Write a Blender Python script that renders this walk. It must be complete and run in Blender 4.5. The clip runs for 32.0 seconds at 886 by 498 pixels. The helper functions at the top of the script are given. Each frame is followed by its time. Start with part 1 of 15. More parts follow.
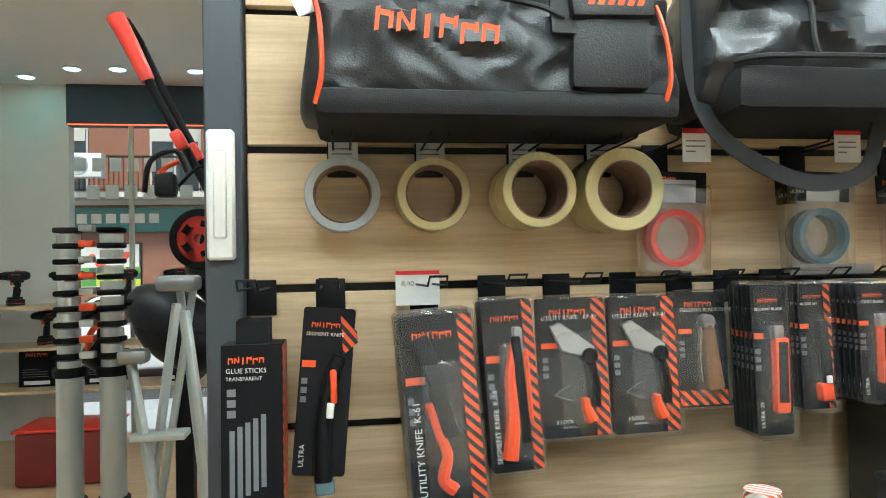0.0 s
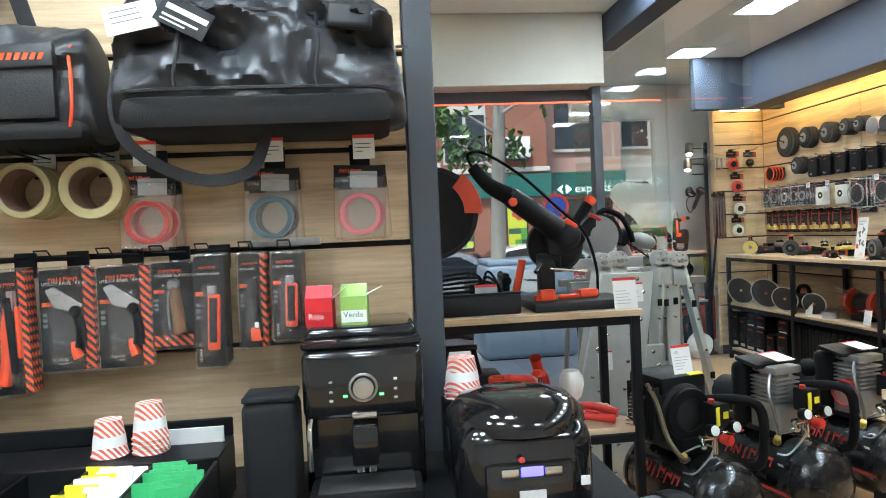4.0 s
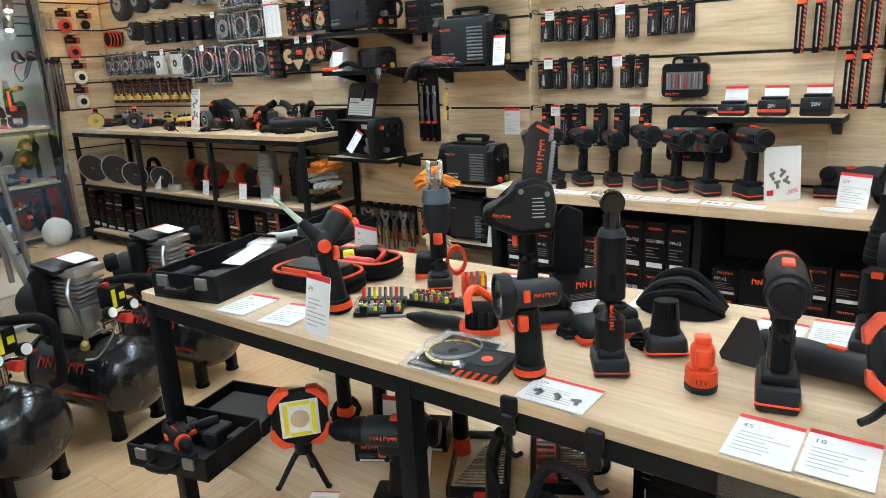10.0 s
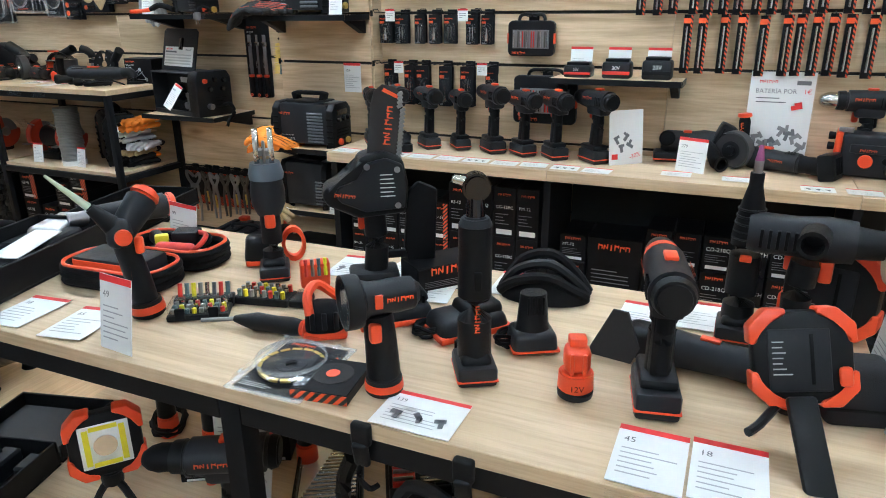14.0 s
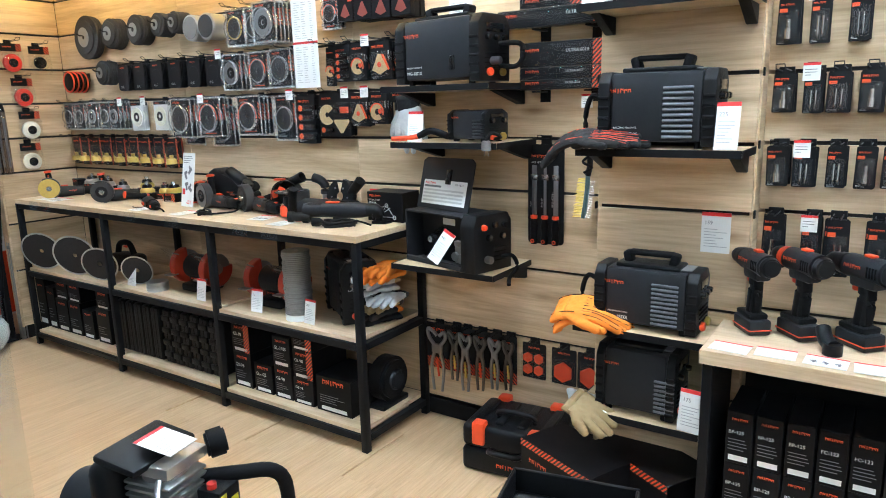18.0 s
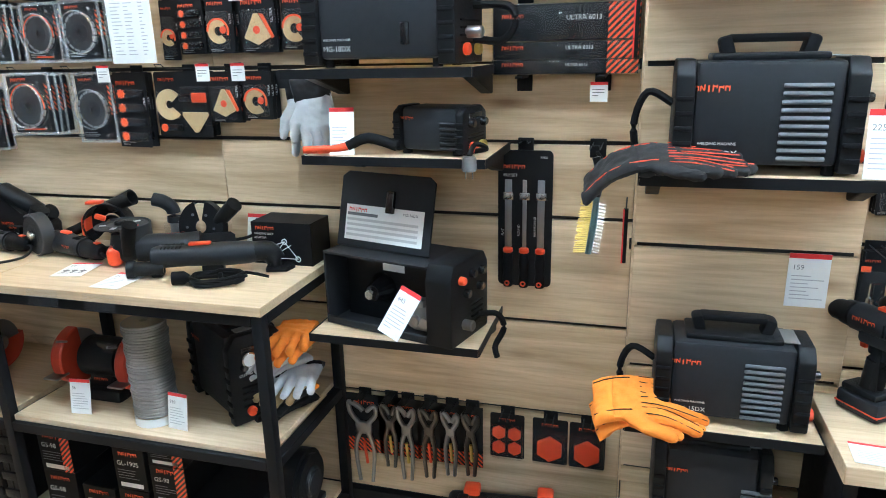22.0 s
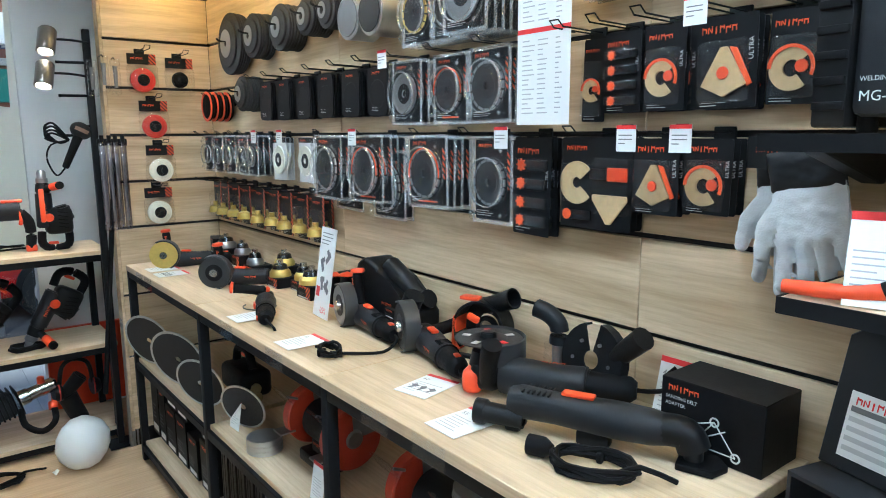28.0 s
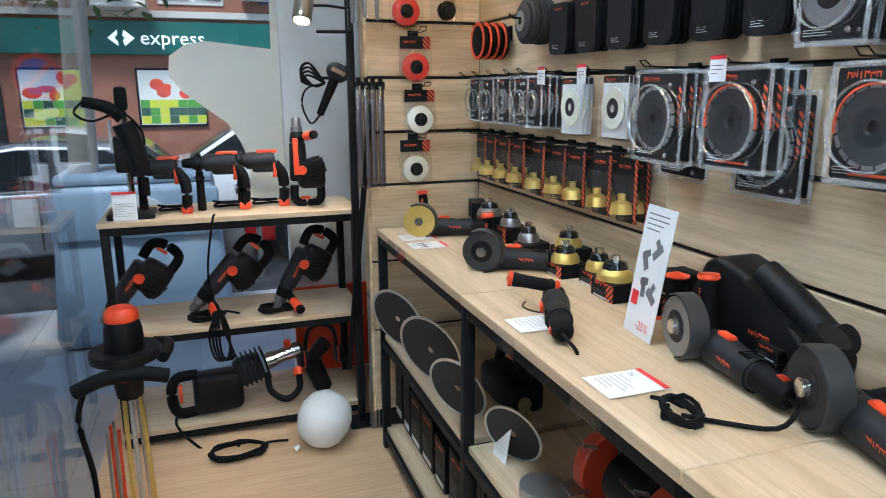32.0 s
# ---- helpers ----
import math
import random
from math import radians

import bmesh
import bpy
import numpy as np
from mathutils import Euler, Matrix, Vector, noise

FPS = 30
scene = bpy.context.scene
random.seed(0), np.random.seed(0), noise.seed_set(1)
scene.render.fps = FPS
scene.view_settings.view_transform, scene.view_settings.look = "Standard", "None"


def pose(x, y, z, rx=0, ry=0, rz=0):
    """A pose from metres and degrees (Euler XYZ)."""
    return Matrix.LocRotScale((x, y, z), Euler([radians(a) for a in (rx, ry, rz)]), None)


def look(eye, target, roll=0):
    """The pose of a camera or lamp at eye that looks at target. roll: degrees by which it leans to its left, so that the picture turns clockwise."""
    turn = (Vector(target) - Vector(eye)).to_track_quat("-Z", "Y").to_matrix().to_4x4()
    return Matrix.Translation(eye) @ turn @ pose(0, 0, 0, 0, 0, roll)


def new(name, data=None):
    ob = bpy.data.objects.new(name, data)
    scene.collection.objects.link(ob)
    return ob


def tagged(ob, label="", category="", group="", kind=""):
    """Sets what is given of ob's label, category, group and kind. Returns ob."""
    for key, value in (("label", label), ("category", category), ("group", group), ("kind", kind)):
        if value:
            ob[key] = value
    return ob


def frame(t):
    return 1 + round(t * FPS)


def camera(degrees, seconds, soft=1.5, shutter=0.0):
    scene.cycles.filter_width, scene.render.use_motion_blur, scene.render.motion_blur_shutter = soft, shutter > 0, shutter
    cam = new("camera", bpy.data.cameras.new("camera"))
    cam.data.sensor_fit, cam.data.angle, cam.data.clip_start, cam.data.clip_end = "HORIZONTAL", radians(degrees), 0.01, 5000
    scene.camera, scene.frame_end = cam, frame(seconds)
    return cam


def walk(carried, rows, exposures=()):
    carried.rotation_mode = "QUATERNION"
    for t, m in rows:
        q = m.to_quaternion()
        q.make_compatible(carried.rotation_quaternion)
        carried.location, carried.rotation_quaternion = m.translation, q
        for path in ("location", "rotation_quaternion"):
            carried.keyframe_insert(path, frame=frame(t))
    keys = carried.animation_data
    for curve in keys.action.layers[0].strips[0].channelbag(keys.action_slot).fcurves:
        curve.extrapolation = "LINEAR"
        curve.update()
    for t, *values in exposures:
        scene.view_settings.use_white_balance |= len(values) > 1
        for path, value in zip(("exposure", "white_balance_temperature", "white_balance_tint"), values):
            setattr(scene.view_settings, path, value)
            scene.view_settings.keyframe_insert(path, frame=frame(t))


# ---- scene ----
cam = camera(66.3, 32.0, 1.0)
PATH = [
    (0, (0.06, -0.063, 1.212), (0.359, 1.914, 1.25), -1.1),
    (0.5, (0.126, -0.066, 1.204), (0.453, 1.905, 1.272), -0.3),
    (1, (0.223, -0.094, 1.216), (0.553, 1.877, 1.299), -1.2),
    (1.5, (0.35, -0.123, 1.245), (0.649, 1.854, 1.302), -1.5),
    (2, (0.495, -0.191, 1.25), (0.632, 1.803, 1.32), -2.1),
    (2.5, (0.571, -0.284, 1.248), (0.621, 1.711, 1.388), -3.0),
    (3, (0.674, -0.404, 1.246), (0.713, 1.591, 1.381), -2.7),
    (3.5, (0.775, -0.48, 1.214), (0.892, 1.515, 1.284), -3.1),
    (4, (0.967, -0.512, 1.193), (1.182, 1.476, 1.147), -2.6),
    (4.5, (1.125, -0.529, 1.176), (1.428, 1.444, 1.057), -2.5),
    (6.5, (1.372, -0.369, 1.271), (2.057, 1.489, 0.994), -2.7),
    (7, (1.394, -0.37, 1.275), (2.206, 1.432, 0.969), -3.3),
    (7.5, (1.394, -0.393, 1.273), (2.324, 1.348, 0.951), -3.2),
    (8, (1.409, -0.421, 1.274), (2.515, 1.205, 0.908), -3.9),
    (8.5, (1.434, -0.434, 1.276), (2.718, 1.037, 0.845), -4.4),
    (9, (1.43, -0.445, 1.271), (2.843, 0.886, 0.788), -3.7),
    (9.5, (1.427, -0.478, 1.271), (2.912, 0.761, 0.76), -3.0),
    (10, (1.433, -0.513, 1.266), (2.97, 0.652, 0.736), -2.9),
    (10.5, (1.44, -0.54, 1.258), (3.043, 0.51, 0.686), -2.6),
    (11, (1.45, -0.562, 1.248), (3.098, 0.395, 0.641), -2.5),
    (11.5, (1.461, -0.577, 1.252), (3.133, 0.317, 0.616), -2.4),
    (12, (1.478, -0.575, 1.247), (3.154, 0.29, 0.582), -2.4),
    (12.5, (1.513, -0.568, 1.255), (3.205, 0.247, 0.567), -2.0),
    (13, (1.563, -0.523, 1.256), (3.277, 0.235, 0.558), -1.4),
    (13.5, (1.595, -0.463, 1.263), (3.324, 0.275, 0.581), -0.7),
    (15.5, (1.732, -0.19, 1.277), (3.435, 0.694, 0.714), 0.05),
    (16, (1.832, -0.088, 1.292), (3.511, 0.876, 0.789), 0.16),
    (16.5, (1.93, 0.095, 1.285), (3.568, 1.162, 0.836), 0.5),
    (17, (1.974, 0.334, 1.336), (3.627, 1.386, 0.935), -0.8),
    (17.5, (2.044, 0.55, 1.374), (3.706, 1.584, 0.964), -1.1),
    (18, (2.124, 0.745, 1.382), (3.748, 1.836, 0.965), -1.5),
    (18.5, (2.207, 0.911, 1.39), (3.779, 2.068, 0.956), -0.9),
    (19, (2.25, 1.106, 1.38), (3.8, 2.282, 0.917), -0.8),
    (19.5, (2.287, 1.362, 1.445), (3.855, 2.5, 0.95), -2.8),
    (20, (2.344, 1.552, 1.517), (3.963, 2.61, 1.009), -3.0),
    (20.5, (2.506, 1.611, 1.548), (4.176, 2.609, 1.082), -2.7),
    (21, (2.639, 1.617, 1.527), (4.407, 2.444, 1.095), -1.7),
    (21.5, (2.667, 1.612, 1.508), (4.502, 2.241, 1.019), -1.1),
    (22, (2.68, 1.569, 1.49), (4.523, 2.101, 0.925), -1.3),
    (22.5, (2.688, 1.556, 1.476), (4.52, 2.01, 0.815), -1.5),
    (23, (2.692, 1.538, 1.472), (4.529, 1.923, 0.782), -1.7),
    (23.5, (2.704, 1.507, 1.5), (4.566, 1.808, 0.835), -1.6),
    (24, (2.711, 1.5, 1.513), (4.62, 1.72, 0.956), -0.7),
    (24.5, (2.715, 1.505, 1.511), (4.66, 1.701, 1.086), 0.2),
    (25, (2.745, 1.526, 1.536), (4.7, 1.749, 1.173), 0.5),
    (25.5, (2.797, 1.602, 1.547), (4.74, 1.953, 1.234), 0.3),
    (26, (2.861, 1.716, 1.553), (4.719, 2.385, 1.233), -1.0),
    (26.5, (2.95, 1.75, 1.541), (4.665, 2.735, 1.241), -2.4),
    (28.5, (3.402, 2.089, 1.431), (4.553, 3.685, 1.071), -0.1),
    (29, (3.42, 2.225, 1.419), (4.579, 3.809, 1.032), -1.1),
    (29.5, (3.439, 2.317, 1.413), (4.554, 3.927, 1.009), -1.4),
    (30, (3.461, 2.413, 1.428), (4.52, 4.071, 1.065), -1.1),
    (30.5, (3.489, 2.514, 1.441), (4.463, 4.231, 1.117), -0.5),
    (31, (3.49, 2.588, 1.435), (4.318, 4.373, 1.077), -0.5),
    (31.5, (3.467, 2.62, 1.425), (4.173, 4.445, 1.011), -0.4),
    (32, (3.45, 2.631, 1.408), (4.087, 4.471, 0.948), -0.2),
]
TONE = [(0, 0.32, 6350, 0), (4, 0.24, 6000, 6), (7, 0.02, 5900, 5), (9, 0.07, 6050, 6), (11, -0.12, 5900, 6), (13, -0.24, 5700, 6), (17, 0.16, 5800, 7), (20, 0.27, 5250, 3), (23, 0.24, 5550, 4), (26, 0.2, 5350, 1), (29, 0.06, 5350, 3), (32, 0.0, 5400, 7)]
walk(cam, [(t, look(eye, target, roll)) for t, eye, target, roll in PATH], TONE)

# ---- world and sun ----
world = bpy.data.worlds.new("street_sky")
scene.world = world
world.use_nodes = True
_n = world.node_tree.nodes
_sky = _n.new("ShaderNodeTexSky")
_sky.sky_type, _sky.sun_disc = "NISHITA", False
_sky.sun_elevation, _sky.sun_rotation = radians(48), radians(200)
world.node_tree.links.new(_sky.outputs[0], _n["Background"].inputs[0])
_n["Background"].inputs[1].default_value = 0.15
_sun = new("sun", bpy.data.lights.new("sun", "SUN"))
_sun.data.energy, _sun.data.angle, _sun.data.color = 4.2, radians(10), (1.0, 0.95, 0.88)
_sun.matrix_basis = look((0, 0, 10), (3.0, 6.5, 0))
PANEL_POWER = 70.0
COVE_POWER = 30.0

# ---- materials ----
def material(name, color, rough=0.5, metal=0.0, vary=0.08, scale=30.0, bump=0.0, bscale=200.0, spec=0.5, wear=0.0, coat=0.0):
    m = bpy.data.materials.new(name)
    m.use_nodes = True
    nt = m.node_tree
    p = nt.nodes["Principled BSDF"]
    p.inputs["Metallic"].default_value = metal
    p.inputs["Specular IOR Level"].default_value = spec
    p.inputs["Coat Weight"].default_value = coat
    tc = nt.nodes.new("ShaderNodeTexCoord")
    n1 = nt.nodes.new("ShaderNodeTexNoise")
    n1.inputs["Scale"].default_value, n1.inputs["Detail"].default_value = scale, 6.0
    nt.links.new(tc.outputs["Object"], n1.inputs["Vector"])
    mix = nt.nodes.new("ShaderNodeMix")
    mix.data_type = "RGBA"
    lo = [max(0.0, c * (1 - vary)) for c in color[:3]]
    hi = [min(1.0, c * (1 + vary) + wear) for c in color[:3]]
    mix.inputs[6].default_value, mix.inputs[7].default_value = (*lo, 1), (*hi, 1)
    nt.links.new(n1.outputs["Fac"], mix.inputs[0])
    info = nt.nodes.new("ShaderNodeObjectInfo")
    hsv = nt.nodes.new("ShaderNodeHueSaturation")
    mr = nt.nodes.new("ShaderNodeMapRange")
    mr.inputs[3].default_value, mr.inputs[4].default_value = 1 - vary * 0.6, 1 + vary * 0.6
    nt.links.new(info.outputs["Random"], mr.inputs[0])
    nt.links.new(mr.outputs[0], hsv.inputs["Value"])
    nt.links.new(mix.outputs[2], hsv.inputs["Color"])
    nt.links.new(hsv.outputs[0], p.inputs["Base Color"])
    r2 = nt.nodes.new("ShaderNodeMapRange")
    r2.inputs[3].default_value, r2.inputs[4].default_value = max(0.02, rough - 0.07), min(1, rough + 0.07)
    nt.links.new(n1.outputs["Fac"], r2.inputs[0])
    nt.links.new(r2.outputs[0], p.inputs["Roughness"])
    if bump:
        n2 = nt.nodes.new("ShaderNodeTexNoise")
        n2.inputs["Scale"].default_value, n2.inputs["Detail"].default_value = bscale, 3.0
        nt.links.new(tc.outputs["Object"], n2.inputs["Vector"])
        b = nt.nodes.new("ShaderNodeBump")
        b.inputs["Strength"].default_value, b.inputs["Distance"].default_value = bump, 0.002
        nt.links.new(n2.outputs["Fac"], b.inputs["Height"])
        nt.links.new(b.outputs[0], p.inputs["Normal"])
    return m


def wood(name, dark, light, axis="Y", rough=0.5, knots=0.5):
    """Oak-print laminate: long grain along one axis, cathedral bands and a few knots."""
    m = bpy.data.materials.new(name)
    m.use_nodes = True
    nt = m.node_tree
    p = nt.nodes["Principled BSDF"]
    tc = nt.nodes.new("ShaderNodeTexCoord")
    info = nt.nodes.new("ShaderNodeObjectInfo")
    off = nt.nodes.new("ShaderNodeVectorMath")
    off.operation = "SCALE"
    off.inputs[0].default_value = (13.0, 17.0, 11.0)
    nt.links.new(info.outputs["Random"], off.inputs["Scale"])
    add = nt.nodes.new("ShaderNodeVectorMath")
    nt.links.new(tc.outputs["Object"], add.inputs[0])
    nt.links.new(off.outputs[0], add.inputs[1])
    mp = nt.nodes.new("ShaderNodeMapping")
    s = {"X": (0.9, 9, 9), "Y": (9, 0.9, 9), "Z": (9, 9, 0.9)}[axis]
    mp.inputs["Scale"].default_value = s
    nt.links.new(add.outputs[0], mp.inputs["Vector"])
    n1 = nt.nodes.new("ShaderNodeTexNoise")
    n1.inputs["Scale"].default_value, n1.inputs["Detail"].default_value, n1.inputs["Distortion"].default_value = 1.1, 4.0, 1.4
    nt.links.new(mp.outputs[0], n1.inputs["Vector"])
    n2 = nt.nodes.new("ShaderNodeTexNoise")
    n2.inputs["Scale"].default_value, n2.inputs["Detail"].default_value, n2.inputs["Roughness"].default_value = 14.0, 5.0, 0.7
    mp2 = nt.nodes.new("ShaderNodeMapping")
    mp2.inputs["Scale"].default_value = [v * 0.8 if v > 1 else 0.35 for v in s]
    nt.links.new(add.outputs[0], mp2.inputs["Vector"])
    nt.links.new(mp2.outputs[0], n2.inputs["Vector"])
    ramp = nt.nodes.new("ShaderNodeValToRGB")
    ramp.color_ramp.elements[0].position, ramp.color_ramp.elements[0].color = 0.3, (*dark, 1)
    ramp.color_ramp.elements[1].position, ramp.color_ramp.elements[1].color = 0.68, (*light, 1)
    nt.links.new(n1.outputs["Fac"], ramp.inputs[0])
    mix = nt.nodes.new("ShaderNodeMix")
    mix.data_type, mix.blend_type = "RGBA", "MULTIPLY"
    mix.inputs[0].default_value = 0.4
    r2 = nt.nodes.new("ShaderNodeValToRGB")
    r2.color_ramp.elements[0].position, r2.color_ramp.elements[0].color = 0.34, (0.55, 0.47, 0.4, 1)
    r2.color_ramp.elements[1].position, r2.color_ramp.elements[1].color = 0.6, (1, 1, 1, 1)
    nt.links.new(n2.outputs["Fac"], r2.inputs[0])
    nt.links.new(ramp.outputs[0], mix.inputs[6])
    nt.links.new(r2.outputs[0], mix.inputs[7])
    vo = nt.nodes.new("ShaderNodeTexVoronoi")
    vo.inputs["Scale"].default_value = 1.0
    mp3 = nt.nodes.new("ShaderNodeMapping")
    mp3.inputs["Scale"].default_value = [v * 0.55 if v > 1 else 1.7 for v in s]
    nt.links.new(add.outputs[0], mp3.inputs["Vector"])
    nt.links.new(mp3.outputs[0], vo.inputs["Vector"])
    r3 = nt.nodes.new("ShaderNodeValToRGB")
    r3.color_ramp.elements[0].position, r3.color_ramp.elements[0].color = 0.03, (0.4, 0.3, 0.22, 1)
    r3.color_ramp.elements[1].position, r3.color_ramp.elements[1].color = 0.13, (1, 1, 1, 1)
    nt.links.new(vo.outputs["Distance"], r3.inputs[0])
    mx2 = nt.nodes.new("ShaderNodeMix")
    mx2.data_type, mx2.blend_type = "RGBA", "MULTIPLY"
    mx2.inputs[0].default_value = knots
    nt.links.new(mix.outputs[2], mx2.inputs[6])
    nt.links.new(r3.outputs[0], mx2.inputs[7])
    nt.links.new(mx2.outputs[2], p.inputs["Base Color"])
    p.inputs["Roughness"].default_value = rough
    b = nt.nodes.new("ShaderNodeBump")
    b.inputs["Strength"].default_value, b.inputs["Distance"].default_value = 0.15, 0.001
    nt.links.new(n2.outputs["Fac"], b.inputs["Height"])
    nt.links.new(b.outputs[0], p.inputs["Normal"])
    return m


def hatch(name, ca, cb, k=90.0, axes=(1, 1, 1)):
    """Printed diagonal stripes."""
    m = bpy.data.materials.new(name)
    m.use_nodes = True
    nt = m.node_tree
    p = nt.nodes["Principled BSDF"]
    tc = nt.nodes.new("ShaderNodeTexCoord")
    d = nt.nodes.new("ShaderNodeVectorMath")
    d.operation = "DOT_PRODUCT"
    d.inputs[1].default_value = [a * k for a in axes]
    nt.links.new(tc.outputs["Object"], d.inputs[0])
    fr = nt.nodes.new("ShaderNodeMath")
    fr.operation = "FRACT"
    nt.links.new(d.outputs["Value"], fr.inputs[0])
    gt = nt.nodes.new("ShaderNodeMath")
    gt.operation = "GREATER_THAN"
    gt.inputs[1].default_value = 0.5
    nt.links.new(fr.outputs[0], gt.inputs[0])
    mix = nt.nodes.new("ShaderNodeMix")
    mix.data_type = "RGBA"
    mix.inputs[6].default_value, mix.inputs[7].default_value = (*ca, 1), (*cb, 1)
    nt.links.new(gt.outputs[0], mix.inputs[0])
    nt.links.new(mix.outputs[2], p.inputs["Base Color"])
    p.inputs["Roughness"].default_value = 0.45
    return m


def clear(name, tint=(1, 1, 1), gloss=0.12, rough=0.06, haze=0.0):
    """Thin clear plastic or glass: see-through with a glossy coat that grows at grazing angles."""
    m = bpy.data.materials.new(name)
    m.use_nodes = True
    nt = m.node_tree
    nt.nodes.remove(nt.nodes["Principled BSDF"])
    out = nt.nodes["Material Output"]
    t = nt.nodes.new("ShaderNodeBsdfTransparent")
    t.inputs[0].default_value = (*tint, 1)
    g = nt.nodes.new("ShaderNodeBsdfGlossy")
    g.inputs["Roughness"].default_value = rough
    mix = nt.nodes.new("ShaderNodeMixShader")
    lw = nt.nodes.new("ShaderNodeLayerWeight")
    lw.inputs[0].default_value = 0.5
    pw = nt.nodes.new("ShaderNodeMath")
    pw.operation = "POWER"
    pw.inputs[1].default_value = 5.0
    nt.links.new(lw.outputs["Facing"], pw.inputs[0])
    ad = nt.nodes.new("ShaderNodeMath")
    ad.operation = "MULTIPLY_ADD"
    ad.inputs[1].default_value, ad.inputs[2].default_value = 0.7, gloss
    ad.use_clamp = True
    nt.links.new(pw.outputs[0], ad.inputs[0])
    nt.links.new(ad.outputs[0], mix.inputs[0])
    nt.links.new(t.outputs[0], mix.inputs[1])
    nt.links.new(g.outputs[0], mix.inputs[2])
    nt.links.new(mix.outputs[0], out.inputs[0])
    if haze:
        df = nt.nodes.new("ShaderNodeBsdfDiffuse")
        df.inputs[0].default_value = (0.85, 0.87, 0.88, 1)
        m2 = nt.nodes.new("ShaderNodeMixShader")
        m2.inputs[0].default_value = haze
        nt.links.new(mix.outputs[0], m2.inputs[1])
        nt.links.new(df.outputs[0], m2.inputs[2])
        nt.links.new(m2.outputs[0], out.inputs[0])
    return m


def glow(name, color, strength):
    m = bpy.data.materials.new(name)
    m.use_nodes = True
    p = m.node_tree.nodes["Principled BSDF"]
    p.inputs["Base Color"].default_value = (*color, 1)
    p.inputs["Emission Color"].default_value = (*color, 1)
    p.inputs["Emission Strength"].default_value = strength
    return m


M_SLAT = wood("oak_slat_board", (0.50, 0.36, 0.205), (0.80, 0.62, 0.41), "Y", 0.5, 0.75)
M_SLATX = wood("oak_slat_board_across", (0.50, 0.36, 0.205), (0.80, 0.62, 0.41), "X", 0.5, 0.75)
M_TOP = wood("oak_worktop", (0.55, 0.405, 0.24), (0.70, 0.54, 0.36), "Y", 0.42, 0.3)
M_TOPX = wood("oak_worktop_across", (0.55, 0.405, 0.24), (0.70, 0.54, 0.36), "X", 0.42, 0.3)
M_FLOOR = wood("laminate_floor", (0.60, 0.395, 0.215), (0.68, 0.47, 0.275), "X", 0.32, 0.25)
M_BLK = material("black_powder_coat", (0.009, 0.0093, 0.0105), 0.5, 0.0, 0.15, 60, 0.1, 500, spec=0.14)
M_GROOVE = material("black_rail", (0.006, 0.006, 0.006), 0.6)
M_FRAME = material("anthracite_frame", (0.055, 0.065, 0.078), 0.45, 0.0, 0.08, 12)
M_NAVY = material("dark_blue_grey_paint", (0.045, 0.055, 0.08), 0.6, 0.0, 0.08, 6)
M_WHITE = material("white_wall_paint", (0.78, 0.77, 0.74), 0.7, 0.0, 0.03, 5)
M_CEIL = material("white_ceiling_paint", (0.8, 0.8, 0.79), 0.8, 0.0, 0.02, 4)
M_BEIGE = material("beige_lintel_paint", (0.6, 0.57, 0.5), 0.7, 0.0, 0.04, 5)
M_PLA = material("black_tool_plastic", (0.0072, 0.0075, 0.0085), 0.42, 0.0, 0.2, 60, 0.25, 900, spec=0.2)
M_RUB = material("black_rubber", (0.006, 0.006, 0.0068), 0.65, 0.0, 0.2, 60, 0.3, 700, spec=0.12)
M_CHAR = material("charcoal_plastic", (0.018, 0.019, 0.0218), 0.45, 0.0, 0.15, 50, 0.2, 900, spec=0.22)
M_GLOSSBLK = material("glossy_black_plastic", (0.008, 0.008, 0.009), 0.12, 0.0, 0.1, 20, coat=0.5)
M_ORANGE = material("orange_red_plastic", (0.80, 0.075, 0.018), 0.4, 0.0, 0.1, 40, 0.1, 800)
M_RED = material("red_plastic", (0.62, 0.035, 0.022), 0.38, 0.0, 0.1, 40)
M_LOGO = material("orange_red_print", (0.85, 0.10, 0.02), 0.5, 0.0, 0.03)
M_CARD = material("white_card", (0.78, 0.78, 0.77), 0.5, 0.0, 0.03, 15)
M_PRINT = material("grey_print", (0.16, 0.16, 0.17), 0.6, 0.0, 0.1)
M_PRINT_PALE = material("pale_grey_print", (0.42, 0.42, 0.43), 0.6, 0.0, 0.1)
M_WPRINT = material("white_print", (0.75, 0.75, 0.74), 0.55, 0.0, 0.05)
M_REDP = material("red_print", (0.72, 0.03, 0.03), 0.5, 0.0, 0.04)
M_BOX = material("black_carton", (0.007, 0.007, 0.008), 0.48, 0.0, 0.2, 20, 0.1, 150, spec=0.12)
M_BLKCARD = material("black_blister_card", (0.0095, 0.0100, 0.0115), 0.4, 0.0, 0.2, 25, spec=0.2)
M_HATCH = hatch("orange_black_stripes", (0.8, 0.09, 0.02), (0.02, 0.02, 0.02), 62, (1, 1, 1))
M_CLEAR = clear("clear_blister", (0.98, 0.985, 0.99), 0.04, 0.07, 0.007)
M_RIM = clear("blister_flange", (0.95, 0.96, 0.97), 0.10, 0.15, 0.17)
M_GLASS = clear("shop_glass", (0.975, 0.992, 0.985), 0.035, 0.0)
M_CHROME = material("bright_steel", (0.62, 0.62, 0.62), 0.2, 1.0, 0.05, 60)
M_ALU = material("brushed_aluminium", (0.60, 0.61, 0.62), 0.38, 1.0, 0.08, 40, 0.1, 300)
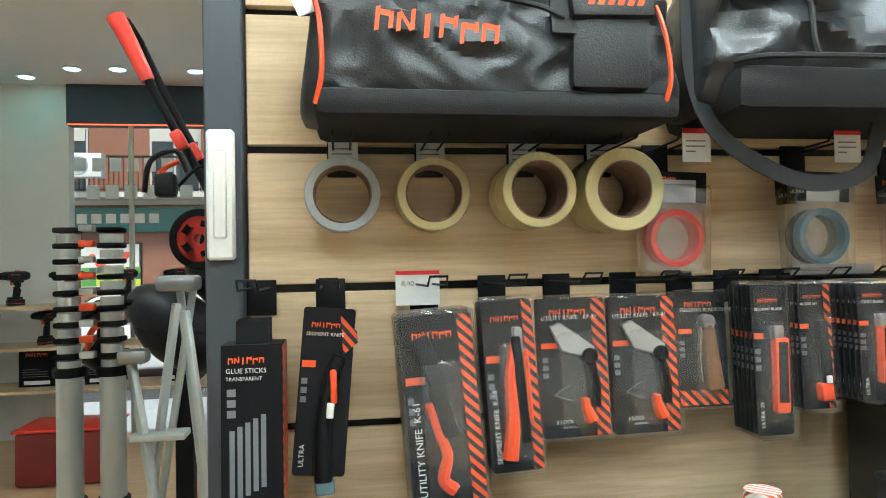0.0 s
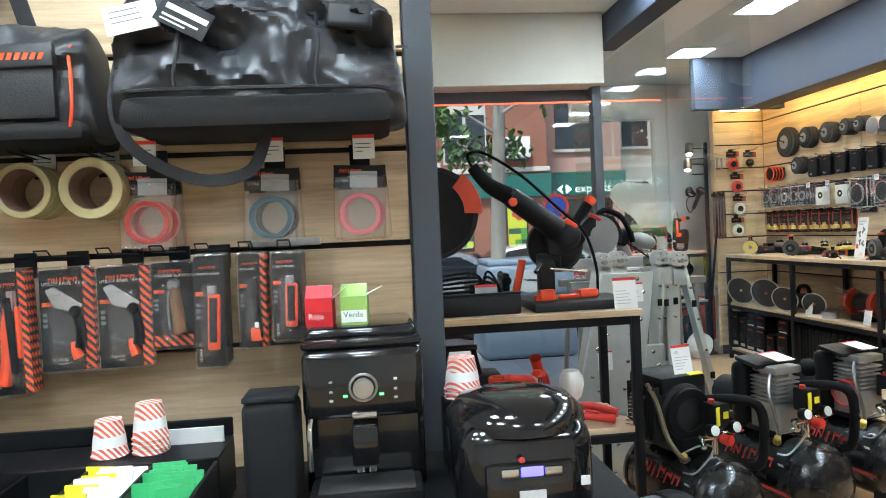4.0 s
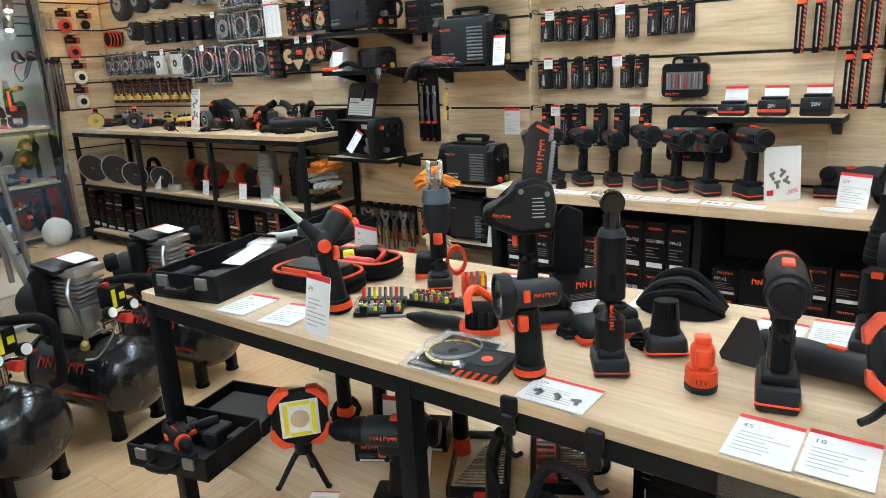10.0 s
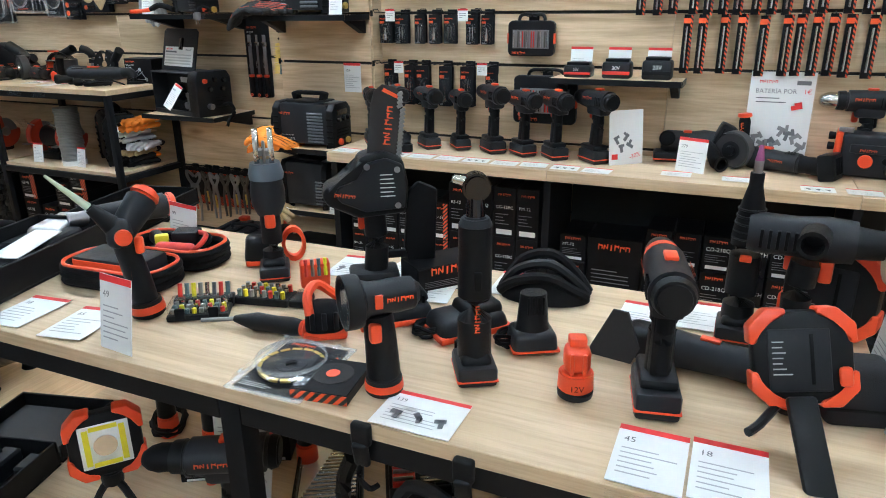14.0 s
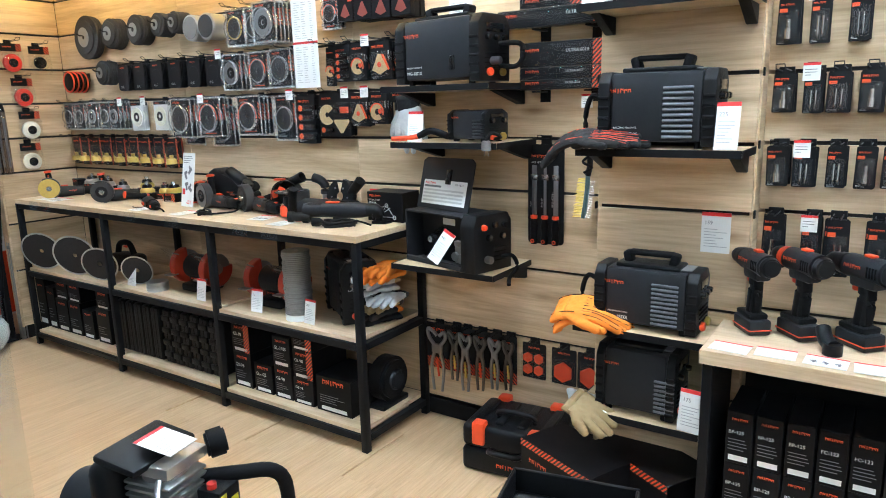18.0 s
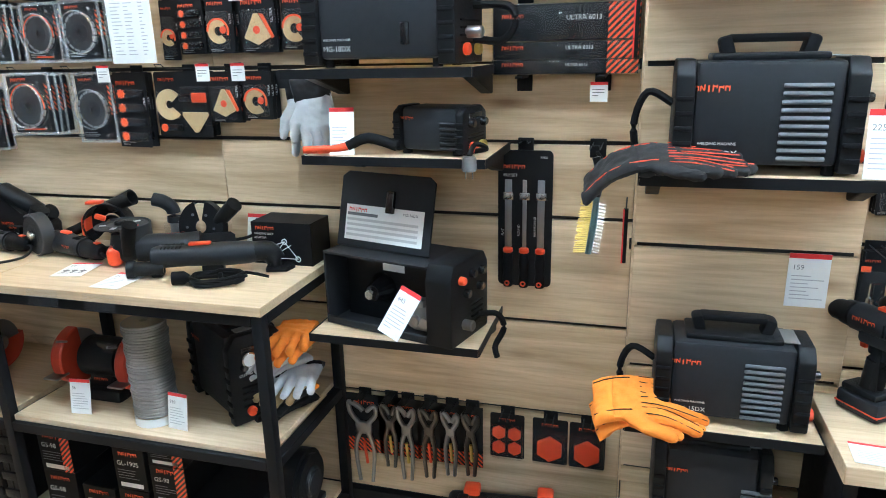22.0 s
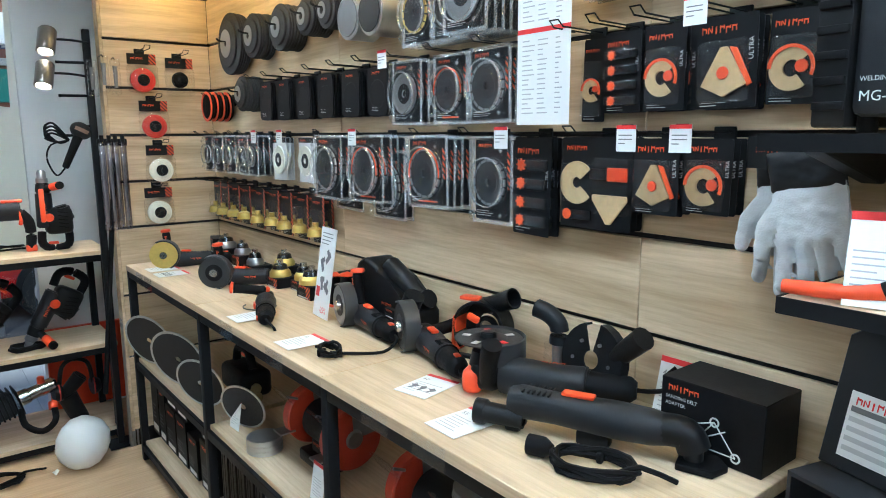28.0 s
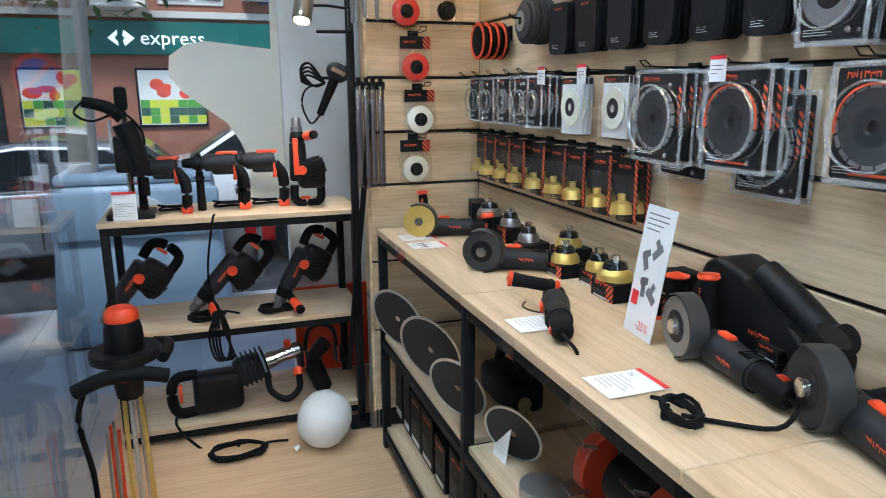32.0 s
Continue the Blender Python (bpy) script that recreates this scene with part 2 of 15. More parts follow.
M_ALUP = material("satin_alloy_ladder", (0.50, 0.53, 0.51), 0.4, 0.6, 0.08, 20, 0.1, 200)
M_DARKTOOL = material("dark_plated_steel", (0.15, 0.14, 0.13), 0.4, 1.0, 0.15, 50)
M_STEEL = material("tool_steel", (0.33, 0.33, 0.34), 0.35, 1.0, 0.1, 50)
M_BRASS = material("brass_wire", (0.68, 0.50, 0.14), 0.38, 0.8, 0.15, 80, 0.4, 600)
M_ABR = material("abrasive_black", (0.028, 0.026, 0.026), 0.85, 0.0, 0.25, 150, 0.5, 900)
M_GREYD = material("grey_disc_metal", (0.28, 0.28, 0.28), 0.42, 0.7, 0.12, 40)
M_TAN = material("tan_leather", (0.3312, 0.2304, 0.108), 0.75, 0.0, 0.15, 30, 0.4, 250)
M_GLO = material("orange_suede", (0.85, 0.25, 0.02), 0.85, 0.0, 0.15, 40, 0.5, 300)
M_GLG = material("grey_leather", (0.50, 0.52, 0.54), 0.8, 0.0, 0.15, 30, 0.4, 300)
M_GLB = material("black_fabric", (0.009, 0.009, 0.01), 0.85, 0.0, 0.2, 60, 0.5, 600)
M_BAG = material("black_bag_fabric", (0.02, 0.021, 0.024), 0.48, 0.0, 0.25, 9, 0.4, 420)
M_STRAP2 = material("black_strap", (0.014, 0.014, 0.016), 0.75, 0.0, 0.2, 50)
M_YEL = material("yellow_label", (0.78, 0.68, 0.02), 0.5)
M_TAPEC = material("clear_tan_tape", (0.55, 0.48, 0.25), 0.25, 0.0, 0.08, 30)
M_TAPEG = material("grey_tape", (0.42, 0.45, 0.47), 0.35)
M_CORE = material("brown_cardboard_core", (0.24, 0.15, 0.11), 0.8)
M_KRAFT = material("golden_abrasive", (0.56, 0.40, 0.2), 0.8, 0.0, 0.2, 120, 0.5, 800)
M_FOAM = material("white_wool", (0.82, 0.80, 0.68), 0.95, 0.0, 0.1, 60, 1.0, 160)
M_TEAL = material("dark_teal_plastic", (0.10, 0.16, 0.17), 0.3, 0.0, 0.1)


# ---- mesh building ----
class Sh:
    """Collects solid pieces into one bmesh."""

    def __init__(self):
        self.bm = bmesh.new()

    def _bevel(self, verts, bev, seg=2):
        if bev <= 0:
            return
        edges = list({e for v in verts for e in v.link_edges})
        bmesh.ops.bevel(self.bm, geom=edges, offset=bev, segments=seg, affect="EDGES", profile=0.5, clamp_overlap=True)

    def box(self, c, s, bev=0.0, rot=(0, 0, 0), seg=2, taper=1.0):
        m = pose(*c, *rot) @ Matrix.Diagonal((*s, 1))
        vs = bmesh.ops.create_cube(self.bm, size=1.0)["verts"]
        if taper != 1.0:
            for v in vs:
                if v.co.z > 0:
                    v.co.x *= taper
                    v.co.y *= taper
        for v in vs:
            v.co = m @ v.co
        self._bevel(vs, bev, seg)
        return self

    def span(self, x0, x1, y0, y1, z0, z1, bev=0.0, seg=1):
        return self.box(((x0 + x1) / 2, (y0 + y1) / 2, (z0 + z1) / 2), (x1 - x0, y1 - y0, z1 - z0), bev, seg=seg)

    def cyl(self, a, b, r, r2=None, n=20, bev=0.0, caps=True):
        a, b = Vector(a), Vector(b)
        d = b - a
        q = d.to_track_quat("Z", "Y").to_matrix().to_4x4()
        m = Matrix.Translation((a + b) / 2) @ q
        vs = bmesh.ops.create_cone(self.bm, cap_ends=caps, segments=n, radius1=r, radius2=r if r2 is None else r2, depth=d.length, matrix=m)["verts"]
        if bev > 0:
            edges = [e for e in {e for v in vs for e in v.link_edges} if any(len(f.verts) > 4 for f in e.link_faces)]
            bmesh.ops.bevel(self.bm, geom=edges, offset=bev, segments=2, affect="EDGES", clamp_overlap=True)
        return self

    def lathe(self, prof, m=None, n=24, arc=360.0, start=0.0):
        """Turns (r, z) pairs round the z axis of m."""
        m = m or Matrix()
        full = arc >= 359.9
        cols = n if full else n + 1
        rings = []
        for r, z in prof:
            ring = []
            if r < 1e-6:
                v = self.bm.verts.new(m @ Vector((0, 0, z)))
                ring = [v] * cols
            else:
                for i in range(cols):
                    a = radians(start + arc * i / n)
                    ring.append(self.bm.verts.new(m @ Vector((r * math.cos(a), r * math.sin(a), z))))
            rings.append(ring)
        for p, q in zip(rings, rings[1:]):
            for i in range(n):
                j = (i + 1) % cols
                f = []
                for v in (p[i], p[j], q[j], q[i]):
                    if v not in f:
                        f.append(v)
                if len(f) > 2:
                    try:
                        self.bm.faces.new(f)
                    except ValueError:
                        pass
        return self

    def ring(self, c, axis, r_in, r_out, w, n=28):
        q = Vector(axis).to_track_quat("Z", "Y").to_matrix().to_4x4()
        m = Matrix.Translation(c) @ q
        b = min(0.0015, w * 0.3)
        return self.lathe([(r_in, -w / 2), (r_out - b, -w / 2), (r_out, -w / 2 + b), (r_out, w / 2 - b), (r_out - b, w / 2), (r_in, w / 2), (r_in, -w / 2)], m, n)

    def disc(self, c, axis, r, w, n=28, hole=0.0):
        if hole:
            return self.ring(c, axis, hole, r, w, n)
        q = Vector(axis).to_track_quat("Z", "Y").to_matrix().to_4x4()
        m = Matrix.Translation(c) @ q
        b = min(0.002, w * 0.3)
        return self.lathe([(0, -w / 2), (r - b, -w / 2), (r, -w / 2 + b), (r, w / 2 - b), (r - b, w / 2), (0, w / 2)], m, n)

    def ball(self, c, s, rot=(0, 0, 0), u=16, v=10):
        vs = bmesh.ops.create_uvsphere(self.bm, u_segments=u, v_segments=v, radius=1.0)["verts"]
        m = pose(*c, *rot) @ Matrix.Diagonal((*((s,) * 3 if isinstance(s, (int, float)) else s), 1))
        for w in vs:
            w.co = m @ w.co
        return self

    def prism(self, poly, w, m=None, bev=0.0, seg=1):
        """A flat outline in the x-z plane of m, w thick along y, centred."""
        m = m or Matrix()
        a = [self.bm.verts.new(m @ Vector((x, -w / 2, z))) for x, z in poly]
        b = [self.bm.verts.new(m @ Vector((x, w / 2, z))) for x, z in poly]
        self.bm.faces.new(a)
        self.bm.faces.new(b[::-1])
        n = len(poly)
        for i in range(n):
            self.bm.faces.new((a[i], b[i], b[(i + 1) % n], a[(i + 1) % n]))
        self._bevel(a + b, bev, seg)
        return self

    def tube(self, pts, r, n=8, smooth=4, close=True):
        """A round bar or cable through points, rounded by Catmull-Rom steps."""
        P = [Vector(p) for p in pts]
        if smooth > 1 and len(P) > 2:
            Q = []
            for i in range(len(P) - 1):
                p0, p1, p2, p3 = P[max(i - 1, 0)], P[i], P[i + 1], P[min(i + 2, len(P) - 1)]
                for k in range(smooth):
                    t = k / smooth
                    Q.append(0.5 * ((2 * p1) + (p2 - p0) * t + (2 * p0 - 5 * p1 + 4 * p2 - p3) * t * t + (3 * p1 - p0 - 3 * p2 + p3) * t ** 3))
            P = Q + [P[-1]]
        rad = r if isinstance(r, (list, tuple)) else None
        rings = []
        up = Vector((0, 0, 1))
        for i, p in enumerate(P):
            d = (P[min(i + 1, len(P) - 1)] - P[max(i - 1, 0)]).normalized()
            s = d.cross(up)
            if s.length < 1e-3:
                s = d.cross(Vector((1, 0, 0)))
            s.normalize()
            u = s.cross(d)
            rr = r if rad is None else rad[0] + (rad[1] - rad[0]) * i / (len(P) - 1)
            rings.append([self.bm.verts.new(p + (s * math.cos(2 * math.pi * k / n) + u * math.sin(2 * math.pi * k / n)) * rr) for k in range(n)])
        for a, b in zip(rings, rings[1:]):
            for k in range(n):
                self.bm.faces.new((a[k], a[(k + 1) % n], b[(k + 1) % n], b[k]))
        if close:
            self.bm.faces.new(rings[0][::-1])
            self.bm.faces.new(rings[-1])
        return self

    def move(self, m):
        for v in self.bm.verts:
            v.co = m @ v.co
        return self

    def rough(self, amp, freq, seed=0):
        """Pushes vertices about by smooth noise, for cloth and worn things."""
        for v in self.bm.verts:
            v.co += noise.noise_vector(v.co * freq + Vector((seed, seed * 2.1, 3.3))) * amp
        return self


def mesh_of(shape, name, mat, smooth=True):
    bm = shape.bm
    bmesh.ops.recalc_face_normals(bm, faces=bm.faces)
    me = bpy.data.meshes.new(name)
    bm.to_mesh(me)
    bm.free()
    me.materials.append(mat)
    if smooth:
        me.shade_smooth()
        me.set_sharp_from_angle(angle=radians(38))
    return me


_kids = {}


def adopt(ob, parent):
    ob.parent = parent
    _kids.setdefault(parent.name, []).append(ob)


def clone(ob, m):
    """A copy of a thing and its parts at the pose m, sharing the meshes."""
    def one(o, parent):
        c = o.copy()
        scene.collection.objects.link(c)
        if parent:
            adopt(c, parent)
        for k in _kids.get(o.name, ()):
            one(k, c)
        return c
    top = one(ob, None)
    top.matrix_basis = m
    return top


def part(name, shape, mat, parent=None, label=""):
    ob = new(name, mesh_of(shape, name, mat) if isinstance(shape, Sh) else shape)
    if not isinstance(shape, Sh) and not ob.data.materials:
        ob.data.materials.append(mat)
    if parent:
        adopt(ob, parent)
    if label:
        tagged(ob, label)
    return ob


def thing(name, label, category, m=None, group=""):
    ob = new(name)
    ob.empty_display_size = 0.05
    tagged(ob, label, category, group)
    if m is not None:
        ob.matrix_basis = m
    return ob


def structure(name, shape, mat, label=""):
    return tagged(part(name, shape, mat), label, "", "", "structure")


_letters = {}


def lettering(text, size, parent, m, mat, name="lettering", align="LEFT"):
    """Flat printed words as a mesh, lying in the x-y plane of m."""
    key = (text, round(size, 4), align)
    if key not in _letters:
        cu = bpy.data.curves.new("lettering", "FONT")
        cu.body, cu.size, cu.align_x, cu.resolution_u = text, size, align, 2
        ob = bpy.data.objects.new("lettering", cu)
        _letters[key] = bpy.data.meshes.new_from_object(ob)
        bpy.data.objects.remove(ob)
    me = _letters[key].copy()
    me.materials.clear()
    me.materials.append(mat)
    ob = new(name, me)
    adopt(ob, parent)
    ob.matrix_basis = m
    return ob


_logo = {}


def logo(parent, m, w, mat=None):
    """The maker's mark as six plain slanted strokes, in the x-y plane of m, w wide."""
    mat = mat or M_LOGO
    key = (round(w, 3), mat.name)
    if key not in _logo:
        s = Sh()
        h = w * 0.2
        x = -w / 2
        st = 0.24
        for i in range(6):
            ww = w * 0.14
            dy = (i % 2) * h * 0.1 - h * 0.1 * (i / 5)
            strokes = (((0, 0, st, 1), (1 - st, 0.15, 1, 0.85)), ((0, 0, st, 0.8), (1 - st, 0.1, 1, 1)), ((0.35, 0, 0.65, 1),), ((0, 0, st, 1), (1 - st, 0.45, 1, 1)), ((0, 0, st, 0.9), (1 - st, 0.5, 1, 1)), ((0, 0.1, st, 0.9), (1 - st, 0.1, 1, 0.9)))[i]
            bars_ = [[(a, b), (c, b + 0.06), (c, d), (a, d - 0.06)] for a, b, c, d in strokes]
            if i != 2:
                bars_.append([(0.18, 0.88), (0.18, 0.66), (0.8, 0.62 if i in (0, 3, 4, 5) else 0.05), (0.8, 0.86 if i in (0, 3, 4, 5) else 0.3)])
            for a in bars_:
                s.bm.faces.new([s.bm.verts.new((x + p * ww, (q - 0.5) * h + dy, 0.00004 * k)) for k, (p, q) in zip((0, 0, 0, 0), a)])
            x += w / 6
        _logo[key] = mesh_of(s, "maker_mark", mat, False)
    ob = new("maker_mark", _logo[key])
    adopt(ob, parent)
    ob.matrix_basis = m
    return ob


def bars(parent, m, w, h, n, mat, name="small_print", seed=1):
    """Unreadable small print: n short lines in the x-y plane of m, from its top left corner."""
    rnd = random.Random(seed)
    s = Sh()
    step = h / n
    for i in range(n):
        ww = w * rnd.uniform(0.45, 1.0)
        y = -step * (i + 0.5)
        t = step * 0.12
        s.bm.faces.new([s.bm.verts.new(p) for p in ((0, y - t, 0), (ww, y - t, 0), (ww, y + t, 0), (0, y + t, 0))])
    ob = part(name, s, mat, parent)
    ob.matrix_basis = m
    return ob


# faces for things: x-y plane of a mark laid on the side that looks to -x, -y or up
FACE_W = Matrix(((0, 0, -1, 0), (-1, 0, 0, 0), (0, 1, 0, 0), (0, 0, 0, 1)))   # looks to -x, text runs to -y
FACE_S = Matrix(((1, 0, 0, 0), (0, 0, -1, 0), (0, 1, 0, 0), (0, 0, 0, 1)))    # looks to -y, text runs to +x


def at(x, y, z):
    return Matrix.Translation((x, y, z))


def on_w(x, y, z):
    return at(x, y, z) @ FACE_W


def on_s(x, y, z):
    return at(x, y, z) @ FACE_S


def rz(a):
    return Matrix.Rotation(radians(a), 4, "Z")


def rx(a):
    return Matrix.Rotation(radians(a), 4, "X")


def ry(a):
    return Matrix.Rotation(radians(a), 4, "Y")

# ---- the shop: setting ----
XE, XP, XS = 4.50, 4.275, 4.37          # faces of the long wall, the pillar, the south run
YP0, YP1 = 1.085, 1.567                 # pillar
YN = 5.214                              # short wall by the window
YW = 5.90                               # street window of the display corner
YD, XD = 3.80, 2.97                     # glazed entrance front, glazed side
ZC = 2.55
GROOVES = (0.44, 0.73, 1.04, 1.245, 1.45, 1.655, 1.86, 2.065)

structure("floor", Sh().span(-2.4, 4.9, -3.4, YD, -0.12, -0.006), M_FLOOR, "pale oak laminate shop floor")
structure("floor_display", Sh().span(XD, 4.9, YD, YW + 0.1, -0.12, -0.006), M_FLOOR, "pale oak laminate under the window display")
structure("wall_east", Sh().span(XE + 0.016, XE + 0.18, YP1 - 0.6, YW + 0.1, 0, ZC), M_GROOVE, "black backing behind oak slat boards")
structure("wall_south_run", Sh().span(XS + 0.016, XE + 0.18, -3.4, YP1 - 0.6, 0, ZC), M_GROOVE, "black backing behind oak slat boards")
structure("pillar", Sh().span(XP + 0.016, XE + 0.016, YP0 + 0.012, YP1 - 0.012, 0, ZC), M_GROOVE, "pillar core behind oak slat boards")
structure("wall_north_east", Sh().span(4.045, XE + 0.016, YN + 0.016, YN + 0.07, 0, ZC), M_GROOVE, "black backing of the short slat wall")
structure("wall_south", Sh().span(-2.4, 4.9, -3.5, -3.4, 0, ZC), M_WHITE, "plain white wall")
structure("wall_west", Sh().span(-2.5, -2.4, -3.5, YD + 0.1, 0, ZC), M_WHITE, "plain white wall")
structure("ceiling", Sh().span(-2.5, 4.9, -3.5, YW + 0.2, ZC, ZC + 0.12), M_CEIL, "white plaster ceiling")


def slat_run(owner, axis, face, lo, hi, mat, zs, seams=()):
    """Boards between the rails; each board is a piece of its own with a small bevel."""
    cuts = [lo, *seams, hi]
    for z0, z1 in zip(zs, zs[1:]):
        for a, b in zip(cuts, cuts[1:]):
            s = Sh()
            if axis == "y":
                s.span(0, 0.016, -(b - a) / 2 + 0.0006, (b - a) / 2 - 0.0006, 0, z1 - z0 - 0.012, 0.0015)
                o = part("board", s, mat, owner)
                o.location = (face, (a + b) / 2, z0 + 0.006)
            else:
                s.span(-(b - a) / 2 + 0.0006, (b - a) / 2 - 0.0006, 0, 0.016, 0, z1 - z0 - 0.012, 0.0015)
                o = part("board", s, mat, owner)
                o.location = ((a + b) / 2, face, z0 + 0.006)


ZS = (0.08, *GROOVES, 2.27)
wall = bpy.data.objects
slat_run(wall["wall_east"], "y", XE, YP1, YN, M_SLAT, ZS, (2.79, 4.0))
slat_run(wall["wall_south_run"], "y", XS, -3.4, YP0, M_SLAT, ZS, (-1.35, -0.14))
slat_run(wall["pillar"], "y", XP, YP0 + 0.004, YP1 - 0.004, M_SLAT, ZS)
slat_run(wall["wall_north_east"], "x", YN, 4.045, XE, M_SLATX, ZS)
for y in (YP0, YP1 - 0.012):
    part("side_board", Sh().span(XP + 0.017, XE - 0.001, y, y + 0.012, 0.08, 2.27, 0.001), M_SLATX, wall["pillar"])
part("edge_board", Sh().span(4.033, 4.045, YN + 0.001, YN + 0.07, 0.08, 2.27, 0.001), M_SLATX, wall["wall_north_east"])
for zz in GROOVES[2:6]:
    for y in (YP0 - 0.006, YP1 + 0.001):
        part("rail_end_cap", Sh().span(XP - 0.003, XP + 0.014, y, y + 0.005, zz - 0.012, zz + 0.012, 0.001), M_BLK, wall["pillar"])
structure("baseboard", Sh().span(XE - 0.012, XE + 0.016, YP1 + 0.002, YN - 0.002, 0, 0.074, 0.002), M_BLK, "low black skirting")

# dark soffit with the warm light cove along the long wall
structure("trim_soffit", Sh().span(4.12, 4.20, -3.4, YN - 0.35, 2.12, ZC - 0.002, 0.003), M_NAVY, "dark blue-grey soffit above the slat wall")
structure("trim_soffit_base", Sh().span(4.20, 4.34, -3.4, YN - 0.35, 2.12, 2.14), M_NAVY, "underside of the dark soffit")
structure("trim_soffit_return", Sh().span(3.70, 4.49, YN - 0.348, YN - 0.27, 2.12, ZC - 0.002, 0.003), M_NAVY, "dark soffit turning the corner")
M_COVE = glow("warm_strip_light", (1.0, 0.66, 0.22), COVE_POWER)
cove = thing("cove_light", "warm yellow light strip hidden above the slat wall", "light strip")
part("strip", Sh().span(4.36, 4.39, -3.2, YN - 0.4, 2.143, 2.155), M_COVE, cove)
cove2 = thing("cove_light", "warm yellow light strip above the short wall", "light strip")
part("strip", Sh().span(4.06, 4.4, YN - 0.12, YN - 0.09, 2.143, 2.155), M_COVE, cove2)
part("bracket", Sh().span(4.2, 4.24, YN - 0.089, YN + 0.001, 2.143, 2.15), M_BLK, cove2)

# ceiling panels
M_PANEL = glow("panel_light", (0.85, 0.945, 1.0), PANEL_POWER)
M_COOLP = glow("cool_round_light", (0.35, 0.95, 0.95), 14.0)


def ceiling_panel(x, y):
    t = thing("ceiling_light", "square recessed white LED panel, switched on, some added unseen as fill", "ceiling light", at(x, y, ZC), "ceiling lights")
    f = Sh()
    for a, b, c, d in ((-0.15, 0.15, -0.15, -0.135), (-0.15, 0.15, 0.135, 0.15), (-0.15, -0.135, -0.135, 0.135), (0.135, 0.15, -0.135, 0.135)):
        f.span(a, b, c, d, -0.008, 0.0)
    part("frame", f, M_WHITE, t)
    part("diffuser", Sh().span(-0.134, 0.134, -0.134, 0.134, -0.005, -0.001), M_PANEL, t)
    return t


_p = ceiling_panel(3.55, -0.6)
# panels over the south-west side are unseen, added to brighten that part
for x, y in ((3.55, 0.9), (3.55, 2.3), (3.55, 3.6), (2.3, -1.4), (3.55, 0.2), (3.55, 1.6), (2.45, 2.9), (0.9, -1.4), (0.9, 0.0), (0.15, -0.75), (0.4, 0.25), (-0.5, -0.4), (-0.7, 1.6), (0.4, 2.4), (3.6, 4.7)):
    clone(_p, at(x, y, ZC))
_c = thing("downlight", "small round downlight with a greenish cast", "ceiling light", at(1.3, 3.1, ZC), "round downlights")
part("bezel", Sh().ring((0, 0, -0.004), (0, 0, 1), 0.05, 0.065, 0.008), M_WHITE, _c)
part("lens", Sh().disc((0, 0, -0.002), (0, 0, 1), 0.049, 0.004), M_COOLP, _c)
for x, y in ((1.9, 3.1), (1.35, 2.5), (1.95, 2.5), (0.7, 2.9)):
    clone(_c, at(x, y, ZC))

# glazed front
structure("trim_beam", Sh().span(2.52, 2.66, -0.5, YD + 0.1, 2.36, ZC - 0.002, 0.003), M_NAVY, "dark ceiling beam running to the entrance")
structure("trim_lintel", Sh().span(-0.6, 2.50, YD - 0.12, YD + 0.06, 2.10, ZC - 0.002, 0.003), M_BEIGE, "beige lintel above the shop window")
structure("trim_head", Sh().span(-0.6, 2.50, YD + 0.062, YD + 0.1, 2.02, 2.10, 0.002), M_FRAME, "dark window head")
M_REDLINE = glow("red_led_line", (1.0, 0.12, 0.05), 1.6)
_l = thing("led_strip", "thin red light line along the window head", "light strip")
part("strip", Sh().span(-0.58, XD - 0.05, YD - 0.004, YD + 0.004, 2.004, 2.012), M_REDLINE, _l)


def pane(name, x0, x1, y0, y1, z0, z1):
    w = tagged(new(name), "clear shop window pane", "", "", "structure")
    o = part("pane", Sh().span(x0, x1, y0, y1, z0, z1), M_GLASS, w)
    o.visible_shadow = False
    return w


pane("window_1", -0.58, 2.44, YD, YD + 0.01, 0.03, 2.0)
pane("window_2", 2.51, XD - 0.004, YD, YD + 0.01, 0.03, ZC - 0.01)
pane("window_3", XD, XD + 0.01, YD + 0.03, YW - 0.03, 0.03, ZC - 0.01)
pane("window_4", XD + 0.03, 3.78, YW, YW + 0.01, 0.03, 2.2)
structure("window_5", Sh().span(2.445, 2.505, YD - 0.03, YD + 0.05, 0, ZC - 0.002, 0.003), M_FRAME, "dark upright of the shop window")
structure("trim_sill", Sh().span(-0.58, 2.44, YD - 0.02, YD + 0.05, -0.006, 0.028, 0.002), M_FRAME, "low dark window rail")
YB = 5.2                                # street window of the west bay
structure("floor_bay", Sh().span(-2.4, -0.6, YD, YB + 0.1, -0.12, -0.006), M_FLOOR, "pale oak laminate in the west bay")
structure("wall_bay", Sh().span(-2.4, -1.88, YB, YB + 0.1, 0, ZC), M_WHITE, "white wall beside the bay window")
structure("wall_bay_west", Sh().span(-2.5, -2.4, YD + 0.1, YB + 0.1, 0, ZC), M_WHITE, "plain white wall")
structure("trim_bay_head", Sh().span(-1.879, -0.6, YB - 0.05, YB + 0.06, 2.25, ZC - 0.002, 0.003), M_NAVY, "dark head of the bay window")
pane("window_6", -1.878, -0.61, YB, YB + 0.01, 0.03, 2.25)
pane("window_7", -0.61, -0.6, YD + 0.06, YB - 0.052, 0.03, ZC - 0.01)
structure("window_8", Sh().span(-1.46, -1.43, YB - 0.04, YB - 0.002, 0, 2.249, 0.003), M_BEIGE, "slim pale upright of the bay window")
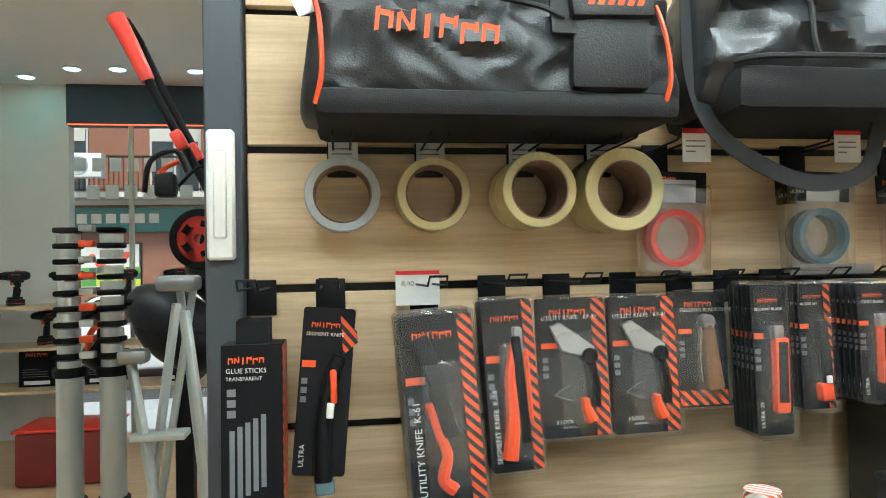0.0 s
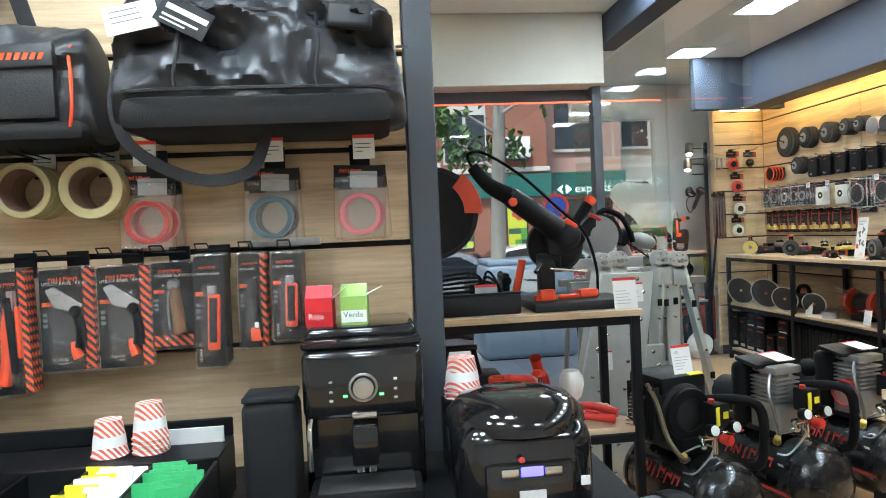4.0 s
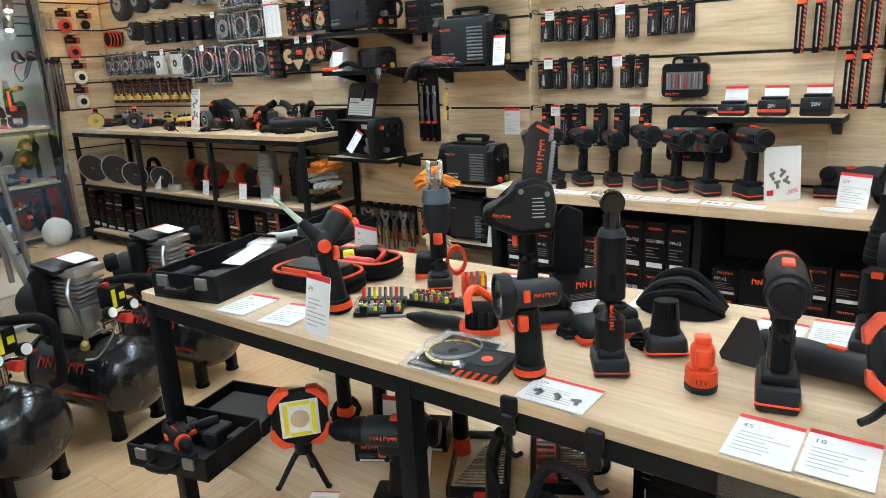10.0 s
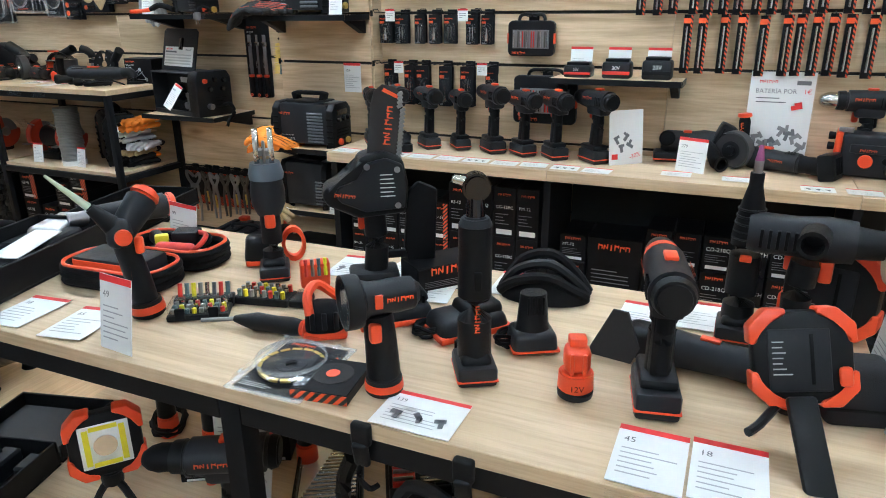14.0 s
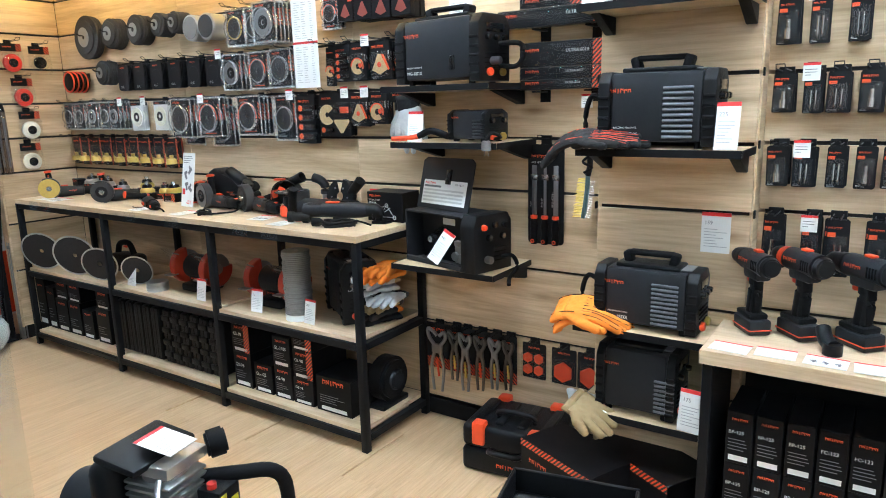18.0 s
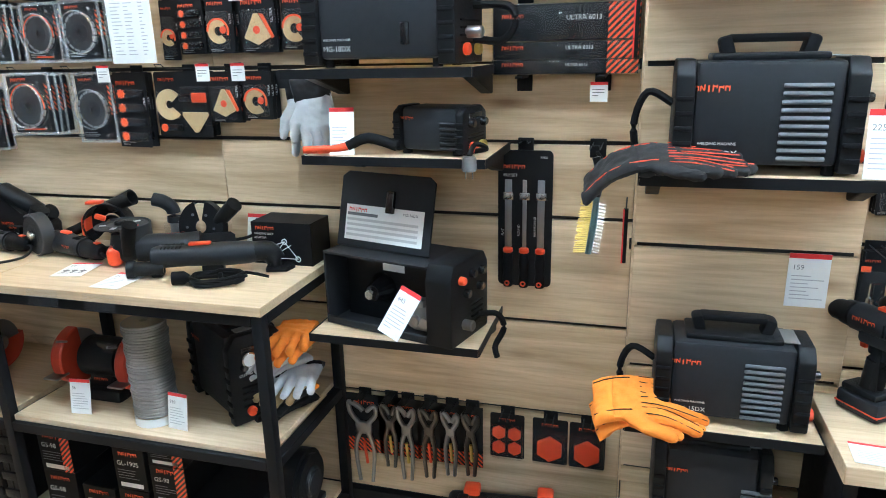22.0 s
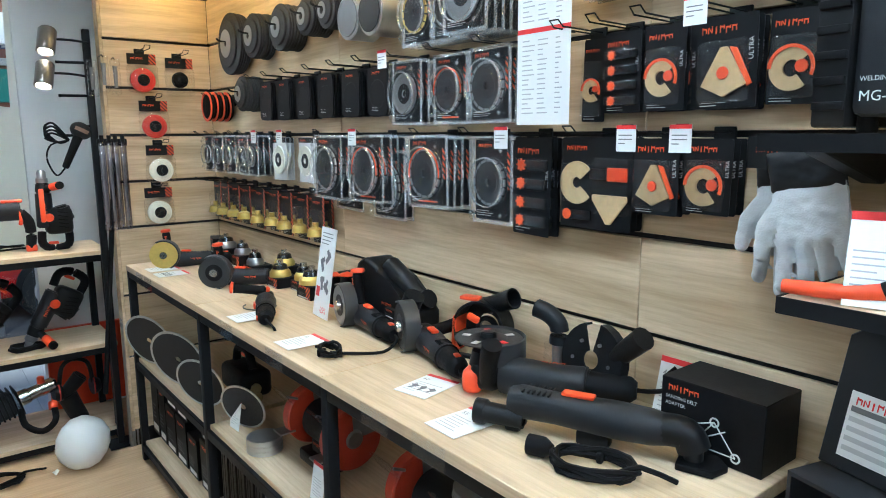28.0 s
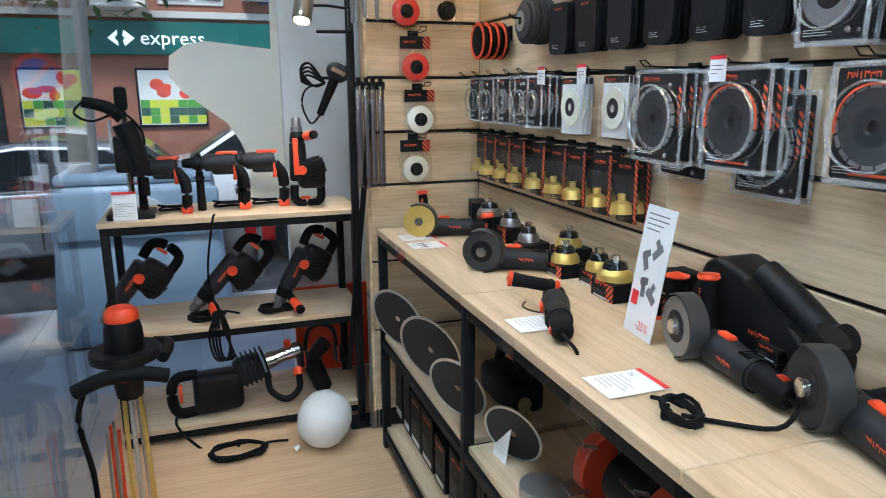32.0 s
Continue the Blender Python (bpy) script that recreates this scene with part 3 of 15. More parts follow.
part("strip", Sh().span(-1.87, -0.62, YB - 0.06, YB - 0.052, 2.25, 2.258), M_REDLINE, _l)
for x, y in ((-1.69, 4.75), (-1.40, 4.74), (-0.9, 4.75), (-2.07, 4.98)):
    clone(_c, at(x, y, ZC))
_w = thing("window_lettering", "pale lettering on the bay window, unreadable", "sign", on_s(-1.86, YB - 0.004, 1.3))
for k in range(6):
    part("letter", Sh().span(0.02 + 0.12 * k, 0.1 + 0.12 * k, 0.62, 0.72, 0, 0.001), M_CARD, _w)
    part("letter", Sh().span(0.1 + 0.13 * k, 0.19 + 0.13 * k, 0.42, 0.52, 0, 0.001), M_CARD, _w)
    part("letter", Sh().span(0.03 + 0.1 * k, 0.1 + 0.1 * k, 0.24, 0.31, 0, 0.001), M_CARD, _w)
structure("wall_display", Sh().span(3.80, 4.68, YW, YW + 0.1, 0, ZC), M_WHITE, "white wall beside the display window")
structure("wall_display_head", Sh().span(XD, 3.80, YW, YW + 0.1, 2.22, ZC), M_WHITE, "white wall above the display window")
_d = tagged(new("door_1"), "frameless glass door standing open into the shop", "door", "", "structure")
part("glass_leaf", Sh().span(XD - 0.03, XD - 0.02, 2.78, YD - 0.02, 0.012, 2.35, 0.001), M_GLASS, _d)
part("floor_hinge", Sh().span(XD - 0.045, XD - 0.005, YD - 0.12, YD - 0.02, 0, 0.012), M_CHROME, _d)
_d.children[0].visible_shadow = False

# partition panel with the bags
PX0, PX1, PY = -0.07, 1.055, 0.93
panel = structure("wall_partition", Sh().span(PX0, PX1, PY + 0.016, PY + 0.04, 0.3, 2.35), M_GROOVE, "black backing of the slat partition")
PZ = (0.52, 0.72, 0.98, 1.178, 1.378, 1.578, 1.778, 1.978, 2.178)
slat_run(panel, "x", PY, PX0, PX1, M_SLATX, PZ)
structure("trim_post", Sh().span(PX1 + 0.002, PX1 + 0.062, PY - 0.02, PY + 0.06, 0, ZC - 0.002, 0.003), M_FRAME, "anthracite steel post beside the slat panel")
structure("trim_post_left", Sh().span(PX0 - 0.055, PX0 - 0.002, PY - 0.02, PY + 0.06, 0, ZC - 0.002, 0.003), M_FRAME, "anthracite steel post beside the slat panel")
structure("trim_post_far", Sh().span(-0.55, -0.47, PY - 0.02, PY + 0.06, 0, 1.72, 0.003), M_FRAME, "anthracite frame of the glazed screen")
structure("trim_screen_head", Sh().span(-0.55, PX0 - 0.057, PY - 0.02, PY + 0.06, 1.722, 1.80, 0.003), M_FRAME, "anthracite head of the glazed screen")
sw = thing("switch_plate", "white plastic cable cover on the post", "switch")
part("plate", Sh().span(PX0 - 0.05, PX0 - 0.012, PY - 0.034, PY - 0.0215, 1.22, 1.40, 0.004), M_CARD, sw)
part("rocker", Sh().span(PX0 - 0.04, PX0 - 0.022, PY - 0.039, PY - 0.0345, 1.25, 1.37, 0.002), M_WHITE, sw)


# planks
def floor_planks():
    s = Sh().span(-0.591, 0.591, -0.0921, 0.0921, -0.006, 0.0, 0.0006)
    me = mesh_of(s, "plank", M_FLOOR)
    fl = bpy.data.objects["floor"]
    rnd = random.Random(4)
    y = 0.1
    row = 0
    while y < YD - 0.1:
        x = 0.9 + (row % 3) * 0.4
        while x < 4.4:
            if x + 0.6 > 1.4:
                o = new("plank", me)
                o.parent = fl
                o.location = (x, y, 0)
                if x > 3.88:
                    k = 4.471 - (x - 0.591)
                    o.location.x = 4.471 - k / 2
                    o.scale.x = k / 1.182
                    break
            x += 1.183
        y += 0.1845
        row += 1


# ---- street outside ----
SZ = -0.45
M_ASPH = material("asphalt", (0.055, 0.055, 0.06), 0.85, 0.0, 0.2, 6, 0.5, 120)
M_PAVE = material("grey_pavement", (0.40, 0.42, 0.45), 0.75, 0.0, 0.15, 5, 0.3, 80)
M_BRICK = material("red_brown_brick", (0.27, 0.115, 0.075), 0.85, 0.0, 0.2, 3, 0.5, 40)
M_GREEN = material("shop_green_paint", (0.012, 0.12, 0.10), 0.45, 0.0, 0.06, 3)
M_RENDER = material("pale_render", (0.55, 0.52, 0.48), 0.8, 0.0, 0.08, 3)
M_DKGLASS = material("dark_window_glass", (0.02, 0.025, 0.03), 0.1, 0.0, 0.2, 2)
M_CARR = material("red_car_paint", (0.42, 0.012, 0.012), 0.22, 0.0, 0.05, 3, coat=0.8)
M_CARW = material("white_car_paint", (0.72, 0.73, 0.74), 0.22, 0.0, 0.03, 3, coat=0.8)
M_CARG = material("silver_car_paint", (0.30, 0.33, 0.37), 0.25, 0.5, 0.05, 3, coat=0.8)
M_TYRE = material("tyre_rubber", (0.014, 0.014, 0.014), 0.8)
M_BARK = material("pale_bark", (0.36, 0.34, 0.30), 0.9, 0.0, 0.3, 8, 0.8, 30)
M_LEAF = material("leaf_green", (0.07, 0.15, 0.03), 0.6, 0.0, 0.3, 12)
structure("ground", Sh().span(-400, 400, YD + 0.11, 400, SZ - 0.4, SZ - 0.12), M_ASPH, "asphalt street")
structure("pavement", Sh().span(-40, 40, YD + 0.11, 9.0, SZ - 0.12, SZ, 0.02), M_PAVE, "grey paved footway with a kerb")
structure("pavement_far", Sh().span(-40, 40, 15.6, 18.3, SZ - 0.12, SZ, 0.02), M_PAVE, "far footway with a kerb")
structure("step", Sh().span(-1.9, XD, YD + 0.112, YD + 0.4, SZ, -0.02, 0.004), M_PAVE, "stone entrance step")


# ---- racks and tables ----
def card(name, label, w, h, m, price="", lines=7, pics=False, seed=1, mat=None):
    """A price card: white sheet with a red head band, a price and small print; x-y plane of m, from its lower left corner."""
    t = thing(name, label, "price card", m, "price cards")
    part("sheet", Sh().span(0, w, 0, h, -0.0006, 0.0006), mat or M_CARD, t)
    part("red_band", Sh().span(0, w, h * 0.91, h, 0.0007, 0.0012), M_REDP, t)
    if price:
        lettering(price, h * 0.13, t, at(w * 0.1, h * 0.70, 0.0012), M_PRINT, "price")
    if pics:
        s = Sh()
        rnd = random.Random(seed)
        for i in range(3):
            s.box((w * (0.22 + 0.28 * i), h * 0.4, 0.001), (w * 0.14, h * 0.1, 0.0006), rot=(0, 0, rnd.uniform(-50, 50)))
            s.box((w * (0.25 + 0.28 * i), h * 0.33, 0.001), (w * 0.06, h * 0.2, 0.0006), rot=(0, 0, rnd.uniform(-30, 30)))
        part("pictures", s, M_PRINT, t)
    bars(t, at(w * 0.1, h * 0.62, 0.0012), w * 0.8, h * 0.5, lines, M_PRINT_PALE, seed=seed)
    return t


def flat_card(x, y, z, w=0.1, h=0.14, turn=-90, price="", seed=1, label="white price card with a red band lying flat"):
    """Lies on a table; its foot looks to -x when turn is -90."""
    return card("price_card", label, w, h, at(x, y, z + 0.0022 + 0.0008 * (seed % 3)) @ rz(turn), price, 6, seed % 3 == 0, seed)


def leaning_card(x, y, z, w=0.06, h=0.1, lean=15, turn=0, price="", seed=1, label="white price card with a red band leaning upright"):
    """Stands on its lower edge and looks to -x."""
    return card("price_card", label, w, h, at(x, y, z) @ rz(turn) @ FACE_W @ rx(-lean), price, 7, False, seed)


def steel_frame(t, x0, x1, y0, y1, z1, legs_y, shelves, w=0.03):
    """Square tube frame: legs front and back, rails under every shelf, wooden boards on them."""
    for y in legs_y:
        for x in (x0 + w / 2, x1 - w / 2):
            part("leg", Sh().box((x, y, z1 / 2), (w, w, z1), 0.002), M_BLK, t)
    for z in shelves:
        for a, b in zip(legs_y, legs_y[1:]):
            for x in (x0 + w / 2, x1 - w / 2):
                part("rail", Sh().span(x - w / 2, x + w / 2, a + w / 2, b - w / 2, z - 0.03, z, 0.002), M_BLK, t)
        for y in legs_y:
            part("cross_rail", Sh().span(x0 + w, x1 - w, y - w / 2, y + w / 2, z - 0.03, z, 0.002), M_BLK, t)


RX0, RX1 = 4.035, 4.485
RY = (2.44, 3.31, 4.17, 5.06)
rack = thing("display_rack", "long black steel rack with oak boards along the slat wall", "rack")
for a, b in zip(RY, RY[1:]):
    for z, nm in ((0.875, "top_board"), (0.465, "mid_board"), (0.075, "low_board")):
        if nm == "top_board":
            part(nm, Sh().span(RX0 - 0.006, RX1, a + (-0.018 if a == RY[0] else 0.0008), b - 0.0008, z, z + 0.025, 0.0015), M_TOP, rack)
        else:
            part(nm, Sh().span(RX0 + 0.012, RX1, a + 0.016, b - 0.016, z, z + 0.018, 0.0015), M_TOP, rack)
steel_frame(rack, RX0, RX1, RY[0], RY[-1], 0.874, RY, (0.874, 0.464, 0.074))

# central demonstration table
TX0, TX1, TY0, TY1, TZ = 2.31, 2.93, -0.65, 1.16, 0.723
table = thing("demo_table", "oak-topped demonstration table on a black steel frame", "table")
part("tabletop", Sh().span(TX0, TX1, TY0, TY1, TZ - 0.026, TZ, 0.0015), M_TOP, table)
part("lower_shelf", Sh().span(TX0 + 0.03, TX1 - 0.03, TY0 + 0.03, TY1 - 0.03, 0.252, 0.27, 0.0015), M_TOP, table)
for y in (TY0 + 0.025, 0.27, TY1 - 0.025):
    for x in (TX0 + 0.025, TX1 - 0.025):
        part("leg", Sh().box((x, y, (TZ - 0.027) / 2), (0.04, 0.04, TZ - 0.027), 0.002), M_BLK, table)
for x in (TX0 + 0.02, TX1 - 0.02):
    part("apron", Sh().span(x - 0.015, x + 0.015, TY0 + 0.046, 0.249, TZ - 0.066, TZ - 0.027, 0.002), M_BLK, table)
    part("apron", Sh().span(x - 0.015, x + 0.015, 0.291, TY1 - 0.046, TZ - 0.066, TZ - 0.027, 0.002), M_BLK, table)
for y in (TY0 + 0.025, TY1 - 0.025):
    part("apron", Sh().span(TX0 + 0.046, TX1 - 0.046, y - 0.015, y + 0.015, TZ - 0.066, TZ - 0.027, 0.002), M_BLK, table)
    part("shelf_bearer", Sh().span(TX0 + 0.046, TX1 - 0.046, y - 0.015, y + 0.015, 0.22, 0.251, 0.002), M_BLK, table)

# south wall counter with black open cupboards
SX0, SX1, SY1, SZT = 3.99, 4.365, 1.148, 0.707
counter = thing("wall_counter", "oak counter over black open cupboards along the slat wall", "counter")
part("worktop", Sh().span(SX0 - 0.02, SX1, 0.215, SY1, SZT - 0.04, SZT, 0.0015), M_TOP, counter)
part("worktop", Sh().span(SX0 - 0.02, SX1, -0.78, 0.2135, SZT - 0.04, SZT, 0.0015), M_TOP, counter)
part("worktop", Sh().span(SX0 - 0.02, SX1, -2.4, -0.7815, SZT - 0.04, SZT, 0.0015), M_TOP, counter)
for y in (SY1 - 0.02, 0.215, -0.78, -1.75):
    part("upright", Sh().span(SX0, SX1 - 0.012, y - 0.014, y + 0.014, 0.0, SZT - 0.041, 0.0015), M_BLK, counter)
for a, b in ((0.23, SY1 - 0.035), (-0.765, 0.2), (-1.735, -0.795)):
    part("shelf", Sh().span(SX0 + 0.004, SX1 - 0.012, a, b, 0.195, 0.213, 0.001), M_BLK, counter)
    part("plinth", Sh().span(SX0 + 0.02, SX1 - 0.012, a, b, 0.0, 0.06, 0.001), M_BLK, counter)
    part("back_panel", Sh().span(SX1 - 0.011, SX1 - 0.003, a, b, 0.0, SZT - 0.041), M_GROOVE, counter)


# ---- bracket shelves ----
def bracket_shelf(y0, y1, z, x_wall, depth, label):
    t = thing("wall_shelf", label, "shelf", at(x_wall, (y0 + y1) / 2, z), "bracket shelves")
    w = y1 - y0
    part("board", Sh().span(-depth, -0.004, -w / 2, w / 2, -0.02, 0.0, 0.001), M_TOP, t)
    part("edge_strip", Sh().span(-depth - 0.003, -depth - 0.0004, -w / 2, w / 2, -0.021, 0.001), M_BLK, t)
    part("end_strip", Sh().span(-depth, -0.004, -w / 2 - 0.003, -w / 2 - 0.0004, -0.021, 0.001), M_BLK, t)
    part("end_strip", Sh().span(-depth, -0.004, w / 2 + 0.0004, w / 2 + 0.003, -0.021, 0.001), M_BLK, t)
    for y in (-w / 2 + 0.03, w / 2 - 0.03):
        poly = [(-depth * 0.75, -0.0215), (-0.004, -0.0215), (-0.004, -0.075), (-0.02, -0.075)]
        part("bracket", Sh().prism(poly, 0.03, at(0, y, 0), 0.002), M_BLK, t)
    return t


bracket_shelf(1.93, 2.40, 1.450, XE, 0.31, "oak shelf with black edge holding a large welding machine")
bracket_shelf(1.90, 2.36, 1.245, XE, 0.31, "oak shelf with black edge holding a small welding machine")
bracket_shelf(1.92, 2.38, 0.770, XE, 0.31, "oak shelf with black edge holding an open welding machine")
bracket_shelf(1.09, 1.56, 1.655, XP, 0.20, "oak shelf with black edge high on the pillar")
bracket_shelf(1.09, 1.56, 1.240, XP, 0.20, "oak shelf with black edge on the pillar")
bracket_shelf(1.16, 1.56, 0.685, XP, 0.20, "oak shelf with black edge low on the pillar")
bracket_shelf(1.16, 1.56, 0.400, XP, 0.20, "oak shelf near the floor on the pillar")
bracket_shelf(-0.20, 0.28, 1.01, XS, 0.17, "oak shelf with black edge holding spare batteries")


# ---- welding machines ----
M_LOUVRE = material("grey_vent_paint", (0.085, 0.088, 0.095), 0.6, 0.0, 0.1)


def welder(name, label, l, w, h, m, model="", louvres=10, lx=0.62, lh=0.62, handle=True, cable=True, knobs=3, sub="WELDING MACHINE"):
    """Base at the origin; long side looks to -x and runs along y from +l/2 (viewer's left) to -l/2 (front panel)."""
    t = thing(name, label, "welding machine", m, "welding machines")
    e = l * 0.11
    part("body", Sh().box((0, 0.0, h * 0.53), (w, l - 2 * e, h * 0.90), 0.012), M_CHAR, t)
    for sgn in (1, -1):
        y = sgn * (l / 2 - e / 2)
        pr = [(-w / 2 - 0.006, 0.006), (w / 2 + 0.006, 0.006), (w / 2 + 0.006, h * 0.86), (w / 2 - 0.02, h), (-w / 2 + 0.02, h), (-w / 2 - 0.006, h * 0.86)]
        part("end_panel", Sh().prism(pr, e, at(0, y, 0), 0.005, 2), M_PLA, t)
        rib = Sh()
        for i in range(5):
            z = h * (0.14 + 0.13 * i)
            rib.box((-w / 2 - 0.007, y, z), (0.006, e * 0.9, h * 0.045), 0.002)
        part("grip_ribs", rib, M_RUB, t)
    for x in (-w * 0.35, w * 0.35):
        for y in (-l * 0.36, l * 0.36):
            part("foot", Sh().cyl((x, y, 0), (x, y, h * 0.09), 0.012, n=12), M_RUB, t)
    n = louvres
    ya, yb = l * (0.5 - lx + 0.05), l * (0.5 - lx - 0.2)
    for i in range(n):
        z = h * (0.15 + lh * i / max(1, n - 1))
        s = Sh().box((-w / 2 - 0.003, (ya + yb) / 2, z), (0.007, abs(ya - yb), h * lh / n * 0.62), 0.002, (0, 28, 0))
        part("louvre", s, M_LOUVRE if n > 7 else M_CHAR, t)
    front = -l / 2 - 0.001
    for i in range(knobs):
        x = -w * 0.28 + w * 0.56 * i / max(1, knobs - 1)
        part("knob", Sh().cyl((x, front, h * 0.66), (x, front - 0.016, h * 0.66), 0.011, 0.009, 14, 0.002), M_GLOSSBLK, t)
    part("display", Sh().box((0, front + 0.001, h * 0.8), (w * 0.6, 0.006, h * 0.13), 0.002), M_GLOSSBLK, t)
    g = Sh()
    for i in range(4):
        g.box((0, front, h * (0.22 + 0.07 * i)), (w * 0.7, 0.006, h * 0.02), 0.001)
    part("vent_slats", g, M_RUB, t)
    for x in (-w * 0.22, w * 0.22):
        part("socket", Sh().cyl((x, front, h * 0.16), (x, front - 0.014, h * 0.16), 0.014, n=16, bev=0.002), M_BRASS if x > 0 else M_ORANGE, t)
    if handle:
        a = l * 0.26
        hs = Sh().box((0, 0, h + 0.036), (0.036, a * 1.7, 0.016), 0.006)
        for sg in (-1, 1):
            hs.box((0, sg * a * 0.86, h + 0.02), (0.044, a * 0.3, 0.042), 0.008, (sg * -16, 0, 0))
        part("handle", hs, M_RUB, t)
        part("setting_sticker", Sh().box((0, -l * 0.36, h + 0.001), (w * 0.55, l * 0.1, 0.003), 0.001), M_GREYD, t)
        part("top_tray", Sh().box((0, 0, h + 0.002), (w * 0.7, l * 0.62, 0.014), 0.005), M_PLA, t)
    logo(t, on_w(-w / 2 - 0.002, l * 0.3, h * 0.75), l * 0.2)
    if model:
        lettering(model, h * 0.075, t, on_w(-w / 2 - 0.002, l * 0.36, h * 0.16), M_WPRINT, "model_name")
        if sub:
            lettering(sub, h * 0.035, t, on_w(-w / 2 - 0.002, l * 0.36, h * 0.26), M_WPRINT, "caption")
    if cable:
        part("cable", Sh().tube([(0.0, l / 2, h * 0.6), (0.01, l / 2 + 0.05, h * 0.7), (0.02, l / 2 + 0.075, h * 0.4), (0.01, l / 2 + 0.06, h * 0.05), (-0.02, l / 2 + 0.03, 0.012), (-0.03, l / 2 + 0.01, 0.012)], 0.008, 8, 5), M_RUB, t)
    return t


welder("welding_machine", "large charcoal welding machine with black end panels on a wall shelf", 0.40, 0.17, 0.235, at(4.31, 2.155, 1.452) @ rz(-7), "MG-18DX", 0, handle=True, cable=False)
_t = bpy.data.objects["welding_machine"]
part("side_latch", Sh().box((-0.087, -0.075, 0.075), (0.008, 0.022, 0.05), 0.003), M_GLOSSBLK, _t)
part("gas_socket", Sh().cyl((-0.02, -0.2, 0.075), (-0.02, -0.24, 0.075), 0.014, n=18, bev=0.003), M_STEEL, _t, "round metal socket")
part("hose", Sh().tube([(0.03, -0.2, 0.06), (0.03, -0.27, 0.055), (0.03, -0.30, 0.09), (0.03, -0.285, 0.13), (0.03, -0.2, 0.135)], 0.009, 8, 5), M_RUB, _t)
welder("welding_machine", "small charcoal welding machine with orange sockets on a wall shelf", 0.195, 0.11, 0.115, at(4.29, 2.035, 1.247) @ rz(-14), "", 6, 0.72, 0.5, False, False, 2)
welder("welding_machine", "charcoal welding machine with grey louvres on the pillar shelf", 0.335, 0.14, 0.22, at(4.17, 1.335, 1.242), "SAB-17DX", 10)
welder("welding_machine", "charcoal welding machine with top handle beside an orange glove", 0.315, 0.135, 0.195, at(4.17, 1.345, 0.687), "SAB-15DX", 10)
welder("welding_machine", "dark welding machine with a domed black top near the floor", 0.25, 0.16, 0.22, at(4.18, 1.365, 0.402), "", 8, 0.8, 0.45, True, False, 2)
welder("welding_machine", "charcoal welding machine on the top pillar shelf", 0.33, 0.15, 0.21, at(4.17, 1.30, 1.657), "M-18D", 5, 0.85, 0.5)


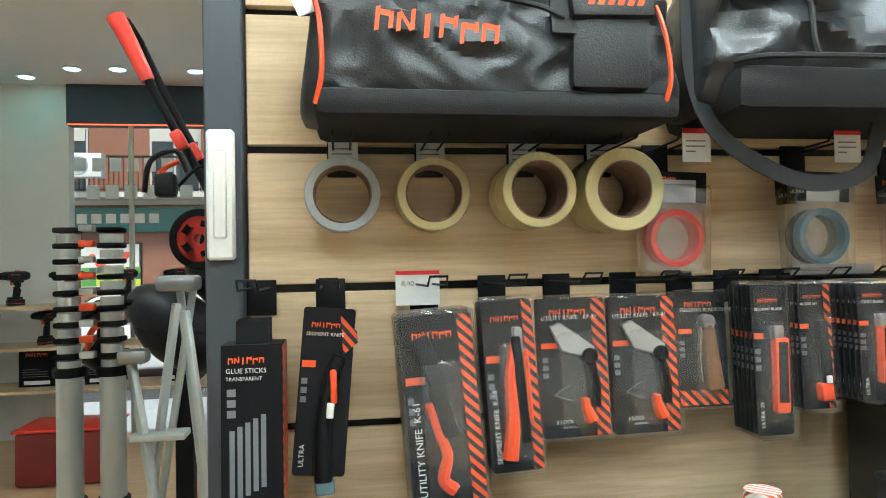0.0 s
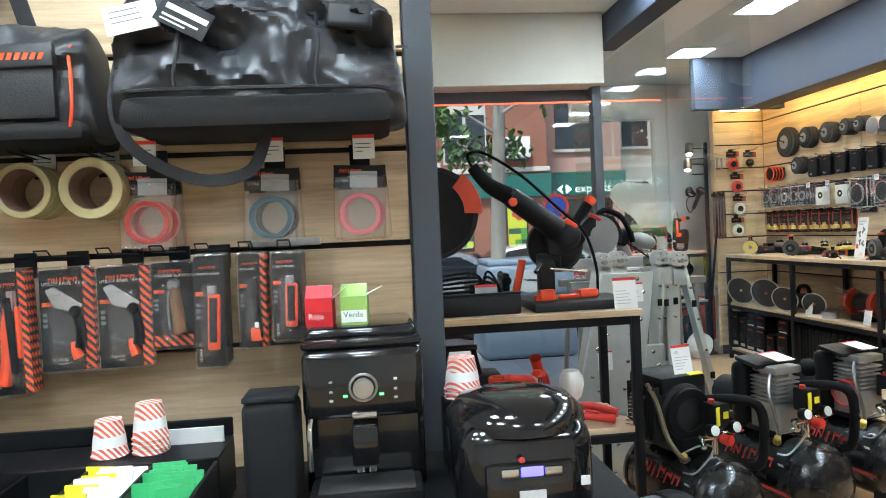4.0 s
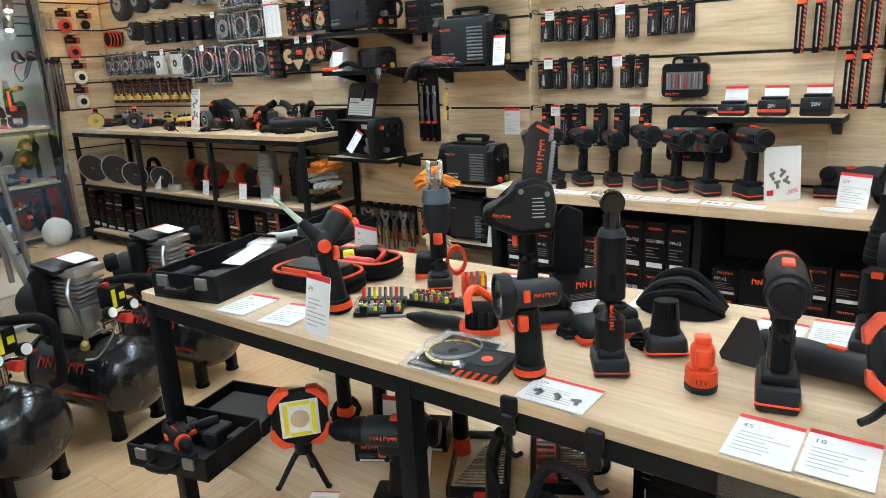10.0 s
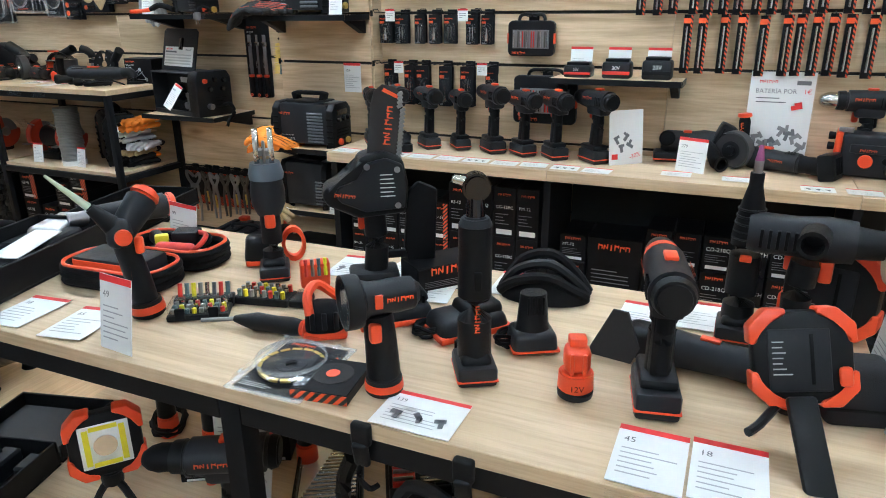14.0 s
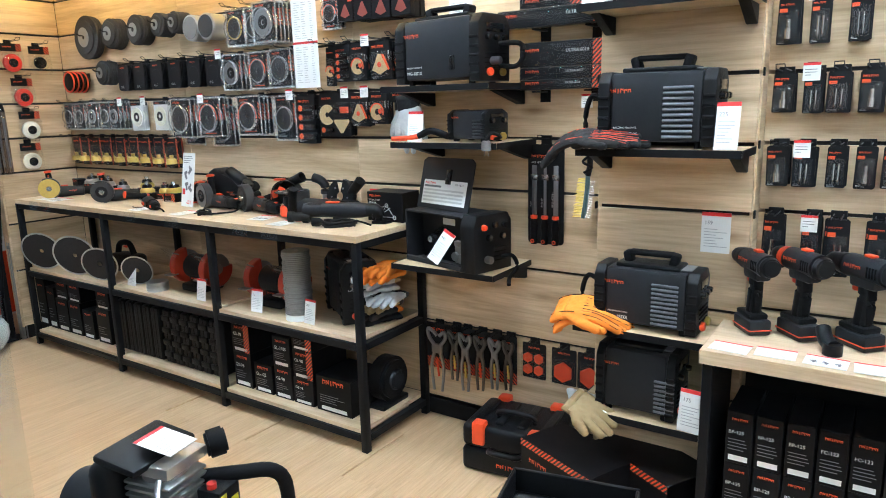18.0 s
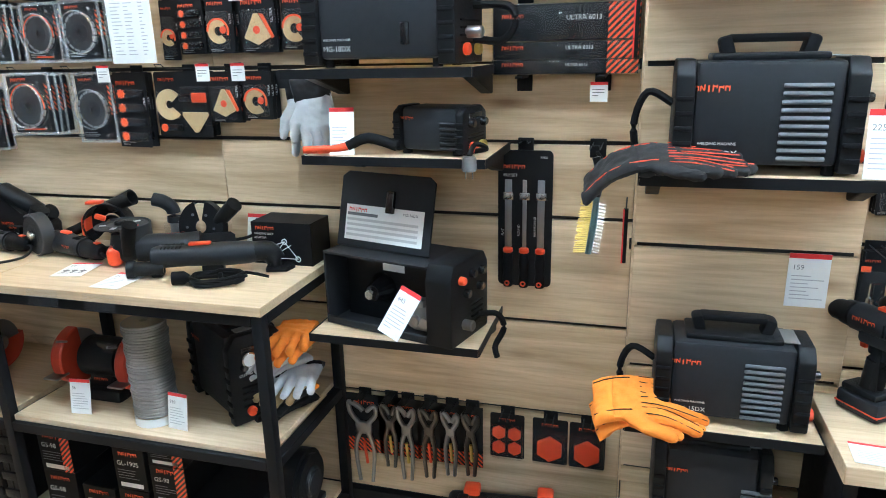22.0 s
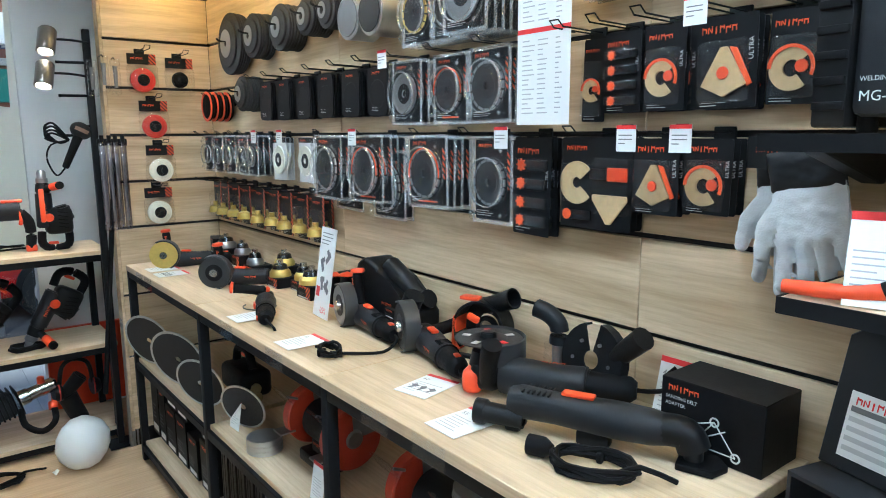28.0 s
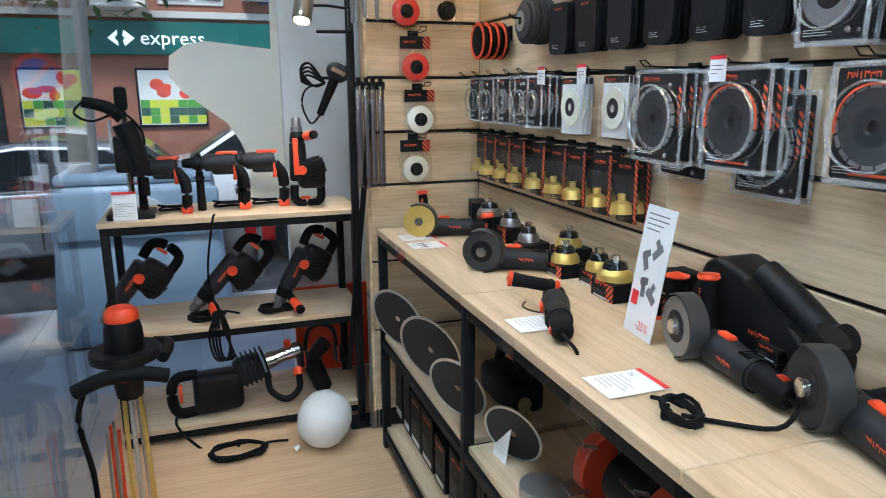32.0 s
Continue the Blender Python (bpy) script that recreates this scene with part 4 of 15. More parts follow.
def open_welder():
    """Wire-feed machine with its side door raised."""
    l, w, h = 0.385, 0.19, 0.205
    t = thing("welding_machine", "open wire-feed welding machine with its side door raised", "welding machine", at(4.315, 2.155, 0.772) @ rz(-15), "welding machines")
    th = 0.006
    s = Sh().span(-w / 2, w / 2, -l / 2 + 0.06, l / 2, 0.0, th).span(w / 2 - th, w / 2, -l / 2 + 0.06, l / 2, th, h).span(-w / 2, w / 2 - th, -l / 2 + 0.06, l / 2, h - th, h).span(-w / 2, w / 2 - th, l / 2 - th, l / 2, th, h - th)
    part("housing", s, M_CHAR, t)
    part("lower_lip", Sh().span(-w / 2 - 0.004, -w / 2 + 0.006, -l / 2 + 0.06, l / 2, 0.0, 0.022, 0.003), M_CHAR, t)
    part("front_panel", Sh().prism([(-w / 2 - 0.006, 0), (w / 2, 0), (w / 2, h * 0.9), (w / 2 - 0.02, h + 0.01), (-w / 2 + 0.01, h + 0.01), (-w / 2 - 0.006, h * 0.85)], 0.075, at(0, -l / 2 + 0.022, 0), 0.006, 2), M_PLA, t)
    part("divider", Sh().span(-0.02, -0.014, -l / 2 + 0.065, l / 2 - 0.02, th, h - th), M_PLA, t)
    part("spool_hub", Sh().cyl((-0.02, 0.05, 0.10), (-0.075, 0.05, 0.10), 0.045, 0.02, 20, 0.003), M_GLOSSBLK, t)
    part("hub_nut", Sh().cyl((-0.075, 0.05, 0.10), (-0.09, 0.05, 0.10), 0.014, n=6), M_CHROME, t)
    part("wire_feeder", Sh().box((-0.05, -0.1, 0.06), (0.05, 0.05, 0.075), 0.004).box((-0.075, -0.1, 0.10), (0.02, 0.035, 0.02), 0.003).cyl((-0.076, -0.085, 0.05), (-0.088, -0.085, 0.05), 0.016, n=16).cyl((-0.076, -0.118, 0.05), (-0.088, -0.118, 0.05), 0.014, n=16), M_STEEL, t)
    part("white_label", Sh().span(-0.0205, -0.0203, -0.02, 0.05, 0.15, 0.175), M_CARD, t)
    d = part("raised_door", Sh().prism([(-0.15, 0), (0.15, 0), (0.15, 0.19), (0.13, 0.205), (-0.13, 0.205), (-0.15, 0.19)], 0.006, Matrix(), 0.002), M_CHAR, t)
    d.matrix_basis = at(-0.03, 0.045, h + 0.002) @ rz(-90) @ rx(-14)
    part("door_latch", Sh().box((0.02, -0.008, 0.13), (0.025, 0.014, 0.06), 0.004), M_GLOSSBLK, d)
    sh = part("label_sheet", Sh().span(-0.125, 0.125, -0.0042, -0.0036, 0.02, 0.115), M_CARD, d, "white instruction sheet")
    lo = logo(sh, on_s(-0.085, -0.0048, 0.102), 0.06, M_REDP)
    s2 = Sh()
    for i in range(4):
        s2.span(-0.12, 0.11, -0.0049, -0.0045, 0.03 + 0.014 * i, 0.037 + 0.014 * i)
    part("table_lines", s2, material("pale_grey_print", (0.5, 0.5, 0.5), 0.6), sh)
    part("dark_row", Sh().span(-0.12, -0.02, -0.0049, -0.0045, 0.086, 0.094), M_PRINT, sh)
    lettering("MG-16DX", 0.011, sh, on_s(0.06, -0.0048, 0.098), M_PRINT, "model_name")
    for i, (x, z) in enumerate(((-0.055, 0.17), (0.0, 0.175), (0.05, 0.17), (-0.03, 0.13), (0.04, 0.13))):
        part("knob", Sh().cyl((x, -l / 2 - 0.015, z), (x, -l / 2 - 0.032, z), 0.012, 0.010, 14, 0.002), M_ORANGE if i == 0 else M_GLOSSBLK, t)
    part("gas_socket", Sh().cyl((-0.04, -l / 2 - 0.015, 0.05), (-0.04, -l / 2 - 0.045, 0.05), 0.014, n=18, bev=0.003), M_STEEL, t)
    g = Sh()
    for i in range(4):
        g.box((0.03, -l / 2 - 0.016, 0.04 + 0.016 * i), (0.06, 0.006, 0.005), 0.001)
    part("vent_slats", g, M_RUB, t)
    part("plug_cable", Sh().tube([(0.04, -l / 2 - 0.02, 0.05), (0.04, -l / 2 - 0.07, 0.06), (0.05, -l / 2 - 0.085, 0.02), (0.02, -l / 2 - 0.075, -0.02), (0.0, -l / 2 - 0.09, -0.04)], 0.008, 8, 5), M_RUB, t)


open_welder()
card("price_card", "white price card with a red band propped against the open machine", 0.062, 0.125, at(4.12, 2.157, 0.832) @ rz(-16) @ FACE_W @ rz(-20) @ rx(-28), "445", 7, False, 5)
card("price_card", "white price card with a red band standing behind the large welder", 0.10, 0.14, at(4.375, 2.20, 1.6875) @ FACE_W, "525", 7, False, 3)
leaning_card(4.08, 1.165, 1.243, 0.062, 0.127, 8, -4, "225", 6)
card("price_card", "white price card with a red band hung from a rail", 0.085, 0.125, at(4.2738, 1.228, 0.915) @ FACE_W, "159", 7, False, 8)
leaning_card(4.08, 1.225, 0.402, 0.09, 0.13, 10, -6, "175", 9)
card("price_card", "white price card with a red band beside the top machine", 0.09, 0.13, at(4.10, 1.56, 1.657) @ rz(10) @ FACE_W, "265", 7, False, 4)
leaning_card(4.20, 2.29, 1.247, 0.06, 0.115, 14, 14, "", 10, "white folded leaflet leaning by the small welder")


# ---- hanging goods: x to the viewer's right, y up, z towards the viewer; origin at the hook ----
def wire_hook(m, out=0.16):
    t = thing("wall_hook", "black wire hook clipped into the slat rail", "hook", m, "wall hooks")
    part("clip", Sh().box((0, -0.012, 0.002), (0.042, 0.05, 0.006), 0.0015), M_BLK, t)
    part("wire", Sh().tube([(0.012, 0.002, 0.004), (0.012, 0.004, out * 0.9), (0.011, 0.016, out), (-0.011, 0.016, out), (-0.012, 0.004, out * 0.9), (-0.012, 0.002, 0.004)], 0.0017, 6, 1), M_BLK, t)
    return t


_hook = {}


def hook(m, out=0.16):
    if out not in _hook:
        _hook[out] = wire_hook(m, out)
        return _hook[out]
    return clone(_hook[out], m)


def tag(m, seed=0):
    if "tag" not in _hook:
        t = thing("price_tag", "small white price tag on a hook end", "price tag", m, "price tags")
        part("slip", Sh().span(-0.021, 0.021, -0.047, 0, 0, 0.001), M_CARD, t)
        part("red_band", Sh().span(-0.021, 0.021, -0.007, 0, 0.0011, 0.0015), M_REDP, t)
        bars(t, at(-0.016, -0.014, 0.0015), 0.03, 0.022, 3, M_PRINT, "small_print", 2)
        _hook["tag"] = t
        return t
    return clone(_hook["tag"], m)


def rounded(w, h, r=0.008, n=4, notch=0.0):
    pts = []
    for cx, cy, a0 in ((w / 2 - r, -r, 0), (-w / 2 + r, -r, 90), (-w / 2 + r, -h + r, 180), (w / 2 - r, -h + r, 270)):
        for i in range(n + 1):
            a = radians(a0 + 90 * i / n)
            pts.append((cx + r * math.cos(a), cy + r * math.sin(a)))
    return pts


FLAT = Matrix(((1, 0, 0, 0), (0, 0, 1, 0), (0, -1, 0, 0), (0, 0, 0, 1))).inverted()   # prism outline x-z laid into x-y


def slab(poly, t, z=0.0, bev=0.0):
    return Sh().prism(poly, t, at(0, 0, z) @ Matrix(((1, 0, 0, 0), (0, 0, 1, 0), (0, 1, 0, 0), (0, 0, 0, 1))), bev)


_packs = {}


def pack_disc(w, h, d, kind):
    t = thing("disc_blister", {"steel": "clear clamshell with a steel saw disc on black card", "dark": "clear clamshell with a dark diamond disc on black card", "gold": "clear clamshell with a gold-rimmed disc on black card",
                               "red": "clear clamshell with a red-trimmed disc on black card", "white": "clear bag pack with a white felt disc"}[kind], "disc pack", None, "packed discs")
    part("backing_card", slab(rounded(w * 0.93, h * 0.96, 0.006), 0.001, 0.001), M_BLKCARD if kind != "white" else M_CARD, t).location = (0, -h * 0.02, 0)
    r = min(w * 0.42, h * 0.36)
    c = (0, -h * 0.52, d * 0.45)
    mat = {"steel": M_GREYD, "dark": M_ABR, "gold": M_ABR, "red": M_ABR, "white": M_FOAM}[kind]
    dk = Sh().ring(c, (0, 0, 1), r * 0.16, r, 0.003, 28)
    disc = part("disc", dk, mat, t)
    rim = Sh()
    for i in range(16):
        a0 = 2 * math.pi * i / 16
        rim.box((c[0] + r * 0.95 * math.cos(a0), c[1] + r * 0.95 * math.sin(a0), c[2]), (r * 0.11, r * 0.30, 0.0046), 0, (0, 0, math.degrees(a0)))
    part("rim_segments", rim, {"steel": M_STEEL, "dark": M_GREYD, "gold": M_BRASS, "red": M_STEEL, "white": M_FOAM}[kind], disc)
    if kind == "red":
        part("orange_arc", Sh().lathe([(r * 0.97, 0.003), (r * 1.02, 0.003), (r * 1.02, 0.005), (r * 0.97, 0.005), (r * 0.97, 0.003)], at(*c), 20, 200, -10), M_LOGO, disc)
        part("orange_foot", Sh().box((0, -h * 0.93, 0.003), (w * 0.5, 0.004, 0.001)), M_LOGO, t)
    part("hub_label", Sh().ring((c[0], c[1], c[2] + 0.002), (0, 0, 1), r * 0.2, r * 0.5, 0.0012, 20), M_BLKCARD if kind == "steel" else M_CHAR, disc)
    part("header", Sh().span(-w * 0.45, w * 0.45, -h * 0.13, -0.004, 0.002, 0.003), M_BLKCARD, t)
    logo(t, at(-w * 0.18, -h * 0.085, 0.0036), w * 0.36)
    if kind != "white":
        part("striped_edge", Sh().span(w * 0.40, w * 0.455, -h * 0.60, -h * 0.16, 0.002, 0.0028), M_HATCH, t)
        bars(t, at(-w * 0.42, -h * 0.86, 0.0032), w * 0.6, h * 0.08, 3, M_WPRINT, "small_print", 3)
    sh = Sh().box((0, -h / 2, d / 2), (w, h, d), 0.010)
    o = part("clear_shell", sh, M_CLEAR, t)
    o.visible_shadow = False
    if kind != "white":
        fl = Sh()
        e = 0.006
        for a in ((-w / 2 - e, w / 2 + e, -h - e, -h + 0.003), (-w / 2 - e, w / 2 + e, -0.003, e), (-w / 2 - e, -w / 2 + 0.003, -h + 0.003, -0.003), (w / 2 - 0.003, w / 2 + e, -h + 0.003, -0.003)):
            fl.span(*a, 0.001, 0.004, 0.001)
        rg = Sh().lathe([(r * 1.02, 0.0), (r * 1.10, 0.0), (r * 1.06, 0.006), (r * 1.02, 0.0)], at(c[0], c[1], d + 0.0005), 30)
        for nm, q in (("shell_flange", fl), ("shell_ridge", rg)):
            o = part(nm, q, M_RIM, t)
            o.visible_shadow = False
        for px in (-w * 0.4, w * 0.4):
            for py in (-h * 0.9, -h * 0.14):
                part("snap_button", Sh().lathe([(0.0, 0.004), (0.003, 0.0035), (0.0055, 0.0), (0, 0.0)], at(px, py, d), 10), M_RIM, t)
    return t


def pack_black(w, h, d):
    t = thing("sanding_disc_pack", "stack of black round-shouldered sanding disc cards", "disc pack", None, "black sanding packs")
    for i in range(5):
        part("card", slab(rounded(w, h, w * 0.2), 0.0022, 0.004 + d * i / 5), M_BLKCARD, t).rotation_euler = (0, 0, radians((-2, 3, -1, 2, 0)[i]))
    part("embossed_ring", Sh().ring((0, -h * 0.55, d + 0.0005), (0, 0, 1), w * 0.38, w * 0.41, 0.0014, 24), M_CHAR, t)
    logo(t, at(-w * 0.05, -h * 0.12, d + 0.001), w * 0.4)
    part("orange_corner", Sh().span(w * 0.28, w * 0.44, -h * 0.16, -h * 0.09, d - 0.0005, d + 0.0006), M_LOGO, t)
    bars(t, at(-w * 0.3, -h * 0.8, d + 0.0008), w * 0.5, h * 0.1, 3, M_WPRINT, "small_print", 4)
    return t


def pack_card(w, h, d, kind, seed=0):
    """A printed black card with a small tool under a clear bubble."""
    lab = {"bit": "small black card with steel bits under a clear bubble", "brush": "black card with a brass cup brush under a clear bubble", "knife": "black striped card with an orange and black knife",
           "socket": "small black card with a steel socket under a clear bubble", "blade": "black card with orange multi-tool blades under clear bubbles", "tri": "black card with a tan triangular abrasive under a bubble",
           "round": "black card with an orange half-round blade under a bubble", "sand": "black card box with a red triangular sanding sheet"}[kind]
    t = thing("tool_card", lab, "tool pack", None, "carded tools")
    part("backing_card", slab(rounded(w, h, 0.004), 0.0012, 0.001), M_BLKCARD, t)
    logo(t, at(-w * 0.12, -h * 0.14, 0.0022), w * 0.6)
    zc = d * 0.5
    if kind == "bit":
        for x in (-w * 0.12, w * 0.12):
            part("bit", Sh().cyl((x, -h * 0.42, zc), (x, -h * 0.8, zc), w * 0.055, n=6).cyl((x, -h * 0.8, zc), (x, -h * 0.88, zc), w * 0.05, w * 0.015, 8), M_CHROME, t)
        part("orange_patch", Sh().span(-w * 0.45, -w * 0.1, -h * 0.3, -h * 0.22, 0.0017, 0.0022), M_LOGO, t)
    elif kind == "socket":
        part("socket", Sh().cyl((0, -h * 0.45, zc), (0, -h * 0.66, zc), w * 0.11, n=12).cyl((0, -h * 0.66, zc), (0, -h * 0.88, zc), w * 0.17, n=16), M_CHROME, t)
        part("orange_patch", Sh().span(-w * 0.45, -w * 0.1, -h * 0.3, -h * 0.22, 0.0017, 0.0022), M_LOGO, t)
    elif kind == "brush":
        part("cup_brush", Sh().lathe([(0, 0), (w * 0.12, 0), (w * 0.12, -h * 0.1), (w * 0.3, -h * 0.14), (w * 0.36, -h * 0.3), (w * 0.3, -h * 0.3), (0, -h * 0.26)], at(0, -h * 0.55, zc) @ rx(-90), 18), M_BRASS, t)
        part("striped_edge", Sh().span(w * 0.36, w * 0.5, -h, -h * 0.02, 0.0017, 0.0024), M_HATCH, t)
    elif kind == "blade":
        for i in range(4):
            y = -h * (0.28 + 0.19 * i)
            part("blade_holder", Sh().box((w * 0.08, y, 0.006), (w * 0.7, h * 0.11, 0.008), 0.002), M_GLOSSBLK, t)
            s = Sh().disc((-w * 0.24, y, 0.011), (0, 0, 1), h * 0.05, 0.002, 14)
            for k in range(8):
                a = k * math.pi / 4
                s.box((-w * 0.24 + h * 0.05 * math.cos(a), y + h * 0.05 * math.sin(a), 0.011), (h * 0.03, h * 0.014, 0.002), 0, (0, 0, math.degrees(a)))
            part("orange_star", s, M_LOGO, t)
            o = part("clear_bubble", Sh().box((0, y, 0.009), (w * 0.9, h * 0.15, 0.015), 0.006), M_CLEAR, t)
            o.visible_shadow = False
    elif kind == "tri":
        part("abrasive", slab([(-w * 0.38, -h * 0.75), (0, -h * 0.88), (w * 0.38, -h * 0.75), (w * 0.06, -h * 0.34), (-w * 0.06, -h * 0.34)], 0.004, zc, 0.001), M_KRAFT, t)
        part("orange_edge", slab([(w * 0.08, -h * 0.34), (w * 0.2, -h * 0.36), (w * 0.46, -h * 0.75), (w * 0.38, -h * 0.78)], 0.004, zc - 0.002, 0.001), M_LOGO, t)
        part("hole_plug", Sh().disc((0, -h * 0.62, zc + 0.003), (0, 0, 1), w * 0.1, 0.002, 16), M_ORANGE, t)
    elif kind == "round":
        part("arc_blade", Sh().lathe([(w * 0.15, -0.002), (w * 0.4, -0.002), (w * 0.4, 0.002), (w * 0.15, 0.002), (w * 0.15, -0.002)], at(-w * 0.03, -h * 0.62, zc), 20, 270, 40), M_KRAFT, t)
        part("orange_arc", Sh().lathe([(w * 0.36, 0.002), (w * 0.42, 0.002), (w * 0.42, 0.005), (w * 0.36, 0.005), (w * 0.36, 0.002)], at(-w * 0.03, -h * 0.62, zc), 16, 200, -20), M_LOGO, t)
        part("star_hub", Sh().disc((w * 0.15, -h * 0.6, zc + 0.001), (0, 0, 1), w * 0.12, 0.004, 10), M_ORANGE, t)
    elif kind == "sand":
        part("sanding_sheet", slab([(-w * 0.3, -h * 0.8), (0, -h * 0.9), (w * 0.3, -h * 0.8), (w * 0.04, -h * 0.4), (-w * 0.04, -h * 0.4)], 0.001, d + 0.0015), material("dark_red_abrasive", (0.22, 0.05, 0.035), 0.9), t)
        part("carton", Sh().span(-w / 2, w / 2, -h, -h * 0.16, 0.002, d, 0.001), M_BOX, t)
        part("orange_patch", Sh().span(w * 0.2, w * 0.44, -h * 0.3, -h * 0.22, d + 0.0002, d + 0.001), M_LOGO, t)
    if kind in ("bit", "socket", "brush", "tri", "round"):
        o = part("clear_bubble", Sh().box((0, -h * 0.6, 0.002 + d / 2), (w * 0.84, h * 0.68, d), 0.007), M_CLEAR, t)
        o.visible_shadow = False
    if kind in ("tri", "round", "blade"):
        lettering("ULTRA", w * 0.11, t, at(w * 0.44, -h * 0.5, 0.0022) @ rz(90), M_WPRINT, "lettering")
    bars(t, at(-w * 0.42, -h * 0.92, 0.0022), w * 0.5, h * 0.06, 2, M_WPRINT, "small_print", seed)
    return t


def packs(kind, m, w, h, d, n=1, step=None, seed=0, tagged_end=False, hooked=True, tilt=0.0):
    """n alike packs one behind the other on one hook; m is the rail point, in viewer axes."""
    step = step or d * 1.05
    key = (kind, round(w, 3), round(h, 3), round(d, 3))
    rnd = random.Random(seed + int(w * 1000))
    if hooked:
        hook(m, 0.14)
    for i in range(n):
        mm = m @ at(rnd.uniform(-0.004, 0.004), -0.006 - rnd.uniform(0, 0.004), 0.008 + step * i) @ rz(rnd.uniform(-1.5, 1.5) + tilt)
        if key not in _packs:
            if kind in ("steel", "dark", "gold", "red", "white"):
                t = pack_disc(w, h, d, kind)
            elif kind == "black":
                t = pack_black(w, h, d)
            else:
                t = pack_card(w, h, d, kind, seed)
            t.matrix_basis = mm
            _packs[key] = t
        else:
            clone(_packs[key], mm)
    if tagged_end:
        tag(m @ at(0.0, 0.016, 0.143))


E_ = lambda y, z: on_w(XE - 0.0005, y, z)
S_ = lambda y, z: on_w(XS - 0.0005, y, z)
N_ = lambda x, z: on_s(x, YN - 0.0005, z)

# top row: discs in shells, boxes
packs("gold", E_(3.475, 1.86), 0.125, 0.165, 0.024, 3, tagged_end=False, seed=1)
packs("dark", E_(3.34, 1.86), 0.125, 0.165, 0.024, 3, seed=2)
packs("steel", E_(3.19, 1.86), 0.145, 0.17, 0.024, 6, seed=3)
packs("red", E_(2.865, 1.86), 0.085, 0.13, 0.02, 3, seed=4)
packs("sand", E_(2.765, 1.86), 0.085, 0.11, 0.03, 2, seed=5)
packs("sand", E_(2.64, 1.86), 0.095, 0.12, 0.03, 3, seed=6, tagged_end=True)
packs("sand", E_(2.545, 1.86), 0.095, 0.12, 0.03, 3, seed=7)
packs("sand", E_(2.445, 1.86), 0.095, 0.12, 0.03, 3, seed=8)
# second row
for i, y in enumerate((4.46, 4.31, 4.15, 3.99, 3.83, 3.68)):
    packs("black", E_(y, 1.655), 0.104, 0.142, 0.022, 2, 0.03, 10 + i)
packs("steel", E_(3.525, 1.655), 0.13, 0.165, 0.024, 3, seed=20, tagged_end=True)
packs("red", E_(3.34, 1.655), 0.13, 0.165, 0.024, 3, seed=21)
packs("dark", E_(3.16, 1.655), 0.135, 0.165, 0.024, 4, seed=22)
packs("round", E_(2.915, 1.655), 0.06, 0.17, 0.016, 1, seed=23)
packs("blade", E_(2.825, 1.655), 0.085, 0.155, 0.014, 3, seed=24)
packs("round", E_(2.725, 1.655), 0.085, 0.155, 0.016, 3, seed=25)
packs("tri", E_(2.605, 1.655), 0.11, 0.155, 0.018, 3, seed=26, tagged_end=True)
packs("round", E_(2.49, 1.655), 0.09, 0.15, 0.016, 2, seed=27)
# third row
for i, (y, k) in enumerate(((5.06, "dark"), (4.93, "dark"), (4.80, "steel"), (4.66, "dark"), (4.56, "steel"))):
    packs(k, E_(y, 1.45), 0.095, 0.15, 0.022, 4, seed=30 + i)
packs("white", E_(4.40, 1.45), 0.125, 0.165, 0.016, 3, seed=36, tagged_end=True)
packs("white", E_(4.18, 1.45), 0.125, 0.165, 0.016, 3, seed=37, tagged_end=True)
packs("dark", E_(3.93, 1.45), 0.165, 0.195, 0.026, 4, seed=38)
packs("dark", E_(3.93, 1.41), 0.165, 0.195, 0.026, 1, seed=138, hooked=False)
packs("red", E_(3.69, 1.45), 0.165, 0.19, 0.026, 4, seed=39, tagged_end=True)
packs("dark", E_(3.66, 1.405), 0.165, 0.195, 0.026, 2, seed=139, hooked=False)
packs("red", E_(3.40, 1.45), 0.165, 0.18, 0.026, 4, seed=40)
packs("dark", E_(3.20, 1.45), 0.135, 0.205, 0.026, 2, seed=41)
packs("blade", E_(3.06, 1.45), 0.115, 0.225, 0.014, 3, seed=42, tagged_end=True)


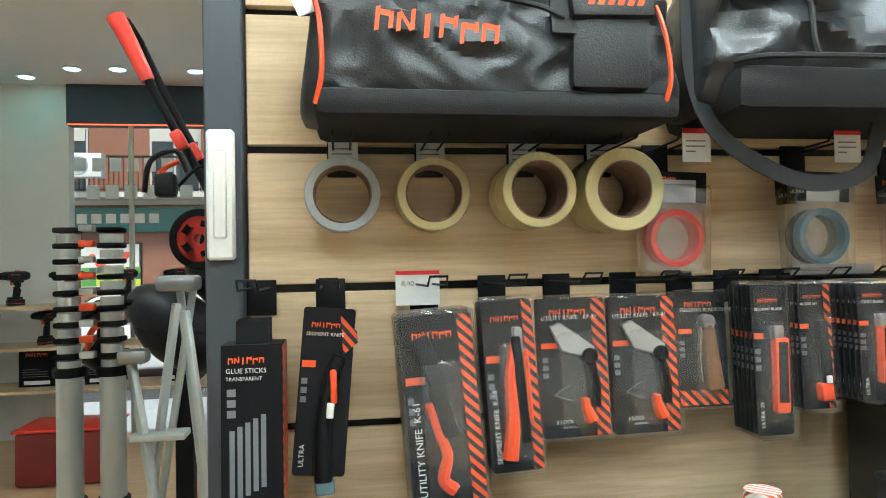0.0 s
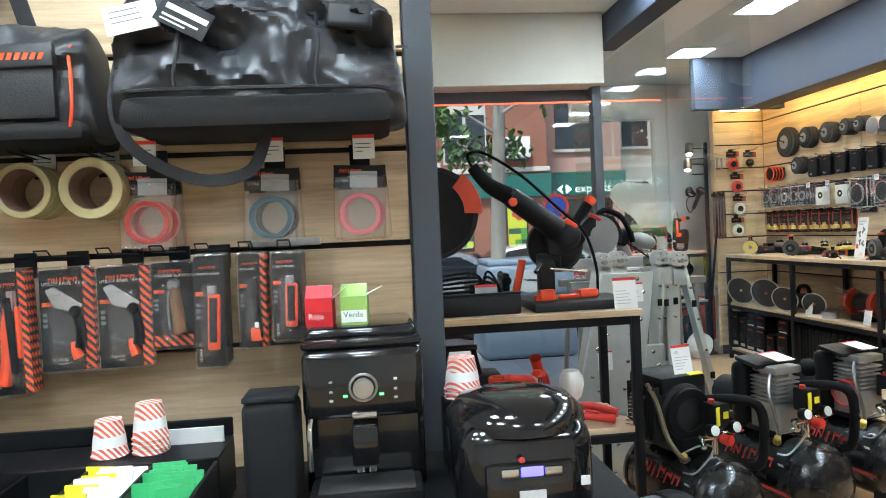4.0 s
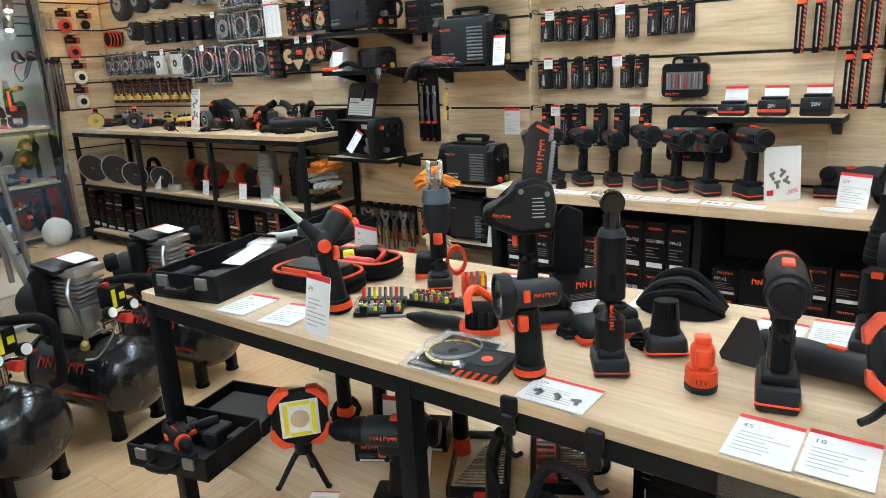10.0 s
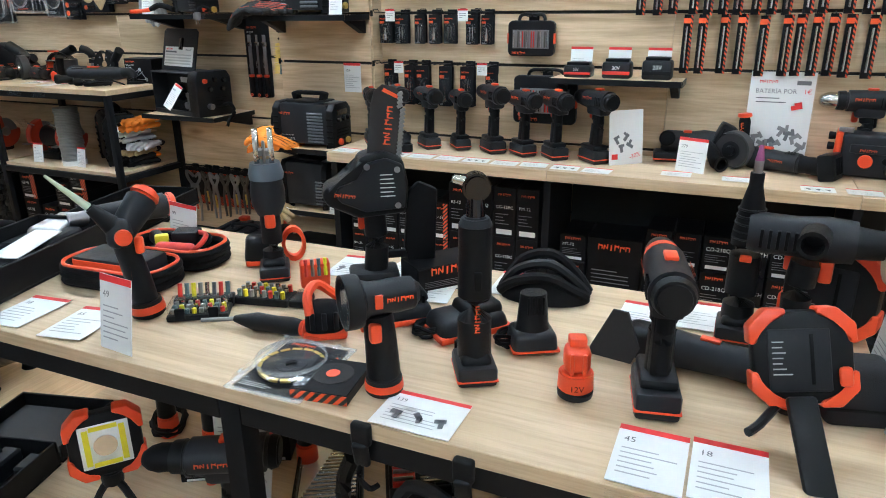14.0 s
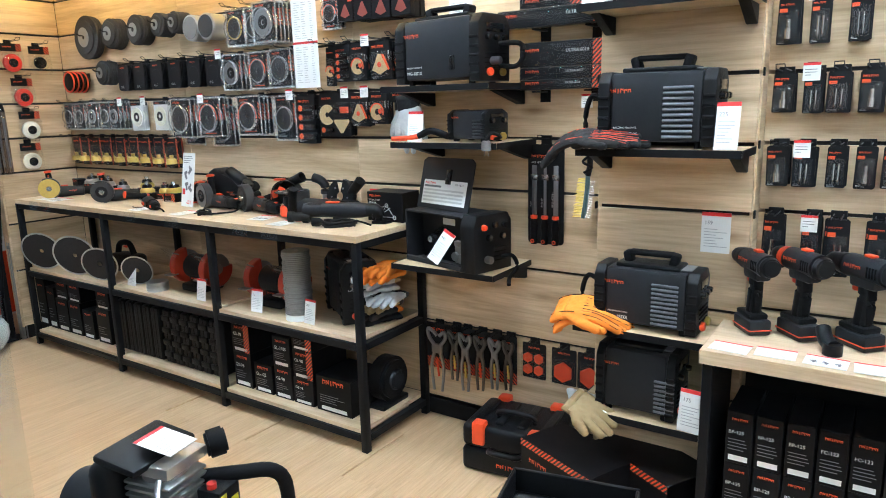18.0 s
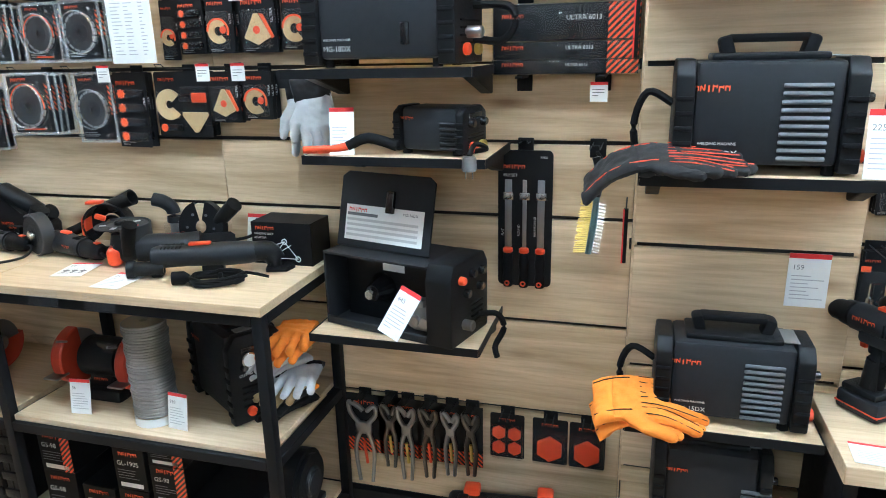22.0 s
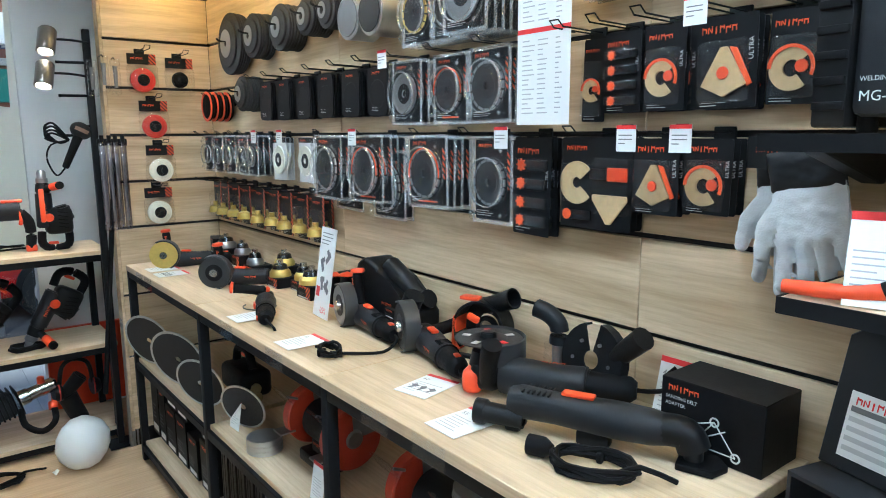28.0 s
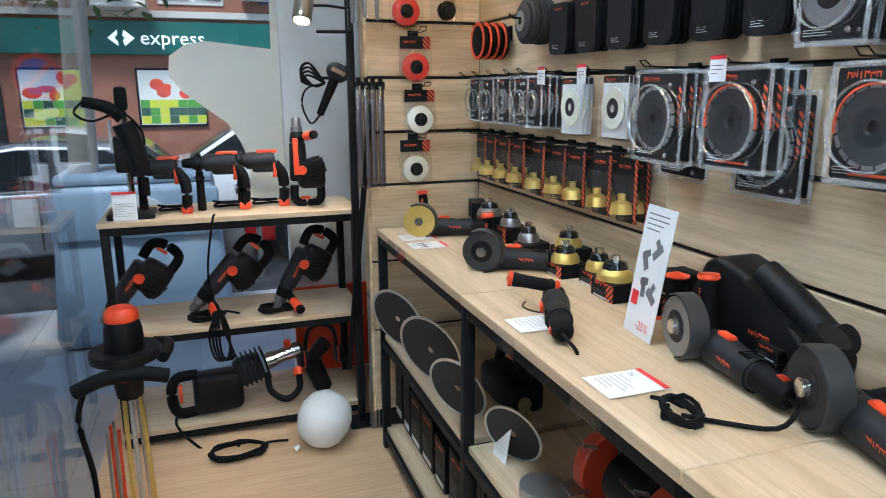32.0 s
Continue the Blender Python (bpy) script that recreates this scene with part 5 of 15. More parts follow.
def accessory_set(m):
    w, h = 0.185, 0.19
    t = thing("accessory_set", "black card with tan abrasive shapes and orange blade under clear bubbles", "tool pack", m, "carded tools")
    part("backing_card", slab(rounded(w, h, 0.008), 0.0014, 0.001), M_BLKCARD, t)
    logo(t, at(-w * 0.27, -h * 0.12, 0.0024), w * 0.3)
    part("arc_blade", Sh().lathe([(0.012, 0), (0.045, 0), (0.045, 0.004), (0.012, 0.004), (0.012, 0)], at(-0.043, -0.095, 0.007), 22, 280, 40), M_KRAFT, t)
    part("triangle_pad", slab([(0.0, -0.165), (0.012, -0.165), (0.052, -0.115), (0.05, -0.105), (-0.035, -0.105), (-0.037, -0.115)], 0.004, 0.009, 0.001), M_KRAFT, t).location = (0.036, -0.012, 0)
    part("orange_blade", Sh().box((0.06, -0.075, 0.008), (0.05, 0.028, 0.005), 0.01), M_ORANGE, t)
    part("blade_body", Sh().box((0.012, -0.075, 0.007), (0.045, 0.024, 0.004), 0.002), M_GLOSSBLK, t)
    part("saw_blade", Sh().box((-0.04, -0.163, 0.007), (0.07, 0.022, 0.004), 0.002), M_GLOSSBLK, t)
    part("orange_star", Sh().disc((-0.068, -0.163, 0.0105), (0, 0, 1), 0.012, 0.002, 12), M_LOGO, t)
    s = Sh().box((-0.045, -0.095, 0.009), (0.085, 0.085, 0.016), 0.007).box((0.045, -0.1, 0.009), (0.09, 0.12, 0.016), 0.007)
    o = part("clear_bubble", s, M_CLEAR, t)
    o.visible_shadow = False
    return t


for i in range(3):
    accessory_set(E_(2.875, 1.444) @ at(0, 0, 0.01 + 0.018 * i))
hook(E_(2.875, 1.45), 0.14)
packs("tri", E_(2.73, 1.45), 0.10, 0.145, 0.018, 3, seed=44, tagged_end=True)
packs("round", E_(2.62, 1.45), 0.09, 0.135, 0.018, 3, seed=45, tagged_end=True)
# fourth row: brass brushes
for i, y in enumerate((5.08, 4.98, 4.86, 4.74, 4.6, 4.46, 4.35, 4.22, 4.1)):
    packs("brush", E_(y, 1.245), 0.09, 0.165, 0.03, 2, 0.034, 50 + i)

# price lists on paper
for z in (1.66, 1.47):
    t = thing("price_list", "printed white price list sheet hung on the slat wall", "price list", E_(3.055, z) @ at(0, 0, 0.10))
    part("sheet", Sh().span(0, 0.15, 0, 0.2, 0, 0.0006), M_CARD, t)
    part("red_band", Sh().span(0, 0.15, 0.19, 0.2, 0.0007, 0.001), M_REDP, t)
    bars(t, at(0.015, 0.18, 0.001), 0.04, 0.16, 16, M_PRINT_PALE, "small_print", 1)
    bars(t, at(0.06, 0.18, 0.001), 0.03, 0.16, 16, M_PRINT_PALE, "small_print", 2)
    bars(t, at(0.11, 0.18, 0.001), 0.02, 0.16, 16, M_PRINT_PALE, "small_print", 3)
    part("hanger_wire", Sh().tube([(0.075, 0.197, -0.002), (0.075, 0.197, -0.098)], 0.0016, 6, 1), M_BLK, t)


# loose abrasive wheels on long hooks
def wheel_stack(y, z, r, n, wid, label="stack of black grinding wheels hung on a hook"):
    t = thing("grinding_wheels", label, "grinding wheels", E_(y, z), "hung wheels")
    rnd = random.Random(int(y * 100))
    for i in range(n):
        k = r * (1 - 0.05 * rnd.random()) * (0.78 if i == n - 1 else 1)
        part("wheel", Sh().ring((rnd.uniform(-0.004, 0.004), -0.02 - r * 0.0, 0.02 + wid * i), (0.02 * rnd.uniform(-1, 1), 0.02, 1), 0.011, k, wid * 0.85, 30), M_ABR, t)
    part("hub_label", Sh().ring((0, -0.02, 0.02 + wid * n), (0, 0, 1), 0.012, r * 0.45, 0.002, 20), M_GREYD, t)
    part("hook_wire", Sh().tube([(0, -0.006, 0), (0, -0.012, 0.04 + wid * n), (0, 0.0, 0.055 + wid * n)], 0.004, 6, 2), M_BLK, t)
    return t


wheel_stack(4.79, 1.84, 0.125, 6, 0.010, "stack of very large black cutting discs on a hook")
wheel_stack(4.51, 1.84, 0.085, 8, 0.010)
wheel_stack(4.25, 1.84, 0.08, 8, 0.011)
wheel_stack(4.05, 1.85, 0.062, 9, 0.010)
wheel_stack(3.91, 1.85, 0.056, 9, 0.010)
wheel_stack(4.62, 1.63, 0.07, 8, 0.011)
for y in (3.77, 3.65):
    t = thing("disc_tin", "round tin of cutting discs hung on a hook", "disc tin", E_(y, 1.80), "disc tins")
    part("tin", Sh().cyl((0, -0.01, 0.01), (0, -0.01, 0.10), 0.064, n=28, bev=0.003), M_ALU, t)
    part("front_disc", Sh().disc((0, -0.01, 0.102), (0, 0, 1), 0.055, 0.003), M_GREYD if y > 3.7 else M_ABR, t)
    part("hanger", Sh().tube([(0, 0.05, 0.0), (0, 0.052, 0.06)], 0.004, 6, 1), M_BLK, t)
for i in range(4):
    t = thing("backing_pad", "black backing pad with an orange rim hung near the corner", "backing pad", E_(4.93, 1.60) @ at(0, 0, 0.02 + 0.028 * i), "backing pads")
    part("pad", Sh().lathe([(0, 0), (0.05, 0), (0.062, 0.010), (0.062, 0.018), (0.02, 0.022), (0, 0.022)], at(0, -0.03, 0), 24), M_RUB, t)
    part("orange_rim", Sh().ring((0, -0.03, 0.0195), (0, 0, 1), 0.052, 0.0635, 0.004, 24), M_ORANGE, t)
hook(E_(4.93, 1.61), 0.14)

# short wall: polishing wheels in bags
for x, z, col, mat in ((4.19, 1.80, "red", M_RED), (4.35, 1.79, "black", M_RUB), (4.225, 1.60, "red", M_RED), (4.24, 1.405, "white", M_FOAM), (4.22, 1.215, "white", M_FOAM)):
    small = col == "black"
    r = 0.035 if small else 0.052
    t = thing("polishing_pad", f"bagged {col} polishing wheel with a striped black header card", "polishing pad", N_(x, z), "polishing wheels")
    part("header", Sh().span(-0.06, 0.06, -0.045, 0, 0.03, 0.032), M_BLKCARD, t)
    part("striped_edge", Sh().span(0.03, 0.06, -0.045, 0, 0.0323, 0.033), M_HATCH, t)
    logo(t, at(-0.02, -0.02, 0.0334), 0.05)
    part("wheel", Sh().lathe([(0, 0), (r * 0.8, 0), (r, 0.008), (r, 0.022), (r * 0.8, 0.03), (0, 0.03)], at(0, -0.06 - r, 0.018), 26), mat, t)
    part("hub", Sh().lathe([(0, 0.031), (r * 0.5, 0.031), (r * 0.45, 0.038), (0.008, 0.04), (0.008, 0.05), (0, 0.05)], at(0, -0.06 - r, 0.018), 20), M_PLA, t)
    o = part("clear_bag", Sh().box((0, -0.105, 0.034), (0.125, 0.125, 0.056), 0.02).rough(0.004, 40, int(z * 10)), M_CLEAR, t)
    o.visible_shadow = False
    hook(N_(x, z + 0.01), 0.14)


# glove pack, file set, wire brush, electrodes
def capsule(x, y, a, b, r0, r1):
    """How far (x, y) lies outside a rounded bar from a to b that tapers from r0 to r1."""
    dx, dy = b[0] - a[0], b[1] - a[1]
    k = max(0.0, min(1.0, ((x - a[0]) * dx + (y - a[1]) * dy) / (dx * dx + dy * dy)))
    return math.hypot(x - a[0] - dx * k, y - a[1] - dy * k) - r0 - (r1 - r0) * k


def pillow(dist, x0, x1, y0, y1, fat, soft, bend, seed, step=0.0045):
    """A stuffed flat shape: swells from the outline dist = 0 towards its middle, then follows the curve bend."""
    s = Sh()
    nx, ny = int((x1 - x0) / step) + 2, int((y1 - y0) / step) + 2
    D = [[dist(x0 + i * step, y0 + j * step) for j in range(ny)] for i in range(nx)]
    top, low = {}, {}

    def pt(i, j, side):
        x, y = x0 + i * step, y0 + j * step
        d = D[i][j]
        if d > 0:
            e = 0.0008
            gx, gy = (dist(x + e, y) - d) / e, (dist(x, y + e) - d) / e
            x, y, d = x - gx * d, y - gy * d, 0.0
        h = fat * 0.5 * math.sqrt(max(0.0, 1 - (1 - min(1.0, -d / soft)) ** 2))
        q = Vector((x * 38 + seed, y * 30, side * 5))
        h *= 1 + 0.4 * noise.noise(q) + 0.22 * noise.noise(q * 2.7)
        return s.bm.verts.new(bend(x, y, side * h))

    for i in range(nx - 1):
        for j in range(ny - 1):
            c = ((i, j), (i + 1, j), (i + 1, j + 1), (i, j + 1))
            if min(D[a][b] for a, b in c) >= 0:
                continue
            for k in c:
                if k not in top:
                    top[k] = pt(k[0], k[1], 1)
                    low[k] = top[k] if D[k[0]][k[1]] >= 0 else pt(k[0], k[1], -1)
            s.bm.faces.new([top[k] for k in c])
            lo = [low[k] for k in c][::-1]
            if any(low[k] is not top[k] for k in c):
                s.bm.faces.new(lo)
    return s


def glove(name, label, m, palm, cuff, l=0.24, w=0.1, fat=0.022, curl=0.0, trim=None, back=None, droop=0.0, long=0.0):
    """A limp work glove: cuff at the origin, fingers along +x, palm in the x-y plane, z up."""
    t = thing(name, label, "glove", m, "work gloves")
    mid = l * 0.3

    def bend(x, y, z):
        k = x - mid
        if k >= 0:
            r = 0.7 * l * 0.7 * l / max(curl, 1e-4) / 2
        else:
            r = (mid + long) ** 2 / max(droop, 1e-4) / 2
        a = max(-1.5, min(1.5, k / r))
        return Vector((mid + (r + z) * math.sin(a) if abs(a) < 1.5 else mid + k, y, (r + z) * math.cos(a) - r))

    fingers = []
    for yy, ln, an in ((-0.37, 0.30, -9), (-0.125, 0.38, -2), (0.125, 0.36, 3), (0.37, 0.28, 10)):
        a = radians(an)
        fingers.append(((l * 0.5, w * yy * 0.94), (l * 0.5 + l * ln * 1.2, w * yy + math.sin(a) * l * ln * 1.2), w * 0.128, w * 0.102))
    fingers.append(((l * 0.25, -w * 0.3), (l * 0.42, -w * 0.62), w * 0.19, w * 0.15))
    fingers.append(((l * 0.42, -w * 0.62), (l * 0.62, -w * 0.74), w * 0.15, w * 0.105))

    def hand_shape(x, y):
        px, py = abs(x - l * 0.345) - l * 0.215, abs(y) - w * 0.46
        d = max(px, py) if max(px, py) < 0 else math.hypot(max(px, 0), max(py, 0)) - 0.004
        return min([d] + [capsule(x, y, *f) for f in fingers])

    def cuff_shape(x, y):
        px = abs(x - (l * 0.17 - long) / 2) - (l * 0.17 + long) / 2
        py = abs(y) - w * (0.5 + 0.35 * max(0.0, l * 0.1 - x))
        return max(px, py)

    sd = len(label)
    part("hand_shell", pillow(hand_shape, 0, l * 1.1, -w, w * 0.75, fat, w * 0.12, bend, sd), palm, t)
    part("cuff", pillow(cuff_shape, -long - 0.006, l * 0.18, -w * 0.66, w * 0.66, fat * 1.15, w * 0.2, bend, sd + 3), cuff, t)
    if trim:
        k = Sh()
        for a, b, r0, r1 in fingers[:4]:
            for sg in (-1, 1):
                k.tube([bend(a[0] - l * 0.12, a[1] + sg * r0 * 0.5, fat * 0.5), bend(a[0] + 0.02, a[1] + sg * r0 * 0.6, fat * 0.5), bend(b[0], b[1] + sg * r1 * 0.7, fat * 0.44)], 0.0011, 5, 4)
        if long:
            for yy in (-0.36, 0.36):
                k.tube([bend(l * 0.3 - (l * 0.28 + long) * f, w * yy, fat * 0.55) for f in (0, 0.3, 0.6, 0.95)], 0.0014, 5, 3)
        part("piping", k, trim, t)
    return t


for i in range(2):
    glove("work_glove", "grey leather and dark canvas work glove hung fingers down", E_(2.475 - 0.035 * i, 1.40) @ at(0, 0, 0.05 + 0.03 * i) @ rz(-86 + 6 * i), M_GLG, M_CHAR, 0.215, 0.115, 0.022, 0.0, None, None, 0.0, 0.03)
t = thing("header_card", "black header card above the hung work gloves", "header card", E_(2.475, 1.445))
part("sheet", Sh().span(-0.06, 0.06, -0.05, 0.0, 0.08, 0.0815), M_BLKCARD, t)
part("hanger", Sh().tube([(0, -0.006, 0), (0, -0.006, 0.1)], 0.002, 6, 1), M_BLK, t)
logo(t, at(-0.02, -0.02, 0.0822), 0.05)

t = thing("file_set", "black card with three files with orange and black handles", "file set", E_(1.855, 1.225))
part("backing_card", slab(rounded(0.15, 0.385, 0.014), 0.0016, 0.006), M_BLKCARD, t)
logo(t, at(-0.03, -0.045, 0.0075), 0.06)
lettering("FILE SET", 0.011, t, at(-0.06, -0.072, 0.0075), M_WPRINT)
lettering("3 PCS", 0.008, t, at(0.04, -0.022, 0.0075), M_WPRINT)
for i, (x, nm) in enumerate(((-0.045, "FLAT"), (0.0, "ROUND"), (0.045, "HALF-ROUND"))):
    part("file_blade", Sh().box((x, -0.175, 0.013), (0.019 if i != 1 else 0.011, 0.19, 0.005), 0.001), M_STEEL, t)
    part("orange_collar", Sh().cyl((x, -0.272, 0.016), (x, -0.285, 0.016), 0.014, n=14, bev=0.002), M_ORANGE, t)
    part("handle", Sh().lathe([(0, 0), (0.012, 0), (0.0155, 0.03), (0.0125, 0.06), (0.0165, 0.085), (0.012, 0.1), (0, 0.102)], at(x, -0.285, 0.016) @ rx(90), 14), M_RUB, t)
    part("end_ring", Sh().ring((x, -0.372, 0.031), (0, 0, 1), 0.004, 0.008, 0.003, 14), M_ORANGE, t)
    lettering(nm, 0.009, t, at(x - 0.014, -0.24, 0.0076) @ rz(90), M_WPRINT)
    part("clip", Sh().box((x, -0.125, 0.0125), (0.03, 0.022, 0.009), 0.003), M_CHROME, t)
hook(E_(1.855, 1.245), 0.06)

t = thing("wire_brush", "brass wire brush with black handles hung on a hook", "wire brush", E_(1.665, 1.22) @ at(0, 0, 0.05))
part("handle", Sh().tube([(0.0, 0.0, 0.02), (0.012, -0.05, 0.022), (0.004, -0.1, 0.02)], 0.011, 10, 4), M_PLA, t)
part("coil_cable", Sh().tube([(0, 0.01, 0), (0.02, -0.02, 0.03), (-0.01, -0.05, 0.035), (0.022, -0.07, 0.03), (-0.008, -0.09, 0.03)], 0.005, 8, 5), M_RUB, t)
part("spine", Sh().tube([(0.004, -0.1, 0.02), (0.0, -0.17, 0.02), (-0.012, -0.255, 0.02)], 0.009, 8, 4), M_TEAL, t)
s = Sh()
rnd = random.Random(9)
for i in range(26):
    f = i / 25
    y = -0.11 - 0.14 * f
    x = 0.004 - 0.016 * f
    for k in (-1, 0, 1):
        s.cyl((x - 0.006, y, 0.02 + 0.004 * k), (x - 0.034 - rnd.uniform(0, 0.006), y - rnd.uniform(0, 0.006), 0.02 + 0.007 * k), 0.0018, n=5)
part("brass_bristles", s, M_BRASS, t)
s = Sh()
for i in range(16):
    y = -0.12 - 0.13 * i / 15
    s.cyl((0.01 - 0.014 * i / 15, y, 0.02), (0.03 - 0.014 * i / 15, y - 0.004, 0.02), 0.002, n=5)
part("steel_bristles", s, M_CHROME, t)
hook(E_(1.665, 1.245), 0.16)


def electrode_box(y0, y1, z, h, d, x, label, n_txt="ULTRA 6013"):
    l = y0 - y1
    t = thing("electrode_box", label, "carton", at(x, (y0 + y1) / 2, z), "welding electrode cartons")
    part("carton", Sh().box((0, 0, h / 2), (d, l, h), 0.002), M_BOX, t)
    part("striped_end", Sh().span(-d / 2 - 0.0012, -d / 2 - 0.0002, -l / 2 + 0.001, -l / 2 + 0.075, 0.001, h - 0.001), M_HATCH, t)
    logo(t, on_w(-d / 2 - 0.0008, l / 2 - 0.05, h * 0.68), 0.055)
    lettering(n_txt, min(0.016, h * 0.3), t, on_w(-d / 2 - 0.0008, -l / 2 + 0.175, h * 0.55), M_WPRINT)
    o = part("clear_wrap", Sh().box((0, 0, h / 2), (d + 0.006, l + 0.006, h + 0.004), 0.003).rough(0.001, 30), M_CLEAR, t)
    o.visible_shadow = False
    return t


electrode_box(2.02, 1.575, 1.645, 0.062, 0.05, 4.45, "long black welding electrode carton in clear wrap")
electrode_box(1.93, 1.575, 1.505, 0.085, 0.05, 4.45, "tall black welding electrode carton in clear wrap")
electrode_box(1.93, 1.575, 1.46, 0.042, 0.05, 4.45, "black welding electrode carton in clear wrap")
electrode_box(1.93, 1.575, 1.425, 0.034, 0.05, 4.45, "flat black welding electrode carton in clear wrap")
electrode_box(1.93, 1.66, 1.709, 0.035, 0.05, 4.45, "short black electrode carton on top of another")
for y in (1.86, 1.66):
    for z in (1.415, 1.632):
        t = thing("shelf_hook", "black flat bracket carrying electrode cartons", "hook", E_(y, z), "carton brackets")
        part("plate", Sh().box((0, -0.01, 0.003), (0.04, 0.05, 0.006), 0.001), M_BLK, t)
        part("arm", Sh().box((0, 0.003, 0.05), (0.02, 0.006, 0.1), 0.001), M_BLK, t)
tag(E_(1.665, 1.405) @ at(0, 0, 0.08))
for i in range(3):
    t = thing("electrode_tube", "slim black and red electrode pack in clear wrap", "carton", E_(1.585, 1.60 if i < 2 else 1.10) @ at(0.0, 0, 0.07 + 0.02 * i), "welding electrode cartons")
    part("carton", Sh().span(-0.006, 0.006, -0.14, 0, 0, 0.014, 0.001), M_BOX, t)
    part("red_edge", Sh().span(-0.0065, -0.003, -0.14, 0, 0.0142, 0.0148), M_REDP, t)
    part("hanger", Sh().tube([(0, 0.0, 0.007), (0, 0.004, -0.07 - 0.02 * i)], 0.002, 6, 1), M_BLK, t)


# locking pliers and clamps on the low rail
def pliers_pack(y, l, wide, seed):
    t = thing("locking_pliers", "steel locking pliers on a black striped card", "pliers", E_(y, 0.43), "carded pliers")
    part("backing_card", Sh().span(-wide * 0.6, wide * 0.6, -0.2, 0.01, 0.0185, 0.02, 0.0006), M_BLKCARD, t)
    part("striped_foot", Sh().span(-wide * 0.58, wide * 0.58, -0.198, -0.15, 0.0206, 0.0212), M_HATCH, t)
    logo(t, at(0, -0.02, 0.0222), wide * 0.6)
    a = wide * 0.34
    s = Sh().tube([(-a * 0.3, -l * 0.3, 0.03), (-a, -l * 0.18, 0.03), (-a * 1.1, -l * 0.06, 0.03), (-a * 0.4, -0.03, 0.03), (0, -0.045, 0.03)], 0.008, 8, 4)
    s.tube([(a * 0.3, -l * 0.3, 0.03), (a, -l * 0.18, 0.03), (a * 0.9, -l * 0.08, 0.03), (a * 0.3, -0.045, 0.03)], 0.008, 8, 4)
    s.box((0, -l * 0.34, 0.03), (a * 1.3, l * 0.14, 0.014), 0.005)
    part("jaw", s, M_DARKTOOL if seed % 2 else M_STEEL, t)
    for sg in (-1, 1):
        part("grip", Sh().tube([(sg * a * 0.3, -l * 0.38, 0.03), (sg * a * 0.75, -l * 0.6, 0.03), (sg * a * 0.5, -l * 0.98, 0.03)], [0.0085, 0.006], 8, 4), M_DARKTOOL if seed % 2 else M_STEEL, t)
    part("release_lever", Sh().tube([(0, -l * 0.5, 0.034), (a * 0.2, -l * 0.75, 0.034)], 0.005, 8, 1), M_ORANGE if seed % 3 == 0 else M_BRASS, t)
    hook(E_(y, 0.44), 0.09)


for i, (y, l, wd) in enumerate(((2.365, 0.31, 0.125), (2.275, 0.24, 0.07), (2.22, 0.28, 0.075), (2.145, 0.26, 0.07), (2.075, 0.24, 0.065), (2.01, 0.23, 0.06))):
    pliers_pack(y, l, wd, i)
for i, (y, col) in enumerate(((1.90, M_ORANGE), (1.77, M_ORANGE), (1.66, M_ORANGE))):
    t = thing("magnet_set", "orange welding magnets in a clear blister on the low rail", "tool pack", E_(y, 0.425), "welding magnets")
    part("backing_card", slab(rounded(0.105, 0.15, 0.006), 0.0014, 0.01), M_BLKCARD, t)
    for dx, dy, r in (((-0.024, -0.06, 0.022), (0.024, -0.06, 0.022), (-0.024, -0.11, 0.022), (0.024, -0.11, 0.022)) if i == 0 else ((0, -0.095, 0.042),)):
        part("magnet", Sh().cyl((dx, dy, 0.014), (dx, dy, 0.028), r, n=6, bev=0.003), col, t)
    logo(t, at(0, -0.02, 0.0118), 0.05)
    o = part("clear_bubble", Sh().box((0, -0.09, 0.022), (0.1, 0.11, 0.022), 0.006), M_CLEAR, t)
    o.visible_shadow = False
    hook(E_(y, 0.435), 0.09)

# south run: small packs in rows
rnd = random.Random(31)
for zrow, hh in ((1.86, 0.12), (1.655, 0.125), (1.45, 0.11), (1.245, 0.115), (1.04, 0.165)):
    y = 1.035
    i = 0
    while y > (0.56 if zrow < 1.3 else 0.36):
        w = rnd.choice((0.05, 0.058))
        packs("bit" if i % 3 else "socket", S_(y, zrow), w, hh, 0.012, rnd.choice((2, 3, 4)), 0.015, 200 + i, i % 4 == 1)
        y -= w + rnd.choice((0.012, 0.02, 0.045))
        i += 1


def tube_pack(y, z, h=0.205, seed=0):
    t = thing("drill_bit_tube", "tall slim black pack with a steel masonry bit and striped edge", "drill bit", S_(y, z) @ at(0, 0, 0.02 + 0.012 * (seed % 2)), "masonry bits")
    part("carton", Sh().span(-0.016, 0.016, -h, 0, 0, 0.014, 0.001), M_BOX, t)
    part("striped_edge", Sh().span(0.008, 0.016, -h, 0, 0.0142, 0.015), M_HATCH, t)
    part("bit", Sh().cyl((-0.003, -h * 0.2, 0.018), (-0.003, -h * 0.9, 0.018), 0.0045, n=8), M_CHROME, t)
    part("orange_top", Sh().span(-0.016, 0.008, -0.03, -0.012, 0.0142, 0.0148), M_LOGO, t)
    part("hanger", Sh().tube([(0, -0.004, 0.002), (0, 0.006, -0.02 - 0.012 * (seed % 2))], 0.002, 6, 1), M_BLK, t)
    return t


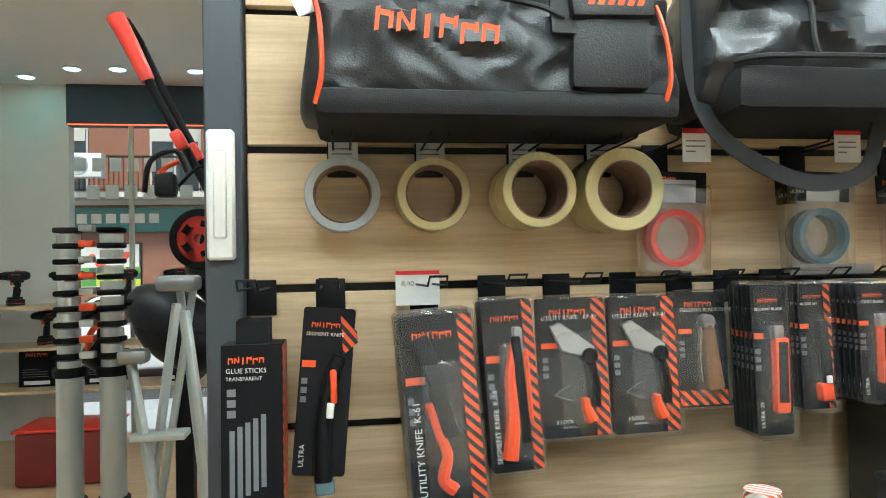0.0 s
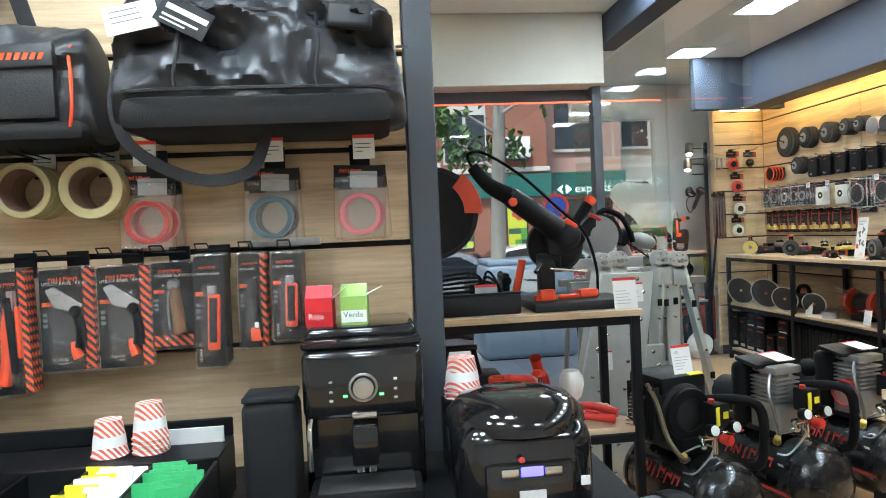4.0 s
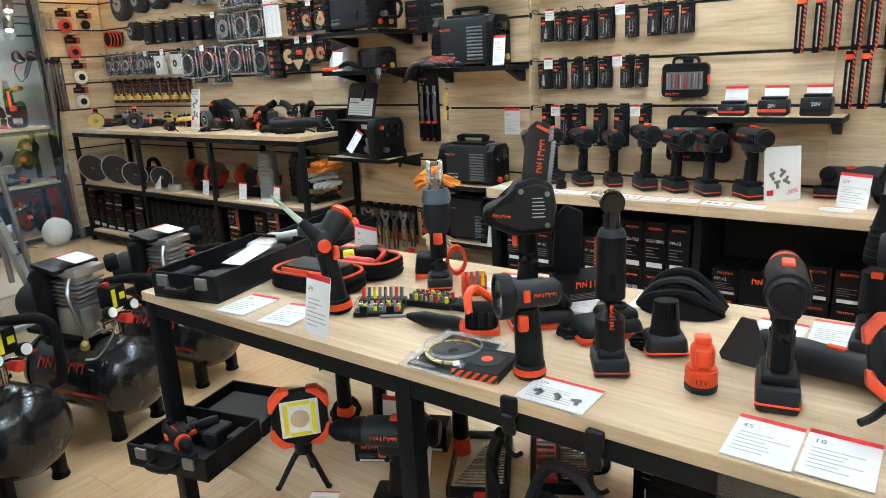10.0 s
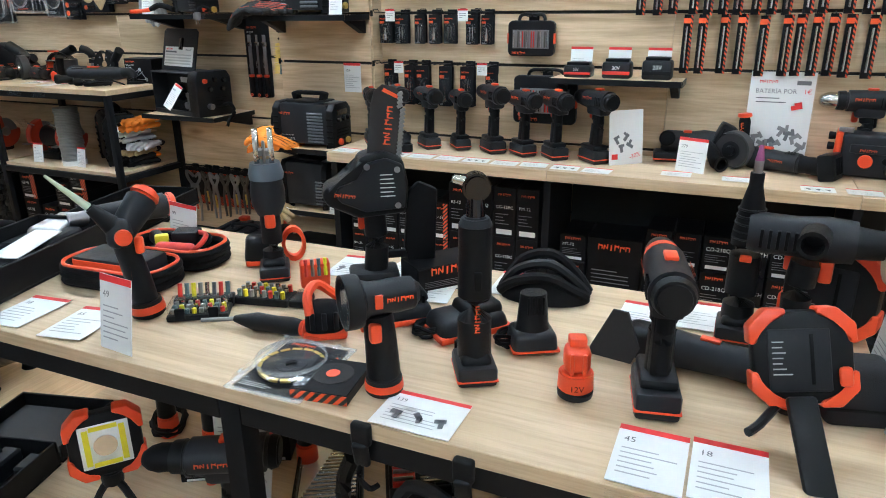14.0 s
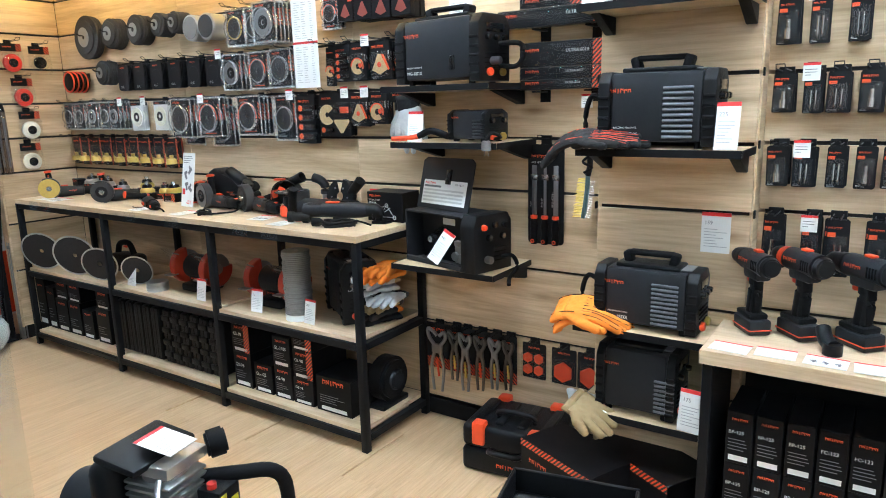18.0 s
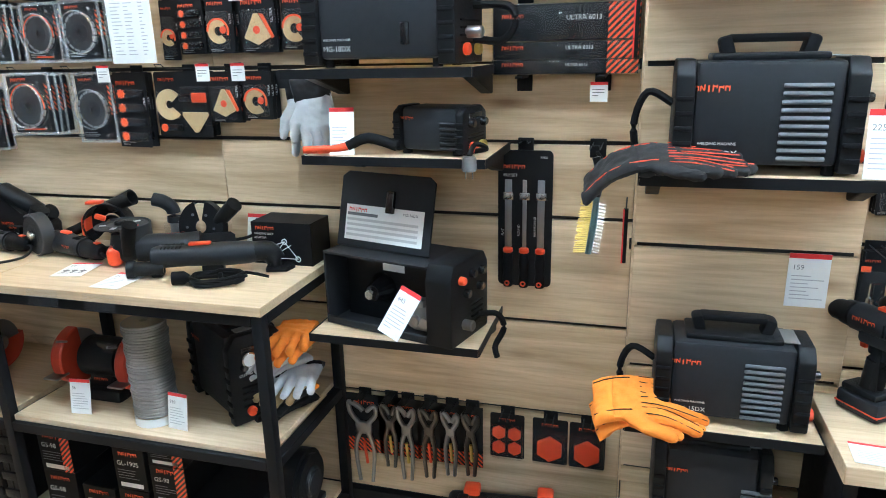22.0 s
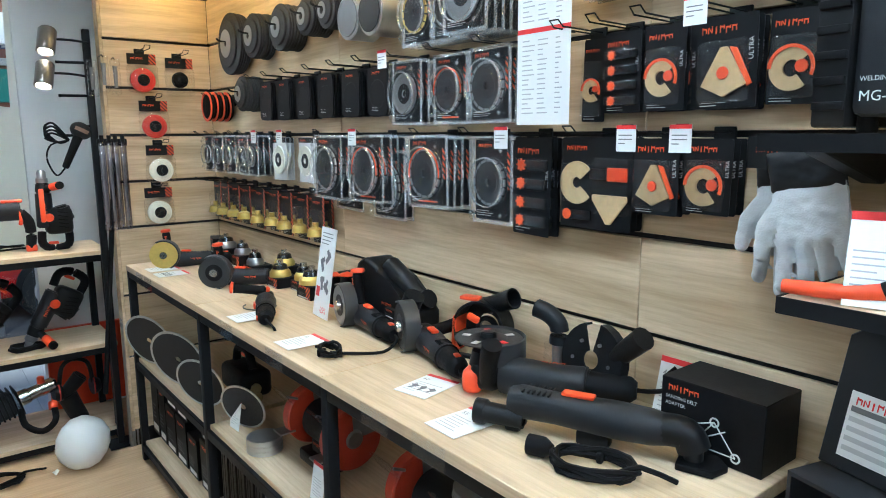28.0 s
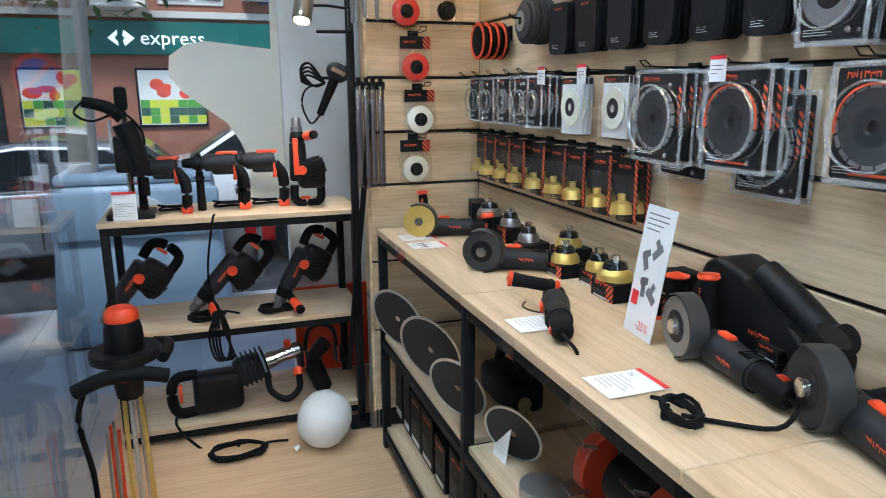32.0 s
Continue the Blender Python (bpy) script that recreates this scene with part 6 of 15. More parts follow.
_tp = tube_pack(-0.19, 1.235)
i = 0
for z in (1.235, 1.44, 1.645):
    y = -0.19 if z < 1.4 else -0.02
    while y > -1.5:
        if not (z < 1.3 and i == 0):
            clone(_tp, S_(y, z) @ at(rnd.uniform(-0.003, 0.003), rnd.uniform(-0.004, 0.004), 0.02 + 0.014 * (i % 2)))
        y -= rnd.choice((0.044, 0.05, 0.06, 0.072))
        i += 1


def bit_case(y, z, w=0.19, h=0.135):
    t = thing("drill_bit_case", "black plastic case with steel drill bits behind clear lid", "bit case", S_(y, z) @ at(0, 0, 0.012), "bit cases")
    part("case_body", slab(rounded(w, h, 0.02), 0.03, 0.016, 0.004), M_PLA, t)
    part("carry_handle", Sh().tube([(-w * 0.28, 0, 0.016), (-w * 0.2, 0.022, 0.016), (w * 0.2, 0.022, 0.016), (w * 0.28, 0, 0.016)], 0.007, 8, 4), M_PLA, t)
    part("bit_tray", Sh().span(-w * 0.39, w * 0.39, -h * 0.78, -h * 0.26, 0.0312, 0.034), M_GREYD, t)
    for k in range(16):
        x = -w * 0.36 + w * 0.72 * k / 15
        part("drill_bit", Sh().cyl((x, -h * 0.3, 0.0365), (x, -h * 0.75, 0.0365), w * 0.013, n=6), M_RED if k in (4, 8, 9) else (M_CHROME, M_STEEL, M_DARKTOOL)[k % 3], t)
    for sg in (-1, 1):
        part("orange_clip", Sh().box((sg * w * 0.495, -h * 0.5, 0.02), (0.008, h * 0.3, 0.022), 0.003), M_ORANGE, t)
    logo(t, at(-w * 0.25, -h * 0.91, 0.0318), w * 0.3)
    hook(S_(y, z + 0.012), 0.07)


bit_case(0.395, 1.215)
bit_case(0.33, 1.005, 0.26, 0.19)


# ---- cartons ----
_cart = {}


def carton(x, y, z, d, w, h, code="", hatch_side=False, turn=0.0, label="black printed tool carton on a shelf", group="tool cartons"):
    """Front looks to -x; (x, y, z) is the middle of its front foot."""
    key = (round(d, 3), round(w, 3), round(h, 3), code, hatch_side)
    m = at(x, y, z) @ rz(turn)
    if key in _cart:
        return clone(_cart[key], m)
    t = thing("tool_carton", label, "carton", m, group)
    part("carton", Sh().span(0, d, -w / 2, w / 2, 0, h, 0.0015), M_BOX, t)
    part("lid_flap", Sh().span(0.002, d - 0.002, -w / 2 + 0.002, w / 2 - 0.002, h + 0.0003, h + 0.0015), M_BOX, t)
    logo(t, on_w(-0.0008, 0, h * 0.86), w * 0.6)
    if code:
        lettering(code, min(w * 0.2, h * 0.16), t, on_w(-0.0008, w * 0.4, h * 0.58), M_WPRINT, "model_name")
    part("white_label", Sh().span(-0.0012, -0.0003, -w * 0.36, w * 0.36, h * 0.06, h * 0.16), M_CARD, t)
    bars(t, on_w(-0.0008, w * 0.4, h * 0.5), w * 0.75, h * 0.26, 4, M_PRINT, "small_print", int(h * 977))
    if hatch_side:
        part("striped_side", Sh().span(-0.0012, -0.0003, -w / 2 + 0.001, -w / 2 + w * 0.3, 0.001, h - 0.001), M_HATCH, t)
    _cart[key] = t
    return t


# ---- hand tools ----
def drill(m, s=1.0, label="black cordless drill with orange trigger standing on its battery", battery=True, chuck=M_PLA, collar=None, name="cordless_drill", slim=False):
    """Stands on its battery at the origin; the chuck points to +x."""
    t = thing(name, label, "drill", m @ Matrix.Scale(s, 4), "cordless drills")
    if battery:
        part("battery", Sh().box((0.0, 0, 0.024), (0.105, 0.068, 0.046), 0.008), M_CHAR, t)
        part("orange_line", Sh().box((0.0, 0, 0.017), (0.1065, 0.0695, 0.004), 0.001), M_ORANGE, t)
        part("foot", Sh().box((0.004, 0, 0.055), (0.088, 0.058, 0.018), 0.007), M_PLA, t)
    part("handle", Sh().tube([(0.002, 0, 0.055), (-0.004, 0, 0.10), (-0.008, 0, 0.15), (-0.004, 0, 0.19)], 0.0205, 12, 3).box((-0.012, 0, 0.12), (0.03, 0.034, 0.12), 0.010), M_PLA, t)
    part("rubber_grip", Sh().tube([(-0.018, 0, 0.07), (-0.024, 0, 0.12), (-0.022, 0, 0.165)], 0.013, 10, 3), M_RUB, t)
    body = Sh().cyl((-0.075, 0, 0.215), (0.06, 0, 0.215), 0.034, 0.032, 20, 0.006).box((-0.01, 0, 0.19), (0.085, 0.05, 0.05), 0.012)
    part("body", body, M_CHAR, t)
    part("motor_cap", Sh().cyl((-0.092, 0, 0.215), (-0.0755, 0, 0.215), 0.026, 0.032, 18, 0.003), M_PLA, t)
    part("torque_ring", Sh().cyl((0.0605, 0, 0.215), (0.084, 0, 0.215), 0.030, 0.028, 18, 0.002), collar or M_PLA, t)
    part("chuck", Sh().lathe([(0, 0), (0.024, 0), (0.025, 0.02), (0.021, 0.034), (0.012, 0.046), (0.006, 0.048), (0, 0.048)], at(0.0845, 0, 0.215) @ ry(90), 18), chuck, t)
    part("trigger", Sh().box((0.026, 0, 0.166), (0.018, 0.018, 0.034), 0.006), M_ORANGE, t)
    part("mode_switch", Sh().box((-0.01, 0, 0.2505), (0.03, 0.02, 0.008), 0.003), M_ORANGE, t)
    v = Sh()
    for i in range(4):
        for sg in (-1, 1):
            v.box((-0.06 + 0.009 * i, sg * 0.0325, 0.215), (0.004, 0.004, 0.028), 0.001)
    part("vent_slots", v, M_RUB, t)
    for sg in (-1, 1):
        o = logo(t, at(0.012, sg * 0.0352, 0.222) @ (FACE_S if sg < 0 else rz(180) @ FACE_S), 0.055)
    return t


def cable_coil(parent, c, r=0.05, n=4, wr=0.0042, seed=0, flat=True):
    rnd = random.Random(seed)
    pts = []
    for i in range(n * 8 + 1):
        a = i * math.pi / 4
        k = r * (0.85 + 0.2 * rnd.random())
        z = wr + 0.003 * (i % 5) + 0.002 * rnd.random() + 0.0022 * (i // 8)
        pts.append((c[0] + k * 1.3 * math.cos(a), c[1] + k * 0.75 * math.sin(a), c[2] + z))
    pts.append((pts[-1][0] + r, pts[-1][1] + r * 0.4, c[2] + wr))
    part("cable_coil", Sh().tube(pts, wr, 6, 2), M_RUB, parent)
    part("cable_tie", Sh().box((c[0], c[1] + r * 0.68, c[2] + 0.011), (0.012, 0.02, 0.02), 0.004), M_RUB, parent)


def grinder(m, label="black and orange angle grinder lying on the bench", disc=M_GREYD, r=0.06, s=1.0, handle="", coil=None, seed=0, print_ring=True):
    """Lies on its belly along +x with the gear head at the +x end; the disc stands upright on the +y side."""
    t = thing("angle_grinder", label, "angle grinder", m @ Matrix.Scale(s, 4), "angle grinders")
    z = 0.037
    part("motor_body", Sh().lathe([(0, 0), (0.027, 0), (0.033, 0.012), (0.0315, 0.06), (0.036, 0.11), (0.0375, 0.15), (0.034, 0.168), (0, 0.168)], at(0.0, 0, z) @ ry(90), 24), M_CHAR, t)
    part("rear_grip", Sh().lathe([(0, -0.085), (0.017, -0.085), (0.026, -0.074), (0.029, -0.05), (0.027, -0.02), (0.0295, 0.008), (0, 0.008)], at(0, 0, z) @ ry(90) @ Matrix.Diagonal((1.0, 0.9, 1, 1)), 20), M_RUB, t)
    part("grip_seam", Sh().ring((0.006, 0, z), (1, 0, 0), 0.027, 0.0335, 0.004, 24), M_PLA, t)
    part("orange_tail", Sh().box((-0.062, 0.0, z + 0.027), (0.022, 0.014, 0.006), 0.002), M_ORANGE, t)
    part("slide_switch", Sh().box((0.115, 0, z + 0.038), (0.045, 0.02, 0.009), 0.004), M_ORANGE, t)
    part("gear_head", Sh().box((0.196, 0.0, z), (0.06, 0.058, 0.06), 0.016, seg=3).cyl((0.205, 0.018, z), (0.205, 0.046, z), 0.028, 0.022, 18), M_PLA, t)
    for dx in (0.18, 0.214):
        part("head_screw", Sh().cyl((dx, 0.012, z + 0.029), (dx, 0.012, z + 0.033), 0.005, n=8), M_STEEL, t)
    zc = max(z + 0.008, r + 0.004)
    part("disc", Sh().ring((0.205, 0.060, zc), (0, 1, 0), 0.011, r, 0.003, 40), disc, t)
    if print_ring:
        part("disc_label", Sh().ring((0.205, 0.0622, zc), (0, 1, 0), 0.018, r * 0.55, 0.001, 28), M_BLKCARD, t)
    part("flange_nut", Sh().cyl((0.205, 0.0622, zc), (0.205, 0.074, zc), 0.0175, 0.0155, 14, 0.002), M_CHROME if s < 1 else M_PLA, t)
    g = Sh().lathe([(r + 0.004, 0.03), (r + 0.007, 0.03), (r + 0.007, -0.01), (r + 0.004, -0.012), (r + 0.004, 0.03)], at(0.205, 0.054, zc) @ rx(90), 30, 205, 60)
    g.lathe([(0.02, 0.0), (r + 0.006, 0.0), (r + 0.006, 0.003), (0.02, 0.003), (0.02, 0)], at(0.205, 0.05, zc) @ rx(90), 30, 205, 60)
    part("guard", g, M_GUARD, t)
    hm = {"up": at(0.19, 0, z + 0.028) @ ry(6), "left": at(0.2, 0.02, z) @ rx(-84), "right": at(0.19, -0.02, z + 0.01) @ rx(78)}.get(handle)
    if hm:
        o = part("side_handle", Sh().lathe([(0, 0), (0.012, 0), (0.02, 0.006), (0.0165, 0.014), (0.0165, 0.05), (0.0185, 0.085), (0.016, 0.098), (0, 0.1)], hm, 16), M_RUB, t)
        part("orange_cap", Sh().lathe([(0, 0.1), (0.019, 0.1), (0.023, 0.104), (0.021, 0.113), (0, 0.116)], hm, 18), M_ORANGE, o)
        if handle == "up":
            logo(t, hm @ at(0, 0.0187, 0.055) @ rz(180) @ FACE_S @ rz(90), 0.06)
    for i in range(4):
        part("vent_slot", Sh().box((0.02 + 0.009 * i, 0, z + 0.0305), (0.004, 0.034, 0.005), 0.001), M_RUB, t)
    logo(t, at(0.07, 0.0335, z + 0.004) @ rz(180) @ FACE_S, 0.05)
    if coil is False:
        return t
    cx, cy = coil or (-0.15, 0.06)
    part("cable", Sh().tube([(-0.08, 0, z), (-0.11, 0.004, z * 0.8), (-0.135, cy * 0.3, 0.012), ((cx - 0.12) / 2, cy * 0.7, 0.006), (cx, cy, 0.008)], 0.0045, 8, 4), M_RUB, t)
    if coil:
        cable_coil(t, (cx, cy, 0.0), 0.038, 5, 0.0042, seed)
    return t


# ---- long rack: top board ----
Z0 = 0.9005
M_GUARD = material("dark_grey_guard", (0.045, 0.046, 0.048), 0.4, 0.3, 0.1, 40)
grinder(at(4.318, 4.81, Z0) @ rz(153) @ at(0, 0, 0), "black angle grinder with a brass wire wheel on the bench", M_BRASS, 0.062, 0.9, "up", None, 1, False)
grinder(at(4.345, 4.295, Z0) @ rz(145), "black angle grinder with a large dark disc and upright handle", M_GUARD, 0.062, 0.9, "up", (-0.10, -0.06), 2)
grinder(at(4.128, 3.845, Z0 + 0.024) @ rz(66) @ rx(-90) @ at(0, 0, -0.037), "compact black angle grinder with an orange-tipped side handle", M_GUARD, 0.055, 0.88, "", None, 3)
grinder(at(4.297, 3.455, Z0) @ rz(79), "black angle grinder with a thin steel disc beside stacked cartons", M_GREYD, 0.062, 0.93, "up", (-0.06, 0.18), 4)
grinder(at(4.275, 3.145, Z0) @ rz(71), "black angle grinder with a wide guard lying on the bench", M_ABR, 0.062, 0.97, "right", (-0.02, -0.12), 5)
t = grinder(at(4.375, 2.81, Z0 + 0.045) @ rz(122) @ rx(90) @ at(0, 0, -0.037), "long black and orange grinder with a flat cutting disc facing up", M_ABR, 0.068, 1.1, "", None, 6)
part("orange_nose", Sh().box((0.222, -0.012, 0.037), (0.04, 0.05, 0.066), 0.014, seg=3), M_ORANGE, t)
part("upright_handle", Sh().tube([(0.185, 0.0, 0.0), (0.175, 0.05, -0.03), (0.165, 0.085, -0.045)], [0.016, 0.019], 14, 3), M_RUB, t)
for k in range(5):
    a = k * 1.25
    part("disc_print", Sh().box((0.205 + 0.045 * math.cos(a), 0.0622, 0.072 + 0.045 * math.sin(a)), (0.018, 0.001, 0.012), 0, (0, -math.degrees(a), 0)), M_REDP if k % 2 else M_PRINT_PALE, t)
t = thing("side_handle", "black grinder handle with an orange end lying across the bench", "tool part", at(4.205, 4.005, Z0 + 0.05) @ rz(158) @ ry(80))
part("grip", Sh().lathe([(0, 0), (0.012, 0.0), (0.018, 0.008), (0.0155, 0.018), (0.0155, 0.07), (0.0175, 0.1), (0, 0.102)], None, 16), M_RUB, t)
part("orange_cap", Sh().lathe([(0, 0.102), (0.0185, 0.102), (0.0195, 0.11), (0, 0.116)], None, 16), M_ORANGE, t)
part("orange_root", Sh().cyl((0, 0, -0.012), (0, 0, 0), 0.014, 0.017, 16, 0.002), M_ORANGE, t)


def multi_sander():
    t = thing("multi_tool", "long black oscillating tool with a triangular sanding pad and coiled cable", "power tool", at(4.236, 2.72, Z0) @ rz(-67))
    part("body", Sh().lathe([(0, 0), (0.026, 0.0), (0.032, 0.02), (0.030, 0.09), (0.034, 0.2), (0.032, 0.26), (0.026, 0.29), (0, 0.295)], at(-0.13, 0, 0.055) @ ry(90), 22), M_CHAR, t)
    part("orange_slide", Sh().box((0.0, 0, 0.088), (0.06, 0.022, 0.008), 0.003), M_ORANGE, t)
    part("gear_head", Sh().tube([(0.14, 0, 0.055), (0.185, 0, 0.055), (0.20, 0, 0.03)], 0.028, 14, 4), M_PLA, t)
    part("spindle", Sh().cyl((0.20, 0, 0.035), (0.20, 0, 0.013), 0.016, n=14), M_PLA, t)
    part("sanding_pad", Sh().prism([(-0.03, -0.03), (0.03, -0.035), (0.05, 0.0), (0.03, 0.035), (-0.03, 0.03)], 0.012, at(0.205, 0, 0.0065) @ rx(90), 0.002), M_RUB, t)
    v = Sh()
    for i in range(6):
        v.box((-0.1 + 0.01 * i, 0, 0.083), (0.004, 0.045, 0.004), 0.001)
    part("vent_slots", v, M_RUB, t)
    part("dust_port", Sh().lathe([(0.015, 0), (0.019, 0), (0.02, 0.07), (0.024, 0.075), (0.024, 0.095), (0.018, 0.095), (0.015, 0.07), (0.015, 0)], at(-0.10, -0.012, 0.026) @ rz(6) @ ry(-88), 18), M_PLA, t)
    part("tail_stand", Sh().box((-0.12, 0, 0.016), (0.03, 0.05, 0.03), 0.006), M_PLA, t)
    part("body_foot", Sh().box((0.03, 0, 0.014), (0.06, 0.03, 0.027), 0.005), M_PLA, t)
    cable_coil(t, (0.06, -0.10, 0.0), 0.055, 6, 0.0045, 3)
    part("plug", Sh().lathe([(0, 0), (0.018, 0), (0.018, 0.03), (0.008, 0.045), (0, 0.046)], at(-0.06, -0.09, 0.019) @ ry(90), 14), M_RUB, t)


multi_sander()
t = thing("tool_carton", "black sanding attachment carton with a white line drawing", "carton", at(4.40, 2.535, Z0), "tool cartons")
part("carton", Sh().span(-0.045, 0.075, -0.095, 0.095, 0, 0.125, 0.0015), M_BOX, t)
logo(t, on_w(-0.0462, 0.05, 0.108), 0.06)
lettering("SANDING BELT", 0.009, t, on_w(-0.0462, 0.085, 0.088), M_WPRINT)
lettering("ADAPTER", 0.009, t, on_w(-0.0462, 0.085, 0.076), M_WPRINT)
s = Sh()
for a, b in (((0.03, 0.02), (-0.01, 0.07)), ((-0.01, 0.07), (-0.05, 0.02)), ((-0.05, 0.02), (0.03, 0.02)), ((-0.01, 0.07), (0.03, 0.055)), ((0.02, 0.03), (-0.03, 0.06))):
    s.cyl((-0.0465, a[0], a[1]), (-0.0465, b[0], b[1]), 0.0012, n=5)
for a in ((0.03, 0.02), (-0.05, 0.02), (-0.01, 0.07)):
    s.ring((-0.0465, *a), (1, 0, 0), 0.006, 0.009, 0.001, 16)
part("line_drawing", s, M_WPRINT, t)


def dust_guard(y, col, r=0.07):
    t = thing("dust_guard", "round grinder dust guard with a slanting black spout", "tool attachment", at(4.43, y, Z0), "dust guards")
    c = (0, 0, r + 0.004)
    part("shroud", Sh().lathe([(r * 0.25, 0.02), (r * 0.25, 0.024), (r, 0.024), (r + 0.002, 0.0), (r - 0.003, 0.0), (r - 0.004, 0.02), (r * 0.25, 0.02)], at(*c) @ ry(-80), 30, 330, 20), col, t)
    part("spout", Sh().tube([(0.0, -r * 0.6, r * 1.25), (-0.01, -r * 1.2, r * 1.75), (-0.015, -r * 1.55, r * 2.05)], [0.021, 0.024], 14, 4), M_PLA, t)
    for i in range(6):
        a = i * math.pi / 3
        part("screw", Sh().cyl((-0.022, r * 0.6 * math.cos(a), c[2] + r * 0.6 * math.sin(a)), (-0.027, r * 0.6 * math.cos(a), c[2] + r * 0.6 * math.sin(a)), 0.004, n=8), M_STEEL, t)
    return t


dust_guard(2.835, M_PLA, 0.078)
t = thing("dust_guard", "black open grinder dust hood with an orange side plate and spout", "tool attachment", at(4.42, 3.185, Z0) @ rz(20), "dust guards")
part("drum", Sh().lathe([(0.03, 0.034), (0.068, 0.034), (0.072, 0.028), (0.072, -0.03), (0.066, -0.03), (0.066, 0.026), (0.03, 0.026)], at(0, 0, 0.074) @ ry(90), 30, 270, 45), M_PLA, t)
part("inner_ring", Sh().ring((0.02, 0, 0.07), (1, 0, 0), 0.018, 0.03, 0.012, 24), M_CHAR, t)
part("orange_plate", Sh().prism([(-0.03, 0.004), (0.028, 0.004), (0.028, 0.1), (0.012, 0.118), (-0.03, 0.1)], 0.012, at(0, 0.074, 0) @ rx(4), 0.004), M_ORANGE, t)
part("orange_knob", Sh().box((-0.034, 0.01, 0.105), (0.016, 0.034, 0.018), 0.006, (20, 0, 0)), M_ORANGE, t)
part("top_clip", Sh().box((-0.01, 0.03, 0.149), (0.03, 0.05, 0.01), 0.003), M_ORANGE, t)
part("spout", Sh().lathe([(0.018, 0), (0.02, 0.05), (0.023, 0.085), (0.026, 0.085), (0.023, 0.05), (0.022, 0)], at(0.01, -0.01, 0.13) @ rx(68) @ ry(-12), 18), M_PLA, t)
part("base_lip", Sh().box((-0.03, -0.01, 0.004), (0.02, 0.13, 0.008), 0.002), M_PLA, t)
t = thing("dust_adapter", "clear grey elbow dust adapter with a black pipe", "tool attachment", at(4.43, 2.945, Z0))
part("elbow", Sh().tube([(0, 0, 0.09), (0, 0, 0.13), (-0.01, 0.02, 0.155), (-0.02, 0.05, 0.165)], 0.021, 14, 4), M_CHAR, t)
o = part("clear_body", Sh().box((0, 0, 0.048), (0.05, 0.05, 0.094), 0.008), M_CLEAR, t)
part("inner_pipe", Sh().cyl((0, 0, 0.0), (0, 0, 0.092), 0.014, n=14), M_GREYD, t)


def mixer_case():
    t = thing("dust_case", "large black moulded grinder dust shroud with a curved top spout", "tool attachment", at(4.41, 3.56, Z0))
    poly = [(-0.16, 0), (0.15, 0), (0.155, 0.07), (0.09, 0.11), (0.03, 0.135), (-0.02, 0.175), (-0.09, 0.195), (-0.13, 0.175), (-0.155, 0.11), (-0.17, 0.04)]
    part("shell", Sh().prism([(-x, z) for x, z in poly], 0.10, rz(90), 0.014, 3), M_PLA, t)
    part("spout", Sh().tube([(0, 0.02, 0.17), (0, -0.06, 0.135), (0, -0.13, 0.10), (0, -0.165, 0.11)], [0.032, 0.026], 14, 4), M_PLA, t)
    part("side_tube", Sh().tube([(-0.075, -0.13, 0.01), (-0.075, -0.16, 0.07), (-0.07, -0.195, 0.135)], [0.025, 0.028], 16, 3), M_PLA, t)
    logo(t, on_w(-0.0512, -0.03, 0.075), 0.05)
    part("orange_hoop", Sh().lathe([(0.022, -0.005), (0.03, -0.005), (0.03, 0.005), (0.022, 0.005), (0.022, -0.005)], at(-0.056, 0.06, 0.0) @ ry(90), 18, 180, 90), M_ORANGE, t)


mixer_case()
for i, (x, y, hh) in enumerate(((4.385, 3.865, 0.10), (4.39, 3.80, 0.11))):
    t = thing("spare_handle", "black tube with an orange cap standing on the bench", "tool part", at(x, y, Z0), "spare handles")
    part("tube", Sh().cyl((0, 0, 0), (0, 0, hh), 0.022, n=18, bev=0.002), M_RUB, t)
    part("orange_cap", Sh().lathe([(0, hh), (0.024, hh), (0.027, hh + 0.004), (0.012, hh + 0.009), (0.004, hh + 0.012), (0, hh + 0.012)], None, 20), M_ORANGE, t)
    part("orange_foot", Sh().cyl((0, 0, 0), (0, 0, 0.008), 0.025, n=18), M_ORANGE, t)
for y, z in ((3.86, 0), (3.83, 0.056), (3.765, 0.0)):
    carton(4.39, y, Z0 + z, 0.07, 0.075, 0.055, "", True)
for i in range(3):
    carton(4.345, 3.50 - 0.002 * i, Z0 + 0.023 * i, 0.07, 0.06, 0.0225, "", False, -12 + 3 * i, "small flat black carton stacked by a grinder", "disc cartons")
carton(4.42, 5.10, Z0, 0.06, 0.12, 0.075, "", False, -14)


def cup_brush(x, y, r, mat, box=0.05):
    carton(x - 0.035, y, Z0, 0.09, r * 2 + 0.01, box, "", True)
    t = thing("cup_brush", "brass wire cup brush standing on its carton" if mat is M_BRASS else "dark steel cup brush standing on its carton", "cup brush", at(x, y, Z0 + box + 0.0016), "cup brushes")
    part("bristles", Sh().lathe([(r * 0.6, 0.0), (r, 0.002), (r * 0.96, 0.018), (r * 0.7, 0.03), (0, 0.03)], None, 26).rough(0.0015, 120), mat, t)
    part("cup", Sh().lathe([(r * 0.74, 0.026), (r * 0.62, 0.044), (0.018, 0.048), (0, 0.048)], None, 22), M_GLOSSBLK, t)
    part("nut", Sh().cyl((0, 0, 0.048), (0, 0, 0.062), 0.012, n=6), M_CHROME, t)


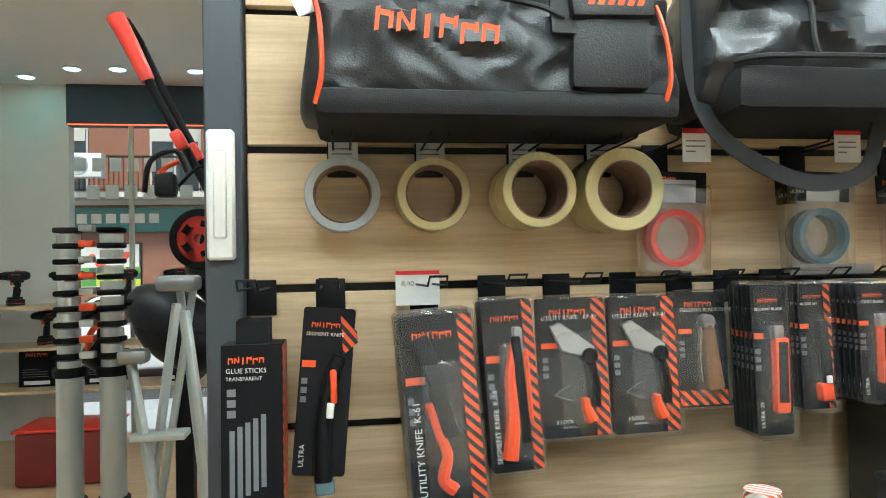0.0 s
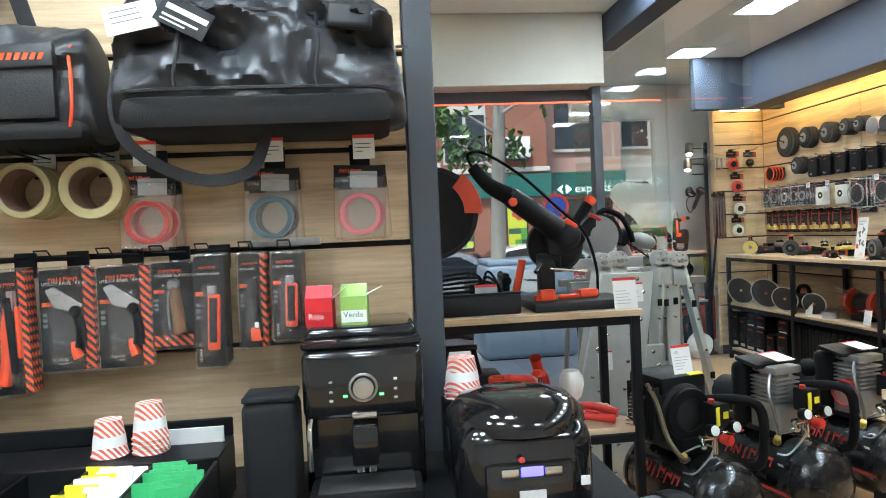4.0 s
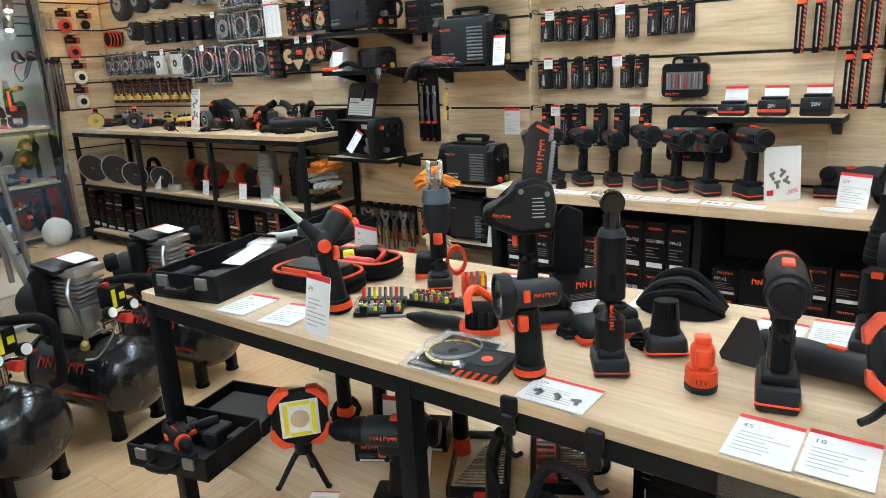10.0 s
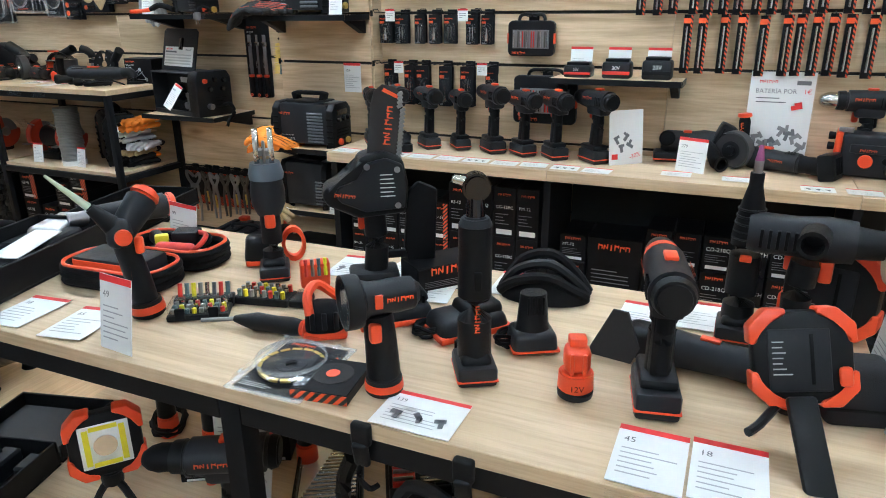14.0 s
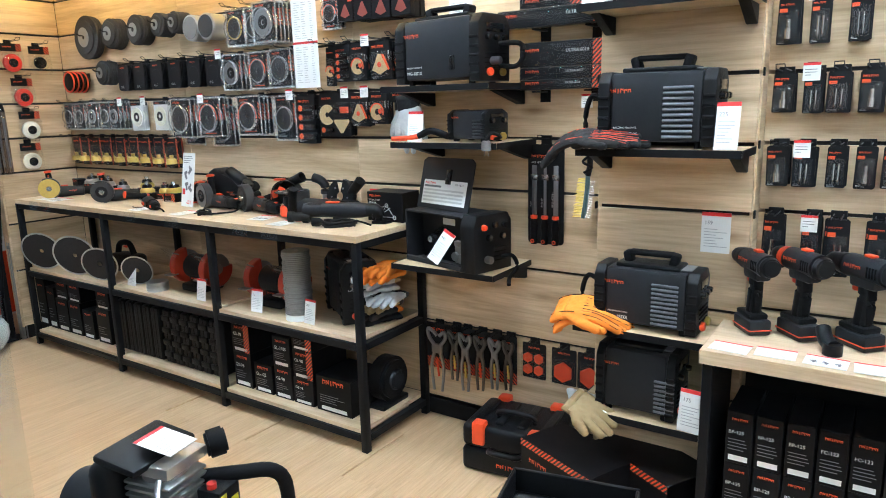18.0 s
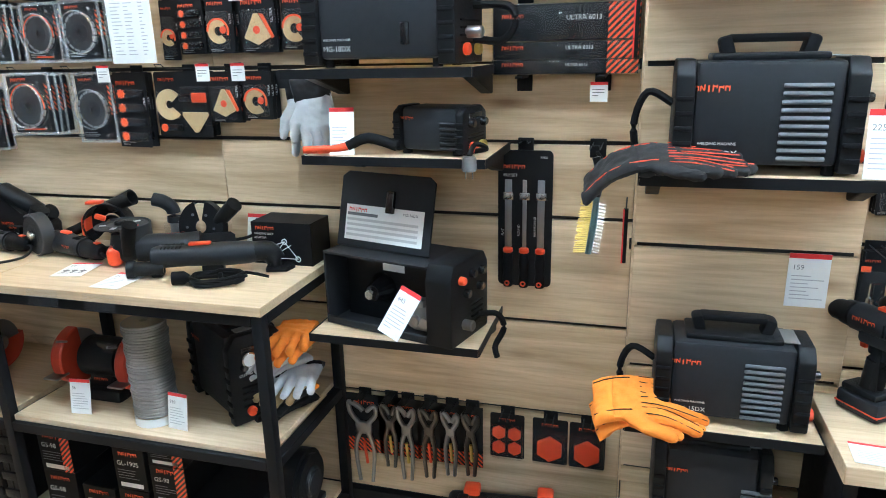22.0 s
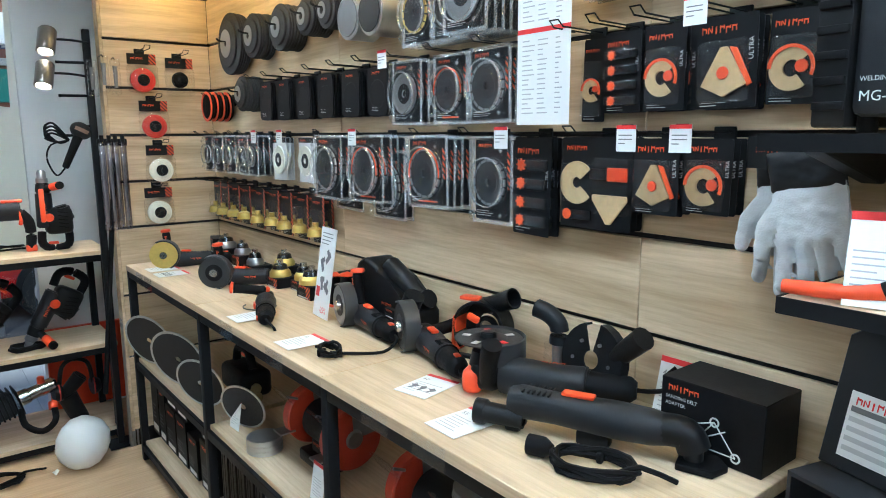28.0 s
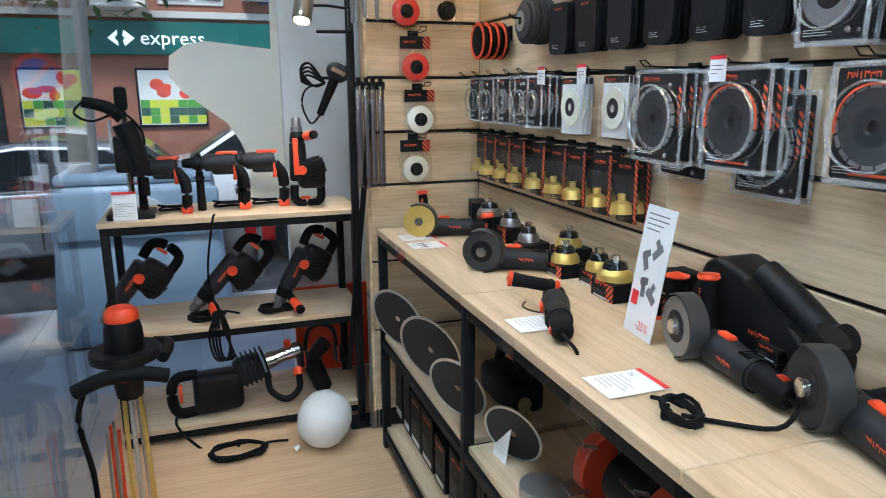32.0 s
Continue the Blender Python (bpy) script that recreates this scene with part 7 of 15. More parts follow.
cup_brush(4.40, 4.86, 0.045, M_STEEL, 0.06)
cup_brush(4.41, 4.70, 0.036, M_STEEL, 0.05)
cup_brush(4.38, 4.50, 0.035, M_STEEL, 0.04)
cup_brush(4.43, 4.34, 0.04, M_BRASS, 0.055)
cup_brush(4.37, 4.25, 0.04, M_BRASS, 0.035)
cup_brush(4.41, 4.14, 0.036, M_BRASS, 0.035)
cup_brush(4.38, 4.02, 0.045, M_BRASS, 0.045)
t = thing("show_card", "tall white advertising card with tool pictures standing on the bench", "sign", at(4.275, 3.772, Z0) @ rz(-5) @ FACE_W @ rx(-9) @ Matrix.Diagonal((1.08, 1.22, 1, 1)))
part("sheet", Sh().span(-0.05, 0.05, 0, 0.225, -0.001, 0.001), M_CARD, t)
s = Sh()
for x, y, a in ((-0.02, 0.13, 30), (0.015, 0.15, -50), (-0.01, 0.085, 10), (0.02, 0.075, 60)):
    s.box((x, y, 0.0014), (0.014, 0.034, 0.0006), 0, (0, 0, a)).box((x, y + 0.01, 0.0014), (0.026, 0.012, 0.0006), 0, (0, 0, a))
part("pictures", s, M_PRINT, t)
lettering("-25%", 0.022, t, at(-0.01, 0.012, 0.0016), M_REDP, "offer")
bars(t, at(-0.04, 0.215, 0.0014), 0.08, 0.035, 4, M_PRINT, "small_print", 6)
part("red_patch", Sh().span(-0.042, -0.02, 0.05, 0.075, 0.0011, 0.0016), M_REDP, t)
for i, (x, y, pr) in enumerate(((4.06, 4.89, ""), (4.06, 4.77, ""), (4.05, 3.95, "55"), (4.052, 3.615, "75"), (4.114, 3.135, "60"), (4.061, 2.952, "55"))):
    flat_card(x, y, Z0, 0.09, 0.122, -90 + (i == 4) * 12, pr, 11 + i)
    y -= 0.05
    h = thing("card_holder", "clear plastic card holder clipped to the shelf edge", "card holder", at(4.028, y, 0.872), "card holders")
    o = part("strip", Sh().span(-0.0045, -0.0025, -0.06, 0.04, -0.02, 0.028), M_CLEAR, h)
    o.visible_shadow = False
leaning_card(4.43, 2.70, Z0, 0.09, 0.125, 14, 0, "48", 21)

# ---- long rack: middle board ----
ZM = 0.4835


def leaning_disc(y, r, x=4.17, mat=M_ABR, seg=True):
    t = thing("diamond_disc", "large black diamond saw disc leaning on the shelf", "saw disc", at(x, y, ZM) @ rz(32) @ ry(-16), "leaning discs")
    d = part("plate", Sh().ring((0, 0, r), (1, 0, 0), 0.012, r * 0.93, 0.003, 40), mat, t)
    for i in range(28 if seg else 0):
        a = 2 * math.pi * i / 28
        part("segment", Sh().box((0, r * 0.955 * math.cos(a), r + r * 0.955 * math.sin(a)), (0.004, r * 0.075, r * 0.2), 0, (math.degrees(a), 0, 0)), M_ALU, t)
    hl = Sh()
    for i in range(12):
        a = 2 * math.pi * i / 12
        hl.cyl((-0.0018, r * 0.6 * math.cos(a), r + r * 0.6 * math.sin(a)), (-0.0022, r * 0.6 * math.cos(a), r + r * 0.6 * math.sin(a)), r * 0.05, n=10)
    part("cooling_holes", hl, M_GROOVE, d)
    return t


leaning_disc(4.905, 0.12, 4.085)
leaning_disc(4.566, 0.125, 4.10)
leaning_disc(4.32, 0.10, 4.095)
leaning_disc(4.05, 0.085, 4.14)
t = thing("disc_tin", "stack of flat steel disc tins on the shelf", "disc tin", at(4.115, 3.86, ZM))
for i in range(3):
    part("tin", Sh().cyl((0, 0, 0.016 * i), (0, 0, 0.015 + 0.016 * i), 0.055, n=28, bev=0.002), M_ALU, t)


M_DKRED = material("dark_red_enamel", (0.42, 0.045, 0.02), 0.35, 0.0, 0.1, 40)


def bench_grinder(y):
    t = thing("bench_grinder", "orange-red and black bench grinder with steel guards", "bench grinder", at(4.24, y, ZM), "bench grinders")
    part("base", Sh().box((0, 0, 0.02), (0.14, 0.16, 0.04), 0.01), M_PLA, t)
    part("motor", Sh().cyl((0, -0.075, 0.12), (0, 0.075, 0.12), 0.062, n=24, bev=0.012).box((0, 0, 0.06), (0.09, 0.09, 0.08), 0.01), M_PLA, t)
    for sg in (-1, 1):
        w = part("wheel_guard", Sh().lathe([(0.02, -0.02), (0.088, -0.02), (0.092, -0.015), (0.092, 0.015), (0.088, 0.02), (0.02, 0.02)], at(0, sg * 0.115, 0.12) @ rx(90), 28, 270, 95), M_DKRED, t)
        part("stone", Sh().ring((0, sg * 0.115, 0.12), (0, 1, 0), 0.02, 0.078, 0.026, 28), M_GREYD, t)
        part("hub_cap", Sh().cyl((0, sg * 0.13, 0.12), (0, sg * 0.142, 0.12), 0.03, 0.024, 16, 0.002), M_STEEL, t)
        part("tool_rest", Sh().box((-0.095, sg * 0.115, 0.085), (0.05, 0.05, 0.006), 0.001), M_STEEL, t)
        o = part("eye_shield", Sh().box((-0.1, sg * 0.115, 0.2), (0.006, 0.08, 0.06), 0.002, (0, -35, 0)), M_CLEAR, t)
        part("shield_arm", Sh().tube([(-0.06, sg * 0.09, 0.185), (-0.095, sg * 0.09, 0.20)], 0.004, 6, 1), M_STEEL, t)
    logo(t, on_w(-0.047, 0, 0.065), 0.05)
    return t


bench_grinder(3.66)
bench_grinder(3.10)
t = thing("belt_sander", "black belt sander with a tan leather-like belt", "power tool", at(4.25, 4.33, ZM))
part("body", Sh().box((0, 0, 0.07), (0.12, 0.22, 0.1), 0.025, seg=3), M_PLA, t)
part("belt", Sh().tube([(-0.01, -0.13, 0.03), (-0.01, 0.1, 0.03), (-0.01, 0.12, 0.06), (-0.01, -0.12, 0.06)], 0.02, 8, 3), M_TAN, t)
part("handle", Sh().tube([(0, 0.09, 0.1), (0, 0.06, 0.17), (0, -0.03, 0.18), (0, -0.07, 0.12)], 0.016, 10, 4), M_RUB, t)
part("orange_switch", Sh().box((0, 0.0, 0.16), (0.02, 0.03, 0.012), 0.003), M_ORANGE, t)
t = thing("wire_spool_stack", "tall stack of grey cutting discs wrapped with a paper band", "disc stack", at(4.135, 2.86, ZM))
rnd = random.Random(5)
for i in range(34):
    part("disc", Sh().ring((rnd.uniform(-0.002, 0.002), rnd.uniform(-0.002, 0.002), 0.03 + 0.0082 * i), (0, 0, 1), 0.012, 0.06, 0.0072, 26), M_GREYD, t)
part("paper_band", Sh().lathe([(0.0606, 0.0), (0.0608, 0.0), (0.0608, 0.026), (0.0606, 0.026)], None, 26), M_CARD, t)


def plasma():
    t = welder("plasma_cutter", "black plasma cutter with a round pressure gauge on the rack", 0.30, 0.16, 0.27, at(4.283, 2.678, ZM) @ rz(-33.5), "", 0, 0.7, 0.4, True, False, 1, "")
    part("pressure_gauge", Sh().cyl((-0.03, -0.152, 0.20), (-0.03, -0.166, 0.20), 0.022, n=20, bev=0.002), M_CHROME, t)
    part("gauge_face", Sh().disc((-0.03, -0.167, 0.20), (0, 1, 0), 0.018, 0.002, 18), M_CARD, t)
    lettering("CUT-40", 0.012, t, at(-0.06, -0.1525, 0.15) @ FACE_S, M_WPRINT, "model_name")


plasma()
for i in range(8):
    glove("work_glove", ("black work glove at the bottom of a pile", "black and orange work glove in a pile", "grey and tan work glove in a pile", "orange suede welding glove on a pile")[i // 2 if i < 6 else 3],
          at(4.355, 2.485 + 0.01 * (i % 3), ZM + 0.016 + 0.032 * i) @ rz(150 + 14 * (i % 4)), (M_GLB, M_GLB, M_TAN, M_GLG, M_GLG, M_GLG, M_GLO, M_GLO)[i], (M_GLB, M_GLO, M_GLB, M_CHAR, M_GLG, M_TAN, M_GLO, M_GLO)[i], 0.2, 0.11, 0.027, 0.01)
for i, (y, p) in enumerate(((4.95, ""), (4.07, "75"), (3.49, ""), (3.10, "36"), (2.765, "390"))):
    leaning_card(4.095, y + 0.03, ZM, 0.066, 0.105, 9, (-8, 4, 0, 6, -5)[i], p, 31 + i)

# ---- long rack: low board ----
ZL = 0.0935
for i, (y, w, h) in enumerate(((5.09, 0.10, 0.30), (4.98, 0.09, 0.26), (4.86, 0.13, 0.2), (4.72, 0.13, 0.2), (4.58, 0.11, 0.17), (4.42, 0.13, 0.2))):
    carton(4.11, y, ZL, 0.27, w, h, "", False)
    if i in (2, 3, 5):
        carton(4.12, y, ZL + h + 0.002, 0.25, w, 0.1, "", False)


def slim_case(y, ribbed):
    t = thing("tool_case", "slim black ribbed plastic case standing on edge" if ribbed else "slim flat black case standing on edge", "tool case", at(4.11, y, ZL), "slim tool cases")
    part("shell", Sh().span(0, 0.28, -0.034, 0.034, 0, 0.29, 0.008), M_PLA, t)
    part("seam", Sh().span(-0.001, 0.281, -0.002, 0.002, 0.01, 0.28), M_RUB, t)
    if ribbed:
        for i in range(4):
            part("rib", Sh().box((-0.003, 0.0, 0.05 + 0.065 * i), (0.012, 0.062, 0.03), 0.004), M_PLA, t)
    else:
        part("side_groove", Sh().span(-0.002, 0.0, -0.028, -0.02, 0.01, 0.28).span(-0.002, 0.0, 0.02, 0.028, 0.01, 0.28), M_CHAR, t)
    return t


for i in range(11):
    slim_case(4.215 - 0.0755 * i - (0.02 if i > 4 else 0), i > 4)
for y, z, w, h, c in ((3.23, 0, 0.12, 0.17, "GS-98"), (3.23, 0.172, 0.12, 0.14, "GS-98"), (3.09, 0, 0.12, 0.14, "GL-125"), (2.96, 0, 0.11, 0.15, "GS-98"), (2.96, 0.152, 0.11, 0.14, "GL-190S"), (2.835, 0, 0.12, 0.12, "GS-98"), (2.83, 0.122, 0.12, 0.13, "GS-98"), (2.83, 0.254, 0.12, 0.1, "GS-98"), (2.655, 0, 0.2, 0.16, "")):
    carton(4.10, y, ZL + z, 0.22, w, h, c, c == "GS-98" and z > 0.1)
t = thing("hose_reel", "black rounded tool housing on the low shelf", "power tool", at(4.34, 2.53, ZL))
part("drum", Sh().cyl((-0.03, -0.05, 0.12), (-0.03, 0.04, 0.12), 0.1, n=26, bev=0.015), M_PLA, t)
part("base", Sh().box((-0.03, 0, 0.012), (0.18, 0.1, 0.024), 0.006), M_PLA, t)
part("hub", Sh().cyl((-0.03, -0.05, 0.12), (-0.03, -0.065, 0.12), 0.05, 0.04, 20, 0.004), M_CHAR, t)

# ---- south counter: drills, posters, batteries ----
ZS_ = SZT + 0.0005
spots = ((4.20, 1.055, 1.0, 0), (4.21, 0.935, 1.05, 1), (4.20, 0.785, 1.05, 0), (4.23, 0.655, 1.0, 0), (4.21, 0.505, 1.12, 0), (4.20, 0.375, 1.05, 0), (4.18, 0.24, 1.08, 0), (4.17, 0.085, 1.12, 0))
for i, (x, y, sc, red) in enumerate(spots):
    drill(at(x, y, ZS_) @ rz(36 + (i * 5) % 13), sc * 0.97, ("black cordless drill with an orange chuck collar on the counter" if red else "black cordless drill standing on its battery on the counter"), True, M_PLA, M_ORANGE if red else None)
t = thing("loose_chuck", "short black right-angle attachment lying on the counter", "tool attachment", at(4.10, 0.84, ZS_))
part("body", Sh().tube([(0, 0, 0.02), (0.03, 0.02, 0.03), (0.06, 0.03, 0.05)], 0.02, 12, 3).cyl((0, 0, 0.0), (0, 0, 0.03), 0.024, n=16), M_PLA, t)
for i in range(10):
    flat_card(3.985 + 0.004 * (i % 3), 1.13 - 0.115 * i, ZS_, 0.1, 0.075, -90 + (i * 5) % 9 - 4, "", 40 + i)
t = thing("poster_stand", "white battery offer poster in a clear stand on the counter", "sign", at(4.325, -0.424, ZS_ + 0.04) @ rz(2) @ FACE_W @ rx(-3))
part("sheet", Sh().span(0, 0.21, 0.002, 0.296, -0.001, 0.001), M_CARD, t)
o = part("clear_cover", Sh().span(-0.004, 0.214, 0, 0.3, -0.004, -0.0012), M_CLEAR, t)
part("clear_foot", Sh().span(-0.004, 0.214, -0.04, 0, -0.045, 0.003), M_CLEAR, t)
logo(t, at(0.06, 0.262, 0.0012), 0.06, M_REDP)
lettering("BATER\u00cdA POR ", 0.022, t, at(0.02, 0.222, 0.0012), M_PRINT, "headline")
lettering("1\u20ac", 0.022, t, at(0.175, 0.222, 0.0012), M_REDP, "price")
part("dark_patch", Sh().span(0.15, 0.195, 0.252, 0.266, 0.0011, 0.0014), M_PRINT, t)
bars(t, at(0.025, 0.212, 0.0012), 0.13, 0.028, 2, M_PRINT, "small_print", 3)
rnd = random.Random(31)
for k in range(9):
    x, y, a = 0.02 + 0.021 * k, 0.03 + 0.1 * rnd.random(), rnd.uniform(-30, 30)
    s = Sh().box((x, y, 0.0012), (0.034, 0.014, 0.0006), 0.0, (0, 0, a)).box((x - 0.006, y - 0.014, 0.0012), (0.012, 0.026, 0.0006), 0, (0, 0, a - 12))
    part("tool_picture", s.box((x + 0.014, y + 0.004, 0.0013), (0.01, 0.024, 0.0006), 0, (0, 0, a + 20)), M_GREYD if k % 3 else M_PRINT, t)
part("red_picture", Sh().box((0.16, 0.175, 0.0012), (0.036, 0.016, 0.0006), 0, (0, 0, 14)).box((0.164, 0.186, 0.0012), (0.024, 0.012, 0.0006), 0, (0, 0, 14)), M_REDP, t)
t = thing("offer_card", "white offer card with tool pictures in a clear stand", "sign", at(4.13, 0.02, ZS_) @ rz(40) @ FACE_W @ rx(-7))
part("sheet", Sh().span(0, 0.14, 0, 0.2, -0.001, 0.001), M_CARD, t)
s = Sh()
for x, y, a in ((0.03, 0.09, 30), (0.07, 0.1, -40), (0.05, 0.06, 10), (0.085, 0.07, 60)):
    s.box((x, y, 0.0014), (0.012, 0.03, 0.0006), 0, (0, 0, a)).box((x, y + 0.01, 0.0014), (0.024, 0.01, 0.0006), 0, (0, 0, a))
part("pictures", s, M_PRINT, t)
part("red_patch", Sh().span(0.01, 0.035, 0.02, 0.04, 0.0011, 0.0016), M_REDP, t)
lettering("-30%", 0.024, t, at(0.085, 0.018, 0.0016) @ rz(14), M_REDP, "offer")
leaning_card(4.146, -0.212, ZS_, 0.105, 0.12, 8, -20, "279", 52)
for i, (x, y) in enumerate(((4.036, -0.224), (4.025, -0.424), (3.985, -0.661), (3.985, -0.792))):
    flat_card(x, y + 0.05, ZS_, 0.1, 0.07, -90, "", 70 + i)
for i, y in enumerate((0.185, 0.04, -0.105)):
    t = thing("tool_battery", "black slide-on tool battery with a red end on the wall shelf", "battery", at(4.28, y, 1.0105), "spare batteries")
    hh = (0.045, 0.06, 0.068)[i]
    part("pack", Sh().box((0, 0, hh / 2), (0.075, 0.105, hh), 0.009), M_CHAR, t)
    part("rail", Sh().box((0, 0, hh + 0.006), (0.05, 0.085, 0.011), 0.002), M_PLA, t)
    part("red_face", Sh().box((-0.0378, 0, hh * 0.35), (0.002, 0.1, hh * 0.2), 0.0005), M_RED if i < 2 else M_PLA, t)
    lettering("20V", hh * 0.3, t, on_w(-0.039, 0.015, hh * 0.55), M_WPRINT)
    leaning_card(4.315, y + 0.045, 1.0105, 0.085, 0.11, 8, 0, "", 60 + i)


t = thing("jigsaw", "black cordless saw with dust pipe and side handle on counter", "power tool", at(4.31, -0.21, ZS_) @ rz(-82), "demonstration tools")
part("body", Sh().lathe([(0, 0), (0.03, 0), (0.038, 0.02), (0.036, 0.11), (0.042, 0.15), (0.036, 0.2), (0, 0.204)], at(-0.07, 0, 0.075) @ ry(90) @ Matrix.Diagonal((1.1, 0.9, 1, 1)), 22), M_CHAR, t)
part("orange_button", Sh().box((0.02, -0.014, 0.115), (0.03, 0.018, 0.01), 0.004), M_ORANGE, t)
part("battery_slot", Sh().box((0.15, -0.01, 0.105), (0.06, 0.07, 0.085), 0.01, (0, 24, 0)), M_PLA, t)
for k in range(3):
    part("rib", Sh().box((0.135 + 0.016 * k, -0.047, 0.112 - 0.007 * k), (0.006, 0.004, 0.05), 0.001, (0, 24, 0)), M_RUB, t)
part("base_shell", Sh().box((-0.02, 0, 0.02), (0.15, 0.085, 0.038), 0.01, seg=3), M_PLA, t)
part("orange_line", Sh().box((-0.02, -0.001, 0.012), (0.152, 0.087, 0.005), 0.001), M_ORANGE, t)
part("side_handle", Sh().lathe([(0, 0), (0.012, 0), (0.03, 0.004), (0.028, 0.01), (0.016, 0.016), (0.016, 0.07), (0.019, 0.09), (0, 0.095)], at(-0.05, -0.03, 0.09) @ ry(-30) @ rx(80), 18), M_RUB, t)
part("dust_pipe", Sh().tube([(0.09, -0.02, 0.07), (0.105, -0.09, 0.06), (0.115, -0.15, 0.035), (0.13, -0.175, 0.03)], [0.02, 0.025], 16, 4, False), M_RUB, t)
part("pipe_mouth", Sh().ring((0.131, -0.178, 0.03), (0.5, -0.85, -0.1), 0.02, 0.0275, 0.008, 22), M_PLA, t)
t = grinder(at(4.21, -0.617, ZS_) @ rz(65), "black cordless grinder with an orange-tipped upright handle on the counter", M_ABR, 0.056, 1.08, "up", False, 8)
part("battery_foot", Sh().box((-0.085, 0, 0.042), (0.05, 0.076, 0.083), 0.008, (0, 12, 0)), M_PLA, t)
for k in range(3):
    part("rib", Sh().box((-0.112, -0.018 + 0.018 * k, 0.05), (0.006, 0.005, 0.05), 0.001, (0, 12, 0)), M_RUB, t)
t = thing("bench_sharpener", "black sharpening machine with orange ends and a round orange knob", "power tool", at(4.285, -0.83, ZS_) @ rz(-8))
part("body", Sh().box((0, 0, 0.075), (0.1, 0.19, 0.145), 0.012, seg=3).box((-0.052, 0.0, 0.1), (0.012, 0.13, 0.03), 0.005), M_CHAR, t)
part("orange_end", Sh().box((-0.004, 0.102, 0.078), (0.112, 0.022, 0.15), 0.008, seg=3), M_ORANGE, t)
part("orange_foot", Sh().box((-0.046, -0.1, 0.014), (0.02, 0.036, 0.027), 0.006), M_ORANGE, t)
part("orange_knob", Sh().cyl((-0.05, 0.015, 0.06), (-0.066, 0.015, 0.06), 0.022, n=20, bev=0.004), M_ORANGE, t)
part("black_knob", Sh().cyl((-0.05, -0.045, 0.066), (-0.064, -0.045, 0.066), 0.012, n=16, bev=0.003), M_RUB, t)
for z in (0.1, 0.135):
    part("clamp_screw", Sh().cyl((-0.03, 0.113, z), (-0.03, 0.135, z), 0.012, 0.014, 12, 0.002), M_RUB, t)
part("steel_clamp", Sh().box((-0.03, 0.085, 0.158), (0.03, 0.045, 0.014), 0.003), M_STEEL, t)
part("arm", Sh().tube([(-0.05, -0.06, 0.03), (-0.09, -0.095, 0.08), (-0.075, -0.13, 0.125)], [0.022, 0.018], 12, 3), M_RUB, t)
logo(t, on_w(-0.0585, 0.01, 0.096), 0.05)
drill(at(4.37, -0.80, ZS_) @ rz(94), 1.13, "black cordless drill standing behind the sharpening machine", True, M_CHROME)

# cartons under the south counter
codes = ("BP-125", "BP-125", "BP-125", "FC-123", "FC-123", "FC-123", "RS-12", "CD-12Q", "CG-12BC", "PM-12")
y = 1.075
i = 0
while y > 0.30:
    w = 0.07 if i < 6 else 0.088
    for z, h in ((0.2135, 0.155), (0.3705, 0.155)) if i < 6 else ((0.2135, 0.2), (0.4155, 0.2)):
        carton(4.02, y - w / 2, z, 0.2, w, h, codes[min(i, 9)], i == 5)
    carton(4.03, y - w / 2, 0.062, 0.2, w, 0.12, "", i % 3 == 0)
    y -= w + 0.006
    i += 1
y = 0.17
for w, h, c in ((0.10, 0.13, "MT-12"), (0.2, 0.24, ""), (0.09, 0.16, ""), (0.09, 0.16, ""), (0.10, 0.16, "CD-218Q"), (0.10, 0.16, "CD-200TH"), (0.10, 0.16, "CD-218"), (0.12, 0.2, "")):
    carton(4.04, y - w / 2, 0.2135, 0.2, w, h, c, False)
    if h < 0.2:
        carton(4.05, y - w / 2, 0.2135 + h + 0.002, 0.19, w, h * 0.8, c, False)
    carton(4.05, y - w / 2, 0.062, 0.2, w, 0.115, "", False)
    y -= w + 0.008
y = -0.8
while y > -1.6:
    carton(4.05, y - 0.06, 0.2135, 0.2, 0.11, 0.18, "", False)
    carton(4.05, y - 0.06, 0.062, 0.2, 0.11, 0.12, "", False)
    y -= 0.12


# ---- demonstration table ----
TT = TZ + 0.0005


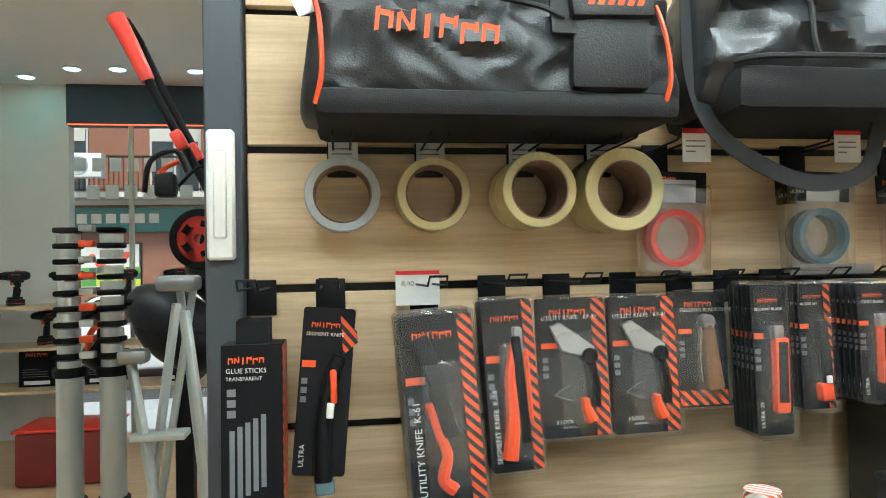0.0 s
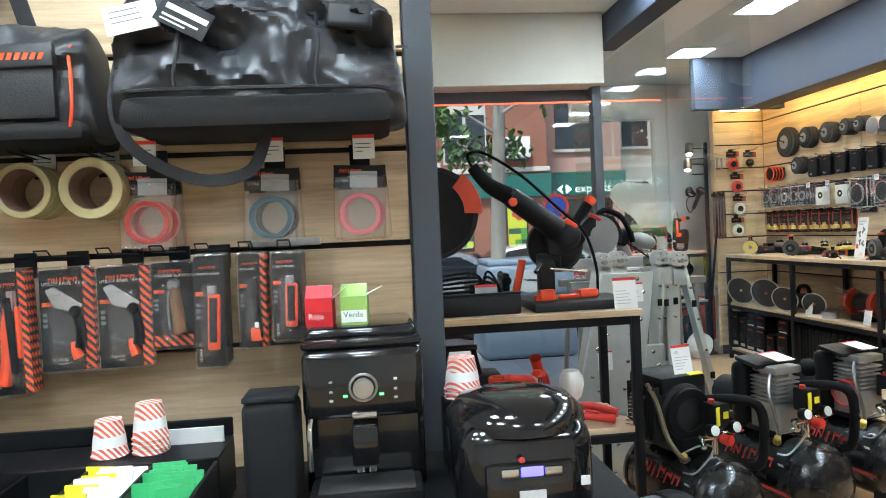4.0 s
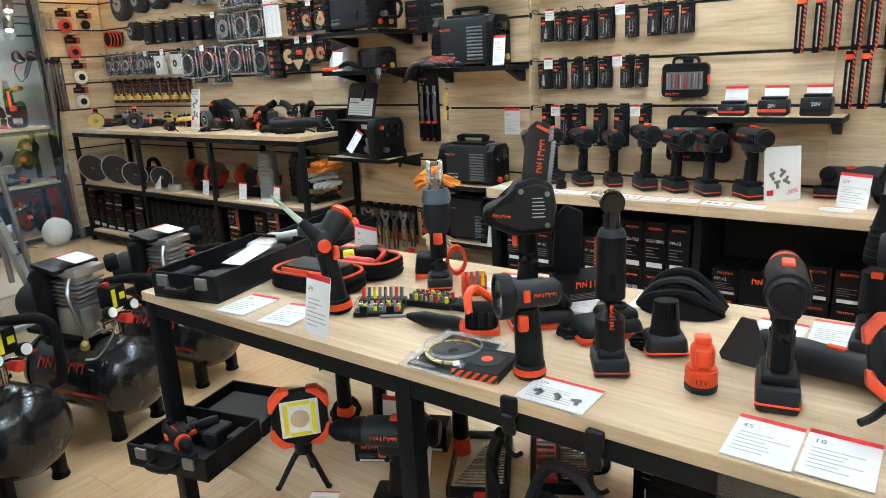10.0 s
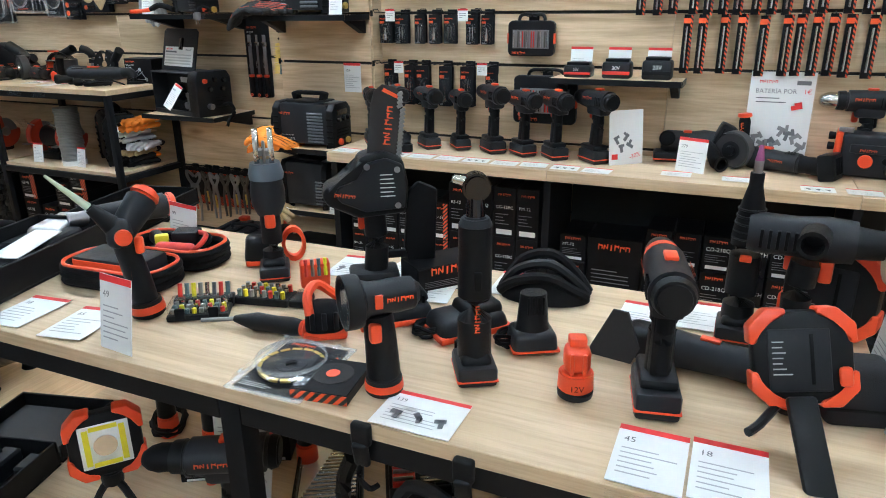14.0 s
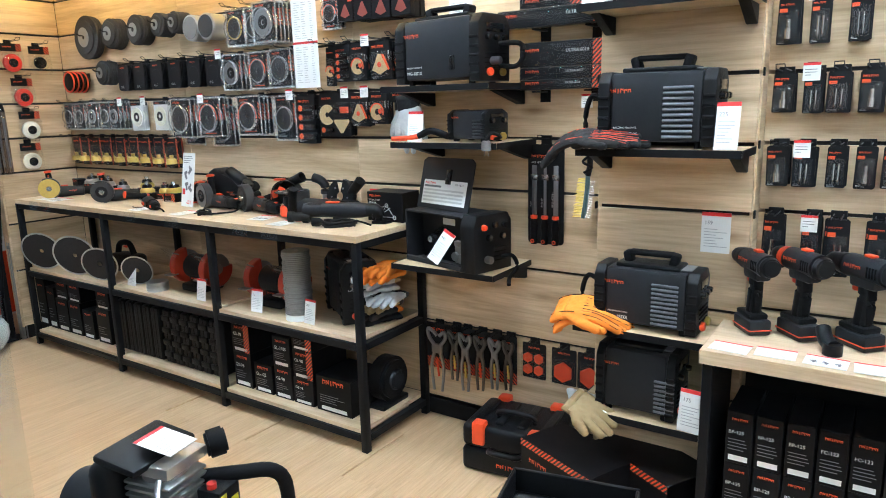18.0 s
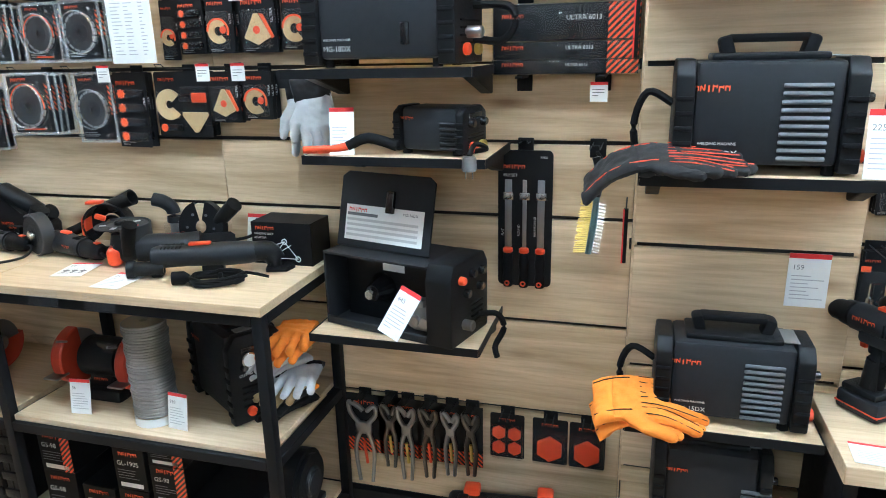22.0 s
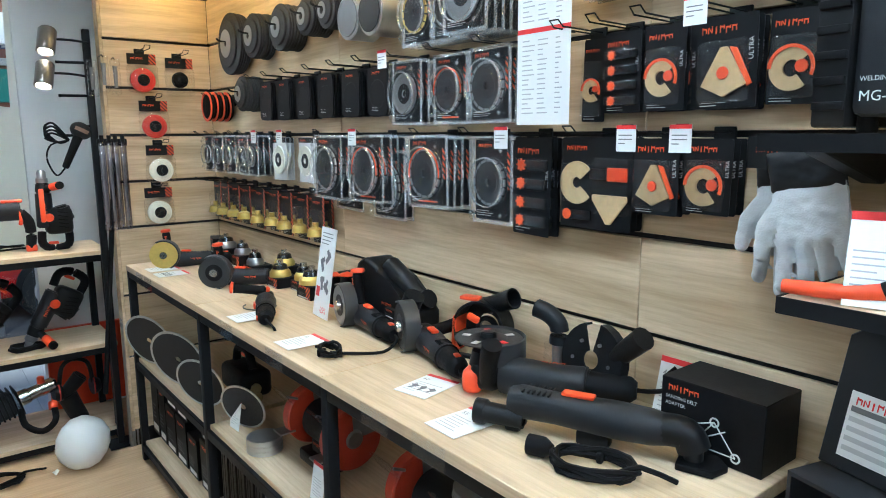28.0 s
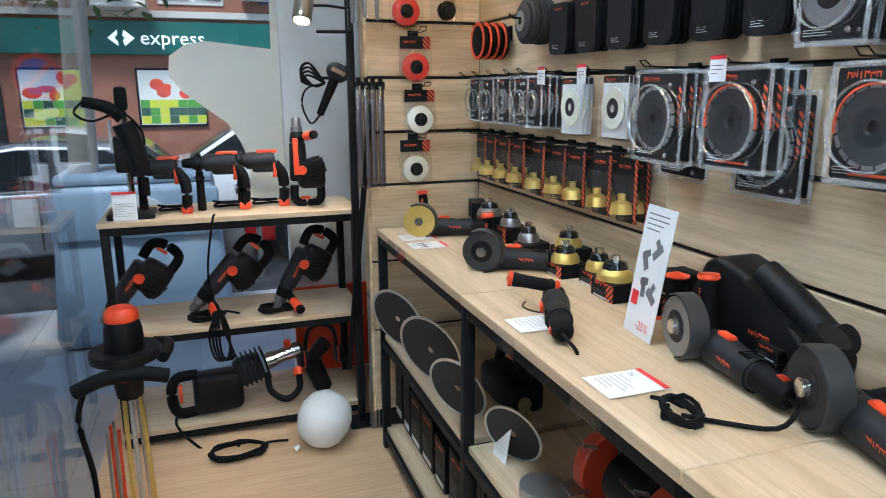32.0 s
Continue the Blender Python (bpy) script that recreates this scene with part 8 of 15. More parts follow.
def open_case(m, l, w, h, label, leaflet=True):
    """A blow-moulded case lying open: tray with pockets and its lid hinged back along +y."""
    t = thing("tool_case", label, "tool case", m, "open tool cases")
    th = 0.006
    tray = Sh().span(-l / 2, l / 2, -w / 2, w / 2, 0, th, 0.002)
    for a, b, c, d in ((-l / 2, l / 2, -w / 2, -w / 2 + th), (-l / 2, l / 2, w / 2 - th, w / 2), (-l / 2, -l / 2 + th, -w / 2 + th, w / 2 - th), (l / 2 - th, l / 2, -w / 2 + th, w / 2 - th)):
        tray.span(a, b, c, d, th, h, 0.002)
    part("tray", tray, M_PLA, t)
    ins = Sh()
    rnd = random.Random(int(l * 1000))
    for i in range(4):
        x = -l * 0.36 + l * 0.24 * i
        ins.span(x - l * 0.1, x + l * 0.1, -w * 0.42, -w * (0.1 + 0.2 * rnd.random()), th + 0.0005, h * rnd.uniform(0.5, 0.8), 0.006)
        ins.span(x - l * 0.08, x + l * 0.09, w * (0.06 + 0.1 * rnd.random()), w * 0.42, th + 0.0005, h * rnd.uniform(0.45, 0.85), 0.006)
    part("insert", ins, M_CHAR, t)
    lid = Sh().span(-l / 2, l / 2, w / 2 + 0.006, w * 1.45, 0.0, th, 0.002)
    for a, b, c, d in ((-l / 2, l / 2, w * 1.45 - th, w * 1.45), (-l / 2, -l / 2 + th, w / 2 + 0.006, w * 1.45 - th), (l / 2 - th, l / 2, w / 2 + 0.006, w * 1.45 - th)):
        lid.span(a, b, c, d, th, h * 0.7, 0.002)
    part("lid", lid, M_PLA, t)
    part("lid_insert", Sh().span(-l * 0.45, l * 0.45, w * 0.55, w * 1.38, th + 0.0005, h * 0.3, 0.006), M_CHAR, t)
    for x in (-l * 0.3, l * 0.3):
        part("latch", Sh().box((x, -w / 2 - 0.004, h * 0.7), (0.035, 0.008, 0.03), 0.002), M_GREYD, t)
    part("carry_handle", Sh().tube([(-l * 0.14, -w / 2, h * 0.5), (-l * 0.12, -w / 2 - 0.03, h * 0.5), (l * 0.12, -w / 2 - 0.03, h * 0.5), (l * 0.14, -w / 2, h * 0.5)], 0.008, 8, 3), M_PLA, t)
    if leaflet:
        part("leaflet", Sh().box((l * 0.1, w * 0.05, h * 0.86), (l * 0.3, w * 0.4, 0.002), 0, (3, 2, 8)), M_CARD, t)
    return t


open_case(at(2.52, 1.02, TT) @ rz(-78), 0.21, 0.40, 0.07, "large open black tool case with moulded pockets on the table")
t = thing("heat_gun", "black and orange glue gun lying in an open case", "power tool", at(2.82, 0.98, TT + 0.03) @ rz(150))
part("body", Sh().cyl((-0.08, 0, 0.035), (0.09, 0, 0.035), 0.033, 0.026, 18, 0.006), M_CHAR, t)
part("orange_end", Sh().cyl((-0.1, 0, 0.035), (-0.0805, 0, 0.035), 0.03, 0.033, 18, 0.004), M_ORANGE, t)
part("handle", Sh().tube([(-0.03, 0, 0.03), (-0.05, -0.08, 0.03), (-0.06, -0.13, 0.028)], 0.02, 12, 3), M_PLA, t)
part("nozzle", Sh().cyl((0.09, 0, 0.035), (0.15, 0, 0.035), 0.02, 0.016, 14), M_STEEL, t)
t = thing("wrapped_bag", "silver film bag in the open case", "bag", at(2.70, 1.10, TT + 0.025))
part("film", Sh().box((0, 0, 0.02), (0.14, 0.08, 0.03), 0.012, (0, 0, 20), 3).rough(0.008, 30), M_ALU, t)

# zipped jump starter case
t = thing("jump_starter_case", "open black zipped case with red rim holding a jump starter", "tool case", at(2.645, 0.752, TT) @ rz(4))
for cx, cy, w, l in ((-0.072, 0.012, 0.125, 0.245), (0.072, -0.012, 0.125, 0.225)):
    out = [(cx + x, cy + y + l / 2) for x, y in rounded(w, l, 0.05, 5)]
    part("shell_floor", slab(out, 0.012, 0.007, 0.003).move(at(0, 0, 0)), M_GLB, t)
    for k in range(3):
        part("padded_wall", Sh().tube([(x, y, 0.011 + 0.013 * k) for x, y in out + out[:1]], 0.0095, 8, 1, False), M_RUB, t)
    part("red_rim", Sh().tube([(x, y, 0.046) for x, y in out + out[:1]], 0.004, 8, 1, False), M_ORANGE, t)
part("power_bank", Sh().box((-0.074, 0.01, 0.044), (0.088, 0.172, 0.036), 0.006), M_CHAR, t)
part("orange_side", Sh().box((-0.119, 0.01, 0.042), (0.004, 0.165, 0.028), 0.002), M_ORANGE, t)
part("orange_end", Sh().box((-0.074, 0.0975, 0.042), (0.08, 0.004, 0.028), 0.002), M_ORANGE, t)
for x, y, a, mt in ((0.045, -0.03, 24, M_RED), (0.085, 0.045, -30, M_PLA)):
    c = part("clamp", Sh().box((x, y, 0.036), (0.03, 0.10, 0.03), 0.009, (6, 0, a), 3, 0.8), mt, t)
    part("jaw", Sh().box((x - 0.055 * math.sin(radians(a)), y + 0.055 * math.cos(radians(a)), 0.034), (0.02, 0.035, 0.014), 0.004, (0, 0, a)), M_STEEL, c)
part("yellow_plug", Sh().box((0.062, 0.02, 0.05), (0.022, 0.03, 0.02), 0.004, (0, 0, 40)), M_YEL, t)
part("black_box", Sh().box((0.10, -0.02, 0.045), (0.05, 0.06, 0.04), 0.008, (0, 0, 20)), M_PLA, t)
part("lead", Sh().tube([(0.05, -0.08, 0.03), (0.09, -0.09, 0.05), (0.11, -0.05, 0.055), (0.10, 0.06, 0.045)], 0.006, 8, 4), M_RUB, t)
part("lead", Sh().tube([(0.04, -0.07, 0.03), (0.06, -0.095, 0.055), (0.1, -0.07, 0.06), (0.12, 0.0, 0.05)], 0.006, 8, 4), M_RED, t)

# glue gun standing on its base, its nozzle up
t = thing("glue_gun", "black and orange cordless glue gun standing with a pale nozzle", "power tool", at(2.466, 0.578, TT))
J = Vector((-0.02, 0.016, 0.165))
part("base", Sh().cyl((0, 0, 0), (-0.003, 0.002, 0.036), 0.031, 0.027, 20, 0.004), M_PLA, t)
part("orange_ring", Sh().cyl((-0.0005, 0, 0.010), (-0.0015, 0.001, 0.024), 0.0315, 0.0305, 20), M_ORANGE, t)
part("handle", Sh().tube([(-0.003, 0.002, 0.034), (-0.008, 0.006, 0.08), (-0.015, 0.012, 0.13), J], [0.0235, 0.0205], 16, 3), M_PLA, t)
part("joint", Sh().box(J, (0.05, 0.046, 0.056), 0.016, (0, 20, 38), 3), M_CHAR, t)
part("rear_body", Sh().cyl(J, J + Vector((0.058, -0.003, 0.05)), 0.023, 0.029, 20, 0.004), M_CHAR, t)
part("orange_cap", Sh().cyl(J + Vector((0.058, -0.003, 0.05)), J + Vector((0.074, -0.004, 0.064)), 0.0295, 0.022, 20, 0.006), M_ORANGE, t)
part("side_button", Sh().cyl(J + Vector((-0.014, -0.02, 0)), J + Vector((-0.021, -0.031, 0)), 0.0145, n=18, bev=0.002), M_ORANGE, t)
part("nose", Sh().cyl(J + Vector((-0.008, 0.006, 0.015)), J + Vector((-0.034, 0.027, 0.055)), 0.019, 0.009, 16, 0.003), M_PLA, t)
part("nozzle", Sh().cyl(J + Vector((-0.034, 0.027, 0.055)), J + Vector((-0.078, 0.062, 0.118)), 0.0075, 0.0025, 10), material("pale_green_plastic", (0.5, 0.6, 0.45), 0.4), t)
part("trigger", Sh().box(J + Vector((0.012, -0.028, -0.022)), (0.016, 0.016, 0.032), 0.005, (0, 0, 38)), M_ORANGE, t)
logo(t, at(-0.028, -0.002, 0.095) @ rz(-38) @ FACE_W @ rz(90), 0.05)
leaning_card(2.335, 0.555, TT, 0.08, 0.13, 10, -6, "49", 71, "white price card with a red band standing on the table edge")
card("price_card", "white price card with a red band standing among the cases", 0.10, 0.105, at(2.80, 0.85, TT) @ rz(-10) @ FACE_W @ rx(-8), "99", 7, False, 72)
for i, (x, y, tn, p) in enumerate(((2.315, 0.84, -84, "38"), (2.315, 0.69, -80, "65"), (2.312, 0.02, -90, "139"), (2.315, -0.306, -90, "45"), (2.32, -0.400, -90, "18"), (2.76, 0.38, -84, ""), (2.79, 0.27, -96, ""), (2.70, 0.16, -80, ""), (2.80, 0.02, -88, ""), (2.74, -0.24, -92, ""), (2.78, -0.34, -88, ""))):
    flat_card(x, y, TT, 0.122 if p == "139" else 0.09, 0.09 if p == "139" else 0.125, tn, p, 73 + i, "white price card with a red band lying on the table")
t = thing("card_holder", "clear plastic card holder hung over the table edge", "card holder", at(2.305, -0.36, TZ - 0.02), "card holders")
o = part("strip", Sh().span(-0.004, -0.002, -0.14, 0.05, -0.05, 0.02), M_CLEAR, t)

# bit sets: a closed clear-lidded box, a loose row, an open box
for i, (x, y, tn) in enumerate(((2.502, 0.487, 32), (2.536, 0.505, 30), (2.60, 0.41, 12))):
    t = thing("bit_set", ("small bit box with a clear lid over its bits", "open row of coloured screwdriver bits in a black strip", "open black bit box with rows of coloured screwdriver bits")[i], "bit set", at(x, y, TT) @ rz(tn - 90), "bit sets")
    h = (0.012, 0.022, 0.016)[i]
    w = (0.062, 0.03, 0.055)[i]
    part("tray", Sh().box((0, 0, h / 2), (0.112, w, h), 0.004), M_PLA, t)
    for r in range((3, 1, 3)[i]):
        for k in range(8):
            yy = (r - 1) * 0.018 if i != 1 else 0
            part("bit", Sh().cyl((-0.045 + 0.0128 * k, yy, h - 0.003), (-0.045 + 0.0128 * k, yy + (0.008 if i == 1 else 0), h + (0.009, 0.024, 0.014)[i]), 0.0045, n=6), (M_STEEL, M_RED, M_TEAL, M_YEL, M_STEEL, M_CHROME)[(k + 2 * r + i) % 6], t)
    if i == 0:
        part("clear_cover", Sh().box((0, 0, 0.022), (0.108, 0.058, 0.02), 0.006), M_CLEAR, t)
        for sx in (-0.03, 0.03):
            part("latch", Sh().box((sx, -0.032, 0.016), (0.018, 0.006, 0.022), 0.002), M_RUB, t)
    elif i == 2:
        part("lid", Sh().box((0.075, 0, 0.008), (0.036, 0.05, 0.015), 0.004), M_PLA, t)
        part("clear_cover", Sh().box((0.075, 0, 0.018), (0.032, 0.046, 0.006), 0.002), M_CLEAR, t)

t = thing("screwdriver", "long black precision screwdriver with an orange end", "screwdriver", at(2.487, 0.345, TT) @ rz(-84))
part("handle", Sh().lathe([(0, 0), (0.014, 0), (0.017, 0.02), (0.0155, 0.05), (0.017, 0.09), (0.009, 0.125), (0.006, 0.135), (0, 0.135)], at(0.092, 0, 0.0175) @ ry(-90), 16), M_PLA, t)
part("orange_end", Sh().cyl((0.092, 0, 0.0175), (0.102, 0, 0.0175), 0.0168, 0.014, 16, 0.003), M_ORANGE, t)
part("shaft", Sh().cyl((-0.042, 0, 0.0175), (-0.115, 0, 0.0045), 0.0042, n=8), M_STEEL, t)


def stick_tool(x, y, h, label, name, r=0.024, turn=0):
    """An upright tool on a small slide battery."""
    t = thing(name, label, "power tool", at(x, y, TT) @ rz(turn), "demonstration tools")
    part("battery_foot", Sh().box((0, 0, 0.017), (0.078, 0.062, 0.033), 0.007), M_CHAR, t)
    part("orange_line", Sh().box((0, 0, 0.011), (0.0792, 0.0632, 0.0032), 0.001), M_ORANGE, t)
    part("foot_collar", Sh().box((0.002, 0, 0.041), (0.066, 0.052, 0.018), 0.008, (0, 0, 0), 3, 0.8), M_PLA, t)
    part("grip", Sh().tube([(0, 0, 0.04), (0.001, 0, h * 0.4), (0, 0, h * 0.72)], [r, r * 0.94], 16, 3), M_PLA, t)
    return t


t = stick_tool(2.712, 0.47, 0.2, "cordless pruning shear with bright steel jaws standing on the table", "pruning_shear", 0.022, 36)
part("trigger", Sh().box((-0.022, 0, 0.132), (0.014, 0.022, 0.03), 0.005), M_ORANGE, t)
part("body", Sh().lathe([(0, 0), (0.024, 0), (0.034, 0.022), (0.035, 0.05), (0.031, 0.075), (0, 0.075)], at(0, 0, 0.142), 20), M_CHAR, t)
part("collar", Sh().lathe([(0, 0), (0.034, 0), (0.036, 0.01), (0.03, 0.034), (0, 0.036)], at(0, 0, 0.2172), 20), material("blue_grey_plastic", (0.10, 0.125, 0.15), 0.3, coat=0.3), t)
for sy in (-1, 1):
    part("steel_jaw", Sh().lathe([(0.012, -0.005), (0.031, -0.005), (0.033, 0), (0.031, 0.005), (0.012, 0.005), (0.012, -0.005)], at(0.002, sy * 0.0145, 0.28) @ rx(90) @ Matrix.Diagonal((0.85, 1.25, 1, 1)), 24, 300, 300), M_CHROME, t)
part("dark_blade", Sh().prism([(-0.016, 0), (0.016, 0), (0.02, 0.03), (0.0, 0.045), (-0.018, 0.03)], 0.006, at(0, 0, 0.25), 0.001), M_STEEL, t)
part("pivot_bolt", Sh().cyl((-0.004, -0.02, 0.272), (-0.004, 0.02, 0.272), 0.008, n=6), M_STEEL, t)
t = thing("measuring_tool", "black boxy measuring tool with an orange foot and orange strap loop", "hand tool", at(2.785, 0.525, TT) @ rz(-50))
part("body", Sh().box((-0.028, 0, 0.034), (0.07, 0.05, 0.066), 0.014, (0, 8, 0), 3), M_PLA, t)
part("orange_foot", Sh().box((-0.028, 0, 0.011), (0.073, 0.052, 0.014), 0.005), M_ORANGE, t)
part("strap_loop", Sh().lathe([(0.021, -0.009), (0.03, -0.009), (0.03, 0.009), (0.021, 0.009), (0.021, -0.009)], at(0.044, 0, 0.042) @ rx(90) @ Matrix.Diagonal((0.9, 1.35, 1, 1)), 24), M_ORANGE, t)

t = stick_tool(2.487, -0.072, 0.345, "tall black cordless ratchet wrench standing on its battery", "ratchet_wrench", 0.0265, 30)
part("collar", Sh().cyl((0, 0, 0.246), (0, 0, 0.262), 0.0262, 0.019, 18, 0.003), M_CHAR, t)
part("neck", Sh().cyl((0, 0, 0.262), (0, 0, 0.29), 0.0145, 0.013, 16), M_GLOSSBLK, t)
part("ratchet_head", Sh().cyl((-0.014, 0, 0.305), (0.014, 0, 0.305), 0.0205, n=22, bev=0.004), M_GLOSSBLK, t)
part("drive_square", Sh().cyl((0, 0.012, 0.312), (0, 0.034, 0.318), 0.008, 0.006, 12, 0.002), M_CHROME, t)
part("side_button", Sh().box((-0.0265, 0, 0.17), (0.006, 0.012, 0.03), 0.003), M_RUB, t)
logo(t, at(-0.0268, 0, 0.11) @ FACE_W @ rz(90), 0.045)

t = thing("torch", "black cordless torch with a round lamp head standing on its handle", "torch", at(2.396, 0.038, TT) @ rz(46), "demonstration tools")
part("foot", Sh().cyl((0, 0, 0), (0, 0, 0.03), 0.029, 0.027, 22, 0.004), M_CHAR, t)
part("orange_foot", Sh().cyl((0, 0, 0.009), (0, 0, 0.02), 0.0296, 0.0286, 22), M_ORANGE, t)
part("grip", Sh().tube([(0, 0, 0.03), (0, 0.002, 0.08), (0, 0.006, 0.13)], [0.0255, 0.022], 18, 3), M_PLA, t)
part("trigger", Sh().box((-0.02, 0.016, 0.108), (0.016, 0.018, 0.03), 0.005), M_ORANGE, t)
part("head_body", Sh().lathe([(0, 0), (0.016, 0.0), (0.024, 0.008), (0.0255, 0.03), (0.025, 0.07), (0.03, 0.085), (0, 0.085)], at(0, -0.055, 0.153) @ rx(-90), 22), M_CHAR, t)
part("lamp_rim", Sh().lathe([(0.028, 0), (0.038, 0.004), (0.04, 0.012), (0.04, 0.028), (0.036, 0.028), (0.034, 0.014), (0.026, 0.002)], at(0, 0.028, 0.153) @ rx(-90), 26), M_PLA, t)
part("reflector", Sh().lathe([(0.034, 0.012), (0.014, 0), (0, 0)], at(0, 0.032, 0.153) @ rx(-90), 22), M_CHROME, t)
part("lens", Sh().disc((0, 0.052, 0.153), (0, 1, 0), 0.036, 0.002), M_CLEAR, t)
part("orange_tab", Sh().box((-0.0255, 0.01, 0.157), (0.004, 0.012, 0.022), 0.002), M_ORANGE, t)
logo(t, at(-0.0262, -0.022, 0.157) @ FACE_W, 0.04)

# pocket tools and chargers
t = thing("tool_pouch", "small black pouch with an orange base and orange strap", "pouch", at(2.522, 0.222, TT) @ rz(32))
part("bag", Sh().box((0, 0, 0.033), (0.06, 0.072, 0.062), 0.02, (0, 6, 0), 4, 0.85).rough(0.003, 30), M_RUB, t)
part("orange_base", Sh().box((0, 0, 0.008), (0.064, 0.076, 0.014), 0.006), M_ORANGE, t)
for k in range(3):
    part("ridge", Sh().box((-0.031, -0.02 + 0.02 * k, 0.038), (0.006, 0.009, 0.034), 0.003), M_PLA, t)
part("orange_strap", Sh().tube([(-0.026, 0.024, 0.05), (-0.012, 0.026, 0.082), (0.02, 0.01, 0.088), (0.026, -0.024, 0.06)], 0.0085, 8, 4), M_ORANGE, t)
t = thing("bit_set", "red and orange bit holder with coloured bits standing open", "bit set", at(2.70, 0.36, TT) @ rz(40), "bit sets")
part("case", Sh().box((0, 0, 0.03), (0.026, 0.06, 0.058), 0.005, (0, -12, 0)), M_ORANGE, t)
for k in range(4):
    part("bit", Sh().cyl((-0.016, -0.02 + 0.013 * k, 0.03), (-0.014, -0.02 + 0.013 * k, 0.066), 0.0042, n=6), (M_YEL, M_TEAL, M_STEEL, M_RED)[k], t)
for i, (x, y, tn) in enumerate(((2.625, 0.14, -48), (2.635, 0.0, -40))):
    t = thing("battery_charger", "black battery charger with an orange base line and coiled lead", "charger", at(x, y, TT) @ rz(tn), "chargers")
    part("base", Sh().box((0, 0, 0.02), (0.14, 0.088, 0.038), 0.012, (0, 0, 0), 3, 0.86), M_CHAR, t)
    part("orange_line", Sh().box((0, 0, 0.0075), (0.1425, 0.0905, 0.012), 0.004), M_ORANGE, t)
    part("dock", Sh().box((0.022, 0, 0.044), (0.078, 0.064, 0.022), 0.008, (0, -10 if i == 0 else 0, 0), 3, 0.9), M_PLA, t)
    if i == 0:
        for k in range(5):
            part("vent_slot", Sh().box((0.0 + 0.012 * k, -0.034, 0.046), (0.005, 0.004, 0.014), 0.001), M_RUB, t)
    else:
        part("socket", Sh().ring((0.024, 0, 0.056), (0, 0, 1), 0.014, 0.021, 0.012, 18), M_RUB, t)
    cable_coil(t, (0.05, -0.085, 0.0), 0.03, 4, 0.0035, 7 + i)
    part("plug", Sh().cyl((-0.06, -0.07, 0.013), (-0.03, -0.085, 0.013), 0.013, 0.009, 12, 0.003), M_RUB, t)
t = thing("battery_holder", "black stick battery standing on its slide base", "battery", at(2.612, -0.128, TT) @ rz(30))
part("base", Sh().box((0, 0, 0.02), (0.07, 0.078, 0.038), 0.010, (0, 0, 0), 3, 0.9), M_CHAR, t)
part("orange_line", Sh().box((0, 0, 0.009), (0.0715, 0.0795, 0.004), 0.001), M_ORANGE, t)
part("stem", Sh().lathe([(0.027, 0), (0.024, 0.012), (0.021, 0.05), (0.02, 0.064), (0, 0.066)], at(0, 0, 0.038) @ Matrix.Diagonal((0.9, 1.1, 1, 1)), 14), M_PLA, t)
for k in range(4):
    part("rib", Sh().box((-0.0195, -0.012 + 0.008 * k, 0.085), (0.004, 0.004, 0.03), 0.001), M_RUB, t)
t = thing("holster", "black moulded holster with curved straps lying on the table", "holster", at(2.83, -0.09, TT) @ rz(-84))
part("shell", Sh().lathe([(0, 0.042), (0.05, 0.038), (0.085, 0.016), (0.09, 0)], at(0, 0, 0.001) @ Matrix.Diagonal((1, 0.6, 1, 1)), 24), M_RUB, t)
for k, (dy, h) in enumerate(((-0.03, 0.05), (0.0, 0.068), (0.03, 0.08))):
    part("strap", Sh().tube([(-0.085, dy * 0.6, 0.012), (-0.05, dy, h * 0.8), (0.01, dy, h), (0.06, dy * 0.8, h * 0.55), (0.085, dy * 0.5, 0.012)], 0.0105, 8, 4), M_PLA if k == 1 else M_RUB, t)
t = thing("tool_battery", "bright red twelve volt stick battery standing on the table", "battery", at(2.494, -0.229, TT) @ rz(20))
part("base", Sh().cyl((0, 0, 0.012), (0, 0, 0.042), 0.0265, 0.0255, 22, 0.003), M_ORANGE, t)
part("dark_foot", Sh().cyl((0, 0, 0.0), (0, 0, 0.0118), 0.0255, 0.027, 22, 0.002), M_CHAR, t)
part("post", Sh().box((0, 0, 0.062), (0.038, 0.038, 0.04), 0.011, seg=3), M_ORANGE, t)
part("rib", Sh().box((-0.0195, 0.009, 0.06), (0.005, 0.006, 0.034), 0.002), M_ORANGE, t)
part("rib", Sh().box((-0.0195, -0.009, 0.06), (0.005, 0.006, 0.034), 0.002), M_ORANGE, t)
part("contact_head", Sh().box((0.004, 0, 0.088), (0.022, 0.026, 0.014), 0.003), M_ORANGE, t)
lettering("12V", 0.013, t, on_w(-0.0272, 0.012, 0.02), M_PLA)
t = thing("multi_tool", "black cordless cutter with a triangular dark blade lying on the table", "power tool", at(2.63, -0.385, TT) @ rz(80))
part("body", Sh().lathe([(0, 0), (0.024, 0.0), (0.029, 0.02), (0.026, 0.08), (0.03, 0.16), (0.027, 0.2), (0, 0.2)], at(-0.13, 0, 0.034) @ ry(90), 20), M_CHAR, t)
part("gear_head", Sh().box((0.085, 0, 0.034), (0.05, 0.05, 0.056), 0.014, seg=3), M_PLA, t)
part("blade", Sh().prism([(0.09, 0.0), (0.155, 0.0), (0.16, 0.012), (0.125, 0.088), (0.10, 0.088), (0.078, 0.03)], 0.005, at(0, 0.03, 0.002), 0.001), M_ABR, t)
part("orange_switch", Sh().box((-0.02, 0, 0.062), (0.03, 0.014, 0.006), 0.002), M_ORANGE, t)
